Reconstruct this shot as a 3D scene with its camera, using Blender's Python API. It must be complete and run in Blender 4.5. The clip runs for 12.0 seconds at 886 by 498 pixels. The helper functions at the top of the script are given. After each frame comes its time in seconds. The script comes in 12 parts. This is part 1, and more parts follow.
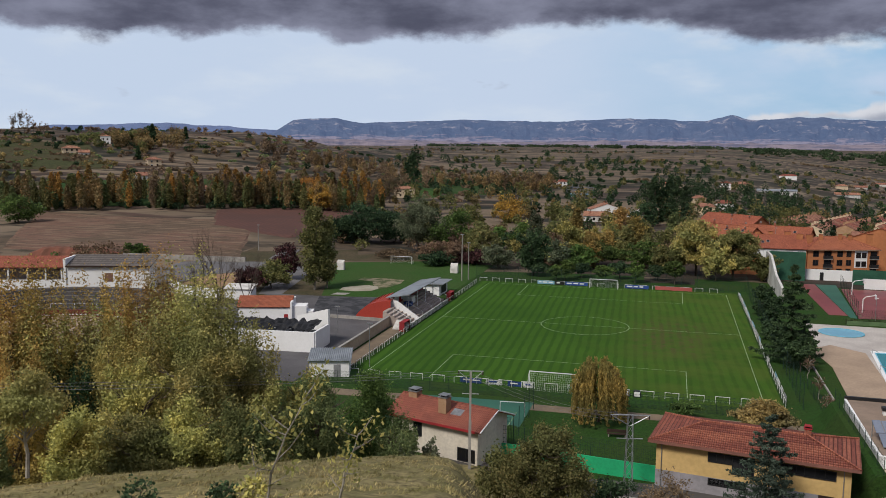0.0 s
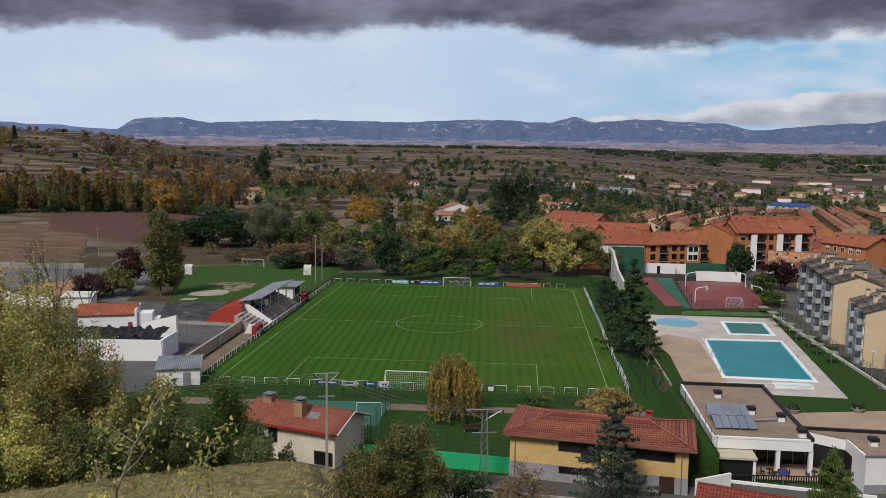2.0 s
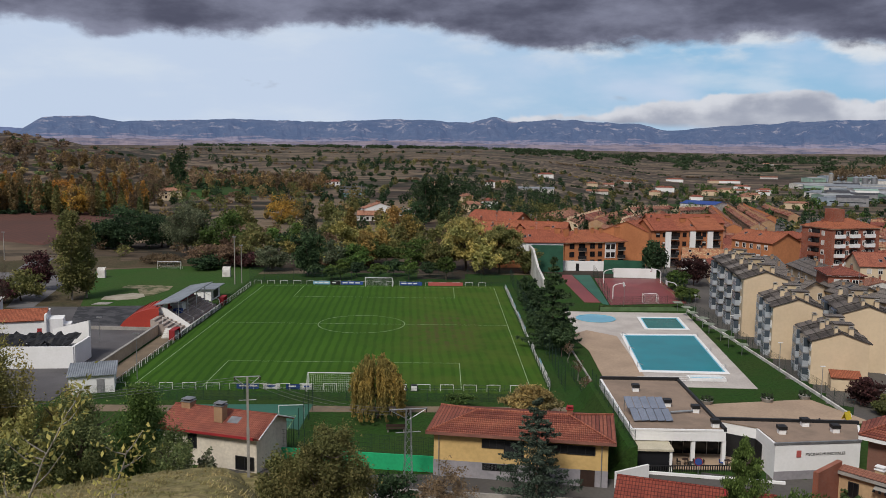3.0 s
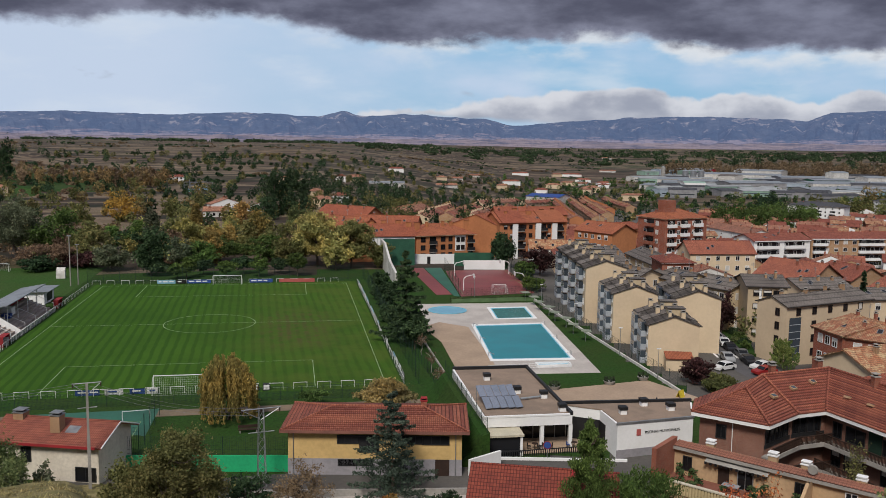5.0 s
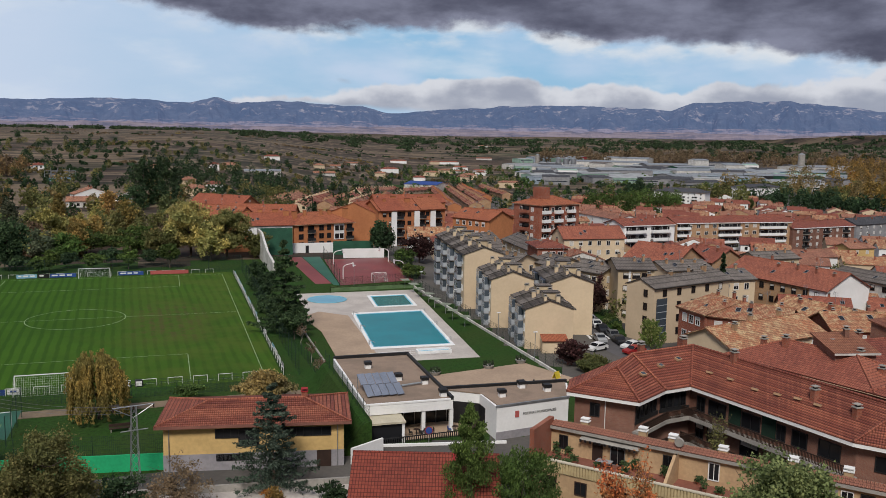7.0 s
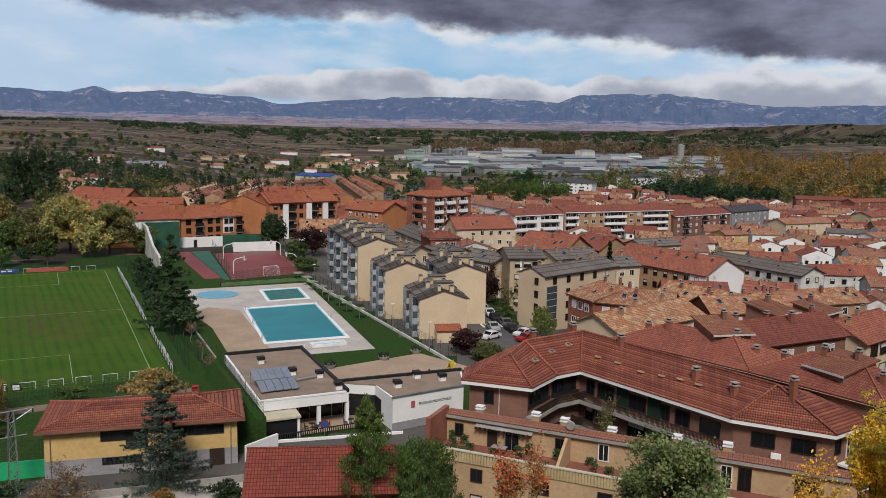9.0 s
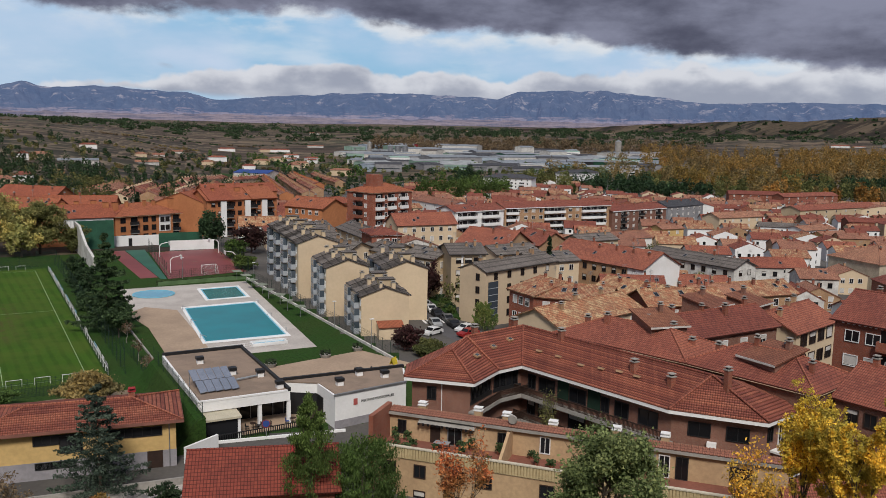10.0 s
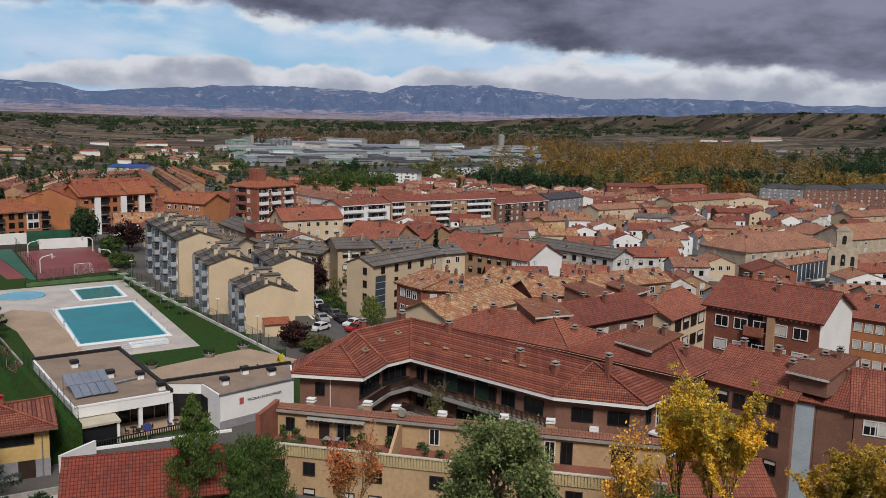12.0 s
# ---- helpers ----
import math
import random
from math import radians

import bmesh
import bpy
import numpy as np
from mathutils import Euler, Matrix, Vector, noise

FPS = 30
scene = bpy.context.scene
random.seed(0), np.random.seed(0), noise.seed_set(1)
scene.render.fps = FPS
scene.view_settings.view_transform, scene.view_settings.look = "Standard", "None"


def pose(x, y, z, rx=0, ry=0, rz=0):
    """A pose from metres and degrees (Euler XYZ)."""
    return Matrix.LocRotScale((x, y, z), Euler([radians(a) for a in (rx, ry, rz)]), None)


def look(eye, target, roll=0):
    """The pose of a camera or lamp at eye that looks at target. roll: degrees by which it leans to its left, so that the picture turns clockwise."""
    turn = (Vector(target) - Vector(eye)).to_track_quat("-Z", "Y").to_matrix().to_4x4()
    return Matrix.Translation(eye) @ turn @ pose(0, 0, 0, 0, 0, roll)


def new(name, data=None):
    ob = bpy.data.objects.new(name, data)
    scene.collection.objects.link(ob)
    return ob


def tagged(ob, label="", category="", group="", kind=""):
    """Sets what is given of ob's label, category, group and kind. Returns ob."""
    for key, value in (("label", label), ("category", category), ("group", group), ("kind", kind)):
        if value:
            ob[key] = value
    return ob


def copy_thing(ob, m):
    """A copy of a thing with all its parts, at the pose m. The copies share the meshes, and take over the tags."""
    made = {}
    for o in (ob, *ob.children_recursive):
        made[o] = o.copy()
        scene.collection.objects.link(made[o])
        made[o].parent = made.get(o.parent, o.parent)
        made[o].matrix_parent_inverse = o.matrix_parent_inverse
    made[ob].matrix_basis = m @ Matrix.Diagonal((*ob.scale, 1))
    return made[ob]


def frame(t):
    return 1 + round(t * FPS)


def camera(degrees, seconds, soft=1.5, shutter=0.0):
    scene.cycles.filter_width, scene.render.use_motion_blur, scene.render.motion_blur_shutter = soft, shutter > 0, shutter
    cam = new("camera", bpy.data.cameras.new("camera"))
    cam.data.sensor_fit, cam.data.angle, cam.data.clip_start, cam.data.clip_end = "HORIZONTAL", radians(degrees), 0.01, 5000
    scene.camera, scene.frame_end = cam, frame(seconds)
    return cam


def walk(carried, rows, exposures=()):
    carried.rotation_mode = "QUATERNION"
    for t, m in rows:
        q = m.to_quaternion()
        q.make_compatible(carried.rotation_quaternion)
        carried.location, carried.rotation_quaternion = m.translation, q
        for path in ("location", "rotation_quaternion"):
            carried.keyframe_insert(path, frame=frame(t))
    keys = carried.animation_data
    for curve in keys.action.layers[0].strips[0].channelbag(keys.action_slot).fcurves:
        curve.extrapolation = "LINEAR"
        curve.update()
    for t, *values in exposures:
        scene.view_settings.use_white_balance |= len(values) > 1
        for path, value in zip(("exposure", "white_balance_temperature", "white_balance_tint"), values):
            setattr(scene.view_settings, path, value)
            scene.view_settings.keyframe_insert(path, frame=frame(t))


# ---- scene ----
cam = camera(54.57, 12.0, soft=0.5)
EYE = (16.83, -179.55, 37.22)
ROWS = [
    (0.0, 83.17, -0.61, 15.02),
    (0.5, 83.20, -0.62, 12.87),
    (1.0, 83.21, -0.63, 10.37),
    (1.5, 83.27, -0.66, 7.85),
    (2.0, 83.30, -0.68, 5.23),
    (2.5, 83.32, -0.69, 2.66),
    (3.0, 83.34, -0.69, -0.01),
    (3.5, 83.37, -0.70, -2.64),
    (5.5, 82.92, -0.85, -12.12),
    (6.0, 82.75, -0.89, -14.19),
    (6.5, 82.58, -0.95, -16.16),
    (7.0, 82.41, -0.99, -18.01),
    (9.0, 81.96, -1.07, -25.16),
    (9.5, 81.85, -1.10, -27.07),
    (10.0, 81.79, -1.11, -29.11),
    (10.5, 81.73, -1.20, -31.08),
    (11.0, 81.67, -1.23, -32.96),
    (11.5, 81.60, -1.31, -34.83),
    (12.0, 81.54, -1.34, -36.70),
]
walk(cam, [(t, pose(*EYE, rx, ry, rz)) for t, rx, ry, rz in ROWS])

# ---------------------------------------------------------------- light
world = bpy.data.worlds.new("overcast_sky")
scene.world = world
world.use_nodes = True
SUN_ELEV, SUN_AZ = 48.0, 205.0  # degrees; azimuth clockwise from +y


def sky_nodes(nt):
    nd, ln = nt.nodes, nt.links
    nd.clear()

    def n(kind, **kw):
        k = nd.new(kind)
        for a, b in kw.items():
            if a == "op":
                k.operation = b
        return k

    def m(op, a, b=None, clamp=False):
        k = n("ShaderNodeMath", op=op)
        k.use_clamp = clamp
        for i, v in enumerate((a, b)):
            if v is None:
                continue
            if isinstance(v, (int, float)):
                k.inputs[i].default_value = v
            else:
                ln.new(v, k.inputs[i])
        return k.outputs[0]

    def ramp(val, lo, hi):
        k = n("ShaderNodeMapRange")
        k.interpolation_type = "SMOOTHSTEP"
        ln.new(val, k.inputs["Value"])
        k.inputs["From Min"].default_value, k.inputs["From Max"].default_value = lo, hi
        return k.outputs[0]

    def mix(fac, a, b):
        k = n("ShaderNodeMix")
        k.data_type = "RGBA"
        ln.new(fac, k.inputs[0])
        for s, v in ((6, a), (7, b)):
            if isinstance(v, tuple):
                k.inputs[s].default_value = (*v, 1)
            else:
                ln.new(v, k.inputs[s])
        return k.outputs[2]

    def noise_at(vec, scale, detail, rough):
        k = n("ShaderNodeTexNoise")
        k.inputs["Scale"].default_value, k.inputs["Detail"].default_value, k.inputs["Roughness"].default_value = scale, detail, rough
        ln.new(vec, k.inputs["Vector"])
        return k.outputs["Fac"]

    co = n("ShaderNodeTexCoord").outputs["Generated"]
    sep = n("ShaderNodeSeparateXYZ")
    ln.new(co, sep.inputs[0])
    X, Y, Z = sep.outputs
    # azimuth clockwise from +y, radians; elevation in degrees
    az = m("ARCTAN2", X, Y)
    el = m("MULTIPLY", m("ARCSINE", Z), 57.3)

    sky = n("ShaderNodeTexSky")
    sky.sky_type = "NISHITA"
    sky.sun_disc = False
    sky.sun_elevation, sky.sun_rotation = radians(SUN_ELEV), radians(SUN_AZ)
    k = n("ShaderNodeVectorMath", op="SCALE")
    ln.new(sky.outputs[0], k.inputs[0])
    k.inputs["Scale"].default_value = SKY
    half = n("ShaderNodeValue")
    half.outputs[0].default_value = 0.8
    blue = mix(half.outputs[0], k.outputs[0], (0.25, 0.50, 0.76))
    # how the sky changes along the horizon: stops of (azimuth in degrees, value)
    def along_sky(stops):
        k = n("ShaderNodeValToRGB")
        ln.new(m("ADD", m("MULTIPLY", az, 57.3 / 150.0), 0.5), k.inputs[0])
        k.color_ramp.interpolation = "B_SPLINE"
        el_ = k.color_ramp.elements
        for i, (a_, v_) in enumerate(stops):
            q = el_[i] if i < 2 else el_.new(1.0)
            q.position, q.color = (a_ + 75) / 150.0, (v_ / 10, v_ / 10, v_ / 10, 1)
        return m("MULTIPLY", k.outputs[0], 10.0)

    def layered(kx, ky):
        k = n("ShaderNodeCombineXYZ")
        ln.new(m("MULTIPLY", az, kx), k.inputs[0])
        ln.new(m("MULTIPLY", el, ky), k.inputs[1])
        return k.outputs[0]

    # thin high veil: even and milky in the west, drawn out into streaks further east
    wide = layered(3.0, 0.13)
    n1 = noise_at(wide, 1.5, 5, 0.5)
    veil = m("ADD", n1, m("MULTIPLY", ramp(m("ADD", az, m("MULTIPLY", m("SUBTRACT", n1, 0.5), 1.2)), 0.22, -0.55), 0.34))
    veil = m("ADD", veil, m("MULTIPLY", ramp(el, 2.6, 0.4), 0.10))
    c = mix(ramp(veil, 0.34, 0.70), blue, (0.54, 0.64, 0.80))
    n6 = noise_at(layered(4.0, 0.22), 1.6, 5, 0.52)
    c = mix(m("MULTIPLY", ramp(n6, 0.48, 0.72), 0.6), c, (0.66, 0.73, 0.82))
    # bright ragged fringe below the rain cloud
    base = along_sky(((-75, 8.0), (-44, 7.6), (-40, 6.0), (-33, 6.1), (-24.5, 7.0), (-21.5, 6.2), (-12, 6.8), (-7, 7.9), (-1, 7.6), (4, 6.1), (12, 6.1), (18.5, 6.8), (24, 6.0), (30, 5.8), (38, 5.1), (46, 4.6), (52, 3.9), (57, 3.0), (64, 2.6), (75, 2.5)))
    rag = noise_at(layered(6.0, 0.17), 1.9, 8, 0.58)
    edge = m("ADD", m("SUBTRACT", el, base), m("MULTIPLY", m("SUBTRACT", rag, 0.5), 3.2))
    n7 = noise_at(layered(7.0, 0.30), 1.5, 5, 0.52)
    fringe = m("MULTIPLY", m("MULTIPLY", ramp(edge, -1.3, 0.1), ramp(n7, 0.44, 0.62)), ramp(az, -0.35, 0.5))
    c = mix(fringe, c, (0.70, 0.74, 0.79))
    # bank of cumulus over the far range: flat grey foot, heaped pale tops
    top = along_sky(((-75, 0.0), (-2, 0.6), (3, 1.9), (12, 3.0), (16, 3.1), (20.5, 4.1), (24, 3.3), (30, 3.0), (36, 3.4), (44, 4.0), (52, 3.8), (75, 3.2)))
    heap = noise_at(layered(7.0, 0.13), 1.9, 5, 0.5)
    gap = m("ADD", m("SUBTRACT", top, el), m("MULTIPLY", m("SUBTRACT", heap, 0.5), 3.4))
    low = m("MULTIPLY", ramp(gap, -0.10, 0.22), ramp(az, 0.0, 0.10))
    foot = m("ADD", m("SUBTRACT", el, along_sky(((-75, 1.6), (6, 1.9), (17, 1.5), (30, 1.3), (45, 0.9), (75, 0.8)))), m("MULTIPLY", m("SUBTRACT", n7, 0.5), 1.6))
    low = m("MULTIPLY", low, ramp(foot, -0.25, 0.30))
    n3 = noise_at(layered(6.0, 0.20), 1.9, 5, 0.5)
    lit = m("ADD", n3, m("MULTIPLY", ramp(gap, 1.3, 0.0), 0.26))
    c = mix(low, c, mix(ramp(lit, 0.42, 0.80), (0.33, 0.36, 0.445), (0.66, 0.68, 0.735)))
    # grey cloud shreds adrift below the sheet
    n8 = noise_at(layered(9.0, 0.34), 1.25, 4, 0.5)
    shred = m("MULTIPLY", ramp(n8, 0.66, 0.74), ramp(el, 0.8, 2.2))
    c = mix(m("MULTIPLY", shred, 0.6), c, (0.36, 0.40, 0.48))
    # dark rain cloud sheet overhead, lower towards the east
    dark = ramp(edge, 0.0, 0.75)
    n5 = noise_at(layered(3.4, 0.15), 1.8, 7, 0.56)
    n5 = m("ADD", n5, m("MULTIPLY", ramp(az, 0.45, 0.95), m("MULTIPLY", ramp(edge, 1.0, 4.5), 0.16)))
    sheet = mix(ramp(m("ADD", n5, m("MULTIPLY", ramp(edge, 1.3, 0.1), 0.16)), 0.36, 0.70), (0.082, 0.087, 0.130), (0.235, 0.248, 0.335))
    # the sheet thins and brightens high up and behind the camera, where the light comes from
    sheet = mix(ramp(el, 11.0, 45.0), sheet, (0.33, 0.36, 0.455))
    c = mix(dark, c, sheet)
    bg = n("ShaderNodeBackground")
    ln.new(c, bg.inputs[0])
    bg.inputs[1].default_value = 1.0
    out = n("ShaderNodeOutputWorld")
    ln.new(bg.outputs[0], out.inputs[0])


SKY = 0.085
sky_nodes(world.node_tree)
sun = new("sun", bpy.data.lights.new("sun", "SUN"))
sun.data.energy, sun.data.angle, sun.data.color = 3.05, radians(16), (1.0, 0.94, 0.86)
a, e = radians(SUN_AZ), radians(SUN_ELEV)
sun.matrix_world = look((0, 0, 400), (-math.sin(a) * math.cos(e), -math.cos(a) * math.cos(e), 400 - math.sin(e)))


# ---------------------------------------------------------------- mesh tools
class Geo:
    """Collects faces of one mesh, in metres."""

    def __init__(self):
        self.v, self.f, self.m = [], [], []

    def poly(self, pts, mi=0):
        k = len(self.v)
        self.v += [tuple(p) for p in pts]
        self.f.append(tuple(range(k, k + len(pts))))
        self.m.append(mi)
        return self

    def box(self, x0, y0, z0, x1, y1, z1, mi=0):
        k = len(self.v)
        self.v += [(x0, y0, z0), (x1, y0, z0), (x1, y1, z0), (x0, y1, z0), (x0, y0, z1), (x1, y0, z1), (x1, y1, z1), (x0, y1, z1)]
        self.f += [(k, k + 3, k + 2, k + 1), (k + 4, k + 5, k + 6, k + 7), (k, k + 1, k + 5, k + 4), (k + 1, k + 2, k + 6, k + 5), (k + 2, k + 3, k + 7, k + 6), (k + 3, k, k + 4, k + 7)]
        self.m += [mi] * 6
        return self

    def slab(self, pts, t, mi=0):
        """A plate: the outline pts, and t metres below it (along its normal)."""
        p = [Vector(q) for q in pts]
        nrm = (p[1] - p[0]).cross(p[2] - p[0]).normalized() * t
        lo = [q - nrm for q in p]
        self.poly(p, mi)
        self.poly(lo[::-1], mi)
        for i in range(len(p)):
            j = (i + 1) % len(p)
            self.poly((p[j], p[i], lo[i], lo[j]), mi)
        return self

    def prism(self, pts, z0, z1, mi=0):
        """An upright body over the outline pts (x, y), anticlockwise."""
        lo, hi = [(x, y, z0) for x, y in pts], [(x, y, z1) for x, y in pts]
        self.poly(hi, mi)
        self.poly(lo[::-1], mi)
        for i in range(len(pts)):
            j = (i + 1) % len(pts)
            self.poly((lo[i], lo[j], hi[j], hi[i]), mi)
        return self

    def tube(self, p, q, r0, r1=None, n=6, mi=0):
        r1 = r0 if r1 is None else r1
        p, q = Vector(p), Vector(q)
        d = (q - p).normalized()
        a = d.orthogonal().normalized()
        b = d.cross(a)
        k = len(self.v)
        for c, r in ((p, r0), (q, r1)):
            for i in range(n):
                t = 2 * math.pi * i / n
                self.v.append(tuple(c + (a * math.cos(t) + b * math.sin(t)) * r))
        for i in range(n):
            j = (i + 1) % n
            self.f.append((k + i, k + j, k + n + j, k + n + i))
            self.m.append(mi)
        self.f += [tuple(k + n - 1 - i for i in range(n)), tuple(k + n + i for i in range(n))]
        self.m += [mi, mi]
        return self

    def data(self, name, mats):
        me = bpy.data.meshes.new(name)
        me.from_pydata(self.v, [], self.f)
        for mt in mats:
            me.materials.append(mt)
        me.polygons.foreach_set("material_index", self.m)
        uv = me.uv_layers.new(name="UVMap").data
        co = []
        for f in self.f:
            p0 = Vector(self.v[f[0]])
            e = (Vector(self.v[f[1]]) - p0)
            nrm = e.cross(Vector(self.v[f[2]]) - p0)
            if e.length < 1e-9 or nrm.length < 1e-9:
                co += [0.0, 0.0] * len(f)
                continue
            e.normalize()
            g = nrm.normalized().cross(e)
            for i in f:
                d = Vector(self.v[i]) - p0
                co += [d.dot(e), d.dot(g)]
        uv.foreach_set("uv", co)
        me.update()
        return me


def part(name, geo, mats, parent=None, label="", at=None):
    """Links a Geo (or ready mesh) as one mesh object under a thing or part."""
    me = geo if isinstance(geo, bpy.types.Mesh) else geo.data(name, mats if isinstance(mats, (list, tuple)) else [mats])
    ob = new(name, me)
    if parent is not None:
        ob.parent = parent
    if at is not None:
        ob.matrix_basis = at
    return tagged(ob, label)


def thing(name, label, category, x=0, y=0, z=0, rz=0, group="", kind=""):
    ob = new(name)
    ob.empty_display_size = 0.3
    ob.matrix_basis = pose(x, y, z, 0, 0, rz)
    return tagged(ob, label, category, group, kind)


# ---------------------------------------------------------------- materials
class Nodes:
    def __init__(self, name):
        self.mat = bpy.data.materials.new(name)
        self.mat.use_nodes = True
        self.nd, self.ln = self.mat.node_tree.nodes, self.mat.node_tree.links
        self.bsdf = self.nd["Principled BSDF"]
        self.bsdf.inputs["Specular IOR Level"].default_value = 0.3

    def add(self, kind, **ins):
        k = self.nd.new(kind)
        for a, v in ins.items():
            self.put(k.inputs[a.replace("_", " ")], v)
        return k

    def put(self, sock, v):
        if isinstance(v, bpy.types.NodeSocket):
            self.ln.new(v, sock)
        elif isinstance(v, tuple) and len(v) == 3 and sock.type == "RGBA":
            sock.default_value = (*v, 1)
        else:
            sock.default_value = v

    def math(self, op, a, b=0.0, clamp=False):
        k = self.nd.new("ShaderNodeMath")
        k.operation, k.use_clamp = op, clamp
        self.put(k.inputs[0], a)
        self.put(k.inputs[1], b)
        return k.outputs[0]

    def pos(self):
        return self.nd.new("ShaderNodeNewGeometry").outputs["Position"]

    def uv(self):
        return self.nd.new("ShaderNodeTexCoord").outputs["UV"]

    def noise(self, vec, scale, detail=4.0, rough=0.55):
        return self.add("ShaderNodeTexNoise", Vector=vec, Scale=scale, Detail=detail, Roughness=rough).outputs["Fac"]

    def ramp(self, v, lo, hi, a=0.0, b=1.0):
        k = self.add("ShaderNodeMapRange", Value=v, From_Min=lo, From_Max=hi, To_Min=a, To_Max=b)
        k.interpolation_type = "SMOOTHSTEP"
        return k.outputs[0]

    def mix(self, fac, a, b, blend="MIX"):
        k = self.nd.new("ShaderNodeMix")
        k.data_type, k.blend_type = "RGBA", blend
        self.put(k.inputs[0], fac)
        self.put(k.inputs[6], a)
        self.put(k.inputs[7], b)
        return k.outputs[2]

    def bump(self, h, strength, dist):
        k = self.add("ShaderNodeBump", Height=h, Strength=strength, Distance=dist)
        self.ln.new(k.outputs[0], self.bsdf.inputs["Normal"])

    def done(self, col, rough=0.85, metal=0.0):
        self.put(self.bsdf.inputs["Base Color"], col)
        self.put(self.bsdf.inputs["Roughness"], rough)
        self.put(self.bsdf.inputs["Metallic"], metal)
        return self.mat


def plain(name, c1, c2=None, scale=0.5, fine=6.0, rough=0.85, metal=0.0, bump=0.02, rand=0.0, lo=0.35, hi=0.65, grime=0.35):
    """A surface of two tones at two scales, with a fine relief."""
    c2 = c2 or tuple(x * 0.72 for x in c1)
    s = Nodes(name)
    p = s.pos()
    a = s.noise(p, scale, 5)
    b = s.noise(p, fine, 4)
    col = s.mix(s.ramp(a, lo, hi), c1, c2)
    col = s.mix(s.ramp(b, 0.3, 0.75, 0.0, grime), col, tuple(x * 0.6 for x in c2))
    if rand:
        r = s.nd.new("ShaderNodeObjectInfo").outputs["Random"]
        hsv = s.add("ShaderNodeHueSaturation", Color=col, Value=s.ramp(r, 0, 1, 1 - rand, 1 + rand), Hue=s.ramp(r, 0, 1, 0.5 - rand * 0.03, 0.5 + rand * 0.03))
        col = hsv.outputs[0]
    if bump:
        s.bump(b, 0.5, bump)
    return s.done(col, rough, metal)


def tiles(name, c1, c2, c3, col_w=0.23, course=0.38, rand=0.12, patch=0.35, spots=0.0, c4=(0.5, 0.4, 0.25)):
    """Clay roof tiles: UV u along the eave, v up the slope."""
    s = Nodes(name)
    sep = s.nd.new("ShaderNodeSeparateXYZ")
    s.ln.new(s.uv(), sep.inputs[0])
    u, v = sep.outputs[0], sep.outputs[1]
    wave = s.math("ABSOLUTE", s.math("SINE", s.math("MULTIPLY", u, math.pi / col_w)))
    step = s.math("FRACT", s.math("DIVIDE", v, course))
    cell = s.nd.new("ShaderNodeCombineXYZ")
    s.ln.new(s.math("FLOOR", s.math("DIVIDE", u, col_w)), cell.inputs[0])
    s.ln.new(s.math("FLOOR", s.math("DIVIDE", v, course)), cell.inputs[1])
    wn = s.add("ShaderNodeTexWhiteNoise", Vector=cell.outputs[0]).outputs["Value"]
    p = s.pos()
    big = s.noise(p, patch, 5, 0.6)
    fine = s.noise(p, 3.5, 4, 0.65)
    col = s.mix(s.ramp(big, 0.35, 0.66), c1, c2)
    col = s.mix(s.ramp(wn, 0.25, 1.0, 0.0, 0.55), col, c3)
    col = s.mix(s.ramp(fine, 0.45, 0.75, 0.0, 0.4), col, tuple(x * 0.45 for x in c2))
    if spots:
        col = s.mix(s.ramp(s.noise(p, 0.9, 5, 0.7), 0.62 - spots, 0.74 - spots * 0.6), col, c4)
    # shade at the course steps and in the grooves, painted into the tile colour
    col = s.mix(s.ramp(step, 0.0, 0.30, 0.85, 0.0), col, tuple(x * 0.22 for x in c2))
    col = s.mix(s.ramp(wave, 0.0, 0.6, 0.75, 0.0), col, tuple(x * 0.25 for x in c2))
    r = s.nd.new("ShaderNodeObjectInfo").outputs["Random"]
    col = s.add("ShaderNodeHueSaturation", Color=col, Value=s.ramp(r, 0, 1, 1 - rand, 1 + rand), Hue=s.ramp(r, 0, 1, 0.497, 0.505)).outputs[0]
    s.bump(s.math("ADD", wave, s.math("MULTIPLY", step, -0.6)), 0.6, 0.06)
    return s.done(col, 0.8)


def bricks(name, c1, c2, mortar, rand=0.1):
    s = Nodes(name)
    k = s.add("ShaderNodeTexBrick", Vector=s.uv(), Color1=c1, Color2=c2, Mortar=mortar, Scale=1.0)
    k.inputs["Brick Width"].default_value, k.inputs["Row Height"].default_value, k.inputs["Mortar Size"].default_value = 0.25, 0.075, 0.008
    p = s.pos()
    col = s.mix(s.ramp(s.noise(p, 0.35, 5, 0.6), 0.35, 0.7, 0.0, 0.4), k.outputs["Color"], tuple(x * 0.5 for x in c2))
    r = s.nd.new("ShaderNodeObjectInfo").outputs["Random"]
    col = s.add("ShaderNodeHueSaturation", Color=col, Value=s.ramp(r, 0, 1, 1 - rand, 1 + rand)).outputs[0]
    s.bump(k.outputs["Fac"], 0.3, -0.01)
    return s.done(col, 0.85)


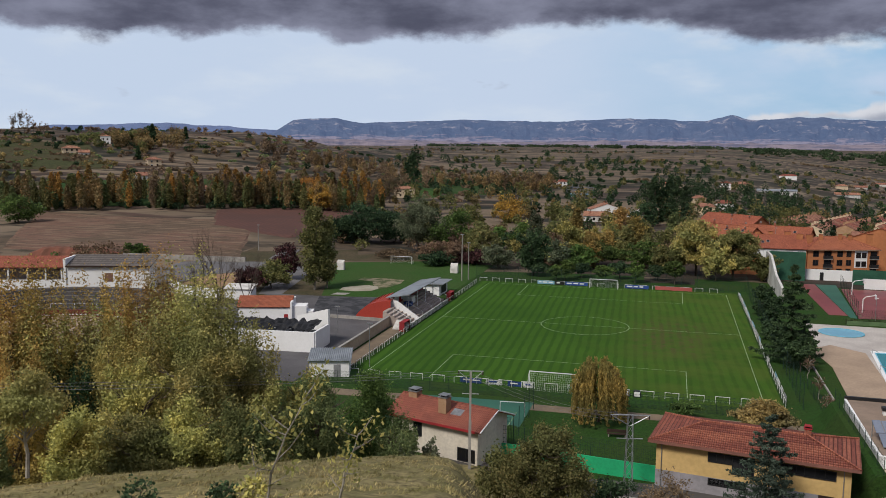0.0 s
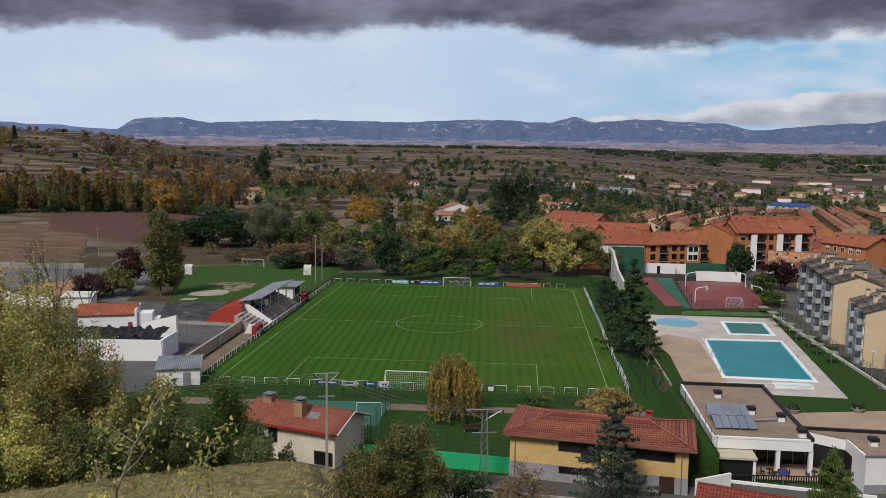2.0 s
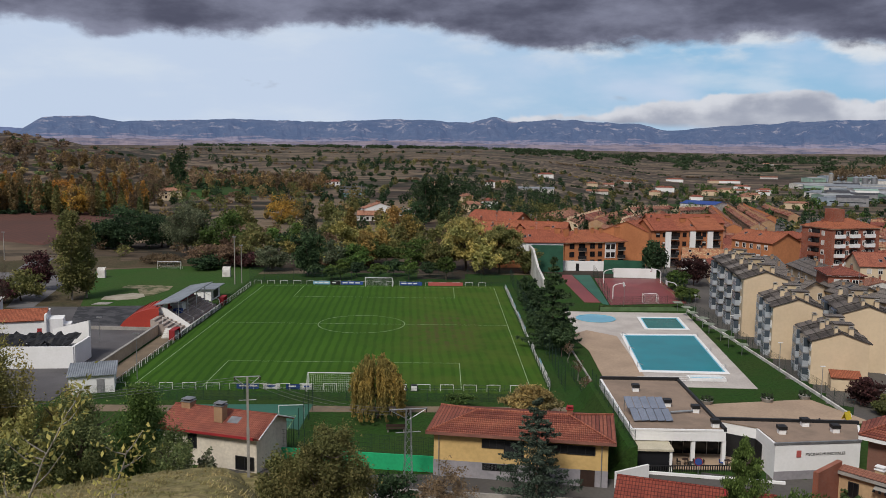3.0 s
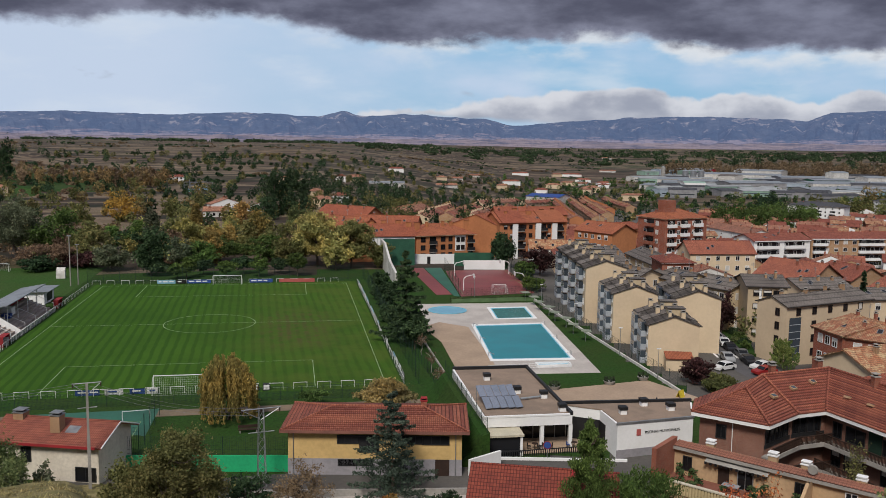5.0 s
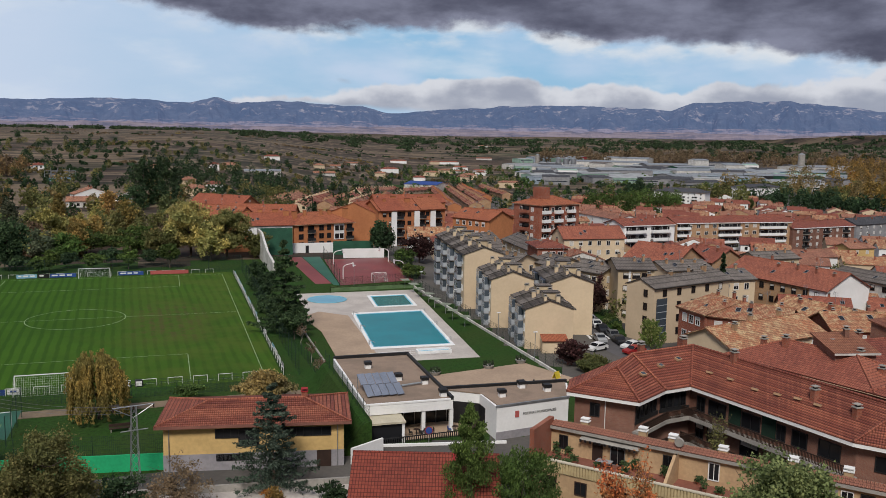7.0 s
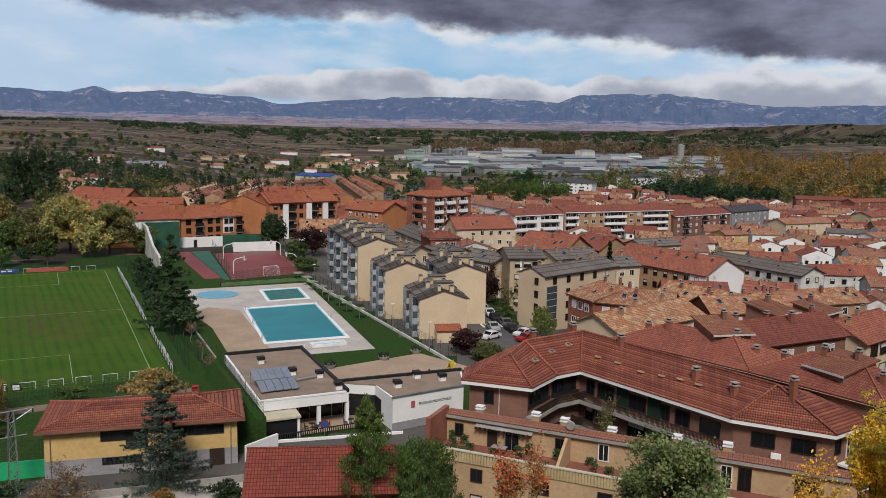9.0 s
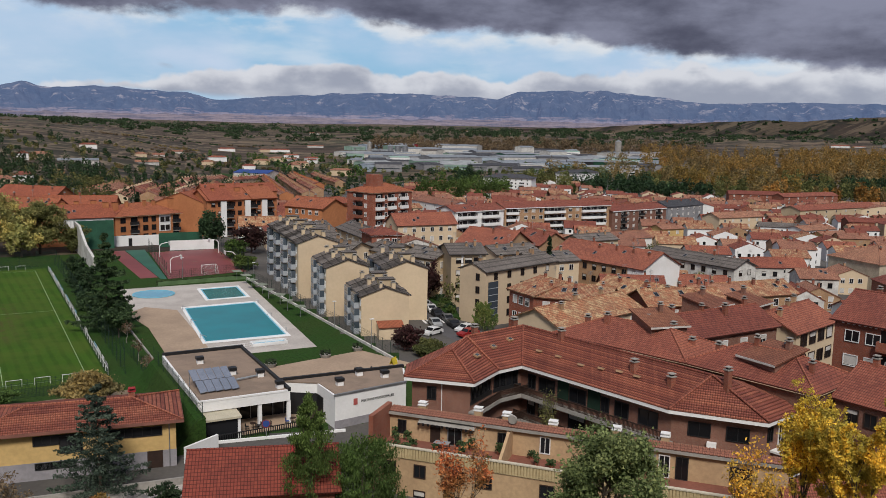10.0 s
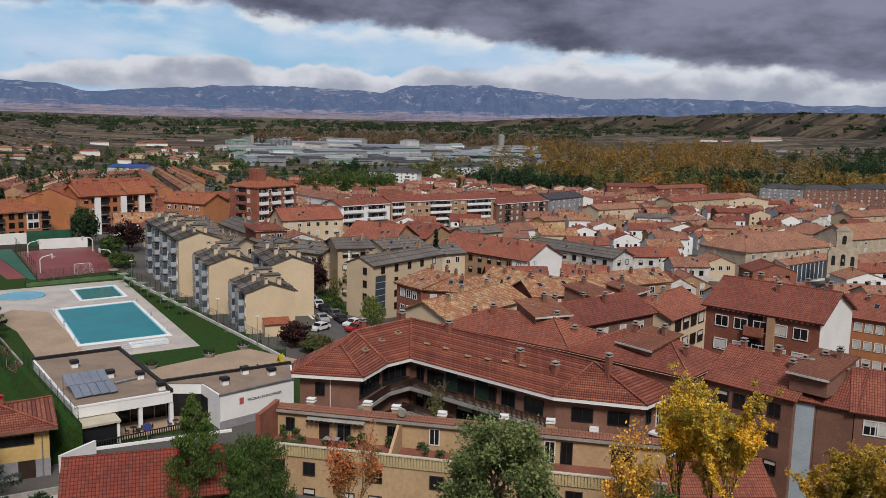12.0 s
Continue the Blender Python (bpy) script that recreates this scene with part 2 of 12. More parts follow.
def leaves(name, c1, c2, c3, rough=0.7, gain=1.75):
    """Foliage: a tone for every leaf, drifting over the crown; light shines through the blades."""
    s = Nodes(name)
    c1, c2, c3 = [tuple(v * gain for v in c) for c in (c1, c2, c3)]
    g = s.nd.new("ShaderNodeNewGeometry")
    r = g.outputs["Random Per Island"]
    col = s.mix(s.ramp(r, 0.0, 1.0), c1, c2)
    col = s.mix(s.ramp(s.noise(g.outputs["Position"], 0.22, 4, 0.6), 0.36, 0.66), col, c3)
    o = s.nd.new("ShaderNodeObjectInfo").outputs["Random"]
    col = s.add("ShaderNodeHueSaturation", Color=col, Value=s.math("MULTIPLY", s.ramp(r, 0, 1, 0.70, 1.27), s.ramp(s.noise(g.outputs["Position"], 0.045, 3, 0.5), 0.30, 0.70, 0.68, 1.42)), Hue=s.ramp(o, 0, 1, 0.488, 0.512)).outputs[0]
    s.bsdf.inputs["Specular IOR Level"].default_value = 0.15
    s.done(col, rough)
    tr = s.add("ShaderNodeBsdfTranslucent", Color=col)
    mx = s.add("ShaderNodeMixShader", Fac=0.27)
    s.ln.new(s.bsdf.outputs[0], mx.inputs[1])
    s.ln.new(tr.outputs[0], mx.inputs[2])
    s.ln.new(mx.outputs[0], s.nd["Material Output"].inputs["Surface"])
    return s.mat


WHITE = plain("white_render", (0.80, 0.80, 0.80), (0.74, 0.74, 0.73), 0.25, 3.0, rough=0.9, grime=0.12)
WHITE_OLD = plain("weathered_white_render", (0.68, 0.67, 0.64), (0.48, 0.46, 0.43), 0.4, 2.5, rough=0.9)
CREAM = plain("cream_render", (0.63, 0.50, 0.345), (0.57, 0.45, 0.31), 0.18, 2.0, rand=0.06, grime=0.14)
BEIGE = plain("beige_render", (0.54, 0.43, 0.285), (0.47, 0.37, 0.245), 0.2, 2.0, rand=0.10, grime=0.2)
YELLOW = plain("yellow_render", (0.66, 0.45, 0.19), (0.57, 0.39, 0.16), 0.2, 2.0)
ORANGE_WALL = plain("orange_render", (0.46, 0.185, 0.080), (0.39, 0.155, 0.068), 0.15, 1.5, rand=0.08)
GREY_WALL = plain("grey_render", (0.30, 0.30, 0.31), (0.22, 0.22, 0.23), 0.3, 2.5)
LILAC_GREY = plain("lilac_grey_plinth", (0.33, 0.31, 0.33), (0.26, 0.25, 0.27), 0.3, 2.5)
STONE = plain("sandstone", (0.34, 0.28, 0.20), (0.22, 0.18, 0.13), 0.6, 3.0, bump=0.05)
PALE_STONE = plain("pale_church_stone", (0.54, 0.47, 0.36), (0.40, 0.34, 0.26), 0.5, 3.0, bump=0.05)
BRICK_BROWN = bricks("brown_brick", (0.250, 0.112, 0.076), (0.185, 0.082, 0.058), (0.27, 0.195, 0.160))
BRICK_RED = bricks("red_brick", (0.312, 0.090, 0.050), (0.237, 0.069, 0.040), (0.275, 0.188, 0.150))
BRICK_TAN = bricks("tan_brick", (0.440, 0.264, 0.143), (0.363, 0.209, 0.110), (0.396, 0.308, 0.220))
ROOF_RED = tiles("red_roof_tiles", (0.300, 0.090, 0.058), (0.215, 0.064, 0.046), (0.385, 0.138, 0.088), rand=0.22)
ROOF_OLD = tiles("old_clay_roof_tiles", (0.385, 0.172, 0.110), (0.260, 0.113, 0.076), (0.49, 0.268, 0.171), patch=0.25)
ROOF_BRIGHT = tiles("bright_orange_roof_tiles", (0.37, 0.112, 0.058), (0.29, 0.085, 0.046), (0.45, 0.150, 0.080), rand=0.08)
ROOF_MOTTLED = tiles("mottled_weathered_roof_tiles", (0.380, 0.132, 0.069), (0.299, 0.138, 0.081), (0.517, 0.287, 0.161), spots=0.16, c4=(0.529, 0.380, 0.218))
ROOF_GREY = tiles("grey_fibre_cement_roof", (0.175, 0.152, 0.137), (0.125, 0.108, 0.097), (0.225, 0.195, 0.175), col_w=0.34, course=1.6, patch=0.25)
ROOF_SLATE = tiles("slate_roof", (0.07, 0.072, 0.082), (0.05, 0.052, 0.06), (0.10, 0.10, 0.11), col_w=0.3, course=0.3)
GRAVEL_ROOF = plain("gravel_roof", (0.30, 0.22, 0.165), (0.22, 0.165, 0.125), 0.35, 14.0, bump=0.03)
CONCRETE = plain("concrete", (0.36, 0.34, 0.31), (0.26, 0.245, 0.225), 0.4, 4.0)
PAVING = plain("pale_paving", (0.52, 0.48, 0.44), (0.42, 0.38, 0.35), 0.2, 3.0)
SAND_PAVE = plain("sandy_paving", (0.42, 0.31, 0.22), (0.34, 0.25, 0.18), 0.15, 2.5)
ASPHALT = plain("asphalt", (0.118, 0.112, 0.116), (0.082, 0.078, 0.081), 0.12, 5.0, bump=0.02)
DIRT = plain("bare_earth_path", (0.22, 0.165, 0.11), (0.15, 0.115, 0.08), 0.3, 3.0, bump=0.04)
METAL_GREY = plain("galvanised_metal", (0.42, 0.43, 0.44), (0.30, 0.31, 0.32), 1.0, 8.0, rough=0.45, metal=0.7)
METAL_ROOF = plain("pale_metal_sheet", (0.30, 0.33, 0.36), (0.21, 0.23, 0.25), 0.3, 3.0, rough=0.5, metal=0.2)
WHITE_PAINT = plain("white_paint", (0.80, 0.80, 0.80), (0.70, 0.70, 0.69), 0.8, 6.0, rough=0.6)
BLACK = plain("black_trim", (0.022, 0.022, 0.024), (0.015, 0.015, 0.016), 1.0, 8.0, rough=0.5)
DARK_WOOD = plain("dark_stained_wood", (0.045, 0.025, 0.018), (0.03, 0.017, 0.013), 0.8, 7.0, rough=0.7)
RED_PAINT = plain("red_paint", (0.33, 0.028, 0.032), (0.26, 0.024, 0.028), 0.3, 3.0, rough=0.7)
RED_DOME = plain("red_plastic_sheet", (0.42, 0.055, 0.035), (0.35, 0.045, 0.03), 0.2, 3.0, rough=0.6)
GREEN_PAINT = plain("green_paint", (0.030, 0.110, 0.066), (0.022, 0.080, 0.050), 0.3, 3.0, rough=0.75)
BRIGHT_GREEN = plain("bright_green_court", (0.02, 0.42, 0.17), (0.018, 0.36, 0.15), 0.3, 3.0, rough=0.7)
GREEN_FENCE = plain("green_fence_wire", (0.020, 0.045, 0.032), (0.015, 0.033, 0.025), 0.8, 6.0, rough=0.6)
COURT_GREEN = plain("green_court_surface", (0.035, 0.135, 0.09), (0.028, 0.10, 0.07), 0.12, 3.0, rough=0.6)
COURT_RED = plain("red_court_surface", (0.25, 0.062, 0.062), (0.19, 0.046, 0.048), 0.10, 3.0, rough=0.45)
BARK = plain("bark", (0.13, 0.10, 0.075), (0.075, 0.058, 0.045), 1.5, 9.0, bump=0.05)
PALE_BARK = plain("pale_bark", (0.36, 0.33, 0.28), (0.22, 0.20, 0.17), 1.5, 9.0, bump=0.03)
BLUE_BOARD = plain("blue_board", (0.03, 0.075, 0.28), (0.025, 0.06, 0.22), 0.5, 5.0, rough=0.6)
CYAN_BOARD = plain("pale_blue_board", (0.22, 0.42, 0.55), (0.18, 0.35, 0.48), 0.5, 5.0, rough=0.6)
PINK_BOARD = plain("red_board", (0.45, 0.11, 0.10), (0.38, 0.09, 0.085), 0.5, 5.0, rough=0.6)


def glass_dark(name, col, rough=0.12):
    s = Nodes(name)
    s.bsdf.inputs["Specular IOR Level"].default_value = 0.35
    r = s.nd.new("ShaderNodeObjectInfo").outputs["Random"]
    return s.done(s.mix(r, col, tuple(x * 0.45 for x in col)), rough)


GLASS = glass_dark("window_glass", (0.016, 0.017, 0.020))
GLASS_BLUE = glass_dark("balcony_glass", (0.075, 0.095, 0.12), 0.1)
BLIND = plain("white_roller_blind", (0.62, 0.60, 0.57), (0.52, 0.50, 0.47), 0.8, 8.0)

# ---------------------------------------------------------------- land
EX, EY = 16.8, -179.6  # foot of the hill's brow, below the eye


def lerp(tab, s):
    for (a, p), (b, q) in zip(tab, tab[1:]):
        if s <= b:
            w = max(0.0, (s - a) / (b - a))
            return p + (q - p) * w
    return tab[-1][1]


def smooth(a, b, v):
    w = min(1.0, max(0.0, (v - a) / (b - a)))
    return w * w * (3 - 2 * w)


HILL_W = ((0, 35.4), (8, 33.0), (40, 20.5), (50, 18.1), (58, 15.7), (66, 10.4), (78, 3.5), (95, 1.0), (115, 0.0))
HILL_E = ((0, 35.4), (6, 32.0), (30, 20.0), (50, 9.5), (63, 2.0), (72, 0.0))
FAR_W = ((0, 0), (200, 1), (330, 8), (520, 30), (680, 49), (900, 50), (2000, 20), (4900, 40))
FAR_M = ((0, 0), (150, -3), (400, 0), (700, 8), (1300, 25), (2500, 36), (4900, 40))
FAR_E = ((0, 0), (20, -0.6), (150, -10), (350, -19), (600, -24), (1500, -24), (2300, -5), (3300, 32), (4900, 45))


def land(x, y):
    """Height of the ground."""
    dx, dy = x - EX, y - EY
    d, az = math.hypot(dx, dy), math.degrees(math.atan2(dx, dy))
    z = 0.0
    if d < 120:
        w = smooth(-15, -6, az)
        z = lerp(HILL_W, d) * (1 - w) + lerp(HILL_E, d) * w
    s = math.hypot(max(x - 78, -132 - x, 0), max(y - 105, 0))
    if s > 0:
        wl, wr = smooth(-12, -30, az) if az < -12 else 0.0, smooth(0, 18, az)
        z += wl * lerp(FAR_W, max(0, d - 250)) + wr * lerp(FAR_E, s) + (1 - wl - wr) * lerp(FAR_M, s)
    back = smooth(70, 115, abs(az))
    return z * (1 - back) + (35.4 + min(d * 0.08, 9)) * back


def ground_cell(x, y):
    dx, dy = x - EX, y - EY
    d, az = math.hypot(dx, dy), math.degrees(math.atan2(dx, dy))
    if d < (96 if az < -8 else 60) or abs(az) > 80:
        return 0
    if ((x > 76 and az > 12) or (y < -84 and x > -10)) and d < 1150 and y < 560 + (x - 100) * 0.2:
        return 2
    if -62 < x < 84 and y < 70:
        return 1
    return 3


def field_material(name="patchwork_fields", terraces=1.0, tone=1.0):
    """Open country: parcels of stubble, ploughed soil and pasture with darker hedges."""
    s = Nodes(name)
    p = s.pos()
    warp = s.add("ShaderNodeTexNoise", Vector=p, Scale=0.006, Detail=3.0)
    v = s.add("ShaderNodeVectorMath", Vector=p)
    v.operation = "ADD"
    off = s.add("ShaderNodeVectorMath", Vector=warp.outputs["Color"])
    off.operation = "SCALE"
    off.inputs["Scale"].default_value = 90.0
    s.ln.new(off.outputs[0], v.inputs[1])
    sc = s.add("ShaderNodeMapping", Vector=v.outputs[0])
    sc.inputs["Scale"].default_value = (0.0042, 0.0075, 0.0)
    cell = s.add("ShaderNodeTexVoronoi", Vector=sc.outputs[0], Scale=1.0)
    val = s.nd.new("ShaderNodeSeparateXYZ")
    s.ln.new(cell.outputs["Color"], val.inputs[0])
    r = s.nd.new("ShaderNodeValToRGB")
    s.ln.new(val.outputs[0], r.inputs[0])
    r.color_ramp.interpolation = "CONSTANT"
    tones = ((0.0, (0.056, 0.034, 0.025)), (0.20, (0.105, 0.074, 0.045)), (0.36, (0.040, 0.024, 0.019)), (0.52, (0.130, 0.096, 0.060)), (0.66, (0.034, 0.032, 0.019)), (0.82, (0.080, 0.046, 0.034)), (0.96, (0.036, 0.060, 0.022)))
    r.color_ramp.elements[0].color = (*tones[0][1], 1)
    r.color_ramp.elements[1].position, r.color_ramp.elements[1].color = tones[1][0], (*tones[1][1], 1)
    for pos, c in tones[2:]:
        e = r.color_ramp.elements.new(pos)
        e.color = (*c, 1)
    edge = s.add("ShaderNodeTexVoronoi", Vector=sc.outputs[0], Scale=1.0)
    edge.feature = "DISTANCE_TO_EDGE"
    hedge = s.math("MULTIPLY", s.ramp(edge.outputs["Distance"], 0.015, 0.06, 1.0, 0.0), s.ramp(s.noise(p, 0.02, 4), 0.40, 0.55))
    col = s.mix(s.ramp(s.noise(p, 0.03, 5, 0.65), 0.38, 0.68, 0.0, 0.55), r.outputs[0], (0.060, 0.050, 0.028))
    col = s.mix(s.ramp(s.noise(p, 0.5, 4, 0.6), 0.35, 0.7, 0.0, 0.4), col, (0.048, 0.040, 0.024))
    # terrace edges and tracks: long thin pale and dark streaks across the slope
    mp = s.add("ShaderNodeMapping", Vector=p)
    mp.inputs["Rotation"].default_value = (0, 0, radians(14))
    mp.inputs["Scale"].default_value = (0.0016, 0.016, 0.0)
    st = s.noise(mp.outputs[0], 1.0, 5, 0.6)
    col = s.mix(s.ramp(st, 0.53, 0.58, 0.0, 0.75), col, (0.185, 0.142, 0.092))
    col = s.mix(s.ramp(st, 0.46, 0.41, 0.0, 0.85), col, (0.024, 0.020, 0.014))
    mq = s.add("ShaderNodeMapping", Vector=p)
    mq.inputs["Rotation"].default_value = (0, 0, radians(20))
    mq.inputs["Scale"].default_value = (0.006, 0.055, 0.0)
    sq = s.noise(mq.outputs[0], 1.0, 5, 0.65)
    col = s.mix(s.ramp(sq, 0.55, 0.60, 0.0, 0.6), col, (0.190, 0.150, 0.098))
    col = s.mix(s.ramp(sq, 0.45, 0.41, 0.0, 0.7), col, (0.022, 0.020, 0.013))
    zz = s.nd.new("ShaderNodeSeparateXYZ")
    s.ln.new(p, zz.inputs[0])
    lev = s.math("ADD", s.math("DIVIDE", zz.outputs[2], 2.7), s.math("MULTIPLY", s.noise(p, 0.008, 4, 0.6), 3.2))
    tread = s.math("FRACT", lev)
    keep = s.ramp(s.noise(p, 0.012, 4, 0.6), 0.40, 0.56, 0.0, terraces)
    col = s.mix(s.math("MULTIPLY", s.ramp(tread, 0.62, 0.80, 0.0, 0.8), keep), col, (0.205, 0.158, 0.104))
    col = s.mix(s.math("MULTIPLY", s.ramp(tread, 0.26, 0.06, 0.0, 0.85), keep), col, (0.026, 0.022, 0.015))
    # scrub blotches
    col = s.mix(s.ramp(s.noise(p, 0.055, 6, 0.75), 0.57, 0.66, 0.0, 0.7), col, (0.024, 0.023, 0.013))
    col = s.mix(hedge, col, (0.016, 0.017, 0.010))
    col = s.add("ShaderNodeHueSaturation", Color=col, Value=tone, Hue=0.493).outputs[0]
    return s.done(col, 0.95)


def grass_material(name, c1, c2, c3, scale=0.25, fine=5.0):
    s = Nodes(name)
    p = s.pos()
    n2 = s.noise(p, fine, 6, 0.7)
    col = s.mix(s.ramp(s.noise(p, scale, 5, 0.6), 0.36, 0.64), c1, c2)
    col = s.mix(s.ramp(n2, 0.38, 0.72), col, c3)
    s.bump(n2, 0.8, 0.12)
    s.bsdf.inputs["Specular IOR Level"].default_value = 0.1
    return s.done(col, 0.95)


DRY_GRASS = grass_material("dry_hill_grass", (0.30, 0.25, 0.120), (0.185, 0.168, 0.070), (0.100, 0.082, 0.042), 0.55, 1.7)
LAWN = grass_material("park_lawn", (0.026, 0.070, 0.013), (0.036, 0.066, 0.015), (0.015, 0.032, 0.008), 0.12, 2.2)
TOWN_FLOOR = plain("street_asphalt_and_paving", (0.115, 0.105, 0.095), (0.075, 0.07, 0.066), 0.05, 2.0)
FIELDS = field_material()
# the same fields, darkened in colour for cloud shadow on the rise
SHADOWED_FIELDS = field_material("brown_heath_and_fallow_fields", 0.15, 0.62)
CROP = grass_material("green_winter_crop", (0.040, 0.090, 0.018), (0.050, 0.085, 0.022), (0.030, 0.060, 0.015), 0.02, 0.3)

ring, r = [1.5], 1.5
while r < 4900:
    r *= 1.045 if r < 40 or r > 130 else 1.022
    ring.append(min(r, 4920))
angs = [(-180 + i * 4.0) for i in range(25)] + [(-80 + i * 0.8) for i in range(201)] + [(84 + i * 4.0) for i in range(24)]
gv, gf, gm = [(EX, EY, 35.4)], [], []
for q in ring:
    for an in angs:
        x, y = EX + q * math.sin(radians(an)), EY + q * math.cos(radians(an))
        zz = land(x, y)
        bump = (noise.noise((x * 0.06, y * 0.06, 3.0)) * 0.5 + noise.noise((x * 0.7, y * 0.7, 6.0)) * 0.28 * smooth(4, 15, q)) * (1 - smooth(64, 75, q))
        if q > 520:
            k = min(1.0, (q - 520) / 500)
            bump += k * (noise.noise((x * 0.004, y * 0.004, 0)) * 3.0 + noise.noise((x * 0.0012, y * 0.0012, 5)) * 4.0)
            if an < -8 and 480 < q < 1500:  # old field terraces
                st = 5.0
                f = (zz + bump) / st
                bump += st * (math.floor(f) + smooth(0.35, 0.65, f - math.floor(f)) - f) * 0.8
        gv.append((x, y, zz + bump))
na = len(angs)
for j in range(na):
    gf.append((0, 1 + (j + 1) % na, 1 + j))
    gm.append(0)
for i in range(len(ring) - 1):
    for j in range(na):
        k, l = 1 + i * na + j, 1 + i * na + (j + 1) % na
        gf.append((k, l, l + na, k + na))
        qm, am = (ring[i] + ring[i + 1]) / 2, radians(angs[j] + 0.4)
        gm.append(ground_cell(EX + qm * math.sin(am), EY + qm * math.cos(am)))
me = bpy.data.meshes.new("ground")
me.from_pydata(gv, [], gf)
for mt in (DRY_GRASS, LAWN, TOWN_FLOOR, FIELDS):
    me.materials.append(mt)
me.polygons.foreach_set("material_index", gm)
me.polygons.foreach_set("use_smooth", [True] * len(gf))
me.update()
tagged(new("ground", me), "grassy hillside, lawns, streets and patchwork fields", "ground", kind="structure")


def mountain_material(name, c1, c2, c3, haze_glow, g, c4=(0.21, 0.165, 0.165), share=0.28):
    s = Nodes(name)
    p = s.pos()
    n1 = s.noise(p, 0.006, 8, 0.68)
    n2 = s.noise(p, 0.022, 6, 0.7)
    sep = s.nd.new("ShaderNodeSeparateXYZ")
    s.ln.new(p, sep.inputs[0])
    col = s.mix(s.ramp(n1, 0.36, 0.66), c1, c2)
    col = s.mix(s.ramp(n2, 0.40, 0.66, 0.0, 0.55), col, tuple(v * 0.45 for v in c1))
    # pale limestone in the upper faces
    mp = s.add("ShaderNodeMapping", Vector=p)
    mp.inputs["Scale"].default_value = (0.012, 0.012, 0.020)
    cliff = s.math("MULTIPLY", s.ramp(sep.outputs[2], 85.0, 140.0), s.ramp(s.noise(mp.outputs[0], 1.0, 7, 0.72), 0.55, 0.64, 0.0, 0.85))
    col = s.mix(cliff, col, c3)
    # stubble and bare soil on the lower slopes, parcel by parcel, thinning out uphill
    fp = s.add("ShaderNodeMapping", Vector=p)
    fp.inputs["Scale"].default_value = (0.0058, 0.0058, 0.10)
    parcel = s.noise(fp.outputs[0], 1.0, 6, 0.68)
    low = s.math("ADD", s.math("MULTIPLY", s.ramp(sep.outputs[2], 30.0, 128.0, share, -0.24), 1.0), parcel)
    col = s.mix(s.ramp(low, 0.50, 0.60, 0.0, 0.9), col, c4)
    fq = s.add("ShaderNodeMapping", Vector=p)
    fq.inputs["Scale"].default_value = (0.013, 0.013, 0.32)
    col = s.mix(s.math("MULTIPLY", s.ramp(s.noise(fq.outputs[0], 1.0, 5, 0.7), 0.47, 0.60, 0.0, 0.85), s.ramp(low, 0.48, 0.60)), col, tuple(v * 0.42 for v in c4))
    # distance haze, put into the material as a faint blue emission
    s.put(s.bsdf.inputs["Emission Color"], haze_glow)
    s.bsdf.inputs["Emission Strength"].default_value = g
    return s.done(col, 1.0)


def hill_point(tab, dist, foot, depth, seed, rough, az, w, fold=0.28):
    """A point of a long range: az in degrees, w from 0 at the crest to 1 at the foot; spurs and gullies run down it."""
    dd = dist - depth * w
    base = EYE[2] + math.tan(radians(foot)) * dd
    top = EYE[2] + math.tan(radians(lerp(tab, az))) * dist
    spur = noise.fractal((az * rough, w * 1.6, seed), 0.9, 2.1, 5)
    z = base + (top - base) * (1 - w) ** 1.25 + (top - base) * spur * (fold * math.sin(math.pi * min(1, w * 1.1)) + 0.045)
    return EX + dd * math.sin(radians(az)), EY + dd * math.cos(radians(az)), z


def range_of_hills(name, label, tab, dist, foot, depth, mat, seed, rough, a0, a1, step, rows=14, fold=0.28):
    """A long range seen from afar: az, elevation pairs give the crest."""
    v, f = [], []
    cols = int((a1 - a0) / step) + 1
    for i in range(cols):
        for j in range(rows + 1):
            v.append(hill_point(tab, dist, foot, depth, seed, rough, a0 + i * step, j / rows, fold))
    for i in range(cols - 1):
        for j in range(rows):
            k = i * (rows + 1) + j
            f.append((k, k + 1, k + rows + 2, k + rows + 1))
    m = bpy.data.meshes.new(name)
    m.from_pydata(v, [], f)
    m.materials.append(mat)
    m.update()
    return tagged(new(name, m), label, "mountains", kind="structure")


# the bluish tones and the emission of all three carry painted distance haze
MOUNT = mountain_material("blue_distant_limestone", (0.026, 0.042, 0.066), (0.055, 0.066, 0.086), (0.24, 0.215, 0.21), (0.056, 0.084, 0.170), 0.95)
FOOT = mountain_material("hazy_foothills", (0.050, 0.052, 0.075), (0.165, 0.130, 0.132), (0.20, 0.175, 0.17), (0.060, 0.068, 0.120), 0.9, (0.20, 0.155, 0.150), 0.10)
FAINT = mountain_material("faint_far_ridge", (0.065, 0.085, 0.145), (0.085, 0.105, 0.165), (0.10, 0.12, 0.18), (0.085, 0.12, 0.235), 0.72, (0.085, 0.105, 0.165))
CREST_W = ((-75, 1.0), (-42, 0.65), (-39.4, 1.0), (-32.5, 1.28), (-26.2, 0.93), (-20, 0.8))
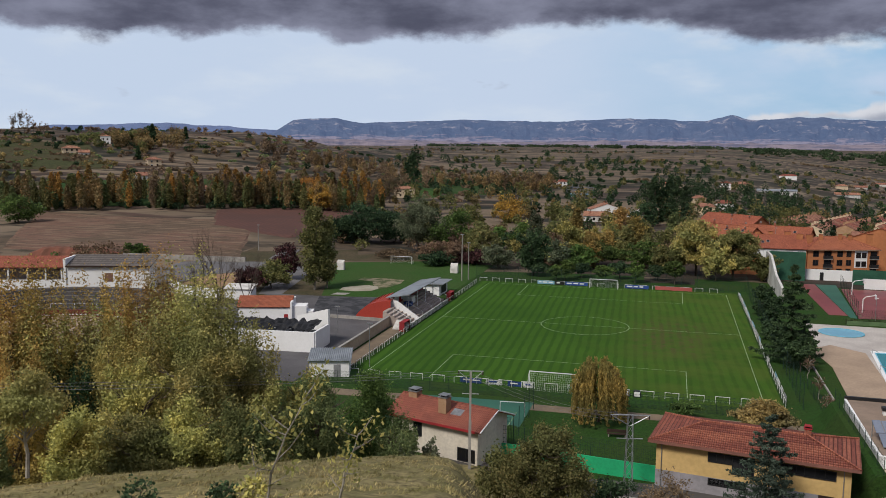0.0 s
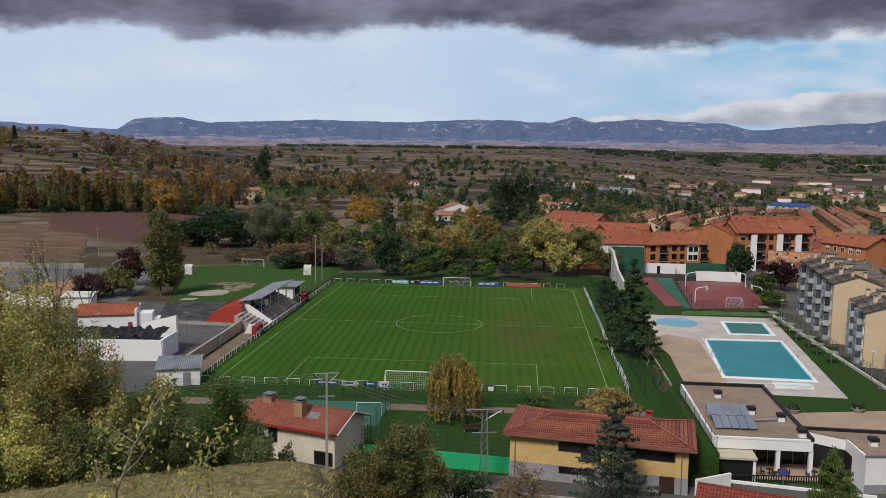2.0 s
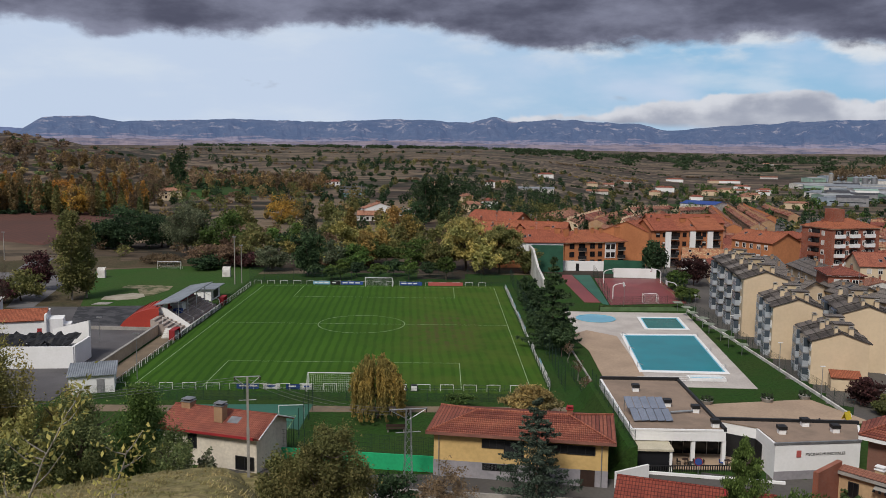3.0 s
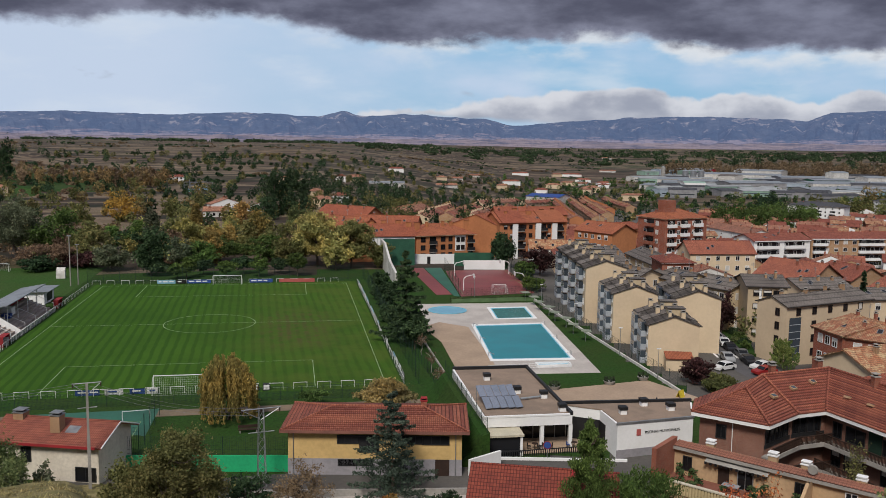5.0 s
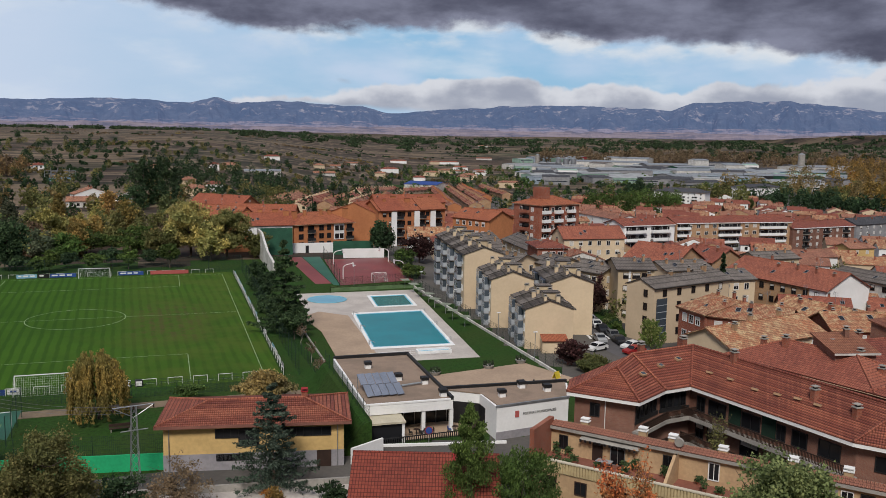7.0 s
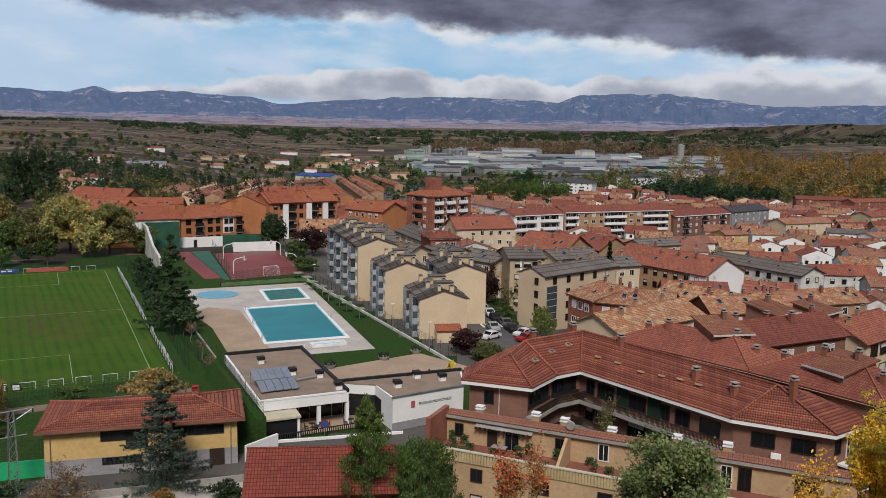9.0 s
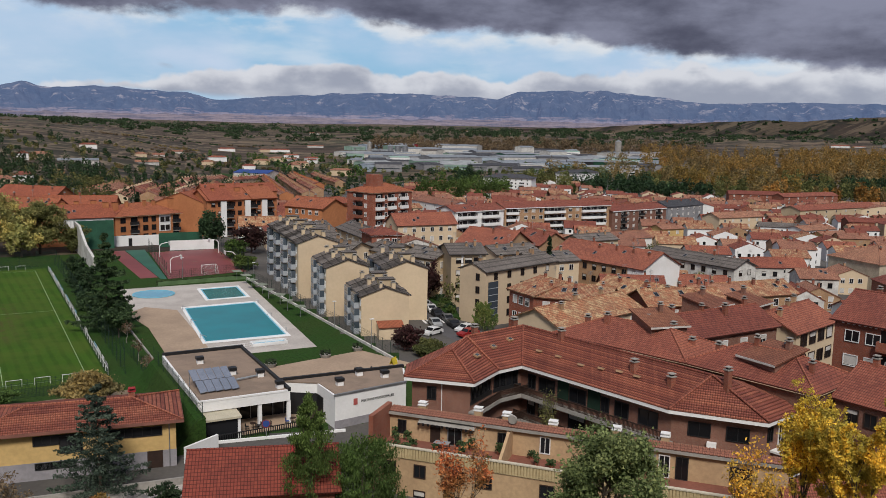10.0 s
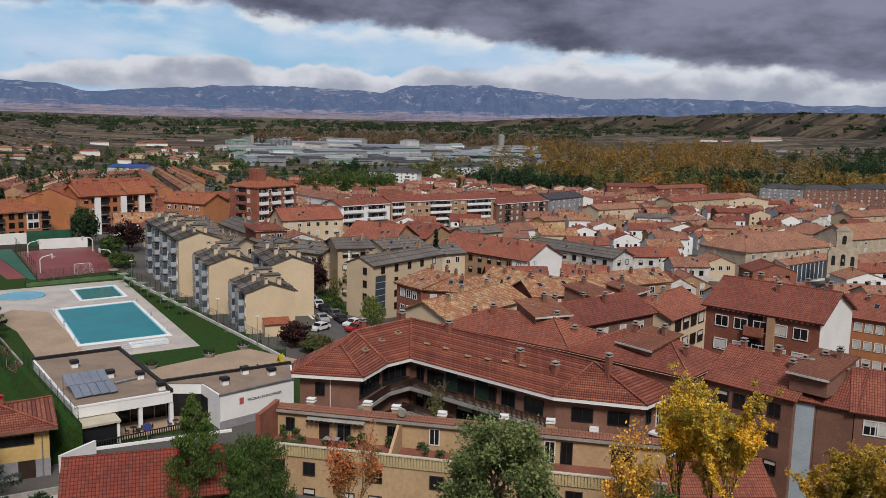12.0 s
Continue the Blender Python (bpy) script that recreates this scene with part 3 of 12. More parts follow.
CREST = ((-30, 0.2), (-26.2, 0.75), (-24.8, 1.57), (-23.3, 1.74), (-21.9, 1.72), (-20.4, 1.45), (-13.3, 1.75), (-8.5, 1.66), (-2.7, 1.9), (1.8, 1.75), (3.2, 2.08), (4.9, 1.8),
         (7.2, 1.98), (12.7, 1.72), (14.6, 1.3), (18.7, 1.68), (23.8, 1.96), (27.0, 2.0), (32.7, 1.78), (34.0, 2.22), (37.2, 2.36), (39.8, 2.34), (43.2, 1.98), (46.1, 1.63), (51, 1.76), (58, 1.66), (59.3, 1.43), (75, 1.6))
range_of_hills("backdrop_far_ridge", "far mountain ridge with blue haze in its colour", CREST_W, 4850, -0.3, 150, FAINT, 3.0, 0.6, -75, -18, 0.25, 6)
range_of_hills("backdrop_mountains", "mountain range with pale cliffs and blue haze in its colour", CREST, 4600, -0.1, 700, MOUNT, 7.0, 0.75, -30, 75, 0.14, 22)
range_of_hills("backdrop_foothills", "pinkish foothills below the mountains with haze in their colour", ((-30, 0.30), (-20, 0.42), (-12, 0.30), (-3, 0.48), (6, 0.34), (15, 0.42), (24, 0.28), (33, 0.40), (40, 0.30), (55, 0.5), (75, 0.7)), 3880, -2.0, 400, FOOT, 11.0, 1.2, -30, 75, 0.1, 16, 0.12)
RISE_CREST = ((20, -0.6), (36, -0.1), (46, 0.45), (58, 1.0), (75, 1.35))
range_of_hills("backdrop_plain_edge", "patchwork of fields on the rise at the edge of the plain", RISE_CREST, 3300, -3.2, 900, SHADOWED_FIELDS, 5.0, 0.2, 20, 75, 0.3, 14, 0.025)


def sheet(name, pts, z, mat, label, cat="ground", kind="structure", t=0.25):
    """A paved or planted area with a thickness, on the flat."""
    g = Geo().prism(pts, z - t, z)
    return tagged(part(name, g, mat), label, cat, kind=kind)


# ---------------------------------------------------------------- football ground
PW, PL = 62.1, 98.8


def turf_material():
    s = Nodes("mown_turf")
    p = s.pos()
    sep = s.nd.new("ShaderNodeSeparateXYZ")
    s.ln.new(p, sep.inputs[0])
    wob = s.math("MULTIPLY", s.noise(p, 0.15, 3), 0.9)
    fine = s.math("SINE", s.math("MULTIPLY", s.math("ADD", s.math("ADD", sep.outputs[0], s.math("MULTIPLY", sep.outputs[1], 0.04)), wob), 3.6))
    cross = s.math("SINE", s.math("MULTIPLY", s.math("ADD", sep.outputs[1], wob), 0.62))
    a = s.noise(p, 0.055, 5, 0.6)
    col = s.mix(s.ramp(a, 0.36, 0.66), (0.044, 0.108, 0.011), (0.033, 0.086, 0.009))
    col = s.mix(s.ramp(fine, -0.1, 0.8, 0.0, 0.6), col, (0.018, 0.056, 0.006))
    col = s.mix(s.ramp(cross, 0.2, 1.0, 0.0, 0.16), col, (0.034, 0.094, 0.010))
    col = s.mix(s.math("MULTIPLY", s.ramp(sep.outputs[0], -8.0, 22.0), s.ramp(s.noise(p, 0.12, 5, 0.65), 0.38, 0.62, 0.15, 0.65)), col, (0.074, 0.106, 0.018))
    # worn brownish belt on the far flank of the centre
    dx = s.math("ABSOLUTE", s.math("SUBTRACT", sep.outputs[0], 17.5))
    dy = s.math("ABSOLUTE", s.math("ADD", sep.outputs[1], 6.0))
    worn = s.math("MULTIPLY", s.ramp(dx, 3.0, 10.0, 1.0, 0.0), s.ramp(dy, 8.0, 24.0, 1.0, 0.0))
    worn = s.math("MULTIPLY", worn, s.ramp(s.noise(p, 0.35, 5, 0.7), 0.38, 0.60))
    worn = s.math("MULTIPLY", worn, s.ramp(fine, -0.8, 0.6, 0.45, 1.0))
    col = s.mix(s.math("MULTIPLY", worn, 0.75), col, (0.080, 0.066, 0.026))
    col = s.mix(s.ramp(s.noise(p, 2.2, 5, 0.7), 0.42, 0.8, 0.0, 0.3), col, (0.042, 0.076, 0.014))
    s.bump(s.noise(p, 8.0, 3), 0.5, 0.03)
    s.bsdf.inputs["Specular IOR Level"].default_value = 0.1
    return s.done(col, 0.95)


TURF = turf_material()
LINE = plain("chalk_line", (0.34, 0.43, 0.26), (0.17, 0.27, 0.12), 0.8, 4.0)
turf = tagged(part("football_pitch", Geo().prism([(-33.6, -51.2), (33.6, -51.2), (33.6, 52.4), (-33.6, 52.4)], -0.2, 0.03), TURF), "striped green mown football pitch with white lines", "football pitch", kind="structure")


def line(name, x0, y0, x1, y1, w=0.12):
    d = Vector((x1 - x0, y1 - y0, 0)).normalized()
    n = Vector((-d.y, d.x, 0)) * w / 2
    a, b, z = Vector((x0, y0, 0)), Vector((x1, y1, 0)), Vector((0, 0, 0.045))
    return part(name, Geo().poly((a - n + z, b - n + z, b + n + z, a + n + z)), LINE, turf)


def arc(name, cx, cy, r, a0, a1, w=0.14, n=64):
    g = Geo()
    for i in range(n):
        p, q = radians(a0 + (a1 - a0) * i / n), radians(a0 + (a1 - a0) * (i + 1) / n)
        g.poly([(cx + k * math.cos(t), cy + k * math.sin(t), 0.045) for k, t in ((r - w / 2, p), (r + w / 2, p), (r + w / 2, q), (r - w / 2, q))])
    return part(name, g, LINE, turf)


for sx in (-1, 1):
    line("touchline", sx * PW / 2, -PL / 2, sx * PW / 2, PL / 2)
for sy in (-1, 1):
    line("goal_line", -PW / 2, sy * PL / 2, PW / 2, sy * PL / 2)
    yb, yf = sy * PL / 2, sy * (PL / 2 - 16.5)
    line("penalty_line", -20.16, yf, 20.16, yf)
    line("penalty_line", -20.16, yb, -20.16, yf)
    line("penalty_line", 20.16, yb, 20.16, yf)
line("halfway_line", -PW / 2, 0, PW / 2, 0)
arc("centre_circle", 0, 0, 9.15, 0, 360)

NET = plain("white_net_cord", (0.60, 0.62, 0.60), (0.5, 0.52, 0.5), 1.0, 8.0)


def goal(x, y, rz, w=7.32, h=2.44, label="white football goal with a net on the pitch", cell=0.30):
    g = thing("football_goal", label, "goal", x, y, 0.03, rz, "football goals")
    for sx in (-1, 1):
        part("goalpost", Geo().tube((sx * w / 2, 0, 0), (sx * w / 2, 0, h + 0.06), 0.07, n=8), WHITE_PAINT, g)
        part("net_support", Geo().tube((sx * w / 2, 0, h), (sx * w / 2, 1.0, h - 0.1), 0.03).tube((sx * w / 2, 1.0, h - 0.1), (sx * w / 2, 2.1, 0), 0.03).tube((sx * w / 2, 0, 0.02), (sx * w / 2, 2.1, 0.02), 0.03), WHITE_PAINT, g)
    part("crossbar", Geo().tube((-w / 2, 0, h), (w / 2, 0, h), 0.07, n=8), WHITE_PAINT, g)
    net = Geo()
    t = 0.014
    for i in range(int(w / cell) + 1):
        xx = -w / 2 + i * cell
        net.tube((xx, 0.05, h), (xx, 1.0, h - 0.1), t, n=3).tube((xx, 1.0, h - 0.1), (xx, 2.1, 0.03), t, n=3)
    for i in range(9):
        k = i / 8
        yy, zz = 1.0 + 1.1 * k, (h - 0.1) * (1 - k) + 0.02
        net.tube((-w / 2, yy, zz), (w / 2, yy, zz), t, n=3)
    for sx in (-1, 1):
        for i in range(7):
            zz = 0.3 + i * 0.3
            net.tube((sx * w / 2, 0.02, zz), (sx * w / 2, 2.1 - zz * 0.48, zz), t, n=3)
    part("net", net, NET, g, "white cord net")
    return g


goal(0, -PL / 2, 180)
goal(0, PL / 2, 0)
goal(-65.4, 77.4, 0, 6.8, 2.4, "white football goal on the training field")

# barrier round the pitch: white tube hoops with a dark mesh between them
HOOP = Geo().tube((0, 0, 0), (0, 0, 1.02), 0.035).tube((2.0, 0, 0), (2.0, 0, 1.02), 0.035).tube((-0.05, 0, 1.02), (2.05, 0, 1.02), 0.04).data("rail", [WHITE_PAINT])
WIRE = Geo()
for k in (0.25, 0.5, 0.75, 0.95):
    WIRE.tube((0, 0, k), (3.6, 0, k), 0.018, n=4)
for k in range(5):
    WIRE.tube((k * 0.9, 0, 0), (k * 0.9, 0, 1.0), 0.022, n=4)
WIRE = WIRE.data("mesh_infill", [GREEN_FENCE])


def barrier(x0, y0, x1, y1, label, step=3.6):
    b = thing("pitch_barrier", label, "barrier", x0, y0, 0.03, math.degrees(math.atan2(y1 - y0, x1 - x0)), "pitch barriers")
    n = int(math.hypot(x1 - x0, y1 - y0) / step)
    for i in range(n):
        part("rail", HOOP, None, b, at=pose(i * step, 0, 0))
        part("mesh_infill", WIRE, None, b, at=pose(i * step, 0, 0))


barrier(-33.5, -51.0, 33.5, -50.2, "white tubular barrier behind the near goal line")
barrier(-34.2, 52.0, 33.5, 52.0, "white tubular barrier behind the far goal line")
barrier(-33.6, -49.5, -34.4, 51.5, "white tubular barrier along the stand side touchline", 3.0)
barrier(33.9, -49.5, 34.0, 51.5, "white tubular barrier along the pool side touchline", 2.6)


def board(x, y, rz, w, h, mat, label, marks=None):
    b = thing("advertising_board", label, "advertising board", x, y, 0.03, rz, "advertising boards")
    part("panel", Geo().box(0, -0.03, 0.12, w, 0.03, 0.12 + h), mat, b)
    for i in (0.3, w - 0.3):
        part("leg", Geo().box(i - 0.03, 0.03, 0, i + 0.03, 0.09, h + 0.05), METAL_GREY, b)
    if marks:
        random.seed(int(x * 10))
        k = 0.4
        while k < w - 1.2:
            l = random.uniform(0.6, 1.4)
            part("lettering_bar", Geo().box(k, -0.045, 0.3 + h * 0.2, min(w - 0.2, k + l), -0.032, 0.12 + h * 0.72), marks, b)
            k += l + 0.4


for x, w, m, lab, mk in ((-18, 4.6, CYAN_BOARD, "pale blue advertising board by the goal line", WHITE_PAINT), (-13.2, 2.6, BLACK, "black advertising board with pale marks", WHITE_PAINT), (-10.4, 6.0, BLUE_BOARD, "blue advertising board with white marks", WHITE_PAINT),
                         (5.6, 6.0, BLUE_BOARD, "blue and white advertising board", WHITE_PAINT), (13.3, 9.4, PINK_BOARD, "faded red advertising board", None)):
    board(x, 51.6, 0, w, 0.95, m, lab, mk)
for x, w, m, mk in ((-14.5, 3.4, BLUE_BOARD, WHITE_PAINT), (-10.4, 2.6, WHITE_PAINT, BLUE_BOARD), (-6.9, 2.2, BLUE_BOARD, WHITE_PAINT), (-4.5, 1.6, WHITE_PAINT, BLUE_BOARD)):
    board(x, -50.6, 0, w, 0.8, m, "blue and white advertising board behind the goal", mk)
for x, m in ((10.6, WHITE_PAINT), (12.3, WHITE_PAINT)):
    b = thing("cabinet_box", "small white and black control box by the barrier", "box", x, -50.3, 0.03, 0)
    part("body", Geo().box(0, -0.4, 0, 1.1, 0.4, 0.95), BLACK, b)
    part("door", Geo().box(0.12, -0.43, 0.15, 0.98, -0.40, 0.85), m, b)
random.seed(4)
for i in range(24):
    y = -47 + i * 4.0
    if random.random() < 0.55:
        board(34.25, y, 90, random.uniform(2.2, 3.6), 0.85, random.choice((WHITE_PAINT, WHITE_PAINT, CYAN_BOARD, GREY_WALL)), "pale advertising board along the touchline")
sheet("trodden_path", [(-36, -62.5), (36, -60.5), (36, -58.0), (-36, -59.4)], 0.05, DIRT, "bare earth path behind the goal")
sheet("pitch_surround", [(-37.5, -55), (36, -55), (36, 56), (-37.5, 56)], -0.04, LAWN, "grass margin round the pitch", t=0.12)


# ---------------------------------------------------------------- fences and poles
def fence_panel(w, h, gap, mat, t=0.012):
    """Welded mesh: upright and level wires that meet in shared nodes, so that a panel is one piece."""
    v, f = [], []
    nx, nz = int(w / gap), max(3, int(h / 0.5))
    for i in range(nx + 1):
        for j in range(nz + 1):
            x, z = i * w / nx, 0.05 + j * (h - 0.05) / nz
            v += [(x - t, 0, z - t), (x + t, 0, z - t), (x + t, 0, z + t), (x - t, 0, z + t)]
    for i in range(nx + 1):
        for j in range(nz + 1):
            k = 4 * (i * (nz + 1) + j)
            f.append((k, k + 1, k + 2, k + 3))
            if j < nz:
                f.append((k + 3, k + 2, k + 5, k + 4))
            if i < nx:
                q = k + 4 * (nz + 1)
                f.append((k + 1, q, q + 3, k + 2))
    me = bpy.data.meshes.new("wire_panel")
    me.from_pydata(v, [], f)
    me.materials.append(mat)
    me.update()
    return me


PANEL_2 = fence_panel(3.0, 2.0, 0.16, GREEN_FENCE)
PANEL_4 = fence_panel(4.0, 4.0, 0.20, GREEN_FENCE)
POST_2 = Geo().tube((0, 0, 0), (0, 0, 2.1), 0.035).data("post", [GREEN_FENCE])
POST_4 = Geo().tube((0, 0, 0), (0, 0, 4.1), 0.045).data("post", [GREEN_FENCE])


def fence(x0, y0, x1, y1, label, tall=False, z=0.0):
    w = 4.0 if tall else 3.0
    f = thing("mesh_fence", label, "fence", x0, y0, z, math.degrees(math.atan2(y1 - y0, x1 - x0)), "mesh fences")
    n = max(1, round(math.hypot(x1 - x0, y1 - y0) / w))
    for i in range(n):
        part("wire_panel", PANEL_4 if tall else PANEL_2, None, f, at=pose(i * w, 0, 0))
        part("post", POST_4 if tall else POST_2, None, f, at=pose(i * w, 0, 0))
    part("post", POST_4 if tall else POST_2, None, f, at=pose(n * w, 0, 0))
    return f


def low_wall(name, x0, y0, x1, y1, h, mat, label, t=0.25, z=0.0, cap=None):
    w = thing(name, label, "wall", x0, y0, z, math.degrees(math.atan2(y1 - y0, x1 - x0)))
    l = math.hypot(x1 - x0, y1 - y0)
    part("wall_body", Geo().box(0, -t / 2, -0.2, l, t / 2, h), mat, w)
    if cap:
        part("coping", Geo().box(-0.05, -t / 2 - 0.06, h, l + 0.05, t / 2 + 0.06, h + 0.1), cap, w)
    return w


def draped(name, quad, mat, label, n=24, up=0.35):
    """A field that follows the land; quad: four corners, anticlockwise."""
    v, f = [], []
    a, b, c, d = [Vector((*q, 0)) for q in quad]
    for i in range(n + 1):
        for j in range(n + 1):
            p = (a.lerp(b, i / n)).lerp(d.lerp(c, i / n), j / n)
            w = noise.noise((p.x * 0.02, p.y * 0.02, 1)) * 6 if 0 < i < n and 0 < j < n else noise.noise((p.x * 0.05, p.y * 0.05, 2)) * 4
            v.append((p.x + w, p.y - w * 0.6, land(p.x + w, p.y - w * 0.6) + (up if 0 < i < n and 0 < j < n else -0.4)))
    for i in range(n):
        for j in range(n):
            k = i * (n + 1) + j
            f.append((k, k + n + 1, k + n + 2, k + 1))
    me = bpy.data.meshes.new(name)
    me.from_pydata(v, [], f)
    me.materials.append(mat)
    me.update()
    return tagged(new(name, me), label, "field", kind="structure")


def soil(name, c1, c2, c3, ang, period):
    s = Nodes(name)
    p = s.pos()
    sep = s.nd.new("ShaderNodeSeparateXYZ")
    s.ln.new(p, sep.inputs[0])
    q = s.math("ADD", s.math("MULTIPLY", sep.outputs[0], math.cos(ang)), s.math("MULTIPLY", sep.outputs[1], math.sin(ang)))
    fur = s.math("SINE", s.math("MULTIPLY", s.math("ADD", q, s.math("MULTIPLY", s.noise(p, 0.05, 3), 4.0)), 2 * math.pi / period))
    col = s.mix(s.ramp(s.noise(p, 0.03, 5, 0.6), 0.35, 0.65), c1, c2)
    col = s.mix(s.ramp(fur, -0.3, 1.0, 0.0, 0.4), col, c3)
    col = s.mix(s.ramp(s.noise(p, 0.7, 5, 0.7), 0.4, 0.75, 0.0, 0.5), col, c3)
    return s.done(col, 0.95)


def streaky_soil(name, c1, c2, c3, c4):
    """Dry stubble: long broken streaks, bare reddish patches and dark clods."""
    s = Nodes(name)
    p = s.pos()
    mp = s.add("ShaderNodeMapping", Vector=p)
    mp.inputs["Rotation"].default_value = (0, 0, radians(-38))
    mp.inputs["Scale"].default_value = (0.045, 0.42, 0.0)
    st = s.noise(mp.outputs[0], 1.0, 6, 0.65)
    col = s.mix(s.ramp(s.noise(p, 0.022, 5, 0.6), 0.40, 0.60), c1, c2)
    col = s.mix(s.ramp(st, 0.50, 0.62, 0.0, 0.85), col, c3)
    col = s.mix(s.ramp(st, 0.46, 0.36, 0.0, 0.8), col, c4)
    col = s.mix(s.ramp(s.noise(p, 0.35, 6, 0.75), 0.56, 0.66, 0.0, 0.75), col, c4)
    s.bump(s.noise(p, 0.8, 4), 0.7, 0.3)
    return s.done(col, 0.95)


PLOUGHED = soil("ploughed_red_soil", (0.115, 0.050, 0.037), (0.085, 0.041, 0.032), (0.066, 0.034, 0.027), 0.75, 2.6)
STUBBLE = streaky_soil("dry_stubble_soil", (0.150, 0.082, 0.056), (0.105, 0.070, 0.044), (0.215, 0.150, 0.100), (0.052, 0.040, 0.026))
RED_BANK = soil("red_earth_bank", (0.24, 0.085, 0.055), (0.18, 0.072, 0.048), (0.085, 0.050, 0.034), 0.2, 5.0)
PASTURE = grass_material("green_pasture", (0.028, 0.068, 0.018), (0.045, 0.068, 0.022), (0.028, 0.045, 0.016), 0.02, 0.6)
OLIVE_FIELD = grass_material("olive_hill_pasture", (0.060, 0.068, 0.028), (0.078, 0.062, 0.034), (0.032, 0.034, 0.017), 0.03, 0.4)
WASTE = grass_material("brown_waste_ground", (0.105, 0.080, 0.050), (0.070, 0.064, 0.034), (0.040, 0.036, 0.022), 0.10, 1.2)
draped("ploughed_field", [(-186, 166), (-128, 128), (-160, 302), (-218, 230)], PLOUGHED, "bare ploughed reddish brown field", up=0.45)
draped("stubble_field", [(-208, 64), (-114, 66), (-176, 196), (-296, 186)], STUBBLE, "dry streaky brown stubble field beyond the white buildings", up=0.4)
draped("green_pasture", [(-320, 182), (-180, 290), (-236, 402), (-372, 300)], PASTURE, "green pasture behind the poplar belt", up=0.8)
draped("olive_pasture", [(-432, 306), (-370, 352), (-500, 500), (-560, 440)], OLIVE_FIELD, "olive green pasture on the terraced hill", up=1.4)
TAN_FIELD = streaky_soil("tan_garden_soil", (0.165, 0.120, 0.080), (0.120, 0.092, 0.060), (0.200, 0.155, 0.105), (0.062, 0.050, 0.034))
draped("tan_field", [(-118, 150), (10, 140), (30, 250), (-110, 300)], TAN_FIELD, "dry tan plots and gardens behind the pitch", up=0.7)
draped("tan_field", [(-120, 310), (60, 280), (80, 420), (-125, 460)], TAN_FIELD, "dry tan plots beyond the gardens", up=0.9)
draped("green_pasture", [(-210, 470), (-120, 470), (-130, 640), (-230, 640)], PASTURE, "green pasture between tree belts", up=1.2)
draped("green_pasture", [(255, 640), (330, 640), (350, 760), (255, 770)], PASTURE, "green pasture beyond the tiled rooftops", up=1.5)
# the cut bank of red earth along the road
g = Geo()
prof = ((0.0, -0.3), (0.6, 1.2), (1.6, 2.6), (3.0, 3.1), (7.0, 2.6), (16.0, 0.2))
nb = 26
rows = []
for i in range(nb + 1):
    w = i / nb
    x, y = -186 + 32 * w, 53.5 + 8.5 * w
    k = min(1.0, 4 * w + 0.35, 3.5 * (1 - w))
    rows.append([(x - 0.25 * o + noise.noise((i * 0.7, o, 3)) * 0.5, y + o + noise.noise((i * 0.6, o, 9)) * 0.8, z * k + (noise.noise((i * 0.8, o, 5)) * 0.35 if z > 0.5 else 0)) for o, z in prof])
for i in range(nb):
    for j in range(len(prof) - 1):
        g.poly([rows[i][j], rows[i + 1][j], rows[i + 1][j + 1], rows[i][j + 1]], 0 if j < 3 else 1)
tagged(part("red_earth_bank", g, [RED_BANK, STUBBLE]), "steep cut bank of bare red earth", "bank", kind="structure")

# ---------------------------------------------------------------- stand side of the football ground
sheet("waste_ground", [(-78, -62), (-62, 12), (-70, 40), (-88, 78), (-40, 92), (-40, 106), (-128, 106), (-150, 66), (-170, 54), (-166, -20), (-130, -62)], 0.02, WASTE, "brown weedy ground between yard and fields", "ground")
sheet("car_park", [(-40, -58), (-38.3, -6), (-46, 19), (-67, 15.5), (-80, 15), (-84, -10), (-78, -40), (-60, -56)], 0.04, ASPHALT, "grey asphalt yard by the stand", "car park")
sheet("old_asphalt", [(-60.5, -3.6), (-45, -5.2), (-47.5, 17.6), (-66.6, 15.0)], 0.07, plain("cracked_dark_asphalt", (0.075, 0.075, 0.080), (0.032, 0.033, 0.037), 0.35, 1.6, lo=0.45, hi=0.55), "dark patched old asphalt beside the red canopy", "paving")
LAWN_WORN = grass_material("worn_training_lawn", (0.036, 0.090, 0.018), (0.050, 0.088, 0.024), (0.028, 0.055, 0.014), 0.07, 1.4)
sheet("training_field", [(-66.6, 16.2), (-47.4, 18.8), (-37, 24), (-37, 84), (-60, 86), (-86, 74)], 0.03, LAWN_WORN, "worn grass training field", "sports field")
SANDY = plain("pale_sand", (0.40, 0.36, 0.29), (0.30, 0.27, 0.20), 0.3, 2.0)
sheet("sand_patch", [(-65.4, 25.2), (-61, 24.6), (-57.2, 26.4), (-56.4, 30), (-58, 33.6), (-61, 34.4), (-64, 32), (-66, 29)], 0.10, SANDY, "pale worn sandy patch on the training field", "sand")
sheet("sand_patch", [(-57.0, 30), (-55, 32), (-53.6, 40), (-54.4, 46), (-59, 47.4), (-66.6, 46.6), (-67, 43), (-62, 41), (-60, 36)], 0.08, plain("thin_grass_on_sand", (0.26, 0.22, 0.14), (0.070, 0.085, 0.03), 0.45, 2.0, lo=0.42, hi=0.58), "sandy patch with thin worn grass", "sand")
sheet("concrete_slab", [(-64.8, 18.2), (-61.2, 18.8), (-61.0, 21.6), (-64.4, 21.0)], 0.12, CONCRETE, "small concrete slab beside the training field", "paving")
ROAD_GREY = plain("pale_worn_asphalt", (0.165, 0.158, 0.160), (0.115, 0.110, 0.112), 0.12, 3.0)
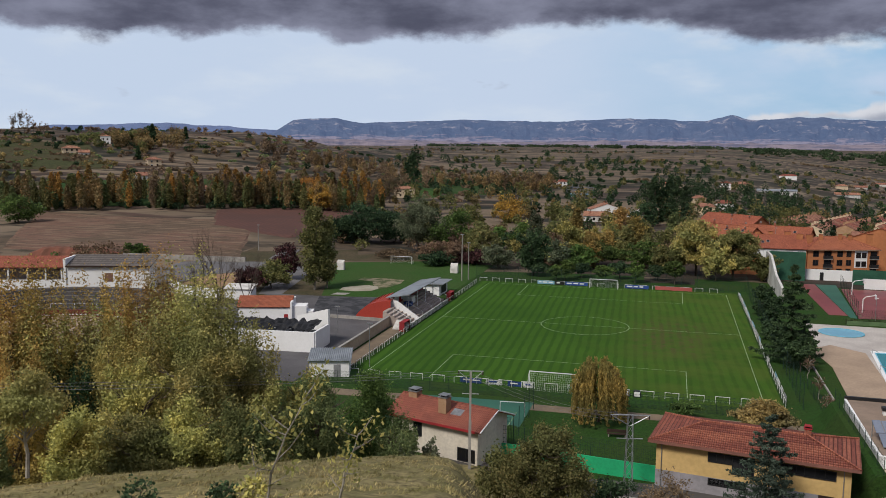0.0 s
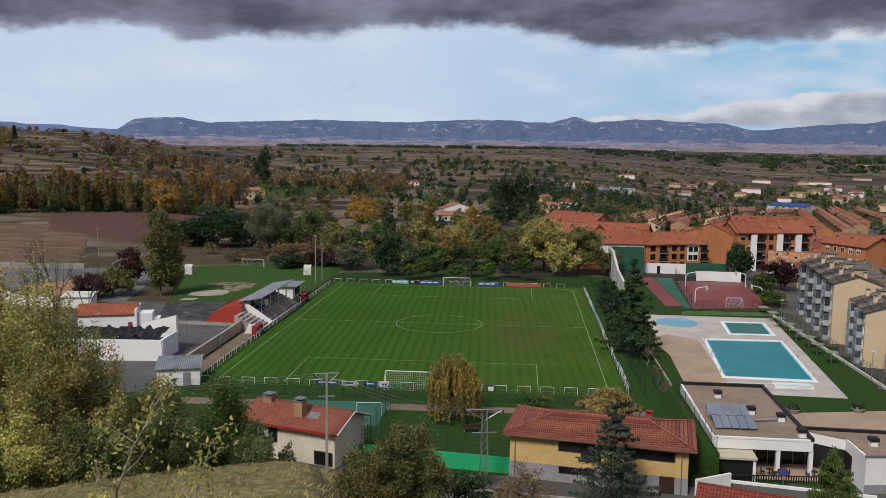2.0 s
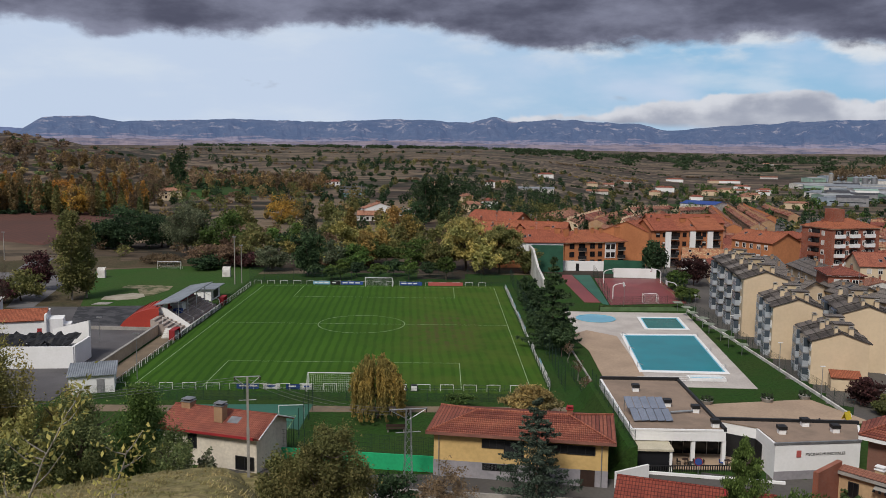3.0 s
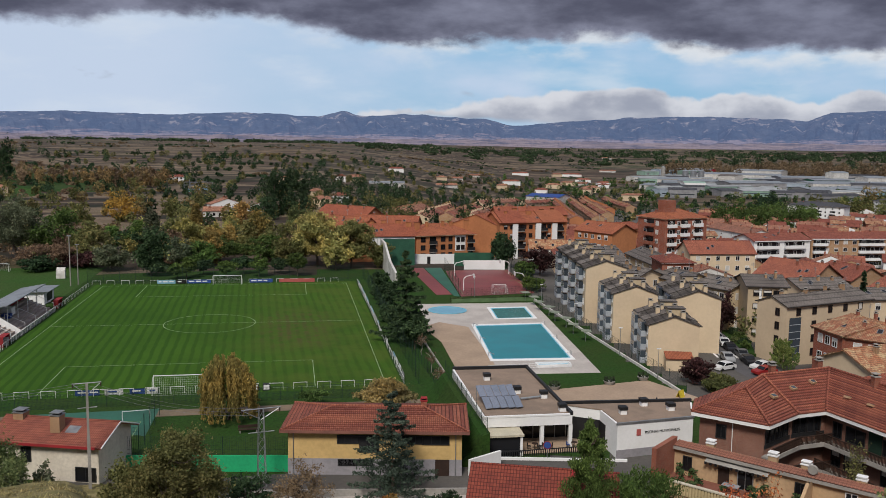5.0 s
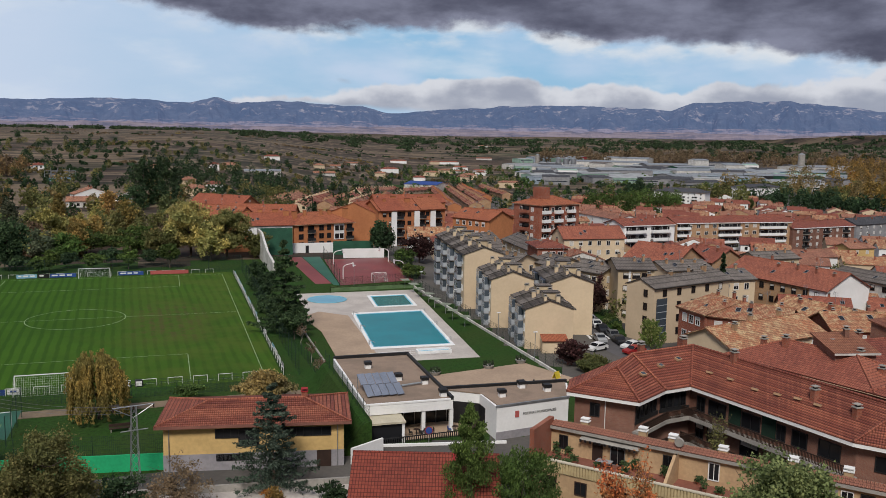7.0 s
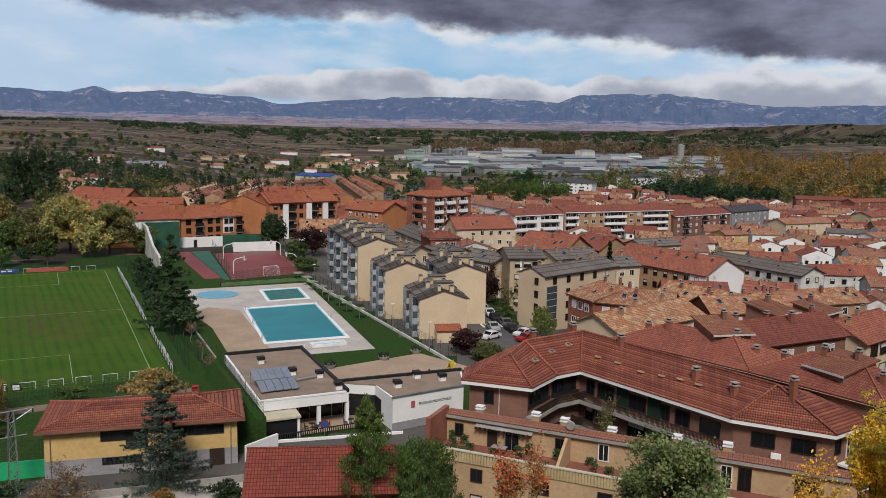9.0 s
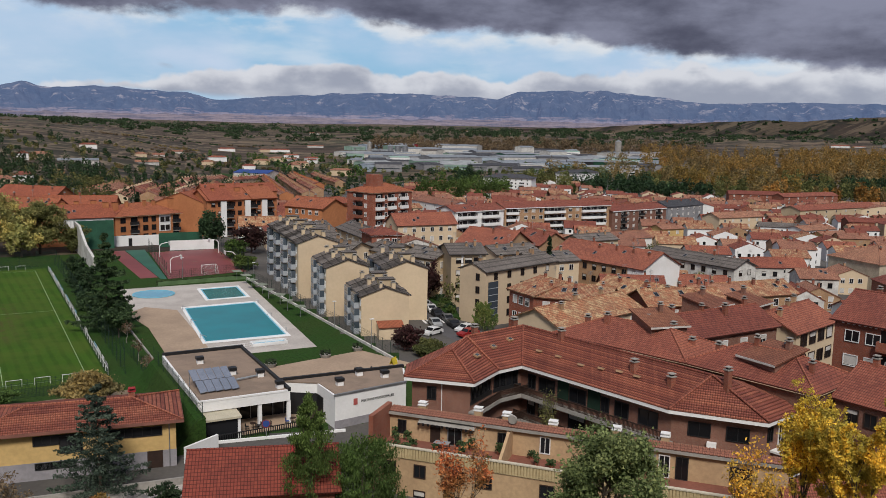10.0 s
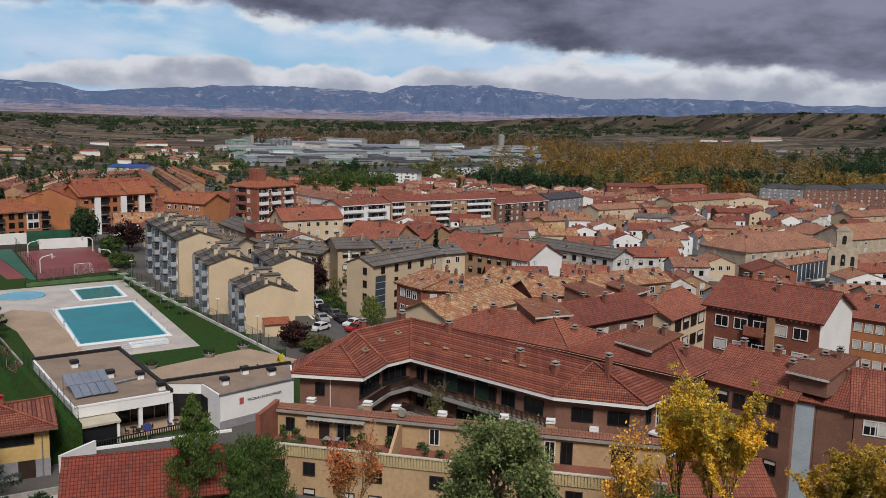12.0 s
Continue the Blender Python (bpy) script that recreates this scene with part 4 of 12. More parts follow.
sheet("access_road", [(-82.4, 13.5), (-76.6, 14.5), (-83.6, 46), (-90, 62), (-107, 68), (-156, 57), (-150, 24), (-112, 20), (-109, 40), (-103, 49), (-93, 46)], 0.05, ROAD_GREY, "grey asphalt lane and turning area behind the bullring", "road")
sheet("access_road", [(-107, 64), (-100, 62), (-113, 110), (-143, 152), (-148, 150), (-119, 108)], 0.06, ROAD_GREY, "narrow asphalt lane climbing past the fields", "road")
sheet("orange_ground", [(-97, 18), (-94, 33), (-104, 48), (-110, 36), (-109, 20)], 0.05, plain("orange_sandy_ground", (0.34, 0.20, 0.11), (0.24, 0.15, 0.09), 0.2, 2.0), "orange sandy ground beside the lane", "ground")
low_wall("retaining_wall", -154.5, 60.5, -113.0, 64.5, 1.7, CONCRETE, "long pale concrete retaining wall below the stubble field", t=0.5)
sheet("dirt_margin", [(-37.9, -50), (-34.6, -50), (-34.8, -18), (-38.2, -12)], 0.06, DIRT, "bare earth strip by the barrier", "ground")

stand = thing("grandstand", "small roofed football stand with white terraces and red back wall", "grandstand", -33.9, -13.0, 0.0, 90)
# local x runs away along the touchline, local y away from the pitch
g = Geo()
for i in range(7):
    part("terrace_step", Geo().box(0, 0.6 + i * 0.85, 0.0, 30, 0.6 + (i + 1) * 0.85, 0.45 + i * 0.42), plain("terrace_concrete", (0.40, 0.34, 0.30), (0.30, 0.25, 0.22), 0.5, 3.0) if i == 0 else bpy.data.materials["terrace_concrete"], stand)
part("back_wall", Geo().box(6, 6.6, 0, 30, 6.9, 5.1), RED_PAINT, stand, "red painted back wall")
part("side_wall", Geo().poly([(5.8, 0.5, 0), (5.8, 6.9, 0), (5.8, 6.9, 5.0), (5.8, 5.2, 4.2), (5.8, 0.5, 1.0)]).poly([(6.05, 0.5, 0), (6.05, 0.5, 1.0), (6.05, 5.2, 4.2), (6.05, 6.9, 5.0), (6.05, 6.9, 0)]).poly([(5.8, 0.5, 1.0), (6.05, 0.5, 1.0), (6.05, 5.2, 4.2), (5.8, 5.2, 4.2)]), WHITE, stand, "white side wall")
part("front_wall", Geo().box(0, 0.3, 0, 30, 0.55, 0.9), WHITE_OLD, stand, "white front parapet")
part("roof", Geo().slab([(5.2, 2.4, 5.9), (31, 2.4, 5.9), (31, 7.6, 5.0), (5.2, 7.6, 5.0)], 0.16), METAL_ROOF, stand, "pale blue grey metal sheet roof")
for x in (8, 14.5, 21, 27.5):
    part("column", Geo().tube((x, 3.4, 1.5), (x, 3.4, 5.7), 0.09, n=8), WHITE_PAINT, stand)
for x, w in ((7.5, 3.2), (12, 4.0), (20, 5.0)):
    part("wall_panel", Geo().box(x, 6.5, 3.4, x + w, 6.58, 4.5), WHITE_PAINT, stand, "white panel with faded marks")
part("door", Geo().box(17.4, 6.48, 2.9, 18.4, 6.58, 4.9), RED_PAINT, stand)
for x in (0.2, 3.0, 9, 16, 24, 29.8):
    part("handrail", Geo().tube((x, 0.6, 0.9), (x, 0.6, 1.8), 0.04).tube((x, 0.6, 1.8), (x, 4.2, 3.6), 0.04).tube((x, 4.2, 2.2), (x, 4.2, 3.6), 0.04), WHITE_PAINT, stand)
for i in range(5):
    part("entrance_step", Geo().box(-3.2 + i * 0.6, 0.6, 0, -2.6 + i * 0.6, 3.4, 0.3 + i * 0.3), WHITE_OLD, stand)
part("press_box", Geo().box(13.2, 4.2, 2.4, 15.6, 6.4, 3.9), WHITE, stand)
part("cover_sheet", Geo().box(11.4, 4.0, 2.1, 13.0, 5.6, 3.0), BLUE_BOARD, stand)
dug = thing("dugout", "red and white team bench shelter beside the pitch", "dugout", -34.2, -17.5, 0.0, 90, "team shelters")
part("shell", Geo().slab([(0, 0, 1.9), (3.6, 0, 1.9), (3.6, 1.2, 1.9), (0, 1.2, 1.9)], 0.06).box(0, 1.14, 0, 3.6, 1.2, 1.9).box(0, 0.1, 0, 0.05, 1.14, 1.86).box(3.55, 0.1, 0, 3.6, 1.14, 1.86), RED_PAINT, dug)
part("bench", Geo().box(0.1, 0.6, 0.4, 3.5, 1.0, 0.46), WHITE_PAINT, dug)
copy_thing(dug, pose(-34.2, 19.5, 0.0, 0, 0, 90))
annex = thing("stand_annex", "small white store with a flat grey roof", "shed", -38.5, 24.5, 0, 90)
part("body", Geo().box(0, 0, 0, 8, 4.5, 2.9), WHITE, annex)
part("roof", Geo().slab([(-0.6, -1.2, 3.2), (8.6, -1.2, 3.2), (8.6, 5.0, 3.0), (-0.6, 5.0, 3.0)], 0.15), METAL_ROOF, annex)
part("opening", Geo().box(2.0, -0.05, 0.4, 6.4, 0.0, 2.3), BLACK, annex)

dome = thing("red_canopy", "curved red sheet canopy against the stand", "canopy", -48.4, -8.6, 0, 0)
g, N = Geo(), 14
for i in range(N):
    a0, a1 = math.pi / 2 * i / N, math.pi / 2 * (i + 1) / N
    x0, z0, x1, z1 = 8.2 * (1 - math.cos(a0)), 4.4 * math.sin(a0) ** 1.3, 8.2 * (1 - math.cos(a1)), 4.4 * math.sin(a1) ** 1.3
    g.poly([(x0, 0, z0), (x1, 0, z1), (x1, 7.5, z1 + 0.7), (x0, 7.5, z0 + 0.5)])
    g.poly([(x0, 0, 0), (x1, 0, 0), (x1, 0, z1), (x0, 0, z0)])
    g.poly([(x1, 7.5, 0), (x0, 7.5, 0), (x0, 7.5, z0 + 0.5), (x1, 7.5, z1 + 0.7)])
part("shell", g, RED_DOME, dome)
low_wall("yard_wall", -38.6, -42.0, -39.2, -9.0, 2.0, plain("beige_wall_render", (0.46, 0.37, 0.27), (0.36, 0.29, 0.21), 0.3, 2.0), "long beige rendered wall between yard and pitch", t=0.4, cap=CONCRETE)
low_wall("yard_edge", -54, -8.5, -40.0, -9.2, 0.7, CONCRETE, "low concrete wall in front of the canopy")
shed = thing("changing_shed", "white shed with corrugated pale metal roof at the pitch corner", "shed", -38.6, -54.6, 0, 18)
part("body", Geo().box(0, 0, 0, 6.4, 5.6, 2.7), WHITE, shed)
g = Geo()
for i in range(22):
    x = -0.3 + i * 0.32
    g.slab([(x, -0.4, 2.75), (x + 0.16, -0.4, 2.86), (x + 0.16, 6.0, 3.5), (x, 6.0, 3.4)], 0.04).slab([(x + 0.16, -0.4, 2.86), (x + 0.32, -0.4, 2.75), (x + 0.32, 6.0, 3.4), (x + 0.16, 6.0, 3.5)], 0.04)
part("roof", g, METAL_ROOF, shed, "corrugated metal roof")
part("door", Geo().box(3.9, -0.06, 0, 5.0, 0.0, 2.1), GREY_WALL, shed)

# floodlight poles and small kit
for x, y, h, lab in ((-39.1, 50.6, 13.0, "tall concrete floodlight pole"), (-37.8, 53.0, 10.5, "tall concrete floodlight pole"), (-82.3, 61.5, 9.0, "slender pale street pole"), (-31.6, -45.5, 7.5, "thin green metal pole beside the barrier"), (-47.5, -20.5, 5.0, "slender grey yard lamp"), (-124, 95, 9, "pale pole by the field lane")):
    p = thing("lamp_post", lab, "pole", x, y, 0.0, 0, "poles round the pitch")
    part("shaft", Geo().tube((0, 0, 0), (0, 0, h), 0.17 if h > 8 else 0.07, 0.11 if h > 8 else 0.05, n=8), CONCRETE if h > 8 else METAL_GREY, p)
    part("lamp_head", Geo().box(-0.5, -0.15, h - 0.15, 0.5, 0.15, h + 0.05), METAL_GREY, p)
for x, y in ((-78.7, 58.9), (-44.7, 63.4)):
    b = thing("team_shelter", "small rounded white team shelter", "shelter", x, y, 0.03, 0, "team shelters")
    g = Geo()
    for i in range(8):
        a0, a1 = math.pi / 2 * i / 8, math.pi / 2 * (i + 1) / 8
        g.slab([(-1.1, 1.2 - 1.2 * math.sin(a1), 2.9 * math.cos(a1) ** 0.6 if a1 < 1.57 else 0), (1.1, 1.2 - 1.2 * math.sin(a1), 2.9 * math.cos(a1) ** 0.6 if a1 < 1.57 else 0), (1.1, 1.2 - 1.2 * math.sin(a0), 2.9 * math.cos(a0) ** 0.6), (-1.1, 1.2 - 1.2 * math.sin(a0), 2.9 * math.cos(a0) ** 0.6)], 0.05)
    part("shell", g.box(-1.12, 0, 0, -1.05, 1.2, 2.2).box(1.05, 0, 0, 1.12, 1.2, 2.2), WHITE_OLD, b)

# mesh fences beside and behind the pitch
fence(36.2, -50, 36.4, 56, "tall green mesh fence between pitch and park", True)
fence(-36, 55, 36, 56, "tall green mesh fence behind the far goal", True)
fence(39.1, -85.0, 38.9, -58.0, "green mesh fence along the pool building", z=3.7)
fence(38.9, -58.0, 38.6, -44.0, "green mesh fence along the pool grounds")
fence(38.6, -44.0, 37.6, -14.0, "green mesh fence along the pool grounds")
fence(-36.0, -56.5, 33.0, -55.6, "low mesh fence behind the near goal")
bank = [(35.2, 0.0), (37.0, 1.6), (38.4, 3.6), (39.4, 3.95), (39.4, -0.5), (35.2, -0.5)]
g = Geo()
for ya, yb2 in ((-85.2, -57.8),):
    for i in range(len(bank)):
        (xa, za), (xb, zb) = bank[i], bank[(i + 1) % len(bank)]
        g.poly([(xa, yb2, za), (xa, ya, za), (xb, ya, zb), (xb, yb2, zb)][::-1])
    g.poly([(x, ya, z) for x, z in bank][::-1]).poly([(x, yb2, z) for x, z in bank])
tagged(part("grass_bank", g, LAWN), "steep grass bank beside the pool building", "bank", kind="structure")

# ---------------------------------------------------------------- swimming pool grounds
sheet("pool_terrace", [(46.4, -46), (67.2, -47), (73.6, 16.4), (45.6, 17), (44.6, -8), (46.5, -20)], 0.05, PAVING, "pale stone pool terrace", "paving", t=0.3)
sheet("sandy_terrace", [(43.6, -44), (50.6, -44.4), (52.4, -9.4), (47.2, -4.0), (43.0, -8.6), (44.6, -22)], 0.09, SAND_PAVE, "sandy coloured paving beside the pool", "paving", t=0.3)
sheet("plaza", [(52.4, -76), (77, -63), (73, -52.5), (52.4, -56.5)], 0.06, SAND_PAVE, "sandy paved yard behind the pool building", "paving", t=0.3)
WATER = Nodes("pool_water")
pw = WATER.pos()
wn = WATER.noise(pw, 0.12, 4)
WATER.bump(WATER.noise(pw, 1.5, 3), 0.10, 0.05)
WATER.bsdf.inputs["Specular IOR Level"].default_value = 0.35
WATER = WATER.done(WATER.mix(WATER.ramp(wn, 0.35, 0.65), (0.012, 0.235, 0.275), (0.014, 0.205, 0.240)), 0.18)
WATER_GREEN = plain("green_pool_water", (0.024, 0.185, 0.155), (0.02, 0.15, 0.13), 0.15, 2.0, rough=0.2, bump=0.01)
WATER_PALE = plain("pale_blue_wading_pool", (0.20, 0.46, 0.60), (0.17, 0.41, 0.56), 0.2, 2.0, rough=0.3, bump=0.01)
POOL_TILE = plain("blue_pool_tile", (0.20, 0.52, 0.66), (0.15, 0.44, 0.58), 0.5, 5.0, rough=0.4)


def pool(quad, mat, label, rim=0.9):
    p = thing("swimming_pool", label, "swimming pool", quad[0][0], quad[0][1], 0.09, 0, "swimming pools")
    o = Vector((quad[0][0], quad[0][1]))
    q = [Vector(c) - o for c in quad]
    c = sum(q, Vector((0, 0))) / 4

    def grow(k):
        return [v + (v - c).normalized() * k * 1.41 for v in q]
    for name, a, b, z, m in (("coping", 0.0, rim, 0.10, WHITE), ("tile_edge", -0.35, 0.0, 0.05, POOL_TILE)):
        g, i0, i1 = Geo(), grow(a), grow(b)
        for i in range(4):
            j = (i + 1) % 4
            g.slab([(*i0[j], z), (*i1[j], z), (*i1[i], z), (*i0[i], z)][::-1], 0.1)
        part(name, g, m, p)
    part("water", Geo().poly([(*v, 0.01) for v in grow(-0.30)]), mat, p)
    return p, q, c


PQ = [(51.2, -36.6), (65.2, -37.3), (68.3, -8.3), (54.0, -8.6)]
p, q, c = pool(PQ, WATER, "large swimming pool with still teal water and white rim")
for w in (0.06, 0.5, 0.94):
    for s in (0, 1):
        a = q[0].lerp(q[3], w) if s == 0 else q[1].lerp(q[2], w)
        k = -0.5 if s == 0 else 0.5
        part("ladder", Geo().tube((a.x + k, a.y, 0), (a.x + k, a.y, 0.9), 0.03).tube((a.x + k, a.y + 0.5, 0), (a.x + k, a.y + 0.5, 0.9), 0.03).tube((a.x + k, a.y, 0.9), (a.x - k, a.y, 0.5), 0.03).tube((a.x + k, a.y + 0.5, 0.9), (a.x - k, a.y + 0.5, 0.5), 0.03), METAL_GREY, p)
pool([(60.3, -1.8), (68.5, -1.7), (69.7, 10.0), (61.5, 9.8)], WATER_GREEN, "small swimming pool with greenish water", 0.8)
wade = thing("wading_pool", "round pale blue empty wading pool", "swimming pool", 51.3, 8.6, 0.10, 0, "swimming pools")
ring_pts = [(4.4 * math.cos(2 * math.pi * i / 40), 4.4 * math.sin(2 * math.pi * i / 40)) for i in range(40)]
part("basin", Geo().prism([(x * 0.93, y * 0.93) for x, y in ring_pts], -0.02, 0.03), WATER_PALE, wade)
g = Geo()
for i in range(40):
    a, b = ring_pts[i], ring_pts[(i + 1) % 40]
    g.slab([(*a, 0.09), (*b, 0.09), (b[0] * 0.92, b[1] * 0.92, 0.09), (a[0] * 0.92, a[1] * 0.92, 0.09)], 0.1)
part("rim", g, POOL_TILE, wade)
rail = thing("pool_railing", "white tubular railing at the pool's end", "railing", 48.6, -44.2, 0.05, 2)
g = Geo()
for k in (0.35, 0.7, 1.05):
    g.tube((0, 0, k), (14.5, 0, k), 0.035, n=4)
for i in range(9):
    g.tube((i * 1.8, 0, 0), (i * 1.8, 0, 1.05), 0.035, n=4)
part("rails", g, WHITE_PAINT, rail)
step = thing("foot_bath", "white walled foot bath with steps by the pool", "foot bath", 57.5, -42.9, 0.05, -2)
part("basin", Geo().box(0, 0, 0, 6, 0.25, 0.5).box(0, 1.8, 0, 6, 2.05, 0.5).box(0, 0.25, 0, 0.25, 1.8, 0.5).box(5.75, 0.25, 0, 6, 1.8, 0.5), WHITE, step)
part("water", Geo().box(0.25, 0.25, 0.02, 5.75, 1.8, 0.2), WATER_PALE, step)
for y0, y1 in ((-60.5, -18), (-18, 24)):
    fence(75.9, y0, 75.3, y1, "dark green mesh fence beside the apartment blocks", z=0.35)
low_wall("boundary_wall", 75.3, -61, 74.7, 24, 0.45, WHITE_OLD, "long low pale wall along the pool lawn", t=0.3)
low_wall("lawn_kerb", 41.4, -14.7, 41.3, -43.5, 0.3, CONCRETE, "pale concrete kerb across the pool lawn", t=0.25)
SHADE = plain("pale_green_sunshade", (0.26, 0.29, 0.23), (0.2, 0.23, 0.18), 0.5, 4.0)
for i in range(8):
    s = thing("sunshade", "flat pale green sunshade on a single post on the lawn", "sunshade", 72.3 - i * 0.05 + (i % 2) * 0.5, 19 - i * 6.2, 0, i * 11, "lawn sunshades")
    part("canopy", Geo().slab([(-1.0, -1.0, 2.1), (1.0, -1.0, 2.1), (1.0, 1.0, 2.2), (-1.0, 1.0, 2.2)], 0.08), SHADE, s)
    part("post", Geo().tube((0, 0, 0), (0, 0, 2.2), 0.06), METAL_GREY, s)
for x, y, h in ((74.3, 12, 5.0), (74.6, -12, 5.0), (74.8, -36, 5.0), (75.0, -52, 5.0), (61, 25, 5.0)):
    s = thing("lamp_post", "slender grey lamp post with a small white head", "lamp", x, y, 0, 0, "pool lamps")
    part("shaft", Geo().tube((0, 0, 0), (0, 0, h), 0.07, 0.045, n=6), METAL_GREY, s)
    part("lamp_head", Geo().box(-0.35, -0.15, h, 0.35, 0.15, h + 0.12), WHITE_PAINT, s)
for x, y in ((56.5, -55.5), (66, -54), (72.4, -52.2)):
    s = thing("planter", "round dark planter with a clipped shrub", "planter", x, y, 0.06, 0, "planters")
    g = Geo().tube((0, 0, 0), (0, 0, 0.55), 0.7, 0.95, n=12)
    part("tub", g, CONCRETE, s)
    g = Geo()
    random.seed(int(x))
    for i in range(160):
        u, w, r = random.uniform(0, 6.28), random.uniform(-1, 1), random.uniform(0.5, 0.85)
        cx, cy, cz = r * math.cos(u), r * math.sin(u), 0.75 + 0.4 * w
        d = Vector((random.gauss(0, 1), random.gauss(0, 1), random.gauss(0, 1))).normalized() * 0.13
        e = d.orthogonal()
        g.poly([(cx + d.x, cy + d.y, cz + d.z), (cx + e.x, cy + e.y, cz + e.z), (cx - d.x, cy - d.y, cz - d.z), (cx - e.x, cy - e.y, cz - e.z)])
    part("shrub", g, plain("dark_shrub_leaf", (0.03, 0.05, 0.02), (0.02, 0.03, 0.012)) if x < 60 else bpy.data.materials["dark_shrub_leaf"], s)
s = thing("sandwich_board", "yellow folding board on the yard", "sign", 74.4, -62.4, 0.06, 30)
part("panel", Geo().slab([(-0.6, 0, 0), (0.6, 0, 0), (0.6, 0.35, 1.1), (-0.6, 0.35, 1.1)], 0.05).slab([(-0.6, 0.35, 1.1), (0.6, 0.35, 1.1), (0.6, 0.8, 0), (-0.6, 0.8, 0)], 0.05), plain("yellow_board", (0.62, 0.48, 0.04)), s)
s = thing("bollard", "slim dark post on the yard", "bollard", 68.6, -66.0, 0.06, 0)
part("post", Geo().tube((0, 0, 0), (0, 0, 1.3), 0.22, 0.12, n=8), BLACK, s)

# ---------------------------------------------------------------- courts and pelota wall
sheet("red_court", [(57.9, 26), (77.7, 29.6), (80.8, 70.2), (61.7, 70)], 0.04, COURT_RED, "dull red sports court with white lines", "sports court")
sheet("red_court", [(52.2, 29.2), (56.2, 29.2), (56.0, 76), (51.6, 76)], 0.04, COURT_RED, "red floor of the pelota court", "sports court")
sheet("green_walk", [(56.3, 27), (57.7, 26.2), (61.5, 76), (56.2, 76)], 0.05, COURT_GREEN, "green painted strip between the courts", "paving")
for a, b in (((58.9, 28.2), (76.9, 31.4)), ((76.9, 31.4), (79.6, 68.4)), ((79.6, 68.4), (62.5, 68.4)), ((62.5, 68.4), (58.9, 28.2)), ((60.7, 48.5), (78.2, 49.8))):
    d = Vector((b[0] - a[0], b[1] - a[1])).normalized()
    n = Vector((-d.y, d.x)) * 0.05
    tagged(part("trim_court_line", Geo().poly([(a[0] - n.x, a[1] - n.y, 0.055), (b[0] - n.x, b[1] - n.y, 0.055), (b[0] + n.x, b[1] + n.y, 0.055), (a[0] + n.x, a[1] + n.y, 0.055)]), LINE), "white court line", "line", kind="structure")
fr = thing("pelota_wall", "tall green pelota wall with a white sloping side wall", "pelota court", 43.6, 82, 0, 0)
part("front_wall", Geo().box(0, 0, 0, 10.6, 0.8, 8.2), GREEN_PAINT, fr, "green front wall")
g = Geo()
prof = [(0, 0), (-38, 0), (-38, 3.4), (-24, 4.6), (-10, 8.2), (0, 8.2)]
g.poly([(0, y, z) for y, z in prof])
g.poly([(0.6, y, z) for y, z in prof][::-1])
for i in range(len(prof)):
    (y0, z0), (y1, z1) = prof[i], prof[(i + 1) % len(prof)]
    g.poly([(0, y1, z1), (0, y0, z0), (0.6, y0, z0), (0.6, y1, z1)])
part("side_wall", g, WHITE_OLD, fr, "white side wall that steps down")
low_wall("court_wall", 54.6, 85.4, 72.3, 84.6, 3.1, WHITE, "long white rendered wall behind the courts", t=0.3)
d = thing("wall_gate", "narrow black door in the white wall", "door", 58.6, 85.0, 0, 0)
part("panel", Geo().box(0, -0.06, 0, 1.0, 0.0, 2.3), BLACK, d)
low_wall("court_wall", 67.8, 72.0, 80.2, 71.2, 2.8, WHITE, "white rendered wall at the end of the red court", t=0.3)
h = thing("green_screen", "dark green screen above the white wall", "screen", 66.2, 79.5, 0, -3)
part("panel", Geo().box(0, 0, 0, 12.5, 0.15, 4.2), GREEN_PAINT, h)
fence(57.6, 26, 61.5, 70, "tall green mesh fence beside the red court", True)
fence(57.6, 25.8, 77.8, 29.2, "green mesh fence in front of the red court")
fence(78.2, 29.6, 81.2, 70, "tall green mesh fence beside the red court", True)
for x, y, rz in ((60.2, 34.5, 0), (62.6, 60, 0), (77.2, 38, 180), (79.2, 62, 180)):
    b = thing("basketball_hoop", "white curved post basketball hoop with a backboard", "basketball hoop", x, y, 0.04, rz, "basketball hoops")
    part("post", Geo().tube((0, 0, 0), (0, 0, 3.1), 0.12, n=8).tube((0, 0, 3.1), (0.6, 0, 3.7), 0.12, n=8).tube((0.6, 0, 3.7), (2.6, 0, 4.1), 0.10, n=8), WHITE_PAINT, b)
    part("backboard", Geo().box(2.6, -0.9, 3.2, 2.68, 0.9, 4.3), WHITE_PAINT, b)
    part("hoop", Geo().tube((2.7, -0.22, 3.3), (3.1, -0.22, 3.3), 0.02).tube((3.1, -0.22, 3.3), (3.1, 0.22, 3.3), 0.02).tube((3.1, 0.22, 3.3), (2.7, 0.22, 3.3), 0.02), RED_PAINT, b)
goal(68.5, 30.6, 187, 3.6, 2.1, "small white handball goal on the red court")
h = thing("hedge", "low clipped hedge along the pool lawn", "hedge", 54, 19.4, 0, 2)
g = Geo()
random.seed(9)
for i in range(1500):
    cx, cy, cz = random.uniform(0, 20), random.uniform(-0.5, 0.5), random.uniform(0.1, 1.0)
    dd = Vector((random.gauss(0, 1), random.gauss(0, 1), random.gauss(0, 1))).normalized() * 0.16
    e = dd.orthogonal()
    g.poly([(cx + dd.x, cy + dd.y, cz + dd.z), (cx + e.x, cy + e.y, cz + e.z), (cx - dd.x, cy - dd.y, cz - dd.z), (cx - e.x, cy - e.y, cz - e.z)])
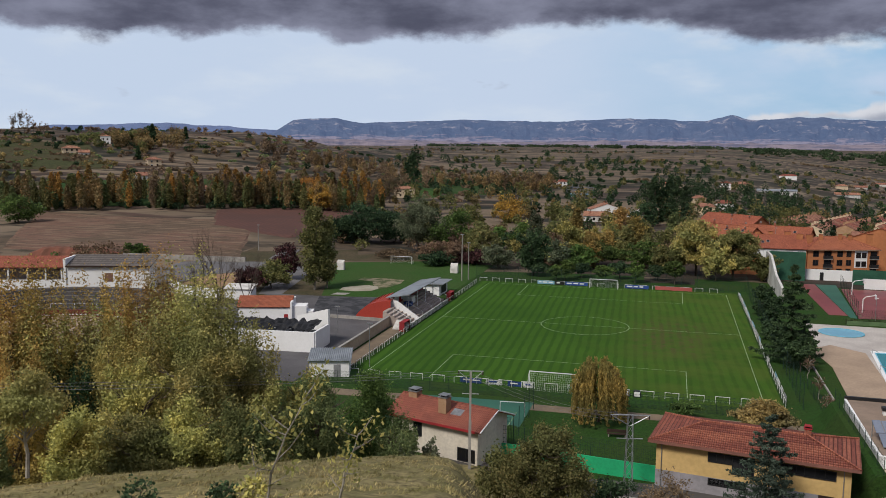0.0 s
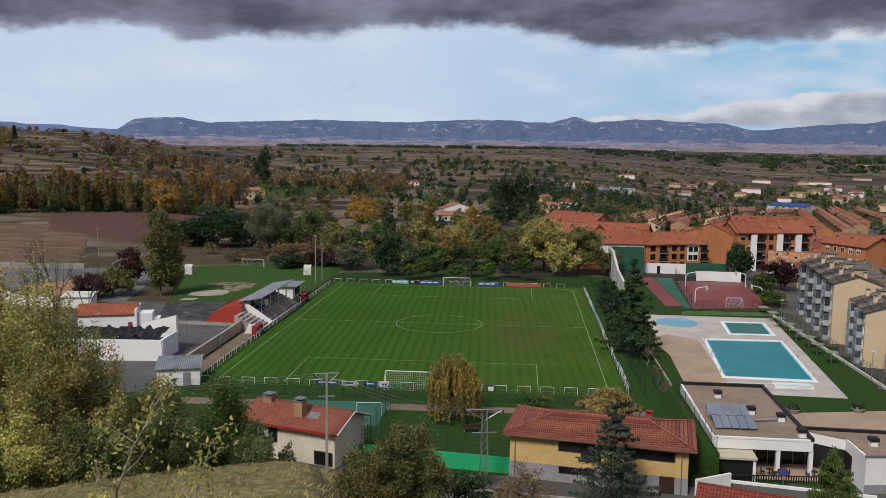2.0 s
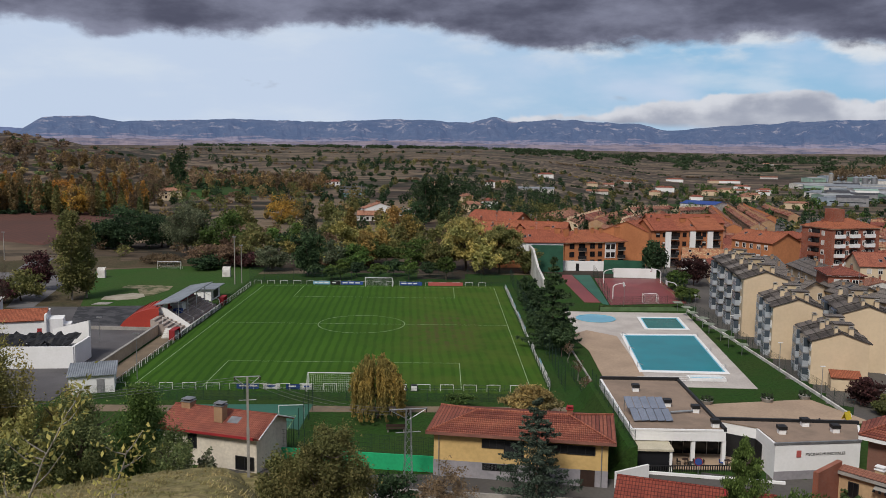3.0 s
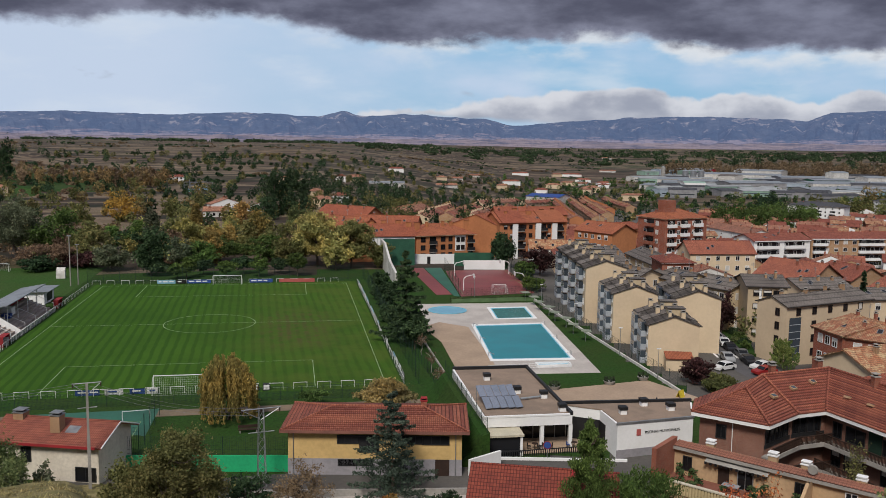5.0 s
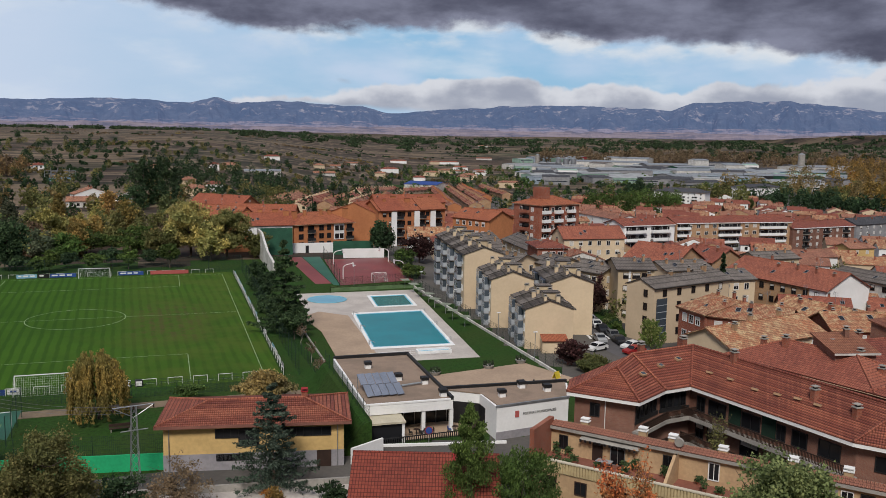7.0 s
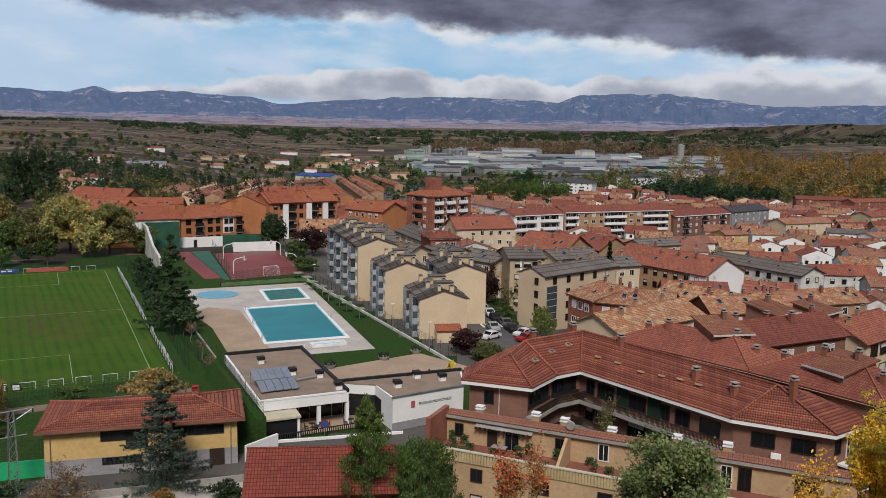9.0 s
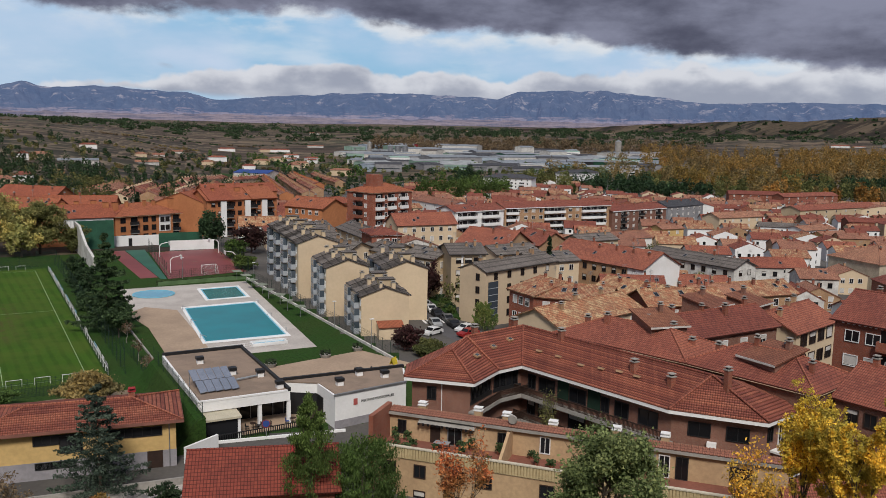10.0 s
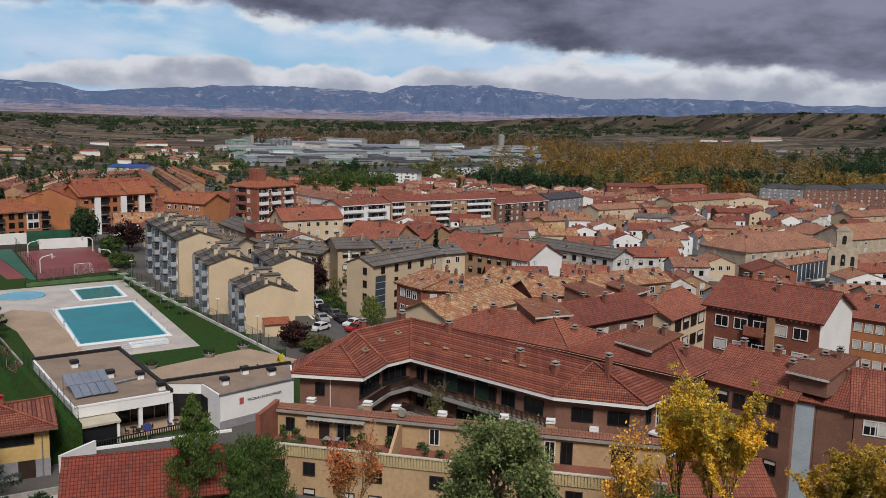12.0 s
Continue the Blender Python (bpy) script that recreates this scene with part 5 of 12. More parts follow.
part("foliage", g, plain("hedge_leaf", (0.045, 0.075, 0.022), (0.03, 0.05, 0.015)), h)
low_wall("lawn_rail", 54, 18.2, 74.6, 19.2, 0.9, plain("green_rail", (0.12, 0.2, 0.09)), "pale green railing at the lawn's edge", t=0.06)

# tennis court and green court by the near houses
sheet("tennis_court", [(-21, -73.0), (-1.8, -75.0), (-1.6, -58.0), (-20.5, -58.8)], 0.06, COURT_GREEN, "green tennis court with pale lines", "sports court")
for a, b in (((-16, -73.5), (-3.4, -74.6)), ((-16, -62.6), (-3.2, -63.4)), ((-9.5, -74), (-9.3, -63)), ((-3.4, -74.6), (-3.2, -63.4)), ((-16, -73.5), (-16, -62.6))):
    d = Vector((b[0] - a[0], b[1] - a[1])).normalized()
    n = Vector((-d.y, d.x)) * 0.05
    tagged(part("trim_court_line", Geo().poly([(a[0] - n.x, a[1] - n.y, 0.075), (b[0] - n.x, b[1] - n.y, 0.075), (b[0] + n.x, b[1] + n.y, 0.075), (a[0] + n.x, a[1] + n.y, 0.075)]), LINE), "pale court line", "line", kind="structure")
cg = thing("small_goal", "small white metal goal frame on the green court", "goal", -5.2, -65.3, 0.06, 8)
part("frame", Geo().tube((0, 0, 0), (0, 0, 2.0), 0.05).tube((3.4, 0, 0), (3.4, 0, 2.0), 0.05).tube((0, 0, 2.0), (3.4, 0, 2.0), 0.05).tube((0, 0, 2.0), (0, 1.0, 0), 0.03).tube((3.4, 0, 2.0), (3.4, 1.0, 0), 0.03), WHITE_PAINT, cg)
fence(-1.2, -77, -1.2, -61, "tall green mesh fence round the tennis court", True)
fence(-21, -77.2, -1.5, -78.0, "tall green mesh fence round the tennis court", True)
low_wall("green_court_wall", -7.0, -80.6, 16.4, -83.8, 1.9, BRIGHT_GREEN, "bright green painted board wall of a court", t=0.2)
fence(-7.0, -80.4, 16.4, -83.6, "tall mesh fence over the green board wall", True)
tagged(part("pavement_red", Geo().prism([(-9, -84), (-5, -84), (-5, -79.5), (-9, -79)], -0.1, 0.08), RED_PAINT), "red painted corner of a court", "paving", kind="structure")
b = thing("park_bench", "wooden park bench on the lawn", "bench", 9.8, -70, 0, 5)
part("seat", Geo().box(0, 0, 0.42, 2.6, 0.5, 0.5), DARK_WOOD, b)
part("backrest", Geo().box(0, 0.5, 0.55, 2.6, 0.58, 0.95), DARK_WOOD, b)
for x in (0.2, 2.3):
    part("leg", Geo().box(x, 0.05, 0, x + 0.1, 0.55, 0.42), CONCRETE, b)


# ---------------------------------------------------------------- buildings
def ring(g, x0, z0, x1, z1, t, y0, y1, mi=0):
    """A mitred frame round an opening, from y0 (front) to y1."""
    i = [(x0, z0), (x1, z0), (x1, z1), (x0, z1)]
    o = [(x0 - t, z0 - t), (x1 + t, z0 - t), (x1 + t, z1 + t), (x0 - t, z1 + t)]
    for k in range(4):
        j = (k + 1) % 4
        g.poly([(o[k][0], y0, o[k][1]), (o[j][0], y0, o[j][1]), (i[j][0], y0, i[j][1]), (i[k][0], y0, i[k][1])], mi)
        g.poly([(o[j][0], y0, o[j][1]), (o[k][0], y0, o[k][1]), (o[k][0], y1, o[k][1]), (o[j][0], y1, o[j][1])], mi)
        g.poly([(i[k][0], y0, i[k][1]), (i[j][0], y0, i[j][1]), (i[j][0], y0 + 0.06, i[j][1]), (i[k][0], y0 + 0.06, i[k][1])], mi)


def window_mesh(w, h, frame, pane, bars=1, sill=True, blind=0.0):
    """A window on a wall that faces -y: mitred frame, set-back pane with a mullion, and a part-lowered blind."""
    g, t = Geo(), 0.09
    ring(g, 0, 0, w, h, t, -0.09, 0.02)
    zb = h * (1 - blind)
    g.poly([(0, -0.03, 0), (w, -0.03, 0), (w, -0.03, zb), (0, -0.03, zb)], 1)
    if blind:
        g.poly([(0, -0.03, zb), (w, -0.03, zb), (w, -0.03, h), (0, -0.03, h)], 2)
    for i in range(bars):
        x = w * (i + 1) / (bars + 1)
        g.box(x - 0.03, -0.07, 0, x + 0.03, -0.02, zb)
    return g.data("window", [frame, pane, BLIND])


WIN = {}


def win(w, h, frame="w", blind=0.0, bars=1):
    key = (w, h, frame, blind, bars)
    if key not in WIN:
        WIN[key] = window_mesh(w, h, {"w": WHITE_PAINT, "d": DARK_WOOD, "g": METAL_GREY, "b": BLACK}[frame], GLASS, bars, True, blind)
    return WIN[key]


def on_face(b, me, face, L, D, x, z, w, name="window", label=""):
    """Hangs a mesh on a face of a building: front, left, right or back; x runs along the face, seen from outside."""
    at = {"front": pose(x, 0, z), "left": pose(0, D - x, z, 0, 0, -90), "right": pose(L, x, z, 0, 0, 90), "back": pose(L - x, D, z, 0, 0, 180)}[face]
    return part(name, me, None, b, label, at)


def window_rows(b, face, L, D, floors, n, w=1.1, h=1.3, z=1.0, step=2.9, frame="w", blinds=(0, 0, 0.4, 0.95), margin=0.9, rng=None):
    rng = rng or random
    run = L if face in ("front", "back") else D
    if n < 1 or run < 2 * margin + w:
        return
    for f in range(floors):
        for i in range(n):
            x = margin + (run - 2 * margin) * (i + 0.5) / n - w / 2
            on_face(b, win(w, h, frame, rng.choice(blinds)), face, L, D, x, z + f * step, w)


BALC = {}
PALE_ALU = plain("pale_aluminium_frames", (0.42, 0.45, 0.49), (0.34, 0.37, 0.41), 0.5, 5.0, rough=0.5)


def balcony(b, face, L, D, x, z, w, d=1.1, kind="white"):
    """A balcony: floor slab with its parapet and either a glazed screen or a dark door behind."""
    if (w, d, kind) not in BALC:
        slabm, rail, glazed = {"white": (WHITE, WHITE, False), "brick": (BRICK_RED, BRICK_RED, False), "glazed": (GREY_WALL, PALE_ALU, True), "dark": (CONCRETE, BLACK, False), "tan": (BEIGE, BRICK_TAN, False)}[kind]
        s = Geo().box(0, -d, -0.18, w, 0, 0).data("balcony", [slabm])
        p = Geo().prism([(0, 0), (0, -d), (w, -d), (w, 0), (w - 0.08, 0), (w - 0.08, -d + 0.08), (0.08, -d + 0.08), (0.08, 0)], 0, 0.95).data("parapet", [rail])
        if glazed:
            g = Geo().prism([(0.02, 0), (0.02, -d + 0.02), (w - 0.02, -d + 0.02), (w - 0.02, 0)], 0.96, 2.45)
            m = Geo()
            for i in range(5):
                xx = (w - 0.08) * i / 4
                m.box(xx, -d, 0.95, xx + 0.08, -d + 0.04, 2.45)
            q = m.data("mullion", [rail])
        else:
            g, q = Geo().box(0.2, -0.04, 0, w - 0.2, 0.0, 2.2), None
        BALC[(w, d, kind)] = (s, p, g.data("glazing", [GLASS_BLUE if glazed else GLASS]), q)
    s, p, g, q = BALC[(w, d, kind)]
    o = on_face(b, s, face, L, D, x, z, w, "balcony")
    part("parapet", p, None, o)
    part("glazing", g, None, o)
    if q:
        part("mullion", q, None, o)


CHIM = {}


def chimney(b, x, y, z, w=0.6, h=1.2, mat=None, cap=None):
    mat, cap = mat or BRICK_RED, cap or CONCRETE
    key = (w, h, mat.name, cap.name)
    if key not in CHIM:
        g = Geo().box(-w / 2, -w / 2, -1.2, w / 2, w / 2, h).box(-w / 2 - 0.08, -w / 2 - 0.08, h, w / 2 + 0.08, w / 2 + 0.08, h + 0.1, 1)
        g.box(-w * 0.3, -w * 0.3, h + 0.1, w * 0.3, w * 0.3, h + 0.3, 2).box(-w / 2 - 0.03, -w / 2 - 0.03, h + 0.3, w / 2 + 0.03, w / 2 + 0.03, h + 0.37, 1)
        CHIM[key] = g.data("chimney", [mat, cap, BLACK])
    part("chimney", CHIM[key], None, b, at=pose(x, y, z))


def shell(b, L, D, h, roof, rise, wall, tile, over=0.5, fascia=None, z0=-2.5):
    """Walls and roof in the building's own frame: front along x at y = 0, back at y = D."""
    g = Geo()
    g.box(0, 0, z0, L, D, h)
    t = 0.18
    if roof == "gx":
        m = D / 2
        g.poly([(0, 0, h), (0, m, h + rise), (0, D, h)][::-1]).poly([(L, 0, h), (L, m, h + rise), (L, D, h)])
        part("wall_body", g, wall, b)
        e, o = -rise * over / m, over
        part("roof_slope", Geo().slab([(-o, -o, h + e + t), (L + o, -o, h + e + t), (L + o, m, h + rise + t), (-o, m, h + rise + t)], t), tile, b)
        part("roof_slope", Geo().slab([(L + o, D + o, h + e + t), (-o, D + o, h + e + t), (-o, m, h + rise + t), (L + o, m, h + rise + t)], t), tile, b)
        part("ridge", Geo().tube((-o, m, h + rise + t), (L + o, m, h + rise + t), 0.13, n=6), tile, b)
    elif roof == "gy":
        m = L / 2
        g.poly([(0, 0, h), (L, 0, h), (m, 0, h + rise)]).poly([(0, D, h), (m, D, h + rise), (L, D, h)])
        part("wall_body", g, wall, b)
        e, o = -rise * over / m, over
        part("roof_slope", Geo().slab([(-o, D + o, h + e + t), (-o, -o * 0.4, h + e + t), (m, -o * 0.4, h + rise + t), (m, D + o, h + rise + t)], t), tile, b)
        part("roof_slope", Geo().slab([(L + o, -o * 0.4, h + e + t), (L + o, D + o, h + e + t), (m, D + o, h + rise + t), (m, -o * 0.4, h + rise + t)], t), tile, b)
        part("ridge", Geo().tube((m, -o * 0.4, h + rise + t), (m, D + o, h + rise + t), 0.13, n=6), tile, b)
    elif roof == "hip":
        part("wall_body", g, wall, b)
        o, k = over, min(L, D) / 2 + over
        c = [(-o, -o, h + t), (L + o, -o, h + t), (L + o, D + o, h + t), (-o, D + o, h + t)]
        if L >= D:
            r0, r1 = (-o + k, D / 2, h + rise + t), (L + o - k, D / 2, h + rise + t)
            faces = ([c[0], c[1], r1, r0], [c[1], c[2], r1], [c[2], c[3], r0, r1], [c[3], c[0], r0])
        else:
            r0, r1 = (L / 2, -o + k, h + rise + t), (L / 2, D + o - k, h + rise + t)
            faces = ([c[0], c[1], r0], [c[1], c[2], r1, r0], [c[2], c[3], r1], [c[3], c[0], r0, r1])
        for f in faces:
            part("roof_slope", Geo().slab(f, t), tile, b)
        part("soffit", Geo().box(-o + 0.05, -o + 0.05, h - 0.02, L + o - 0.05, D + o - 0.05, h + 0.04), fascia or CREAM, b)
        g2 = Geo()
        for p, q in ((c[0], r0), (c[1], r0 if L < D else r1), (c[2], r1), (c[3], r1 if L < D else r0), (r0, r1)):
            g2.tube(p, q, 0.11, n=5)
        part("ridge", g2, tile, b)
    else:
        part("wall_body", g, wall, b)
        part("flat_roof", Geo().box(0.3, 0.3, h - 0.3, L - 0.3, D - 0.3, h + 0.04), tile, b)
        part("parapet", Geo().box(0, 0, h, L, 0.3, h + 0.4).box(0, D - 0.3, h, L, D, h + 0.4).box(0, 0.3, h, 0.3, D - 0.3, h + 0.4).box(L - 0.3, 0.3, h, L, D - 0.3, h + 0.4), fascia or wall, b)
    if fascia and roof in ("gx", "gy"):
        part("fascia", Geo().box(-0.02, -over - 0.03, h - 0.28, L + 0.02, -over + 0.03, h + 0.02) if roof == "gx" else Geo().box(-over - 0.03, 0, h - 0.28, -over + 0.03, D, h + 0.02), fascia, b)


ROOF_WINDOW = Geo().box(0, 0, 0, 0.85, 1.2, 0.08).box(0.08, 0.08, 0.08, 0.77, 1.12, 0.1, 1).data("roof_window", [METAL_GREY, GLASS])
FOOT = []  # ground plans already built on: centre, half sizes, angle


def block(ax, ay, bx, by, D, z0, h, roof, rise, wall, tile, label, name="apartment_block", category="building", front=0, left=0, right=0, floors=0, frame="w", wz=1.0, wsize=(1.1, 1.3), blinds=(0, 0, 0.4, 0.95), chims=3, fascia=None, over=0.5, group="town buildings", seed=0):
    """A building whose front runs from a to b, seen from the front with a on the left."""
    rng = random.Random(int(ax * 13 + ay * 7 + seed))
    L = math.hypot(bx - ax, by - ay)
    b = thing(name, label, category, ax, ay, z0, math.degrees(math.atan2(by - ay, bx - ax)), group)
    ux, uy = (bx - ax) / L, (by - ay) / L
    FOOT.append((ax + ux * L / 2 - uy * D / 2, ay + uy * L / 2 + ux * D / 2, L / 2, D / 2, math.atan2(uy, ux)))
    shell(b, L, D, h, roof, rise, wall, tile, over, fascia)
    floors = floors or max(1, round((h - 0.3) / 2.9))
    step = (h - 0.2) / floors
    for face, n in (("front", front), ("left", left), ("right", right)):
        window_rows(b, face, L, D, floors, n, wsize[0], wsize[1], wz, step, frame, blinds, rng=rng)
    for i in range(chims):
        if roof in ("gx", "hip"):
            x, y = L * (i + 0.5 + rng.uniform(-0.2, 0.2)) / chims, D * rng.choice((0.36, 0.5, 0.62))
            zz = h + rise * (1 - abs(y - D / 2) / (D / 2))
            if roof == "hip":
                zz = h + rise * min(1, min(x, L - x) / (min(L, D) / 2), min(y, D - y) / (min(L, D) / 2))
        elif roof == "gy":
            x, y = L * rng.choice((0.38, 0.5, 0.6)), D * (i + 0.5 + rng.uniform(-0.2, 0.2)) / chims
            zz = h + rise * (1 - abs(x - L / 2) / (L / 2))
        else:
            x, y, zz = L * (i + 0.5) / chims, D * rng.uniform(0.3, 0.7), h
        chimney(b, x, y, zz, rng.choice((0.45, 0.55)), rng.choice((0.8, 1.0, 1.3)), BRICK_TAN if wall in (BEIGE, CREAM) else BRICK_RED)
    if roof == "gx" and name in ("apartment_block", "row_house") and 135 < math.hypot(ax - EX, ay - EY) < 330:
        for i in range(2 if L > 9 else 1):
            x, k = L * rng.uniform(0.08, 0.92), rng.uniform(0.25, 0.65)
            slope = math.degrees(math.atan2(rise, D / 2))
            part("roof_window", ROOF_WINDOW, None, b, at=pose(x, D / 2 * k, h + rise * k + 0.2, slope))
        g, x = Geo(), L * rng.uniform(0.2, 0.8)
        g.tube((x, D / 2, h + rise), (x, D / 2, h + rise + 2.6), 0.035, n=4)
        for k in range(4):
            g.tube((x - 0.5, D / 2, h + rise + 2.0 + k * 0.18), (x + 0.5, D / 2, h + rise + 2.0 + k * 0.18), 0.02, n=3)
        part("aerial", g, METAL_GREY, b)
    return b, L


# ---- yellow two-storey house with a hipped red roof
def hip_courses(b, L, D, h, rise, tile, over, t=0.12):
    """Tiled roof with real stepped courses on its four slopes."""
    k = min(L, D) / 2 + over
    n = max(6, int(math.hypot(k, rise) / 0.42))
    sides = ([], [], [], [])
    for i in range(n):
        w0, w1 = i / n, (i + 1) / n
        z0, z1 = h + rise * w0 + t, h + rise * w1 + t * 0.35
        c0 = [(-over + k * w0, -over + k * w0), (L + over - k * w0, -over + k * w0), (L + over - k * w0, D + over - k * w0), (-over + k * w0, D + over - k * w0)]
        c1 = [(-over + k * w1, -over + k * w1), (L + over - k * w1, -over + k * w1), (L + over - k * w1, D + over - k * w1), (-over + k * w1, D + over - k * w1)]
        for s in range(4):
            e = (s + 1) % 4
            sides[s].append(((*c0[s], z0), (*c0[e], z0), (*c1[e], z1), (*c1[s], z1), t))
    for s in sides:
        slope = None
        for a, bb, c, d, t in s:
            g = Geo().poly([a, bb, c, d]).poly([(a[0], a[1], a[2] - t), (bb[0], bb[1], bb[2] - t), bb, a])
            ob = part("tile_course" if slope else "roof_slope", g, tile, slope or b)
            slope = slope or ob
    g = Geo()
    r0, r1 = (-over + k, D / 2, h + rise + t), (L + over - k, D / 2, h + rise + t)
    for p, q in (((-over, -over, h + t), r0), ((L + over, -over, h + t), r1), ((L + over, D + over, h + t), r1), ((-over, D + over, h + t), r0), (r0, r1)):
        g.tube(p, q, 0.13, n=6)
    part("ridge", g, tile, b, "red ridge tiles")
    part("eave_board", Geo().box(-over - 0.04, -over - 0.04, h - 0.22, L + over + 0.04, D + over + 0.04, h + 0.10), plain("pinkish_eave", (0.27, 0.115, 0.085), (0.2, 0.09, 0.07)) if "pinkish_eave" not in bpy.data.materials else bpy.data.materials["pinkish_eave"], b)


yel = thing("yellow_house", "yellow two storey house with grey plinth and hipped red tile roof", "house", 16.2, -84.6, 0.0, -9.5)
YL, YD, YH = 19.6, 9.0, 5.3
part("upper_wall", Geo().box(0, 0, 1.9, YL, YD, YH), YELLOW, yel, "yellow rendered upper wall")
part("plinth", Geo().box(-0.03, -0.03, -1.2, YL + 0.03, YD + 0.03, 1.9), LILAC_GREY, yel, "lilac grey rendered plinth")
hip_courses(yel, YL, YD, YH, 1.3, ROOF_RED, 0.8)
for x, z, w, h in ((5.6, 3.75, 2.4, 0.85), (8.1, 2.75, 2.1, 1.85), (12.9, 3.75, 2.2, 0.85), (15.2, 3.7, 2.9, 0.85), (5.7, 1.15, 3.8, 0.6)):
    on_face(yel, win(w, h, "b", 0, 2), "front", YL, YD, x, z, w)
part("door", Geo().box(16.6, -0.08, -0.6, 18.2, 0.0, 1.9), DARK_WOOD, yel, "dark wooden front door")
part("downpipe", Geo().tube((18.9, -0.1, -0.8), (18.9, -0.1, YH), 0.05).tube((0.6, -0.1, -0.8), (0.6, -0.1, YH), 0.05), METAL_GREY, yel)
chimney(yel, 15.2, 4.8, 6.6, 0.7, 0.7, BRICK_RED, RED_PAINT)
low_wall("garden_wall", 12.0, -90.6, 38.5, -93.6, 0.8, CONCRETE, "low concrete garden wall along the street", t=0.3)
low_wall("white_side_wall", 36.4, -87.9, 40.6, -85.5, 1.9, WHITE, "white rendered wall beside the yellow house", t=0.3)
sheet("pavement", [(8, -95.6), (39, -98.2), (39, -93.0), (8, -90.2)], 0.08, PAVING, "pale paved pavement along the street", "pavement")

# ---- white house with two chimneys
hs = thing("white_house", "white house with low red tile roof and two tan chimneys", "house", -15.2, -83.1, 0.6, -17.7)
HL, HD, HH = 12.2, 7.0, 4.5
shell(hs, HL, HD, HH, "gx", 1.35, plain("pale_cream_render", (0.70, 0.64, 0.54), (0.60, 0.54, 0.45), 0.3, 3.0), ROOF_RED, 0.7, RED_PAINT)
part("rake_trim", Geo().tube((HL + 0.7, -0.7, HH - 0.1), (HL + 0.7, 3.5, HH + 1.5), 0.08).tube((HL + 0.7, 7.7, HH - 0.1), (HL + 0.7, 3.5, HH + 1.5), 0.08), WHITE_PAINT, hs)
on_face(hs, win(1.0, 1.5, "b"), "front", HL, HD, 3.4, 2.3, 1.0)
on_face(hs, win(2.2, 1.4, "b"), "front", HL, HD, 9.6, 0.5, 2.0)
chimney(hs, 1.2, 3.4, HH + 1.2, 1.2, 0.8, BRICK_TAN, METAL_GREY)
chimney(hs, 6.6, 1.7, HH + 0.6, 1.1, 1.9, BRICK_TAN, METAL_GREY)
part("skylight", Geo().slab([(7.6, 1.3, HH + 0.72), (9.0, 1.3, HH + 0.72), (9.0, 2.4, HH + 1.14), (7.6, 2.4, HH + 1.14)], 0.1), METAL_GREY, hs, "grey roof window")

# ---- red roofed house below the conifers
rh = thing("red_roof_house", "house with bright red tile roof and two roof windows", "house", 33.0, -105.0, 0.0, -19)
RL, RD, RHH = 13.0, 8.4, 3.9
shell(rh, RL, RD, RHH, "gx", 2.5, BRICK_RED, tiles("fresh_red_roof_tiles", (0.225, 0.048, 0.032), (0.175, 0.040, 0.028), (0.29, 0.068, 0.042), course=0.42, col_w=0.3, rand=0.03), 0.6)
for x in (2.9, 6.2):
    part("roof_window", Geo().slab([(x, 1.7, 5.02), (x + 0.9, 1.7, 5.02), (x + 0.9, 2.7, 5.62), (x, 2.7, 5.62)], 0.08).slab([(x + 0.12, 1.83, 5.13), (x + 0.78, 1.83, 5.13), (x + 0.78, 2.57, 5.58), (x + 0.12, 2.57, 5.58)], 0.02, 1), [METAL_GREY, GLASS_BLUE], rh, "small roof window")
part("hip_trim", Geo().tube((9.2, -0.6, 3.75), (9.2, 4.2, 6.6), 0.1), RED_PAINT, rh)

# ---- white flat-roofed pool building
pb = thing("pool_building", "white flat roofed pool building with gravel roofs and glazed front", "building", 39.6, -80.5, 0.0, -1)
PH = 4.3
part("wall_body", Geo().box(0, 4.2, -0.5, 11.3, 22.5, PH - 0.1).box(0, 0, 3.0, 11.3, 4.2, PH - 0.1), WHITE, pb)
part("gravel_roof", Geo().box(0.25, 0.25, PH - 0.1, 11.1, 22.3, PH + 0.02), GRAVEL_ROOF, pb)
part("parapet", Geo().box(0, 22.2, PH - 0.1, 11.4, 22.6, PH + 0.45).box(11.0, 0, PH - 0.1, 11.4, 22.2, PH + 0.35), BLACK, pb, "black parapet edge")
part("parapet", Geo().box(-0.05, -0.05, PH - 0.1, 11.0, 0.25, PH + 0.10).box(-0.05, 0.25, PH - 0.1, 0.25, 22.2, PH + 0.12), WHITE, pb)
for i in range(4):
    x = 0.2 + i * 3.65
    part("column", Geo().box(x - 0.2, 0.1, -0.4, x + 0.25, 0.6, 3.0), WHITE, pb)
part("glazing", Geo().box(0.1, 4.05, 0, 17.0, 4.15, 2.9), GLASS, pb, "dark glazed front")
for i in range(12):
    part("mullion", Geo().box(i * 1.45 + 0.1, 3.98, 0, i * 1.45 + 0.18, 4.05, 2.9), METAL_GREY, pb)
part("porch_floor", Geo().box(-0.5, -1.4, -0.6, 17.0, 4.1, 0.02), SAND_PAVE, pb)
part("awning", Geo().slab([(-0.2, -2.4, 2.75), (4.6, -2.4, 2.75), (4.6, 2.2, 3.0), (-0.2, 2.2, 3.0)], 0.25), plain("cream_awning", (0.55, 0.50, 0.38), (0.46, 0.42, 0.32)), pb, "cream awning roof")
part("awning_glass", Geo().box(0.0, -2.0, 0, 4.2, -1.9, 2.5), GLASS, pb)
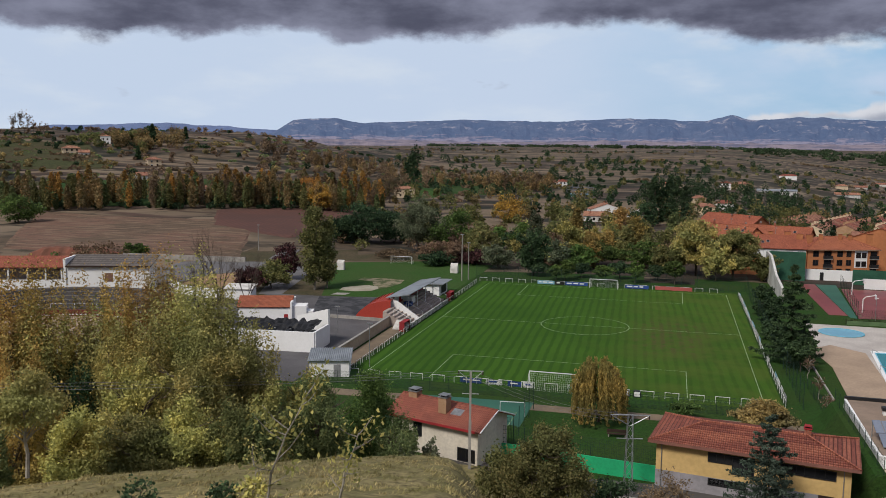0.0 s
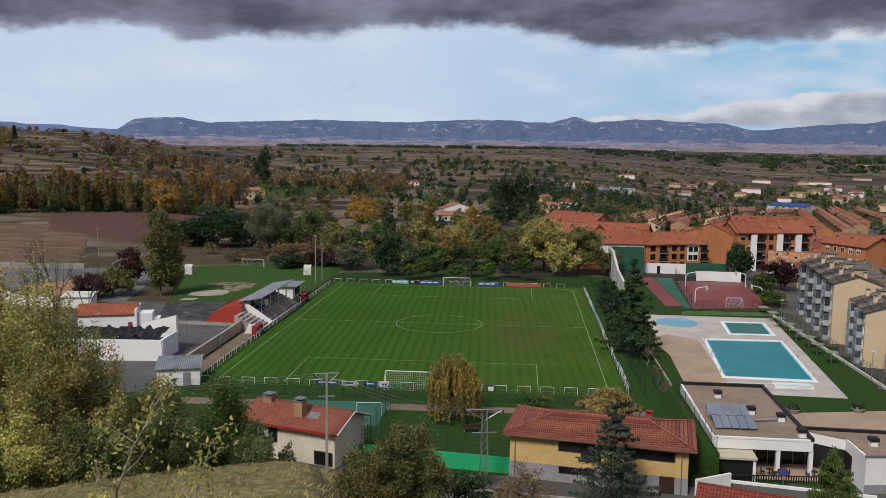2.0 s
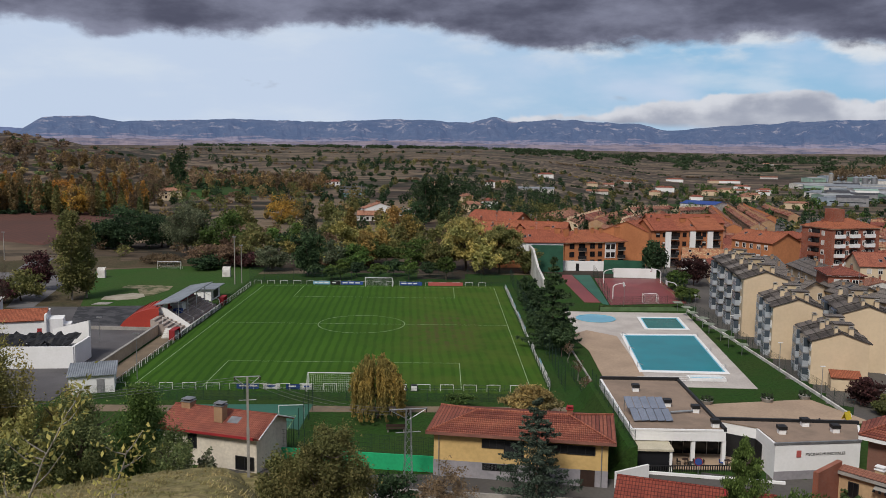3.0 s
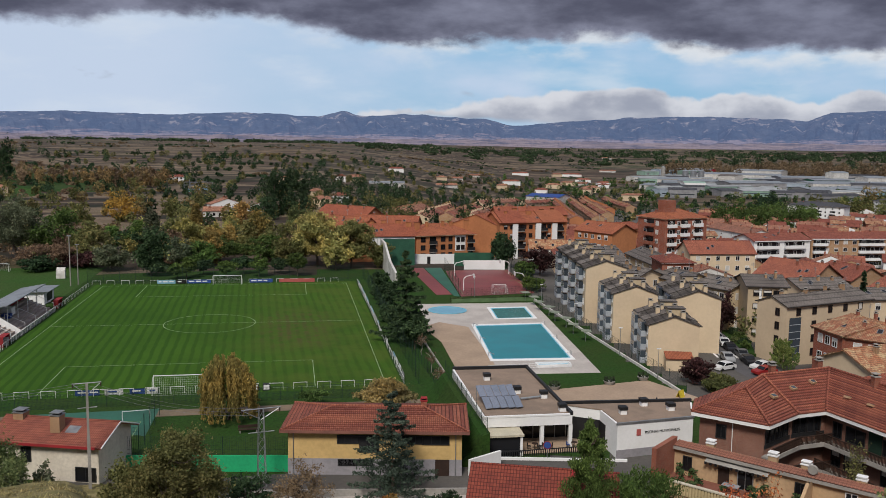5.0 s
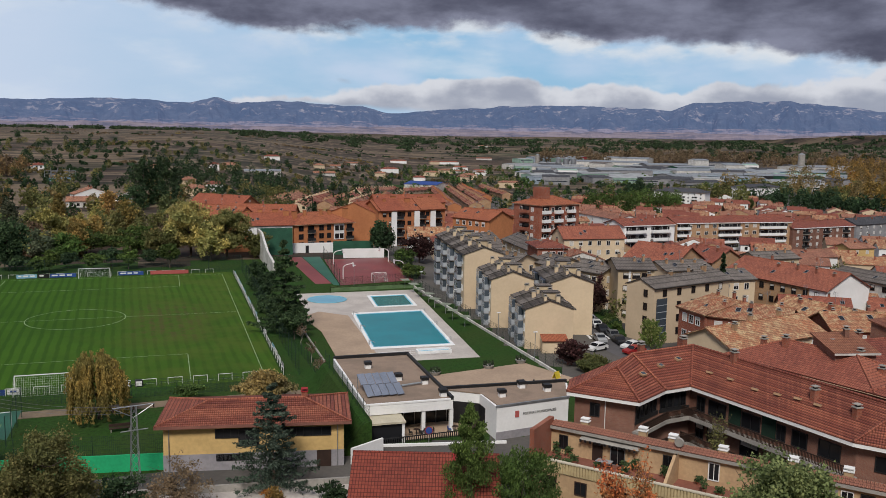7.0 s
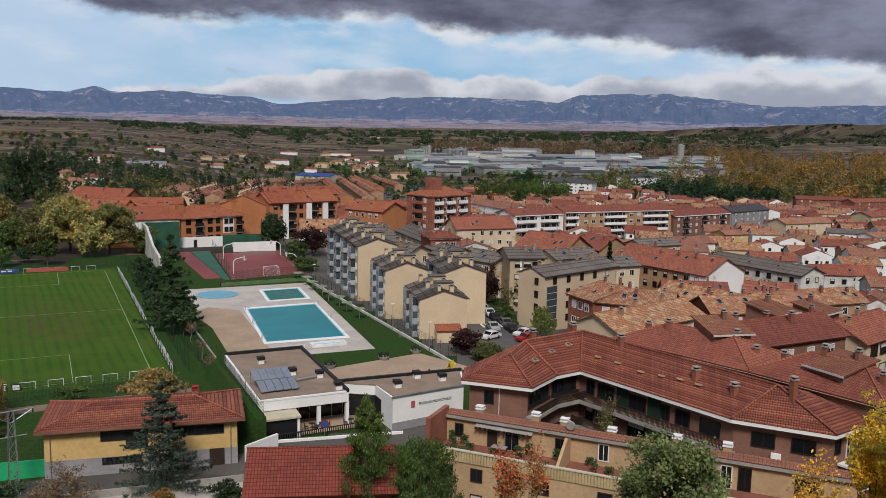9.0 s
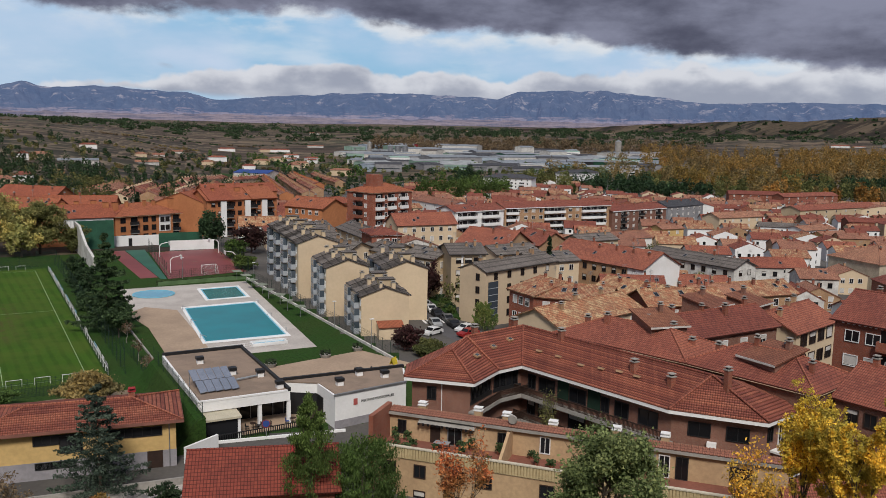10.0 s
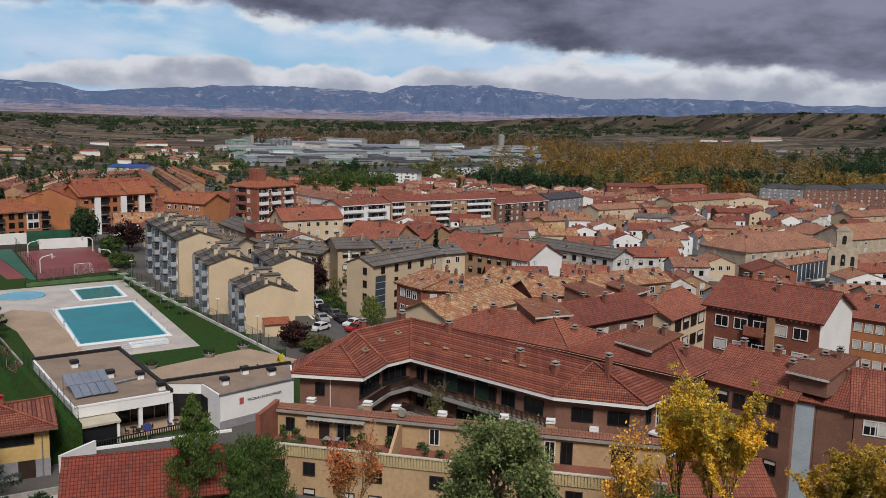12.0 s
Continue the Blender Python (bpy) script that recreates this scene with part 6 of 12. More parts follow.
part("column", Geo().box(4.2, -2.2, -0.3, 4.5, -1.9, 2.6), WHITE, pb)
# second body, set forward, with the lettered wall
WXa, WXb = 15.4, 27.6
part("wing_body", Geo().prism([(11.4, 4.2), (15.4, 1.6), (15.6, -4.2), (26.0, -2.6), (28.6, 3.4), (11.4, 3.9)][:5] + [(28.2, 3.6), (11.4, 4.3)], 2.9, PH - 0.1).prism([(15.4, 1.2), (15.6, -4.2), (26.0, -2.6), (28.6, 3.6), (15.4, 3.9)], -1.5, 2.9), WHITE, pb)
part("wing_roof", Geo().prism([(11.6, 4.0), (15.6, 1.4), (15.9, -3.9), (25.9, -2.3), (28.3, 3.4)], PH - 0.12, PH + 0.03), GRAVEL_ROOF, pb)
part("wing_edge", Geo().slab([(11.3, 4.5, PH + 0.35), (11.3, 4.1, PH + 0.35), (28.6, 3.5, PH + 0.35), (28.6, 3.9, PH + 0.35)], 0.5), BLACK, pb, "black parapet edge")
part("wing_edge", Geo().slab([(15.4, -4.3, PH + 0.08), (26.1, -2.7, PH + 0.08), (26.05, -2.4, PH + 0.08), (15.6, -4.0, PH + 0.08)], 0.25), METAL_GREY, pb)
part("wing_plinth", Geo().prism([(15.56, -4.26), (26.05, -2.66), (26.0, -2.5), (15.6, -4.1)], -1.4, 1.0), LILAC_GREY, pb, "grey painted plinth")
part("dark_bay", Geo().prism([(12.0, 3.7), (15.35, 1.5), (15.37, -0.5), (15.5, -0.5), (15.5, 1.7), (12.1, 3.9)], 0.0, 2.9), BLACK, pb)
for x, y in ((3.9, 16.5), (6.6, 9.6), (9.6, 7.2), (10.4, 1.4), (17.6, -0.6), (21.5, 2.4), (24.2, 0.2)):
    part("roof_vent", Geo().box(x - 0.4, y - 0.4, PH, x + 0.4, y + 0.4, PH + 0.6), WHITE, pb, "white roof vent")
    part("roof_vent", Geo().box(x - 0.5, y - 0.5, PH + 0.6, x + 0.5, y + 0.5, PH + 1.0), BLACK, pb, "black vent cowl")
PANEL = plain("solar_panel_glass", (0.20, 0.225, 0.285), (0.17, 0.195, 0.25), 0.5, 4.0, rough=0.25)
for i in range(5):
    for j in range(2):
        x, y, z = 0.9 + i * 0.98 - j * 0.35, 2.6 + j * 2.25, PH + 0.3 + j * 0.85
        part("solar_panel", Geo().slab([(x, y, z), (x + 0.93, y + 0.25, z), (x + 0.78, y + 2.45, z + 0.82), (x - 0.15, y + 2.2, z + 0.82)], 0.06), PANEL, pb, "blue grey solar panel")
part("panel_frame", Geo().tube((0.9, 2.6, PH + 0.25), (5.8, 3.8, PH + 0.25), 0.05), METAL_GREY, pb)
for x, y in ((0.5, 6.9), (5.2, 8.0)):
    part("panel_leg", Geo().tube((x, y, PH), (x, y, PH + 1.7), 0.05), METAL_GREY, pb)
part("duct", Geo().tube((6.2, 6.2, PH + 0.3), (9.4, 7.0, PH + 0.3), 0.13, n=8), METAL_ROOF, pb)
txt = bpy.data.curves.new("sign_text", "FONT")
txt.body, txt.size, txt.extrude = "PISCINAS MUNICIPALES", 0.47, 0.02
txt.materials.append(BLACK)
tob = new("lettering", txt)
tob.parent = pb
tob.matrix_basis = pose(19.3, -3.66, 2.75, 90, 0, 8.8)
tagged(tob, "black wall lettering")
part("crest", Geo().prism([(18.2, -3.87), (18.75, -3.79), (18.74, -3.74), (18.19, -3.82)], 2.6, 3.4), PINK_BOARD, pb, "small red crest shape")
ramp = thing("ramp_railing", "dark slatted railing along the entrance ramp", "railing", 41.0, -83.0, -0.3, 3)
g = Geo()
for i in range(44):
    g.box(i * 0.28, -0.03, 0.1, i * 0.28 + 0.12, 0.03, 1.0)
part("slats", g.box(0, -0.05, 1.0, 12.4, 0.05, 1.1), BLACK, ramp)
low_wall("ramp_wall", 41.0, -83.4, 56.0, -86.2, 0.6, WHITE, "white ramp wall in front of the pool building", t=0.3, z=-0.3)
for x, y in ((46.2, -80.6), (47.4, -80.9), (51.2, -80.8)):
    c = thing("cafe_table", "small dark cafe table on the porch", "table", x, y, 0.03, 0, "porch tables")
    part("top", Geo().tube((0, 0, 0.7), (0, 0, 0.74), 0.4, n=12), DARK_WOOD, c)
    part("leg", Geo().tube((0, 0, 0), (0, 0, 0.7), 0.05), BLACK, c)
    for dx in (-0.75, 0.75):
        k = thing("cafe_chair", "dark plastic cafe chair on the porch", "chair", x + dx, y, 0.03, 0, "porch chairs")
        part("seat", Geo().box(-0.22, -0.22, 0.42, 0.22, 0.22, 0.46), BLUE_BOARD if x > 50 else BLACK, k)
        part("backrest", Geo().box(-0.22 if dx < 0 else 0.18, -0.22, 0.46, -0.18 if dx < 0 else 0.22, 0.22, 0.85), BLUE_BOARD if x > 50 else BLACK, k)
        for lx in (-0.2, 0.16):
            for ly in (-0.2, 0.16):
                part("leg", Geo().box(lx, ly, 0, lx + 0.04, ly + 0.04, 0.42), BLACK, k)
s = thing("road_sign", "round blue and red no parking sign on a post", "road sign", 46.6, -84.5, -0.2, -20)
part("post", Geo().tube((0, 0, 0), (0, 0, 2.2), 0.04), METAL_GREY, s)
part("disc", Geo().tube((0, -0.05, 2.1), (0, -0.07, 2.1), 0.42, n=16), BLUE_BOARD, s)
part("rim", Geo().tube((0, -0.035, 2.1), (0, -0.05, 2.1), 0.5, n=16), RED_PAINT, s)

# ---- brown brick building round a court, with stepped terraces in front
lb = thing("courtyard_apartments", "brown brick apartment building with red tile roof and white eaves", "building", 0, 0, 0, 0)
EAVE = [(57.6, -98.6), (63.3, -104.1), (68.4, -101.0), (71.9, -100.4), (76.1, -119.7), (81.9, -126.9), (89.1, -125.6)]
EZ = 10.0
P, P2, Q, R = (63.6, -98.6, 12.3), (66.3, -97.2, 13.2), (74.6, -96.5, 13.5), (80.4, -121.0, 13.2)
e3 = [Vector((x, y, EZ)) for x, y in EAVE]
back1, back2, back3, back0 = Vector((68.5, -91.0, EZ)), Vector((79.5, -89.5, EZ)), Vector((91.5, -119.0, EZ)), Vector((60.0, -94.5, EZ))


def courses(name, quad, tile, parent, n, t=0.11):
    """A roof face laid in stepped courses: quad = eave left, eave right, top right, top left."""
    a, b, c, d = [Vector(p) for p in quad]
    slope = None
    for i in range(n):
        g = Geo()
        w0, w1 = i / n, (i + 1) / n
        p, q = a.lerp(d, w0), b.lerp(c, w0)
        r, s = b.lerp(c, w1), a.lerp(d, w1)
        up, lo = Vector((0, 0, t)), Vector((0, 0, t * 0.3))
        if (p - q).length > 0.02:
            g.poly([p, q, q + up, p + up])
        g.poly([p + up, q + up, r + lo, s + lo] if (r - s).length > 0.05 else [p + up, q + up, (r + s) / 2 + lo])
        ob = part("tile_course" if slope else name, g, tile, slope or parent)
        slope = slope or ob
    return slope


P, P2, Q, R = Vector(P), Vector(P2), Vector(Q), Vector(R)
for quad, n in (((e3[0], e3[1], P, P), 15), ((e3[1], e3[2], P2, P), 16), ((e3[2], e3[3], Q, P2), 15), ((e3[3], e3[4], R, Q), 18), ((e3[4], e3[5], R, R), 16), ((e3[5], e3[6], R, R), 18), ((back0, e3[0], P, P2), 16), ((back1, back0, P2, P2), 12), ((back2, back1, P2, Q), 14), ((back3, back2, Q, R), 18), ((e3[6], back3, R, R), 14)):
    courses("roof_slope", quad, ROOF_RED, lb, n)
for a, b in ((e3[0], P), (e3[1], P), (P, P2), (e3[2], P2), (P2, Q), (e3[3], Q), (Q, R), (e3[4], R), (e3[5], R)):
    part("ridge", Geo().tube(a + Vector((0, 0, 0.16)), b + Vector((0, 0, 0.16)), 0.13, n=6), ROOF_RED, lb)
lim = EAVE + [(91.5, -119.0), (79.5, -89.5), (68.5, -91.0), (60.0, -94.5)]


def inset(poly, k):
    """The outline drawn in by k metres; anticlockwise or clockwise alike."""
    out, n = [], len(poly)
    area = sum(poly[i][0] * poly[(i + 1) % n][1] - poly[(i + 1) % n][0] * poly[i][1] for i in range(n))
    s = 1 if area > 0 else -1
    for i in range(n):
        p, q, r = Vector(poly[i - 1]), Vector(poly[i]), Vector(poly[(i + 1) % n])
        d0, d1 = (q - p).normalized(), (r - q).normalized()
        n0, n1 = Vector((-d0.y, d0.x)) * s, Vector((-d1.y, d1.x)) * s
        m = (n0 + n1).normalized()
        out.append(tuple(q + m * (k / max(0.35, m.dot(n0)))))
    return out


wl = inset(lim, 0.9)
part("wall_body", Geo().prism(wl, -1.0, EZ - 0.35), BRICK_BROWN, lb, "brown brick walls")
part("soffit", Geo().prism(inset(lim, 0.03), EZ - 0.38, EZ + 0.08), WHITE, lb, "broad white eaves")


def along(a, b, x, z, out=0.0):
    """A pose on the wall line a to b, x metres along, facing outwards (right of a to b)."""
    a, b = Vector(a), Vector(b)
    d = (b - a).normalized()
    p = a + d * x + Vector((d.y, -d.x)) * out
    return pose(p.x, p.y, z, 0, 0, math.degrees(math.atan2(d.y, d.x)))


def seg(i):
    return wl[i], wl[i + 1], (Vector(wl[i + 1]) - Vector(wl[i])).length


a, b, l = seg(0)
part("window", win(0.9, 1.3, "b"), None, lb, at=along(a, b, 1.8, 7.6))
part("downpipe", Geo().tube((0, 0, 5), (0, 0, 9.6), 0.05), WHITE_PAINT, lb, at=along(a, b, 3.4, 0, 0.08))
for i in (1, 2):
    a, b, l = seg(i)
    k = 0.3
    while k < l - 0.9:
        part("window", win(0.7, 1.5, "b", 0, 0), None, lb, at=along(a, b, k, 7.7))
        k += 0.95
    part("window_band", Geo().box(0.1, -0.06, 7.2, l - 0.1, 0, 7.6), BLACK, lb, at=along(a, b, 0, 0))
a, b, l = seg(3)
for k, w in ((1.2, 1.0), (2.9, 2.2), (7.4, 2.2), (11.8, 0.9), (13.6, 1.6), (16.6, 2.2)):
    part("window", win(w, 1.5, "b", 0), None, lb, at=along(a, b, k, 7.4))
    part("window", win(w, 1.5, "b", 0.3), None, lb, at=along(a, b, k, 4.3))
for k, w in ((5.6, 1.6), (9.9, 1.7)):
    part("green_blind", Geo().box(0, -0.06, 7.0, w, 0, 9.5), plain("dark_green_cloth", (0.012, 0.035, 0.022)) if k < 6 else bpy.data.materials["dark_green_cloth"], lb, at=along(a, b, k, 0))
BAND = plain("grey_concrete_band", (0.36, 0.34, 0.31), (0.28, 0.26, 0.24))
for i, zz in ((1, 6.6), (2, 6.6), (3, 6.6), (1, 3.6), (2, 3.6), (3, 3.6)):
    a, b, l = seg(i)
    part("gallery_edge", Geo().box(-0.3, -1.25, zz - 0.25, l + 0.3, -1.0, zz + 0.2), BAND, lb, "pale concrete gallery edge", along(a, b, 0, 0))
    part("gallery_floor", Geo().box(-0.3, -1.0, zz - 0.2, l + 0.3, 0, zz), CONCRETE, lb, "", along(a, b, 0, 0))
    g = Geo()
    k = 0.0
    while k < l:
        g.box(k, -1.2, zz + 0.2, k + 0.05, -1.12, zz + 1.0)
        k += 0.16
    part("railing", g.box(-0.3, -1.22, zz + 1.0, l + 0.3, -1.1, zz + 1.08), DARK_WOOD, lb, "dark wooden railing", along(a, b, 0, 0))
a, b, l = seg(4)
for k in (1.7, 5.3):
    part("window", win(2.0, 1.3, "b", 0.0), None, lb, at=along(a, b, k, 7.5))
part("air_unit", Geo().box(0, -0.5, 6.4, 0.9, -0.02, 7.1), WHITE, lb, "white air conditioner", along(a, b, 3.5, 0))
a, b, l = seg(5)
part("window", win(0.8, 1.3, "b"), None, lb, at=along(a, b, 1.0, 7.6))
part("door_window", win(0.9, 2.1, "w"), None, lb, at=along(a, b, 3.0, 6.9))
for zz in (6.6, 4.0):
    part("balcony", Geo().box(1.6, -1.5, zz - 0.2, 6.4, 0, zz).box(1.6, -1.5, zz, 6.4, -1.42, zz + 0.95, 1), [WHITE, BLACK], lb, "balcony with dark railing", along(a, b, 0, 0))
for v, hh in ((e3[3].lerp(e3[4], 0.08).lerp(R, 0.6), 1.2), (e3[3].lerp(e3[4], 0.72).lerp(R, 0.55), 0.9), (R + Vector((0.4, -1.6, -0.9)), 2.2), (Q + Vector((-0.6, 1, -0.3)), 1.0), (Q + Vector((1.2, -6, -0.4)), 1.1), (P2 + Vector((2, 1.5, -0.6)), 1.3)):
    chimney(lb, v.x, v.y, v.z, 0.55 if hh > 2 else 0.6, min(hh, 1.9), BRICK_RED)
for i, (w, k) in enumerate(((0.12, 0.45), (0.25, 0.45), (0.4, 0.4), (0.52, 0.45), (0.62, 0.5), (0.72, 0.5))):
    v = e3[3].lerp(e3[4], w).lerp(Q.lerp(R, w), k)
    part("roof_window", Geo().box(-0.35, -0.3, 0.05, 0.35, 0.3, 0.28, 0).box(-0.25, -0.2, 0.28, 0.25, 0.2, 0.3, 1), [BRICK_TAN, GLASS_BLUE], lb, "small roof hatch", pose(v.x, v.y, v.z, -20, 0, -72))
for v in (e3[1].lerp(e3[2], 0.5).lerp(P2, 0.5), e3[2].lerp(e3[3], 0.35).lerp(P2.lerp(Q, 0.3), 0.6), e3[2].lerp(e3[3], 0.75).lerp(P2.lerp(Q, 0.7), 0.7)):
    part("roof_window", Geo().box(-0.35, -0.3, 0.05, 0.35, 0.3, 0.28, 0).box(-0.25, -0.2, 0.28, 0.25, 0.2, 0.3, 1), [BRICK_TAN, GLASS_BLUE], lb, "small roof hatch", pose(v.x, v.y, v.z, 20, 0, 20))

TERRACE_TAN = plain("pale_ochre_brickwork", (0.52, 0.36, 0.21), (0.43, 0.29, 0.17), 0.35, 3.0)
PARAPET = plain("ochre_ribbed_parapet", (0.55, 0.44, 0.25), (0.46, 0.36, 0.2), 0.4, 4.0)
tb = thing("terrace_house_row", "row of ochre brick terraced flats with roof terraces and tiled copings", "building", 55.2, -100.3, 0, -48.8)
TL = 39.5
part("upper_wall", Geo().box(0, 0, 0, TL, 0.35, 7.2), TERRACE_TAN, tb, "ochre brick upper wall")
part("roof_deck", Geo().box(0, 0.35, 6.2, TL, 3.4, 6.6), GRAVEL_ROOF, tb)
g = Geo()
for i in range(int(TL / 0.33)):
    x = i * 0.33
    g.slab([(x, -0.35, 7.2), (x + 0.17, -0.35, 7.28), (x + 0.17, 0.75, 7.58), (x, 0.75, 7.5)], 0.05).slab([(x + 0.17, -0.35, 7.28), (x + 0.33, -0.35, 7.2), (x + 0.33, 0.75, 7.5), (x + 0.17, 0.75, 7.58)], 0.05)
part("tiled_coping", g, tiles("pink_coping_tiles", (0.36, 0.15, 0.10), (0.28, 0.12, 0.08), (0.42, 0.2, 0.13)), tb, "red tiled coping")
part("coping_edge", Geo().box(0, -0.4, 6.85, TL, 0.0, 7.15), CONCRETE, tb)
part("end_pier", Geo().box(-0.5, -4.4, 0, 0.0, 0.5, 7.9), BRICK_RED, tb, "red brick end pier")
part("terrace_floor", Geo().box(0, -4.2, 4.0, TL, 0, 4.25), plain("red_terrace_tiles", (0.26, 0.10, 0.07), (0.2, 0.08, 0.055)), tb, "red tiled terrace floor")
part("front_wall", Geo().box(0, -4.4, -1, TL, -4.2, 4.1), TERRACE_TAN, tb)
g = Geo()
for i in range(int(TL / 0.3)):
    g.box(i * 0.3, -4.56, 4.0, i * 0.3 + 0.2, -4.40, 5.1)
part("parapet", g.box(0, -4.42, 3.9, TL, -4.25, 5.1), PARAPET, tb, "ribbed ochre parapet")
part("parapet_rail", Geo().box(0, -4.62, 5.1, TL, -4.22, 5.22), plain("cream_rail", (0.62, 0.56, 0.44), (0.5, 0.45, 0.35)), tb)
for x in (13.2, 26.3):
    part("dividing_wall", Geo().poly([(x, -4.2, 4.2), (x, 0, 4.2), (x, 0, 7.0), (x, -1.2, 7.0), (x, -4.2, 5.2)]).poly([(x + 0.3, -4.2, 4.2), (x + 0.3, -4.2, 5.2), (x + 0.3, -1.2, 7.0), (x + 0.3, 0, 7.0), (x + 0.3, 0, 4.2)]).poly([(x, -4.2, 5.2), (x, -1.2, 7.0), (x + 0.3, -1.2, 7.0), (x + 0.3, -4.2, 5.2)]).poly([(x, -4.2, 4.2), (x, -4.2, 5.2), (x + 0.3, -4.2, 5.2), (x + 0.3, -4.2, 4.2)]), TERRACE_TAN, tb)
for x, w, h, f in ((1.0, 0.8, 1.3, "b"), (6.6, 1.4, 2.0, "g"), (12.0, 0.9, 2.0, "b"), (16.4, 0.9, 1.6, "w"), (24.0, 0.9, 2.1, "w"), (28.0, 0.9, 2.1, "w"), (29.6, 1.0, 2.1, "b"), (34.5, 1.8, 1.3, "b")):
    part("window", win(w, h, f), None, tb, at=pose(x, 0, 4.3 if h > 1.9 else 4.9))
part("door", Geo().box(4.6, -0.07, 4.25, 5.7, 0, 6.4), DARK_WOOD, tb)
for x, w in ((1.2, 1.3), (4.6, 1.1), (8.6, 1.2), (11.4, 1.2), (17.5, 1.3), (21.6, 1.2), (30.5, 1.4), (35, 1.4)):
    part("window", win(w, 1.2, "d"), None, tb, at=pose(x, -4.4, 2.2))
    part("window", win(w, 1.2, "d", 0.4), None, tb, at=pose(x, -4.4, -0.5))
part("striped_awning", Geo().slab([(3.4, -0.7, 6.45), (9.6, -0.7, 6.45), (9.6, -0.02, 6.7), (3.4, -0.02, 6.7)], 0.05), CONCRETE, tb)
for i in range(12):
    part("awning_stripe", Geo().box(3.4 + i * 0.52, -0.73, 6.2, 3.64 + i * 0.52, -0.70, 6.46), BLACK, tb)
for x, y in ((3.2, 1.4), (9.2, 2.0), (12.4, 1.6), (17.4, 1.0), (23.6, 1.8), (28.3, 1.8)):
    part("chimney_stack", Geo().box(x - 0.4, y - 0.32, 6.4, x + 0.4, y + 0.32, 7.7), TERRACE_TAN, tb, "ochre chimney stack")
    part("chimney_cap", Geo().box(x - 0.48, y - 0.4, 7.7, x + 0.48, y + 0.4, 7.8).box(x - 0.3, y - 0.22, 7.8, x + 0.3, y + 0.22, 8.0).box(x - 0.45, y - 0.37, 8.0, x + 0.45, y + 0.37, 8.08), WHITE, tb, "white slatted chimney cap")
part("satellite_dish", Geo().tube((13.4, 0.1, 7.9), (13.4, -0.1, 7.9), 0.5, 0.42, n=14), CONCRETE, tb)
part("door", Geo().box(26.9, -0.07, 4.25, 27.7, 0, 6.4), GREY_WALL, tb)
random.seed(77)
for i in range(26):
    x = random.choice((random.uniform(0.4, 4.4), random.uniform(5.8, 12.6), random.uniform(14, 25.6)))
    y = random.choice((-0.45, -0.5, -3.9, -2.0)) + random.uniform(-0.15, 0.15)
    pt = pose(55.2, -100.3, 0, 0, 0, -48.8) @ Vector((x, y, 4.25))
    p = thing("flower_pot", "potted plant on the roof terrace", "potted plant", pt.x, pt.y, pt.z, 0, "terrace pots")
    part("pot", Geo().tube((0, 0, 0), (0, 0, 0.35), 0.15, 0.22, n=8), BRICK_RED, p)
    g = Geo()
    hh = random.uniform(0.3, 1.0)
    for k in range(60):
        u, r, zz = random.uniform(0, 6.28), random.uniform(0, 0.4), 0.35 + random.uniform(0, hh)
        cx, cy = r * math.cos(u), r * math.sin(u)
        d = Vector((random.gauss(0, 1), random.gauss(0, 1), random.gauss(0, 1))).normalized() * 0.11
        e = d.orthogonal()
        g.poly([(cx + d.x, cy + d.y, zz + d.z), (cx + e.x, cy + e.y, zz + e.z), (cx - d.x, cy - d.y, zz - d.z), (cx - e.x, cy - e.y, zz - e.z)])
    part("foliage", g, bpy.data.materials["hedge_leaf"], p)
tbl = pose(55.2, -100.3, 0, 0, 0, -48.8) @ Vector((6.4, -1.4, 4.25))
t = thing("terrace_table", "dark table on the roof terrace", "table", tbl.x, tbl.y, tbl.z, -48.8)
part("top", Geo().box(-0.8, -0.45, 0.7, 0.8, 0.45, 0.75), GREY_WALL, t)
for x in (-0.7, 0.65):
    for y in (-0.4, 0.35):
        part("leg", Geo().box(x, y, 0, x + 0.06, y + 0.06, 0.7), BLACK, t)

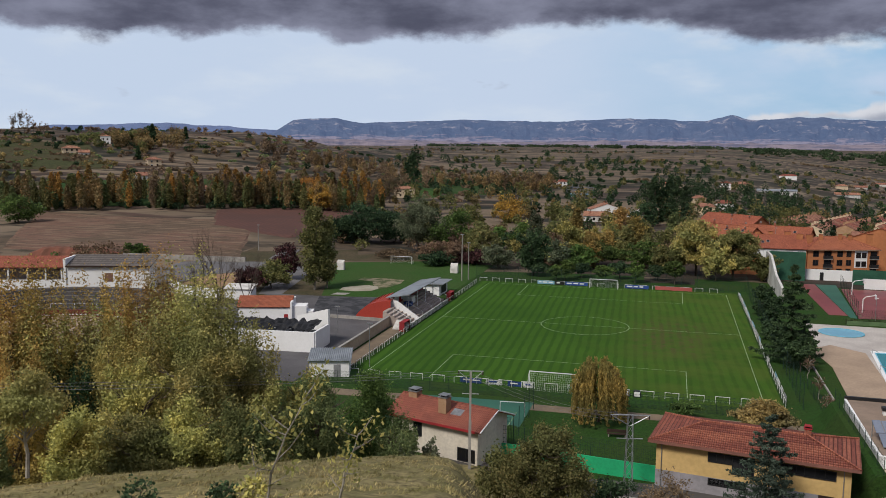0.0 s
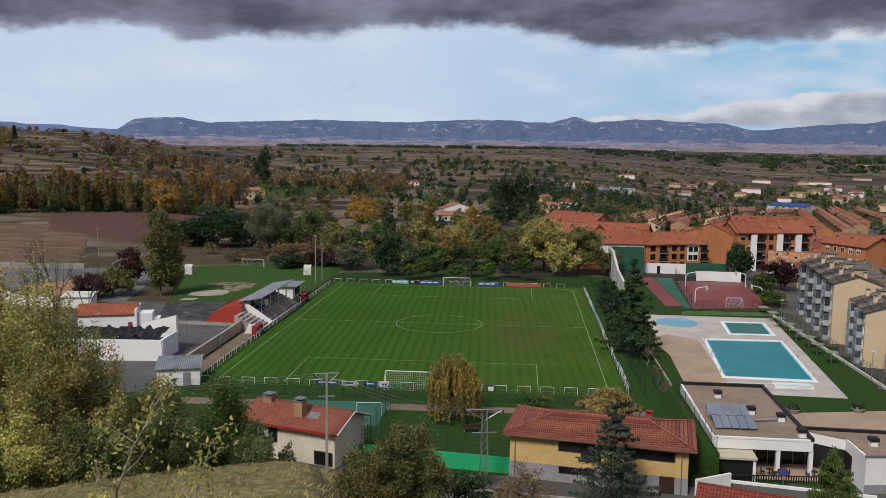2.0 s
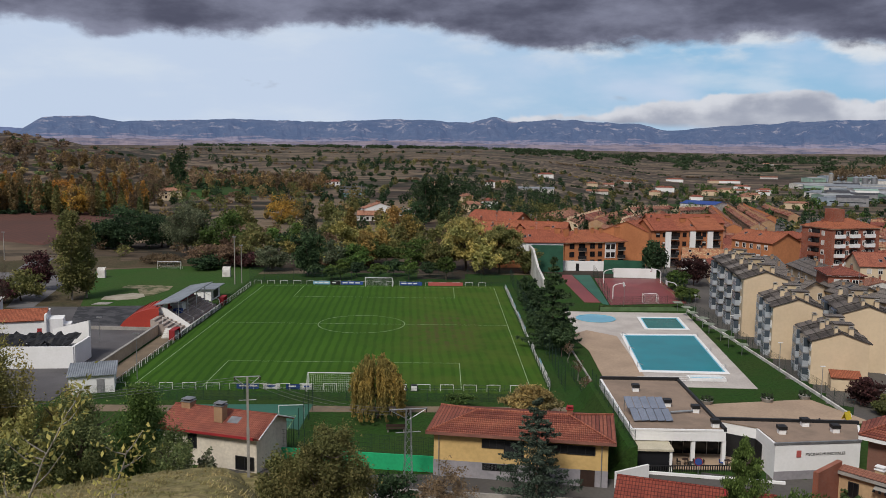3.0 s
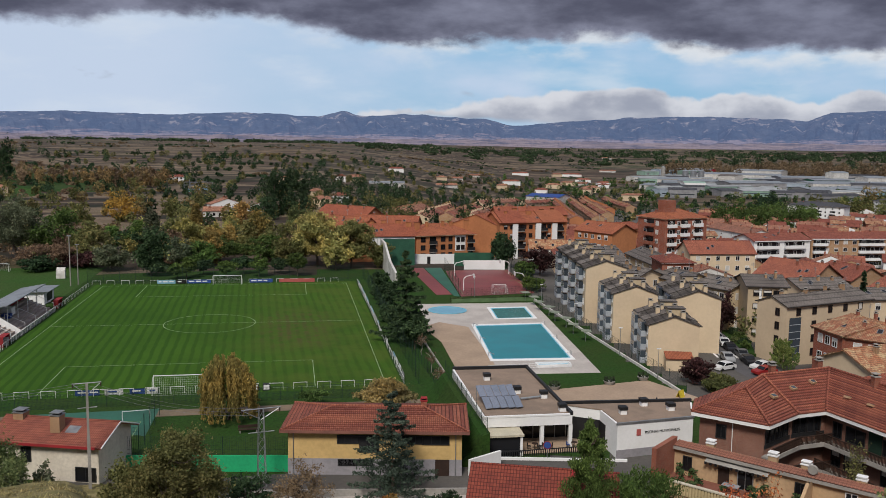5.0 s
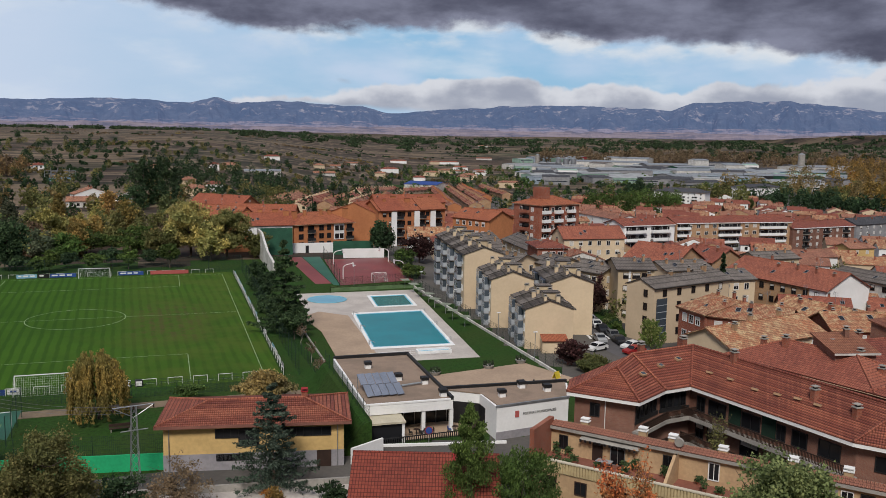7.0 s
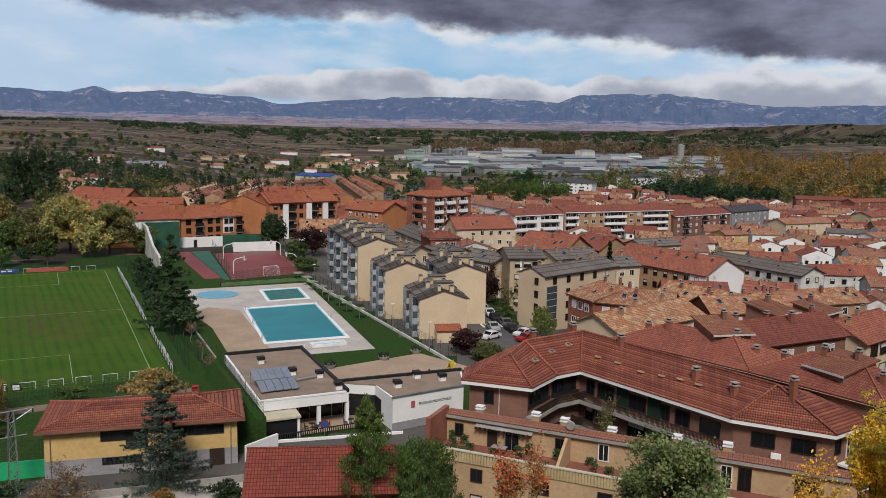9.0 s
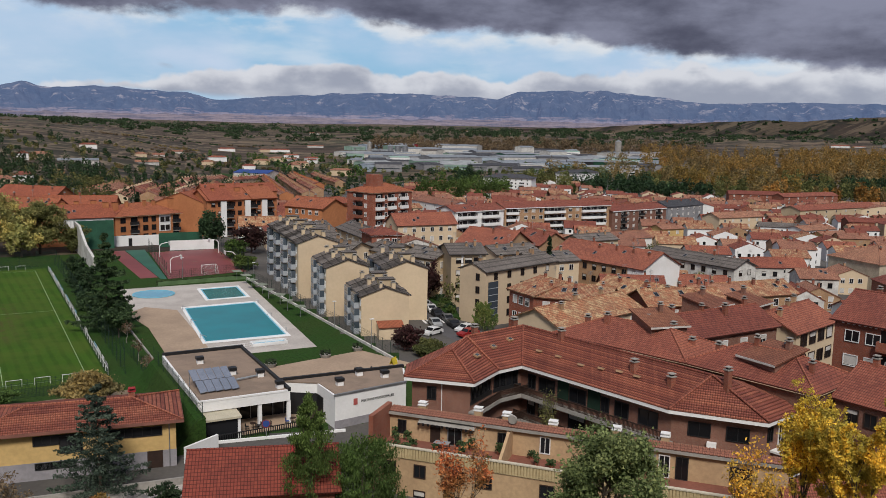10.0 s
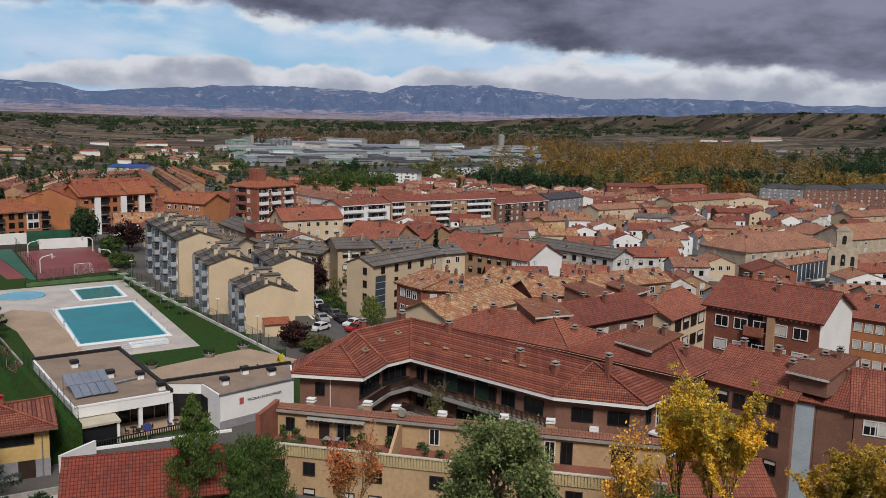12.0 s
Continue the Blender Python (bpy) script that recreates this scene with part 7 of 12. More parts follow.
# ---- apartment blocks beside the pool
def pool_block(ax, ay, w, depth, h, rz, label, stacks, rise=1.5, glaz="glazed"):
    b = thing("apartment_block", label, "apartment building", ax, ay, -0.2, rz, "cream apartment blocks")
    h += 0.2
    shell(b, w, depth, h, "gy", rise, CREAM, ROOF_GREY, 0.45)
    fl = max(2, round(h / 2.75))
    st = (h - 0.3) / fl
    for i in range(stacks):
        x = depth - (depth * (i + 0.5) / stacks) - 1.7
        for f in range(fl):
            balcony(b, "left", w, depth, x, 0.35 + f * st, 3.4, 1.0, glaz)
            on_face(b, win(0.9, 1.2, "w", 0.4), "left", w, depth, x + 3.8, 1.0 + f * st, 0.9)
    for f in range(fl):
        on_face(b, win(1.0, 1.2, "w", 0.95), "right", w, depth, 2.0, 1.0 + f * st, 1.0)
    # the roof goes up and down in stretches
    m, o, n = w / 2, 0.5, stacks * 2
    for i in range(n):
        y0, y1 = depth * i / n + 0.05, depth * (i + 1) / n - 0.35
        up = 0.34 if i % 2 else 0.18
        e = h - rise * o / m + up
        part("roof_section", Geo().slab([(-o, y1, e), (-o, y0, e), (m, y0, h + rise + up), (m, y1, h + rise + up)], 0.10).slab([(w + o, y0, e), (w + o, y1, e), (m, y1, h + rise + up), (m, y0, h + rise + up)], 0.10), ROOF_GREY, b)
        part("flashing", Geo().box(m - 0.16, y0 - 0.02, h + rise + up - 0.02, m + 0.16, y1 + 0.02, h + rise + up + 0.09), ROOF_GREY, b)
    for k in range(stacks):
        y = depth * (k + 0.5) / stacks - 1.1
        part("stair_head", Geo().box(m - 0.6, y, h + 0.6, m + 2.2, y + 2.2, h + rise + 1.0).box(m - 0.75, y - 0.15, h + rise + 1.0, m + 2.35, y + 2.35, h + rise + 1.14, 1), [BEIGE, ROOF_GREY], b, "beige stair head on the roof")
        chimney(b, w * 0.28, y + 3.0, h + rise * 0.6, 0.7, 1.3, CREAM)
        chimney(b, w * 0.70, y - 0.9, h + rise * 0.6, 0.7, 1.2, CREAM)
        chimney(b, w * 0.42, y - 1.6, h + rise * 0.8, 0.5, 1.0, CREAM)
    return b


pool_block(76.8, -43.6, 8.6, 13.5, 7.1, -13, "cream gabled apartment block with grey roof, lowest of the row", 2, 1.5)
pool_block(77.0, -26.4, 8.4, 15.5, 9.5, -12, "cream gabled apartment block with glazed balconies and grey roof", 2)
pool_block(78.0, -7.8, 8.6, 36, 11.8, -8, "long cream apartment block with glazed balcony stacks and grey roof", 4)
pool_block(86.4, -33.0, 8.4, 17, 9.6, -14, "cream gabled apartment block behind the first row", 2)
canopy = thing("car_canopy", "low red tiled lean-to beside the cream block", "lean-to", 78.4, -47.5, 0, -15)
part("roof", Geo().slab([(0, 0, 2.2), (4.6, 0, 2.2), (4.6, 2.6, 2.9), (0, 2.6, 2.9)], 0.14), ROOF_BRIGHT, canopy)
part("wall_body", Geo().box(0.1, 0.3, 0, 4.5, 2.5, 2.2), CREAM, canopy)

# ---- white bullring buildings beyond the yard
wh = thing("white_annex", "white annex with red tile roof behind a white wall", "building", -66.9, -25.4, 0, 18)
shell(wh, 10.4, 6.6, 4.6, "gx", 1.5, WHITE, ROOF_BRIGHT, 0.3)
part("door", Geo().box(9.1, -0.06, 0.9, 9.9, 0, 3.1), RED_PAINT, wh, "red door")
part("gable_wall", Geo().box(10.4, -0.4, 0, 10.75, 7.0, 5.6), WHITE, wh, "white gable end wall")
part("side_block", Geo().box(10.75, 0.2, 0, 13.6, 4.0, 4.7).box(13.6, 0.6, 0, 14.9, 3.4, 3.6), WHITE, wh, "stepped white wall blocks")
low_wall("white_wall", -62.5, -40.6, -44.4, -39.1, 3.7, WHITE, "tall white rendered wall along the yard", t=0.4)
low_wall("white_wall", -44.4, -39.1, -44.8, -31.6, 3.8, WHITE, "tall white rendered wall along the yard", t=0.4)
ww = thing("white_wall", "white rendered wall with a sloping top", "wall", -44.8, -31.4, 0, 152)
part("wall_body", Geo().poly([(0, -0.2, 0), (0, -0.2, 6.6), (9.5, -0.2, 4.0), (9.5, -0.2, 0)]).poly([(0, 0.2, 0), (9.5, 0.2, 0), (9.5, 0.2, 4.0), (0, 0.2, 6.6)]).poly([(0, -0.2, 6.6), (0, 0.2, 6.6), (9.5, 0.2, 4.0), (9.5, -0.2, 4.0)]).poly([(0, -0.2, 0), (0, 0.2, 0), (0, 0.2, 6.6), (0, -0.2, 6.6)]).poly([(9.5, -0.2, 0), (9.5, -0.2, 4.0), (9.5, 0.2, 4.0), (9.5, 0.2, 0)]), WHITE, ww)
cv = thing("black_tarpaulin", "crumpled black tarpaulin over the wall", "tarpaulin", -60.4, -38.4, 0, 5)
g = Geo()
hz = [[3.7 + 0.12 * j + noise.noise((i * 0.55, j * 0.7, 2)) * 0.9 - (0.6 if j == 0 and i % 3 == 1 else 0) for j in range(7)] for i in range(31)]
for i in range(30):
    for j in range(6):
        g.poly([(i * 0.5, j * 0.85, hz[i][j]), (i * 0.5 + 0.5, j * 0.85, hz[i + 1][j]), (i * 0.5 + 0.5, j * 0.85 + 0.85, hz[i + 1][j + 1]), (i * 0.5, j * 0.85 + 0.85, hz[i][j + 1])])
part("sheet", g, BLACK, cv)
part("support", Geo().box(0.2, 0.3, 0, 14.6, 4.6, 2.7), GREY_WALL, cv)

# bullring: back building, stone tiers, painted barrier and sand
br = thing("bullring", "small bullring with white back building, stone tiers and red barrier", "bullring", -143.8, -3.0, 0, 19.5)
part("wall", Geo().box(15, 0, -0.5, 35.6, 8, 6.3), WHITE, br, "white rendered wall")
# render colour darkened to carry the shade of the roofed bay
part("gallery_wall", Geo().box(-4, 3.6, -0.5, 15, 8, 6.2), plain("shaded_gallery_render", (0.42, 0.37, 0.36), (0.34, 0.30, 0.30), 0.3, 3.0), br, "rendered gallery back wall with shade in its colour")
part("parapet", Geo().box(-4, 0, -0.5, 15, 0.3, 2.9), WHITE, br, "white gallery parapet")
part("red_roof", Geo().slab([(-5, -0.6, 6.1), (14.6, -0.6, 6.1), (14.6, 8.6, 7.9), (-5, 8.6, 7.9)], 0.22), ROOF_BRIGHT, br)
part("grey_roof", Geo().slab([(15.2, -0.5, 6.5), (36.2, -0.5, 6.4), (36.2, 8.5, 8.2), (15.2, 8.5, 8.3)], 0.2), ROOF_GREY, br)
part("roof_edge", Geo().box(15.2, -0.62, 6.1, 36.2, -0.5, 6.45), DARK_WOOD, br)
part("pier", Geo().box(14.6, -0.3, 0, 15.2, 8.3, 8.2), WHITE, br)
for x in (-3.6, 1.0, 5.6, 10.0, 13.9):
    part("column", Geo().box(x, -0.15, 2.9, x + 0.35, 0.15, 6.1), WHITE_PAINT, br)
part("gate", Geo().box(24.6, -0.06, 2.4, 26.6, 0.0, 4.6), plain("brown_arched_gate", (0.22, 0.12, 0.085), (0.16, 0.09, 0.065)), br)


def ring_wall(r0, r1, z0, z1, n=56):
    g = Geo()
    for i in range(n):
        a, b = 2 * math.pi * i / n, 2 * math.pi * (i + 1) / n
        c0, c1 = (math.cos(a), math.sin(a)), (math.cos(b), math.sin(b))
        g.poly([(c0[0] * r0, c0[1] * r0, z1), (c0[0] * r1, c0[1] * r1, z1), (c1[0] * r1, c1[1] * r1, z1), (c1[0] * r0, c1[1] * r0, z1)])
        g.poly([(c0[0] * r0, c0[1] * r0, z0), (c0[0] * r0, c0[1] * r0, z1), (c1[0] * r0, c1[1] * r0, z1), (c1[0] * r0, c1[1] * r0, z0)])
        g.poly([(c1[0] * r1, c1[1] * r1, z0), (c1[0] * r1, c1[1] * r1, z1), (c0[0] * r1, c0[1] * r1, z1), (c0[0] * r1, c0[1] * r1, z0)])
    return g


def in_ring(name, geo, mat, label):
    return part(name, geo, mat, br, label, at=br.matrix_basis.inverted() @ pose(-100.0, -43.5, 0))


DARK_STONE = bricks("dark_stone_tiers", (0.115, 0.105, 0.100), (0.075, 0.070, 0.068), (0.175, 0.16, 0.15))
in_ring("sand_floor", Geo().prism([(20 * math.cos(2 * math.pi * i / 40), 20 * math.sin(2 * math.pi * i / 40)) for i in range(40)], 0.0, 0.08), SAND_PAVE, "beige sand arena floor")
in_ring("barrier", ring_wall(20.0, 20.25, 0, 1.5), plain("dull_red_boards", (0.20, 0.040, 0.030), (0.15, 0.032, 0.026), 0.5, 4.0), "dull red board barrier")
in_ring("white_stripe", ring_wall(19.93, 19.99, 0.35, 0.6), WHITE_PAINT, "white stripe along the barrier")
for i in range(6):
    in_ring("stone_tier", ring_wall(21.6 + i * 1.45, 31 if i == 5 else 21.6 + (i + 1) * 1.45 + 0.01, 0.0, 1.6 + i * 0.62), DARK_STONE, "")
for i in range(28):
    a0, a1 = 2 * math.pi * i / 28, 2 * math.pi * (i + 0.55) / 28
    k = [(21.7 * math.cos(a), 21.7 * math.sin(a)) for a in (a0, a1)]
    in_ring("rail", Geo().tube((*k[0], 1.6), (*k[0], 2.6), 0.05).tube((*k[1], 1.6), (*k[1], 2.6), 0.05).tube((*k[0], 2.6), (*k[1], 2.6), 0.05), WHITE_PAINT, "white tube rail")
in_ring("outer_wall", ring_wall(31.0, 31.4, -0.5, 4.75), WHITE_OLD, "white outer wall")
sb = thing("small_white_shed", "low white shed with pale flat roof beside the lane", "shed", -86.5, 4.0, 0, 12)
part("body", Geo().box(0, 0, 0, 6.5, 4.5, 2.6), WHITE, sb)
part("roof", Geo().slab([(-0.3, -0.3, 2.65), (6.8, -0.3, 2.65), (6.8, 4.8, 3.2), (-0.3, 4.8, 3.2)], 0.12), WHITE_OLD, sb)
low_wall("white_wall", -108, 14, -98, 6, 2.4, WHITE, "white rendered wall behind the trees", t=0.4)
low_wall("white_wall", -98, 6, -88, 4, 2.4, WHITE, "white rendered wall behind the trees", t=0.4)

# ---- overhead line
def pylon(x, y, z, h, label, cross=3.2):
    p = thing("utility_pole", label, "utility pole", x, y, z, 12, "power line poles")
    if cross < 3:
        part("shaft", Geo().box(-0.16, -0.12, 0, 0.16, 0.12, h * 0.5).box(-0.12, -0.09, h * 0.5, 0.12, 0.09, h), CONCRETE, p, "concrete shaft")
    else:
        g, w = Geo(), 0.45
        for i in range(9):
            z0, z1 = h * i / 9, h * (i + 1) / 9
            for a, b in (((-w, -w), (w, -w)), ((w, -w), (w, w)), ((w, w), (-w, w)), ((-w, w), (-w, -w))):
                k0, k1 = 1 - 0.45 * i / 9, 1 - 0.45 * (i + 1) / 9
                g.tube((a[0] * k0, a[1] * k0, z0), (a[0] * k1, a[1] * k1, z1), 0.045, n=4)
                g.tube((a[0] * k0, a[1] * k0, z0), (b[0] * k1, b[1] * k1, z1), 0.03, n=4)
        part("lattice", g, METAL_GREY, p, "galvanised lattice shaft")
    part("cross_arm", Geo().tube((-cross / 2, 0, h), (cross / 2, 0, h), 0.07).tube((-cross / 2, 0, h), (0, 0, h - 1.2), 0.045).tube((cross / 2, 0, h), (0, 0, h - 1.2), 0.045), METAL_GREY, p)
    part("cross_arm", Geo().tube((-cross / 3, 0, h - 2.6), (cross / 3, 0, h - 2.6), 0.06), METAL_GREY, p)
    for k in (-0.48, 0, 0.48):
        part("insulator", Geo().tube((k * cross, 0, h - 0.42), (k * cross, 0, h), 0.07, n=6), DARK_WOOD, p)
    return p


pylon(-4.1, -88.6, 1.0, 11.4, "concrete utility pole with steel cross arms and insulators", 2.8)
pylon(13.4, -88.0, 0.2, 8.6, "galvanised lattice power pylon with angled arms", 4.2)
PALE_CABLE = plain("weathered_aluminium_cable", (0.20, 0.20, 0.20), (0.15, 0.15, 0.15), 1.0, 6.0, rough=0.5)
ca = thing("power_cables", "sagging overhead power cables", "cable", 0, 0, 0, 0)
for k in (-1.2, 0, 1.2):
    for p, q in (((-4.1, -88.6 + k, 12.2), (13.4, -88.0 + k, 8.5)), ((-4.1 + k * 0.8, -88.6 - k * 0.5, 12.2), (-44.0 + k * 0.8, -152.0 - k * 0.5, 24.3))):
        g, p, q = Geo(), Vector(p), Vector(q)
        n = 14
        pts = [p.lerp(q, i / n) - Vector((0, 0, (1.0 if q.x > 0 else 0.5) * 4 * (i / n) * (1 - i / n))) for i in range(n + 1)]
        for a, b in zip(pts, pts[1:]):
            g.tube(a, b, 0.016, n=3)
        part("cable", g, PALE_CABLE, ca)

# ---- parked cars in the side street
def car(x, y, z, rz, paint, label):
    c = thing("parked_car", label, "car", x, y, z, rz, "parked cars")
    prof = [(-2.1, 0.35), (-2.1, 0.75), (-1.75, 0.9), (-1.0, 0.98), (-0.45, 1.42), (0.95, 1.45), (1.6, 1.0), (2.05, 0.92), (2.1, 0.35)]
    g = Geo()
    g.poly([(a, -0.85, b) for a, b in prof[::-1]]).poly([(a, 0.85, b) for a, b in prof])
    for i in range(len(prof)):
        (a, b), (a2, b2) = prof[i], prof[(i + 1) % len(prof)]
        g.poly([(a, -0.85, b), (a2, -0.85, b2), (a2, 0.85, b2), (a, 0.85, b)])
    part("body", g, paint, c)
    part("windows", Geo().slab([(-0.92, -0.87, 1.0), (1.45, -0.87, 1.0), (0.88, -0.87, 1.36), (-0.42, -0.87, 1.36)], 0.03).slab([(1.45, 0.87, 1.0), (-0.92, 0.87, 1.0), (-0.42, 0.87, 1.36), (0.88, 0.87, 1.36)], 0.03).slab([(-1.0, 0.75, 1.0), (-1.0, -0.75, 1.0), (-0.5, -0.7, 1.41), (-0.5, 0.7, 1.41)][::-1], 0.03), GLASS, c)
    for wx in (-1.35, 1.35):
        for wy in (-0.86, 0.66):
            w = part("wheel", Geo().tube((wx, wy, 0.32), (wx, wy + 0.2, 0.32), 0.32, n=12), BLACK, c)
    return c


PAINTS = [plain("%s_car_paint" % n, c, tuple(v * 0.9 for v in c), 0.5, 4.0, rough=0.3, bump=0.0) for n, c in (("white", (0.7, 0.7, 0.7)), ("black", (0.02, 0.02, 0.022)), ("silver", (0.35, 0.36, 0.37)), ("red", (0.3, 0.02, 0.02)), ("grey", (0.12, 0.125, 0.13)))]


# ---------------------------------------------------------------- the town
def wide_chimneys(b, L, D, h, rise, n, seed):
    """Broad rendered stacks with a flat cap and clay pots, standing along the ridge."""
    rng = random.Random(seed)
    for i in range(n):
        x, y, w = L * (i + 0.5 + rng.uniform(-0.25, 0.25)) / n, D * rng.choice((0.34, 0.5, 0.62)), rng.choice((0.9, 1.3, 1.8))
        z0, z1 = h + rise * (1 - abs(y - D / 2) / (D / 2)) - 0.8, h + rise + rng.uniform(0.5, 1.3)
        part("chimney", Geo().box(x, y, z0, x + w, y + 0.8, z1).box(x - 0.1, y - 0.1, z1, x + w + 0.1, y + 0.9, z1 + 0.12, 1), [ORANGE_WALL, ROOF_BRIGHT], b)


block(102.0, -6.6, 106.0, -16.7, 9, -0.9, 9.0, "gx", 1.7, BEIGE, ROOF_GREY, "beige apartment block with low grey roof", front=5, left=0, right=2, floors=3)
bb, L = block(106.7, -22.9, 114.0, -25.0, 11, -0.8, 10.8, "gx", 1.5, BEIGE, ROOF_GREY, "beige apartment block with low grey roof", front=3, floors=4, frame="d", wsize=(1.5, 1.1), chims=3)
part("wall_strip", Geo().box(2.2, -0.05, 0, 2.7, -0.003, 10.6), WHITE, bb, "white vertical wall strip")
bb, L = block(101.1, -36.2, 103.0, -42.7, 22, -0.7, 10.3, "gy", 1.3, CREAM, ROOF_GREY, "pale beige gabled apartment block with grey roof", right=5, floors=4, frame="d", wsize=(0.9, 1.2), chims=4)
for f in range(4):
    on_face(bb, win(0.8, 1.2, "d", 0), "front", L, 22, L - 2.4, 1.0 + f * 2.5, 0.8)
part("stair_glazing", Geo().box(L + 0.003, 0.8, 0.4, L + 0.12, 3.6, 8.2), GLASS_BLUE, bb, "tall grey glass block stair window")
for k in range(1, 6):
    part("glazing_bar", Geo().box(L + 0.12, 0.8, 0.4 + k * 1.3, L + 0.17, 3.6, 0.5 + k * 1.3), PALE_ALU, bb)
block(86.8, 5.6, 91.0, -3.4, 9, -0.3, 9.0, "gx", 1.7, CREAM, ROOF_GREY, "cream apartment block with grey roof", front=4, left=0, right=2, floors=3)
block(97.4, 4.3, 99.3, -7.7, 9, -0.6, 9.0, "gx", 1.7, BEIGE, ROOF_GREY, "beige apartment block with grey roof", front=4, left=0, right=2, floors=3)
block(94.8, 36.0, 104.5, 38.0, 9, -0.5, 9.0, "gx", 1.8, BEIGE, ROOF_GREY, "beige apartment block with grey roof", front=4, left=0, right=0, floors=3)
block(109.6, 48.6, 107.4, 23.5, 9, -1.4, 9.0, "gx", 1.8, BEIGE, ROOF_GREY, "beige apartment block with grey roof", front=4, left=0, right=0, floors=3)
block(89.6, 17.6, 98.0, 18.1, 8, -0.3, 9.0, "gx", 1.8, BEIGE, ROOF_GREY, "beige apartment block with grey roof", front=4, left=0, right=0, floors=3)
block(129.8, -5.4, 142.6, -5.1, 10, -2.9, 9.0, "gx", 1.6, CREAM, ROOF_GREY, "cream apartment block with dark grey roof", front=4, left=0, right=0, floors=3)
block(131.2, -18.9, 143.9, -19.2, 10, -3.0, 9.0, "gx", 1.6, CREAM, ROOF_GREY, "cream apartment block with dark grey roof", front=4, left=0, right=0, floors=3)
block(183.7, 30.0, 198.5, 30.4, 9, -6.8, 9.0, "gx", 1.6, BEIGE, ROOF_GREY, "beige block with dark grey roof", front=4, left=0, right=0, floors=3)
block(99.9, 2.9, 107.1, 1.6, 10, -0.7, 11.9, "hip", 1.2, BRICK_RED, ROOF_RED, "brick block with white balconies", front=3, left=0, right=0, floors=4, fascia=WHITE)
block(135.4, 61.2, 155.7, 59.5, 11, -3.3, 9.0, "gx", 3.2, CREAM, ROOF_RED, "apartment block with steep red roof and roof windows", front=6, left=0, right=0, floors=3)
block(230.1, 236.7, 231.1, 196.5, 13, -12.3, 9.0, "gx", 2.2, WHITE, ROOF_OLD, "plain white block with small windows", front=4, left=2, right=0, floors=3)
bb, L = block(174.0, 92.1, 196.6, 94.3, 12, -6.1, 11.9, "gx", 1.8, WHITE, ROOF_RED, "white block with long balconies and red roof", front=6, left=0, right=0, floors=4, fascia=WHITE)
for f in range(4):
    for x in (1.0, 12.0):
        balcony(bb, "front", L, 12, x, 0.4 + f * 2.95, 8.5, 1.2, "white")
bb, L = block(219.4, 128.1, 275.5, 125.6, 13, -9.5, 11.9, "gx", 2, BRICK_TAN, ROOF_RED, "long tan brick block with white balconies", front=14, left=0, right=0, floors=4, fascia=WHITE, wsize=(1.6, 1.4))
for f in range(4):
    for x, w in ((0.6, 6.0), (20.0, 11.0), (40.0, 13.0)):
        balcony(bb, "front", L, 13, x, 0.4 + f * 2.95, w, 1.1, "white")
bb, L = block(275.1, 123.8, 313.1, 129.2, 12, -12.2, 11.9, "gx", 2, BRICK_BROWN, ROOF_RED, "dark brown block with bright white windows", front=9, left=0, right=0, floors=4, fascia=WHITE, blinds=(0.5, 0.95))
for f in range(4):
    for x in (6.0, 18.5, 31.0):
        balcony(bb, "front", L, 12, x, 0.4 + f * 2.95, 3.4, 1.0, "dark")
block(341.6, 157.6, 374.6, 164.7, 12, -15.3, 11.9, "gx", 2.6, GREY_WALL, ROOF_SLATE, "grey block with slate roof and white blinds", front=6, left=0, right=0, floors=4, blinds=(0.5, 0.95))
block(132.6, 19.5, 139.3, 5.9, 14, -3.1, 9.0, "gx", 3.6, BRICK_TAN, ROOF_RED, "tan brick block with broad red roof", front=6, left=0, right=0, floors=3)
block(155.5, 29.3, 157.5, 16.2, 12, -4.8, 9.0, "gx", 3.2, BRICK_TAN, ROOF_RED, "tan brick block with red roof", front=4, left=0, right=0, floors=3)
bb, L = block(150.2, 0.5, 155.0, -29.1, 14, -4.4, 9.0, "gx", 3.4, BRICK_TAN, ROOF_RED, "long block with broad red roof and white gable", front=9, left=0, right=0, floors=3, frame='d', chims=6)
part("gable_render", Geo().box(L + 0.004, 0, -2, L + 0.06, 14, 9.0).poly([(L + 0.06, 0, 9.0), (L + 0.06, 14, 9.0), (L + 0.06, 7, 12.4)]).box(L - 4.5, -0.06, -2, L + 0.06, -0.004, 9.0), WHITE, bb, "white rendered gable wall")
block(186.7, 4.3, 189.5, -25.4, 9, -7.0, 9.0, "gx", 1.8, WHITE_OLD, ROOF_GREY, "long pale block with dark grey roof", front=8, left=0, right=2, floors=3, frame='d', chims=1)
bb, L = block(33.5, 90.4, 55.6, 90.9, 14, -0.0, 8.2, "gx", 3.2, ORANGE_WALL, ROOF_BRIGHT, "orange roofed block with pale attic wall", front=0, floors=3, chims=0)
part("attic_render", Geo().box(6.0, -0.06, 5.2, L - 0.2, -0.003, 7.9), WHITE, bb, "white rendered attic strip")
for x in (8.0, 12.2, 16.4, 19.6):
    on_face(bb, win(1.9, 1.7, "g", 0), "front", L, 14, x, 5.7, 1.9)
wide_chimneys(bb, L, 14, 8.2, 3.2, 6, 3)
bb, L = block(56.0, 91.0, 76.2, 97.2, 14, -0.0, 8.0, "hip", 3.2, ORANGE_WALL, ROOF_BRIGHT, "orange apartment block with bright red roof and dark windows", front=0, right=3, floors=3, frame="d", chims=0, over=0.7)
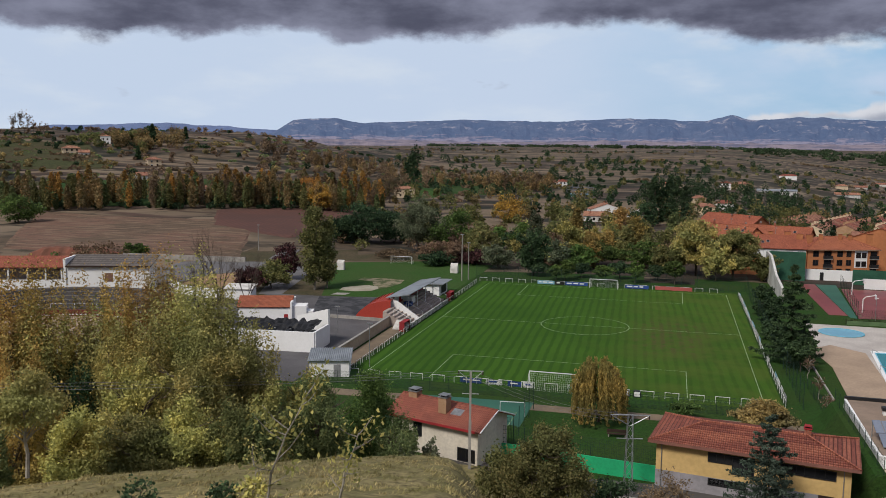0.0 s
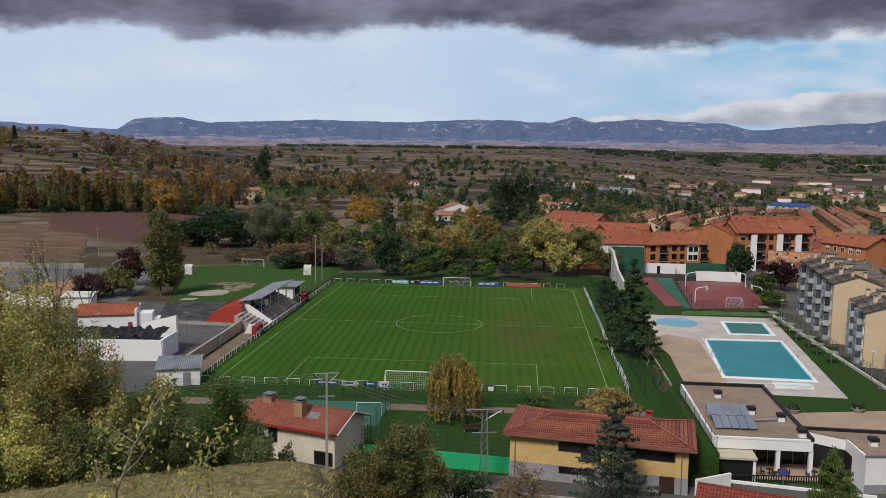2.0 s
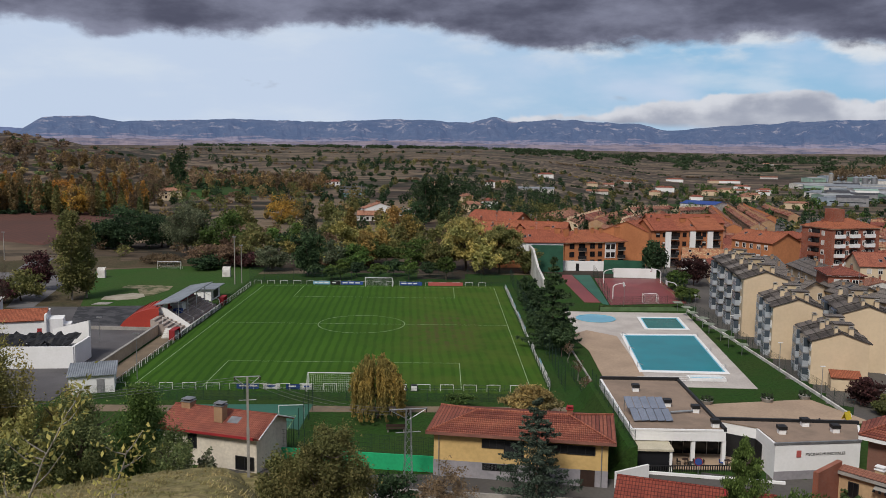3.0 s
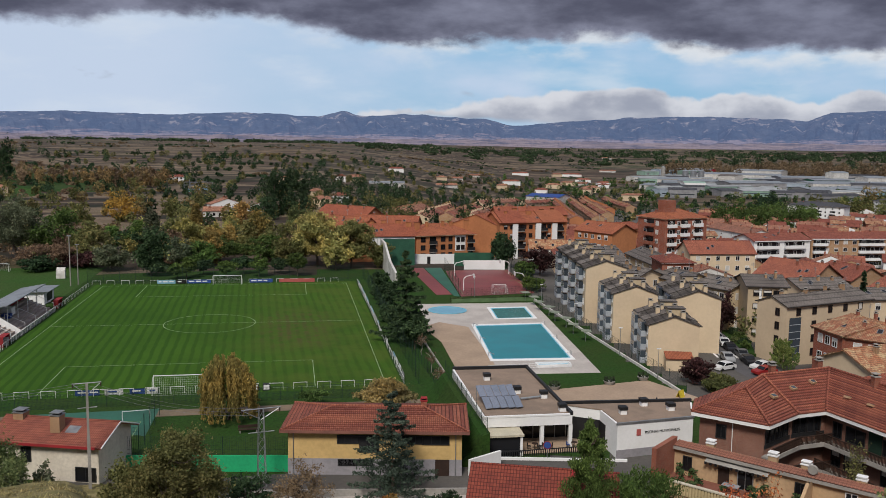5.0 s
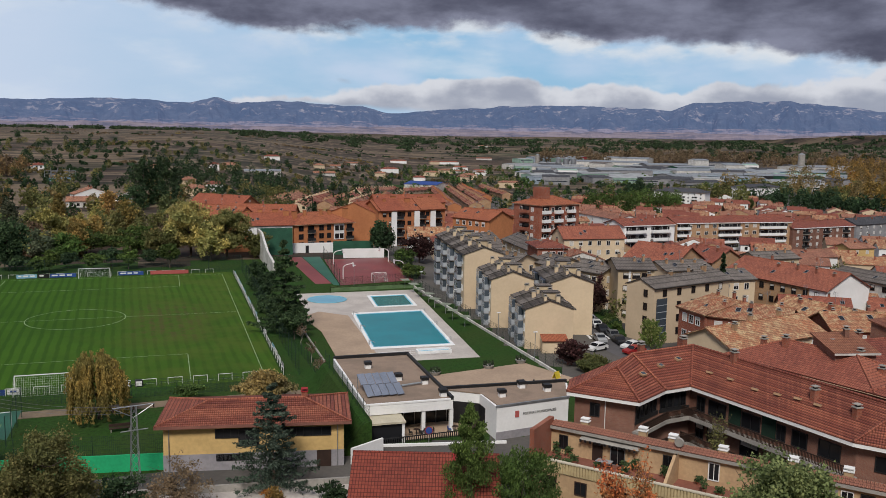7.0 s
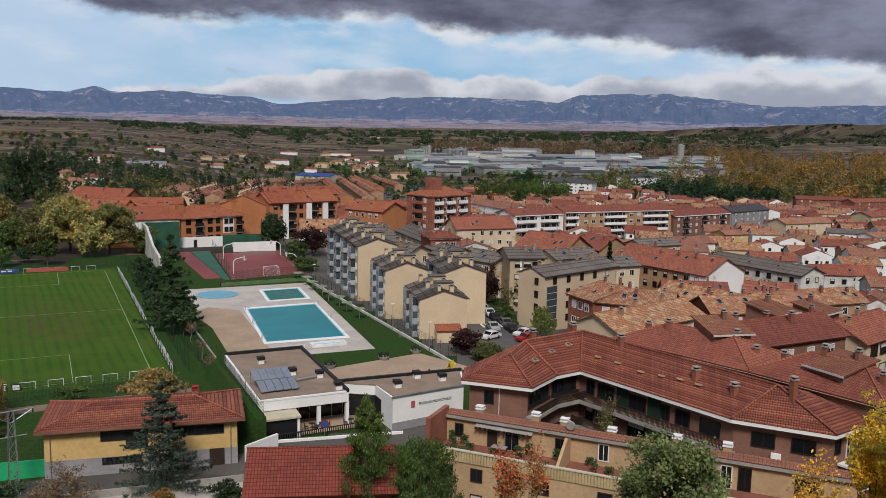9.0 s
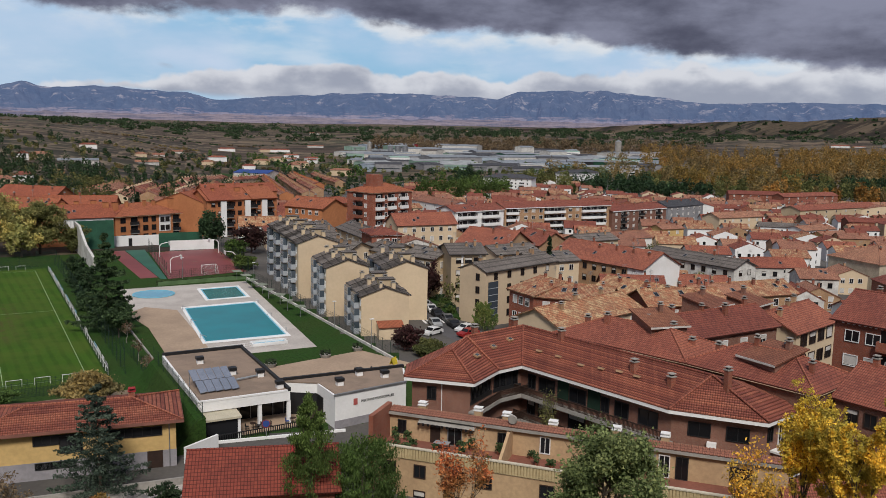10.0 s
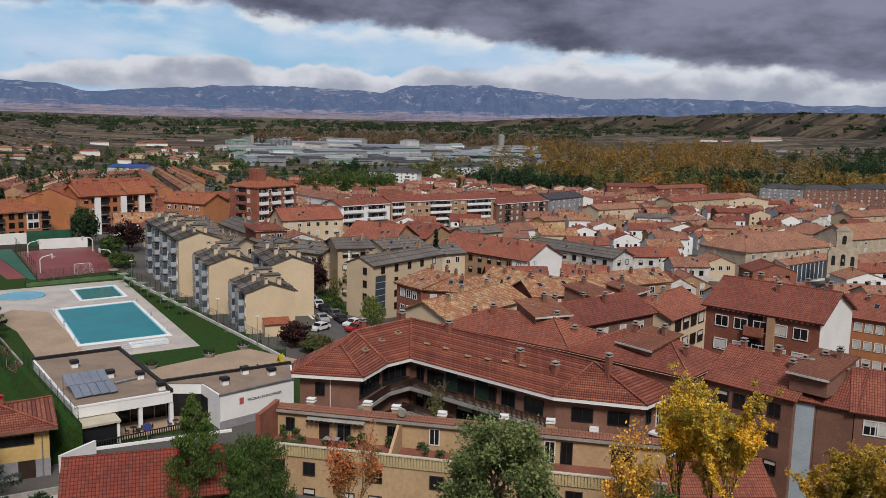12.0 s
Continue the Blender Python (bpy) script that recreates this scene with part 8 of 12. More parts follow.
for f in range(3):
    for x, w in ((1.6, 1.5), (8.8, 1.5), (11.6, 1.3)):
        on_face(bb, win(w, 1.5, "d", 0), "front", L, 14, x, 0.9 + f * 2.6, w)
    balcony(bb, "front", L, 14, 4.6, 0.25 + f * 2.6, 2.6, 0.7, "dark")
    balcony(bb, "front", L, 14, L - 2.6, 0.25 + f * 2.6, 2.4, 1.0, "dark")
part("wall_panel", Geo().box(14.0, -0.08, 2.8, 17.8, -0.003, 7.8), WHITE, bb, "white rendered wall panel")
for x, z in ((14.5, 5.8), (16.2, 5.8), (14.5, 3.2), (16.2, 3.2)):
    part("window", win(1.2, 1.4, "d", 0), None, bb, at=pose(x, -0.09, z))
wide_chimneys(bb, L, 14, 8.0, 3.2, 5, 4)
block(38.0, 128.0, 60.0, 121.0, 12, -0.2, 8.6, "gx", 3.0, ORANGE_WALL, ROOF_BRIGHT, "orange apartment block with bright red roof", front=6, frame="d", chims=5)
block(27.7, 197.4, 47.0, 179.0, 12, -1.9, 9.0, "gx", 3.4, ORANGE_WALL, ROOF_BRIGHT, "orange apartment block with bright red roof", front=5, left=0, right=0, floors=3)
block(25.2, 116.4, 39.0, 105.2, 12, -0.2, 9.0, "gx", 3.6, ORANGE_WALL, ROOF_BRIGHT, "orange apartment block with bright red roof", front=5, left=0, right=0, floors=3)
block(71.2, 111.8, 85.4, 99.4, 20, -0.2, 10.4, "gy", 3.6, ORANGE_WALL, ROOF_BRIGHT, "large blank orange gable of an apartment block", front=0, left=0, right=0, floors=4)
bb, L = block(85.0, 97.6, 109.6, 102.4, 13, -0.2, 11.9, "gx", 3, ORANGE_WALL, ROOF_BRIGHT, "orange apartment block with white bays and dark balconies", front=10, floors=4, frame="d", wsize=(1.2, 1.3), blinds=(0, 0, 0.4), chims=0)
for x in (4.6, 13.2, 19.4):
    part("bay_panel", Geo().box(x, -0.55, -1, x + 1.9, -0.003, 11.5), WHITE, bb, "white rendered bay")
    for f in range(4):
        balcony(bb, "front", L, 13, x + 1.95, 0.4 + f * 2.9, 2.3, 1.0, "dark")
for x0, w in ((0.5, 9.0), (15.5, 9.4)):
    part("roof_section", Geo().slab([(x0, -0.9, 11.95), (x0 + w, -0.9, 11.95), (x0 + w, 6.4, 15.5), (x0, 6.4, 15.5)], 0.3), ROOF_BRIGHT, bb)
wide_chimneys(bb, L, 13, 11.9, 3.0, 5, 2)
block(104.0, 178.8, 135.5, 180.9, 12, -4.3, 11.9, "gx", 3, ORANGE_WALL, ROOF_BRIGHT, "orange apartment block with bright red roof", front=6, left=0, right=0, floors=4)
block(106.6, 84.8, 114.0, 71.2, 12, -1.2, 11.9, "gx", 2.6, ORANGE_WALL, ROOF_BRIGHT, "orange apartment block with white balcony bays", front=5, left=0, right=0, floors=4)
block(142.2, 142.6, 162.1, 152.7, 12, -4.5, 9.0, "hip", 2.2, ORANGE_WALL, ROOF_BRIGHT, "plain orange apartment block", front=3, left=0, right=0, floors=3)
block(133.3, 104.1, 146.1, 108.0, 9, -3.2, 6.1, "gx", 1.8, BRICK_RED, ROOF_RED, "low brick house with red roof", front=3, left=0, right=0, floors=2)
bb, L = block(135.0, 79.1, 152.2, 84.8, 13, -3.3, 17.7, "hip", 2.6, BRICK_RED, ROOF_BRIGHT, "tall red brick tower block with balconies", front=5, left=2, right=0, floors=6, name='tower_block')
for f in range(6):
    for x in (1.0, 6.6, 12.4):
        balcony(bb, "front", L, 13, x, 0.4 + f * 2.95, 3.4, 1.0, "white")
    balcony(bb, "left", L, 13, 4.0, 0.4 + f * 2.95, 4.0, 1.0, "brick")
part("lift_house", Geo().box(4, 4, 18.5, 8, 8, 23.5), BRICK_RED, bb)
bb, L = block(412.4, 456.9, 441.1, 425.2, 18, -21.7, 14.8, "hip", 3, WHITE, ROOF_SLATE, "white modern block with dark slate roof", front=8, left=3, right=0, floors=5, blinds=(0, 0, 0.4), chims=6, over=1.0)
for f in range(4):
    for x in (2, 12, 22, 32):
        balcony(bb, "front", L, 18, x, 0.4 + f * 2.95, 4.5, 1.2, "white")
block(557.8, 525.9, 605.9, 536.7, 18, -24.0, 14.8, "hip", 3, WHITE, ROOF_SLATE, "white modern block with dark slate roof", front=5, left=3, right=0, floors=5, blinds=(0, 0, 0.4), chims=5, over=1.0)
block(619.8, 211.3, 634.1, 183.1, 16, -23.0, 14.8, "hip", 2.6, GREY_WALL, ROOF_SLATE, "pale grey block with slate roof", front=7, left=2, right=0, floors=5, blinds=(0.5, 0.95))
block(639.0, 185.0, 673.0, 166.8, 16, -23.3, 14.8, "hip", 3.2, BRICK_BROWN, ROOF_SLATE, "brown block with slate mansard roof", front=7, left=0, right=0, floors=5)
block(702.8, 182.2, 739.1, 156.9, 16, -24.0, 14.8, "hip", 3.2, BRICK_BROWN, ROOF_SLATE, "brown block with slate mansard roof", front=7, left=0, right=0, floors=5)
block(102.4, -51.9, 102.5, -59.3, 14, -0.9, 9.0, "gx", 1.8, BRICK_RED, ROOF_MOTTLED, "red brick flats with mottled tile roof", front=3, left=2, right=0, floors=3)
block(102.9, -59.2, 111.4, -68.7, 9, -1.0, 9.0, "gx", 1.8, BRICK_RED, ROOF_MOTTLED, "red brick flats with mottled tile roof", front=5, left=0, right=0, floors=3)
block(91.0, -82.1, 111.1, -77.2, 9, -0.4, 9.0, "gx", 2, CREAM, ROOF_MOTTLED, "cream and brick flats with mottled tile roof", front=6, left=0, right=0, floors=3)
block(121.6, -52.3, 125.4, -70.4, 9, -2.3, 9.0, "gx", 2, BRICK_TAN, ROOF_MOTTLED, "brick flats with mottled tile roof", front=6, left=0, right=0, floors=3)
block(119.8, -69.6, 134.2, -73.8, 9, -2.2, 9.0, "gx", 2, BRICK_RED, ROOF_MOTTLED, "brick flats with mottled tile roof", front=5, left=0, right=0, floors=3)
block(146.7, -63.3, 163.1, -65.5, 9, -4.1, 9.0, "gx", 2, BRICK_TAN, ROOF_MOTTLED, "brick flats with mottled tile roof", front=5, left=0, right=0, floors=3)
block(137.2, -64.5, 148.3, -66.2, 8, -3.4, 9.0, "gx", 1.8, BRICK_BROWN, ROOF_OLD, "brick house with brown tile roof", front=3, left=0, right=0, floors=3)
block(114.7, -103.7, 127.2, -100.6, 9, -1.8, 11.9, "gx", 2.2, CREAM, ROOF_RED, "cream flats with red tile roof and glazed bays", front=4, left=0, right=2, floors=4, frame='d', wsize=(1.8, 1.6), chims=3)
bb, L = block(104.2, -116.9, 106.8, -130.1, 11, -1.3, 17.3, "gx", 2.6, BRICK_RED, ROOF_RED, "dark red brick block with white blinds and a white gable", front=5, left=0, right=0, floors=6, blinds=(0, 0.5, 0.95, 0.95, 0), wsize=(1.5, 1.2), wz=0.75, chims=5)
part("gable_render", Geo().box(L + 0.004, 0, -2, L + 0.06, 11, 17.3).poly([(L + 0.06, 0, 17.3), (L + 0.06, 11, 17.3), (L + 0.06, 5.5, 19.85)]), WHITE, bb, "white rendered gable wall")
for i in range(20):
    if i not in (11, 12):
        part("corbel", Geo().box(0.9 + i * 0.62, -0.30, 16.95, 1.11 + i * 0.62, 0.0, 17.15), WHITE_PAINT, bb, "small white corbel")
part("pilaster", Geo().box(7.6, -0.35, 0, 8.5, 0, 17.2), BRICK_TAN, bb, "paler brick pilaster")
for f in range(6):
    balcony(bb, "front", L, 11, 5.0, 0.4 + f * 2.85, 2.2, 0.7, "brick")
block(79.7, -96.4, 84.6, -113.1, 9, -0.2, 12.2, "hip", 2.2, BRICK_BROWN, ROOF_RED, "brown brick flats with low hipped red roof", floors=4, chims=5)
block(84.6, -113.1, 87.6, -127.2, 9, -0.3, 12.3, "hip", 2.4, BRICK_BROWN, ROOF_RED, "brown brick flats with low hipped red roof", floors=4, chims=4)
block(93.1, -105.2, 109.4, -104.7, 8, -0.6, 12.6, "gx", 2.0, BRICK_BROWN, ROOF_RED, "brown brick flats with low red roof", front=4, floors=4, chims=4)
block(151.8, -109.8, 153.8, -117.9, 13, -4.5, 11.9, "gx", 2.8, ORANGE_WALL, ROOF_RED, "orange brick block with red roof", front=4, left=0, right=0, floors=4, blinds=(0.5, 0.95, 0.95))
block(90.7, -127.3, 91.9, -136.3, 10, -0.4, 11.9, "gx", 2.6, BRICK_BROWN, ROOF_RED, "brown brick flats with red tile roof", front=4, left=0, right=0, floors=4, frame='d', blinds=(0, 0, 0, 0.3), over=0.4)
pb2, L = block(92.4, -135.8, 93.2, -137.9, 10, -0.4, 11.9, "gx", 2.6, BRICK_BROWN, ROOF_RED, "brown brick flats with pale panel and red roof", front=0, left=0, right=0, floors=4, over=0.4)
part("wall_panel", Geo().box(0.35, -0.06, -2.4, L - 0.15, 0.0, 11.6), plain("pale_blue_panel", (0.40, 0.46, 0.52), (0.34, 0.40, 0.46)), pb2, "pale blue wall panel")
block(93.3, -137.9, 94.3, -141.0, 10, -0.5, 11.9, "gx", 2.6, BRICK_BROWN, ROOF_RED, "brown brick flats with red tile roof", front=1, left=0, right=0, floors=4, frame='d', wsize=(1.7, 1.4), blinds=(0, 0, 0.3), over=0.4, chims=1)
block(94.3, -141.1, 97.1, -146.2, 10, -0.5, 11.9, "gx", 2.6, BRICK_BROWN, ROOF_RED, "brown brick flats with red tile roof", front=4, left=0, right=0, floors=4)
bb, L = block(79.6, -132.1, 87.5, -137.3, 7, -0.2, 3.6, "gx", 1.9, CREAM, ROOF_RED, "low annex with a red tiled roof below the terraces", name="annex", front=3, floors=1, chims=0)
part("roof_window", ROOF_WINDOW, None, bb, at=pose(3.4, 1.9, 4.85, 28.5))
block(259.1, -19.3, 302.7, -25.1, 20, -11.4, 9.0, "hip", 4.5, PALE_STONE, ROOF_OLD, "old stone hall with broad clay tile roof", front=8, left=0, right=0, floors=3)
bb, L = block(267.0, -29.0, 297.1, -28.5, 6, -11.8, 6.1, "gx", 1.2, WHITE, ROOF_OLD, "white building with long glazed gallery", front=9, left=0, right=0, floors=2, wsize=(1.6, 1.8), blinds=(0,))
part("gallery_glass", Geo().box(0.5, -0.5, 0.5, L - 0.5, -0.4, 5.6), GLASS_BLUE, bb)
for k in range(12):
    part("gallery_post", Geo().box(0.5 + k * 2.6, -0.6, 0.3, 0.8 + k * 2.6, -0.5, 5.8), WHITE, bb)
block(355.1, 25.8, 365.2, 8.6, 16, -15.7, 9.0, "hip", 3.6, PALE_STONE, ROOF_OLD, "stone church apse with clay tile roof", front=2, left=0, right=0, floors=3, chims=0)
block(326.1, -18.7, 372.5, -24.3, 16, -14.4, 11.9, "gx", 4.5, PALE_STONE, ROOF_OLD, "stone church nave with clay tile roof", front=3, left=0, right=0, floors=4, chims=0)
block(295.2, -36.0, 339.4, -39.5, 9, -13.0, 6.1, "gx", 2.2, PALE_STONE, ROOF_OLD, "low stone church aisle with clay tile roof", front=3, left=0, right=0, floors=2, chims=0)
block(271.6, 1.5, 278.7, -8.3, 10, -12.0, 9.0, "gx", 2, BEIGE, ROOF_OLD, "house with glazed gallery and clay roof", front=6, left=0, right=0, floors=3)
block(470.9, 95.0, 513.3, 95.0, 10, -19.9, 6.1, "gx", 2, WHITE_OLD, ROOF_OLD, "white gabled house with clay roof", front=3, left=0, right=0, floors=2)
block(365.6, 117.8, 380.6, 102.3, 12, -16.2, 6.1, "gx", 1.6, WHITE, ROOF_GREY, "white house with dark flat roof", front=5, left=0, right=0, floors=2)
block(374.8, 97.8, 398.3, 97.9, 12, -16.6, 6.1, "gx", 1.6, WHITE, ROOF_OLD, "white house with clay roof", front=3, left=0, right=0, floors=2)
block(362.2, 77.8, 377.1, 75.7, 8, -16.0, 6.1, "gx", 1.4, YELLOW, ROOF_OLD, "mustard yellow house with clay roof", front=2, left=0, right=0, floors=2)
block(261.3, 76.5, 272.1, 75.8, 8, -11.5, 9.0, "gx", 1.4, YELLOW, ROOF_OLD, "mustard yellow house with clay roof", front=2, left=0, right=0, floors=3)
block(559.7, 315.6, 592.1, 291.4, 12, -22.5, 9.0, "gx", 2.4, BRICK_RED, ROOF_RED, "brick block with long red roof", front=6, left=0, right=0, floors=3)
block(580.1, 278.6, 641.0, 275.5, 12, -22.6, 9.0, "gx", 2.4, BRICK_RED, ROOF_RED, "brick block with long red roof", front=6, left=0, right=0, floors=3)
block(468.0, 174.5, 548.9, 176.8, 14, -19.9, 9.0, "gx", 2.4, BEIGE, ROOF_RED, "pale block with wide red roof", front=8, left=0, right=0, floors=3)
block(527.2, 190.5, 572.0, 182.0, 14, -21.1, 9.0, "gx", 2.4, BEIGE, ROOF_OLD, "pale block with dark roof", front=6, left=0, right=0, floors=3)
block(529.3, 175.9, 553.9, 161.2, 10, -21.1, 9.0, "gy", 2.4, CREAM, ROOF_OLD, "cream gabled house with clay roof", front=4, left=0, right=0, floors=3)
block(495.3, 69.9, 543.2, 64.2, 14, -20.3, 9.0, "gx", 2.6, BEIGE, ROOF_OLD, "beige block with clay roof", front=6, left=0, right=0, floors=3)
block(348.2, 127.7, 378.3, 127.1, 12, -15.5, 9.0, "gx", 2.2, CREAM, ROOF_OLD, "cream house with clay roof", front=5, left=0, right=0, floors=3)
block(373.8, 135.0, 388.7, 135.1, 8, -16.6, 9.0, "gx", 2, RED_PAINT, ROOF_OLD, "house with dark red front", front=3, left=0, right=0, floors=3)
block(220.1, 64.1, 243.8, 63.6, 10, -9.4, 6.1, "gx", 2, WHITE, ROOF_OLD, "white rendered house with clay roof", front=3, left=0, right=0, floors=2)
block(367.4, 176.6, 381.4, 163.3, 12, -16.7, 11.9, "gy", 2.6, WHITE, ROOF_RED, "white gabled block with red roof", front=0, left=4, right=0, floors=4)
block(821.0, 1440.0, 950.7, 1352.7, 60, -23.3, 10.5, "gx", 2.5, WHITE_OLD, METAL_ROOF, "long white metal factory hall", front=0, left=0, right=0, floors=3, chims=0, name='warehouse', category='warehouse', group='industrial estate')
block(901.6, 1272.1, 994.0, 1246.7, 60, -24.0, 10.5, "gx", 2.5, GREY_WALL, METAL_ROOF, "long grey metal factory hall", front=0, left=0, right=0, floors=3, chims=0, name='warehouse', category='warehouse', group='industrial estate')
block(796.8, 1011.2, 957.6, 1004.6, 70, -24.0, 10.5, "gx", 2.5, WHITE_OLD, METAL_ROOF, "long white metal factory hall", front=0, left=0, right=0, floors=3, chims=0, name='warehouse', category='warehouse', group='industrial estate')
block(663.9, 1016.7, 754.4, 1013.0, 50, -24.0, 10.5, "gx", 2.5, GREY_WALL, METAL_ROOF, "long grey metal factory hall", front=0, left=0, right=0, floors=3, chims=0, name='warehouse', category='warehouse', group='industrial estate')
block(650.2, 836.8, 713.4, 811.4, 40, -24.0, 7.1, "gx", 2.5, GREY_WALL, ROOF_SLATE, "grey warehouse with dark roof", front=0, left=0, right=0, floors=2, chims=0, name='warehouse', category='warehouse', group='industrial estate')
block(931.4, 1498.4, 999.3, 1432.7, 60, -20.8, 13.9, "gx", 2.5, WHITE_OLD, METAL_ROOF, "long white metal factory hall", front=0, left=0, right=0, floors=4, chims=0, name='warehouse', category='warehouse', group='industrial estate')
block(944.3, 1087.1, 984.8, 1089.5, 30, -24.0, 17.3, "gx", 2.5, WHITE_OLD, METAL_ROOF, "tall white factory block", front=0, left=0, right=0, floors=5, chims=0, name='warehouse', category='warehouse', group='industrial estate')
block(855.7, 862.0, 874.5, 803.8, 40, -24.0, 10.5, "gx", 2.5, GREEN_PAINT, METAL_ROOF, "green metal clad warehouse hall", front=0, left=0, right=0, floors=3, chims=0, name='warehouse', category='warehouse', group='industrial estate')
block(897.2, 836.4, 892.6, 767.0, 30, -24.0, 7.1, "gx", 2.5, GREY_WALL, ROOF_SLATE, "grey warehouse with dark roof", front=0, left=0, right=0, floors=2, chims=0, name='warehouse', category='warehouse', group='industrial estate')
block(886.4, 1688.0, 926.8, 1610.2, 50, -17.4, 7.1, "gx", 2.5, RED_PAINT, METAL_ROOF, "dark red clad hall", front=0, left=0, right=0, floors=2, chims=0, name='warehouse', category='warehouse', group='industrial estate')
block(641.1, 1241.9, 717.6, 1243.1, 50, -24.0, 7.1, "gx", 2.5, WHITE_OLD, METAL_ROOF, "pale metal clad warehouse hall", front=0, left=0, right=0, floors=2, chims=0, name='warehouse', category='warehouse', group='industrial estate')
block(260.9, 701.6, 288.6, 675.6, 30, -22.4, 7.1, "gx", 2.5, WHITE_OLD, BLUE_BOARD, "long shed with blue roof", front=0, left=0, right=0, floors=2, chims=0, name='warehouse', category='warehouse', group='industrial estate')
block(814.8, 866.0, 846.7, 843.8, 40, -24.0, 10.5, "gx", 2.5, BLACK, METAL_ROOF, "dark metal clad warehouse hall", front=0, left=0, right=0, floors=3, chims=0, name='warehouse', category='warehouse', group='industrial estate')
block(988.0, 1242.1, 1022.1, 1247.7, 20, -24.0, 20.7, "gx", 2.5, WHITE_OLD, METAL_ROOF, "tall pale silo block", front=0, left=0, right=0, floors=6, chims=0, name='warehouse', category='warehouse', group='industrial estate')
block(523.6, 1024.9, 554.8, 966.9, 40, -24.0, 7.1, "gx", 2.5, WHITE_OLD, METAL_ROOF, "pale metal clad warehouse hall", front=0, left=0, right=0, floors=2, chims=0, name='warehouse', category='warehouse', group='industrial estate')
block(2203.4, 1276.9, 2310.8, 1246.2, 20, -0.3, 7.1, "gx", 2.5, WHITE_OLD, ROOF_OLD, "pale farm building on the far slope", front=0, left=0, right=0, floors=2, chims=0, name='warehouse', category='warehouse', group='industrial estate')
block(1567.0, 793.4, 1645.0, 785.8, 16, -20.7, 7.1, "gx", 2.5, GREY_WALL, ROOF_SLATE, "dark roofed farm shed", front=0, left=0, right=0, floors=2, chims=0, name='warehouse', category='warehouse', group='industrial estate')
block(719.5, 780.1, 770.3, 762.8, 30, -24.0, 10.5, "gx", 2.5, CYAN_BOARD, METAL_ROOF, "pale teal metal warehouse hall", front=0, left=0, right=0, floors=3, chims=0, name='warehouse', category='warehouse', group='industrial estate')
block(820.4, 766.9, 840.2, 743.6, 45, -24.0, 7.1, "gx", 2.5, WHITE_OLD, METAL_ROOF, "long white metal factory hall", front=0, left=0, right=0, floors=2, chims=0, name='warehouse', category='warehouse', group='industrial estate')
block(885.5, 1143.2, 959.3, 1154.3, 30, -24.0, 10.5, "gx", 2.5, GREEN_PAINT, METAL_ROOF, "green metal clad warehouse hall", front=0, left=0, right=0, floors=3, chims=0, name='warehouse', category='warehouse', group='industrial estate')
block(958.4, 1318.8, 1070.9, 1343.0, 30, -24.0, 7.1, "gx", 2.5, GREY_WALL, ROOF_SLATE, "grey warehouse with dark roof", front=0, left=0, right=0, floors=2, chims=0, name='warehouse', category='warehouse', group='industrial estate')
block(891.9, 1020.0, 936.6, 1028.0, 30, -24.0, 7.1, "gx", 2.5, WHITE_OLD, METAL_ROOF, "long white metal factory hall", front=0, left=0, right=0, floors=2, chims=0, name='warehouse', category='warehouse', group='industrial estate')
block(1008.6, 964.7, 1077.4, 933.0, 30, -24.0, 10.5, "gx", 2.5, GREEN_PAINT, METAL_ROOF, "green metal clad warehouse hall", front=0, left=0, right=0, floors=3, chims=0, name='warehouse', category='warehouse', group='industrial estate')
block(565.7, 856.0, 595.6, 855.7, 45, -24.0, 7.1, "gx", 2.5, GREY_WALL, ROOF_SLATE, "grey warehouse with dark roof", front=0, left=0, right=0, floors=2, chims=0, name='warehouse', category='warehouse', group='industrial estate')
block(822.4, 1359.2, 841.0, 1327.7, 30, -24.0, 10.5, "gx", 2.5, WHITE_OLD, ROOF_GREY, "pale warehouse with grey roof", front=0, left=0, right=0, floors=3, chims=0, name='warehouse', category='warehouse', group='industrial estate')
block(770.8, 869.7, 785.5, 849.3, 60, -24.0, 7.1, "gx", 2.5, WHITE_OLD, ROOF_GREY, "pale warehouse with grey roof", front=0, left=0, right=0, floors=2, chims=0, name='warehouse', category='warehouse', group='industrial estate')
block(766.7, 1097.6, 839.0, 1103.2, 60, -24.0, 7.1, "gx", 2.5, WHITE_OLD, METAL_ROOF, "long white metal factory hall", front=0, left=0, right=0, floors=2, chims=0, name='warehouse', category='warehouse', group='industrial estate')
block(766.2, 1057.7, 825.5, 1058.4, 30, -24.0, 10.5, "gx", 2.5, GREY_WALL, ROOF_SLATE, "grey warehouse with dark roof", front=0, left=0, right=0, floors=3, chims=0, name='warehouse', category='warehouse', group='industrial estate')
block(725.4, 911.7, 788.0, 917.9, 45, -24.0, 7.1, "gx", 2.5, GREY_WALL, METAL_ROOF, "long grey metal factory hall", front=0, left=0, right=0, floors=2, chims=0, name='warehouse', category='warehouse', group='industrial estate')
block(784.0, 1099.6, 854.7, 1117.7, 45, -24.0, 10.5, "gx", 2.5, GREY_WALL, ROOF_SLATE, "grey warehouse with dark roof", front=0, left=0, right=0, floors=3, chims=0, name='warehouse', category='warehouse', group='industrial estate')
block(1173.2, 1166.4, 1304.7, 1184.7, 60, -23.4, 10.5, "gx", 2.5, WHITE_OLD, METAL_ROOF, "long white metal factory hall", front=0, left=0, right=0, floors=3, chims=0, name='warehouse', category='warehouse', group='industrial estate')
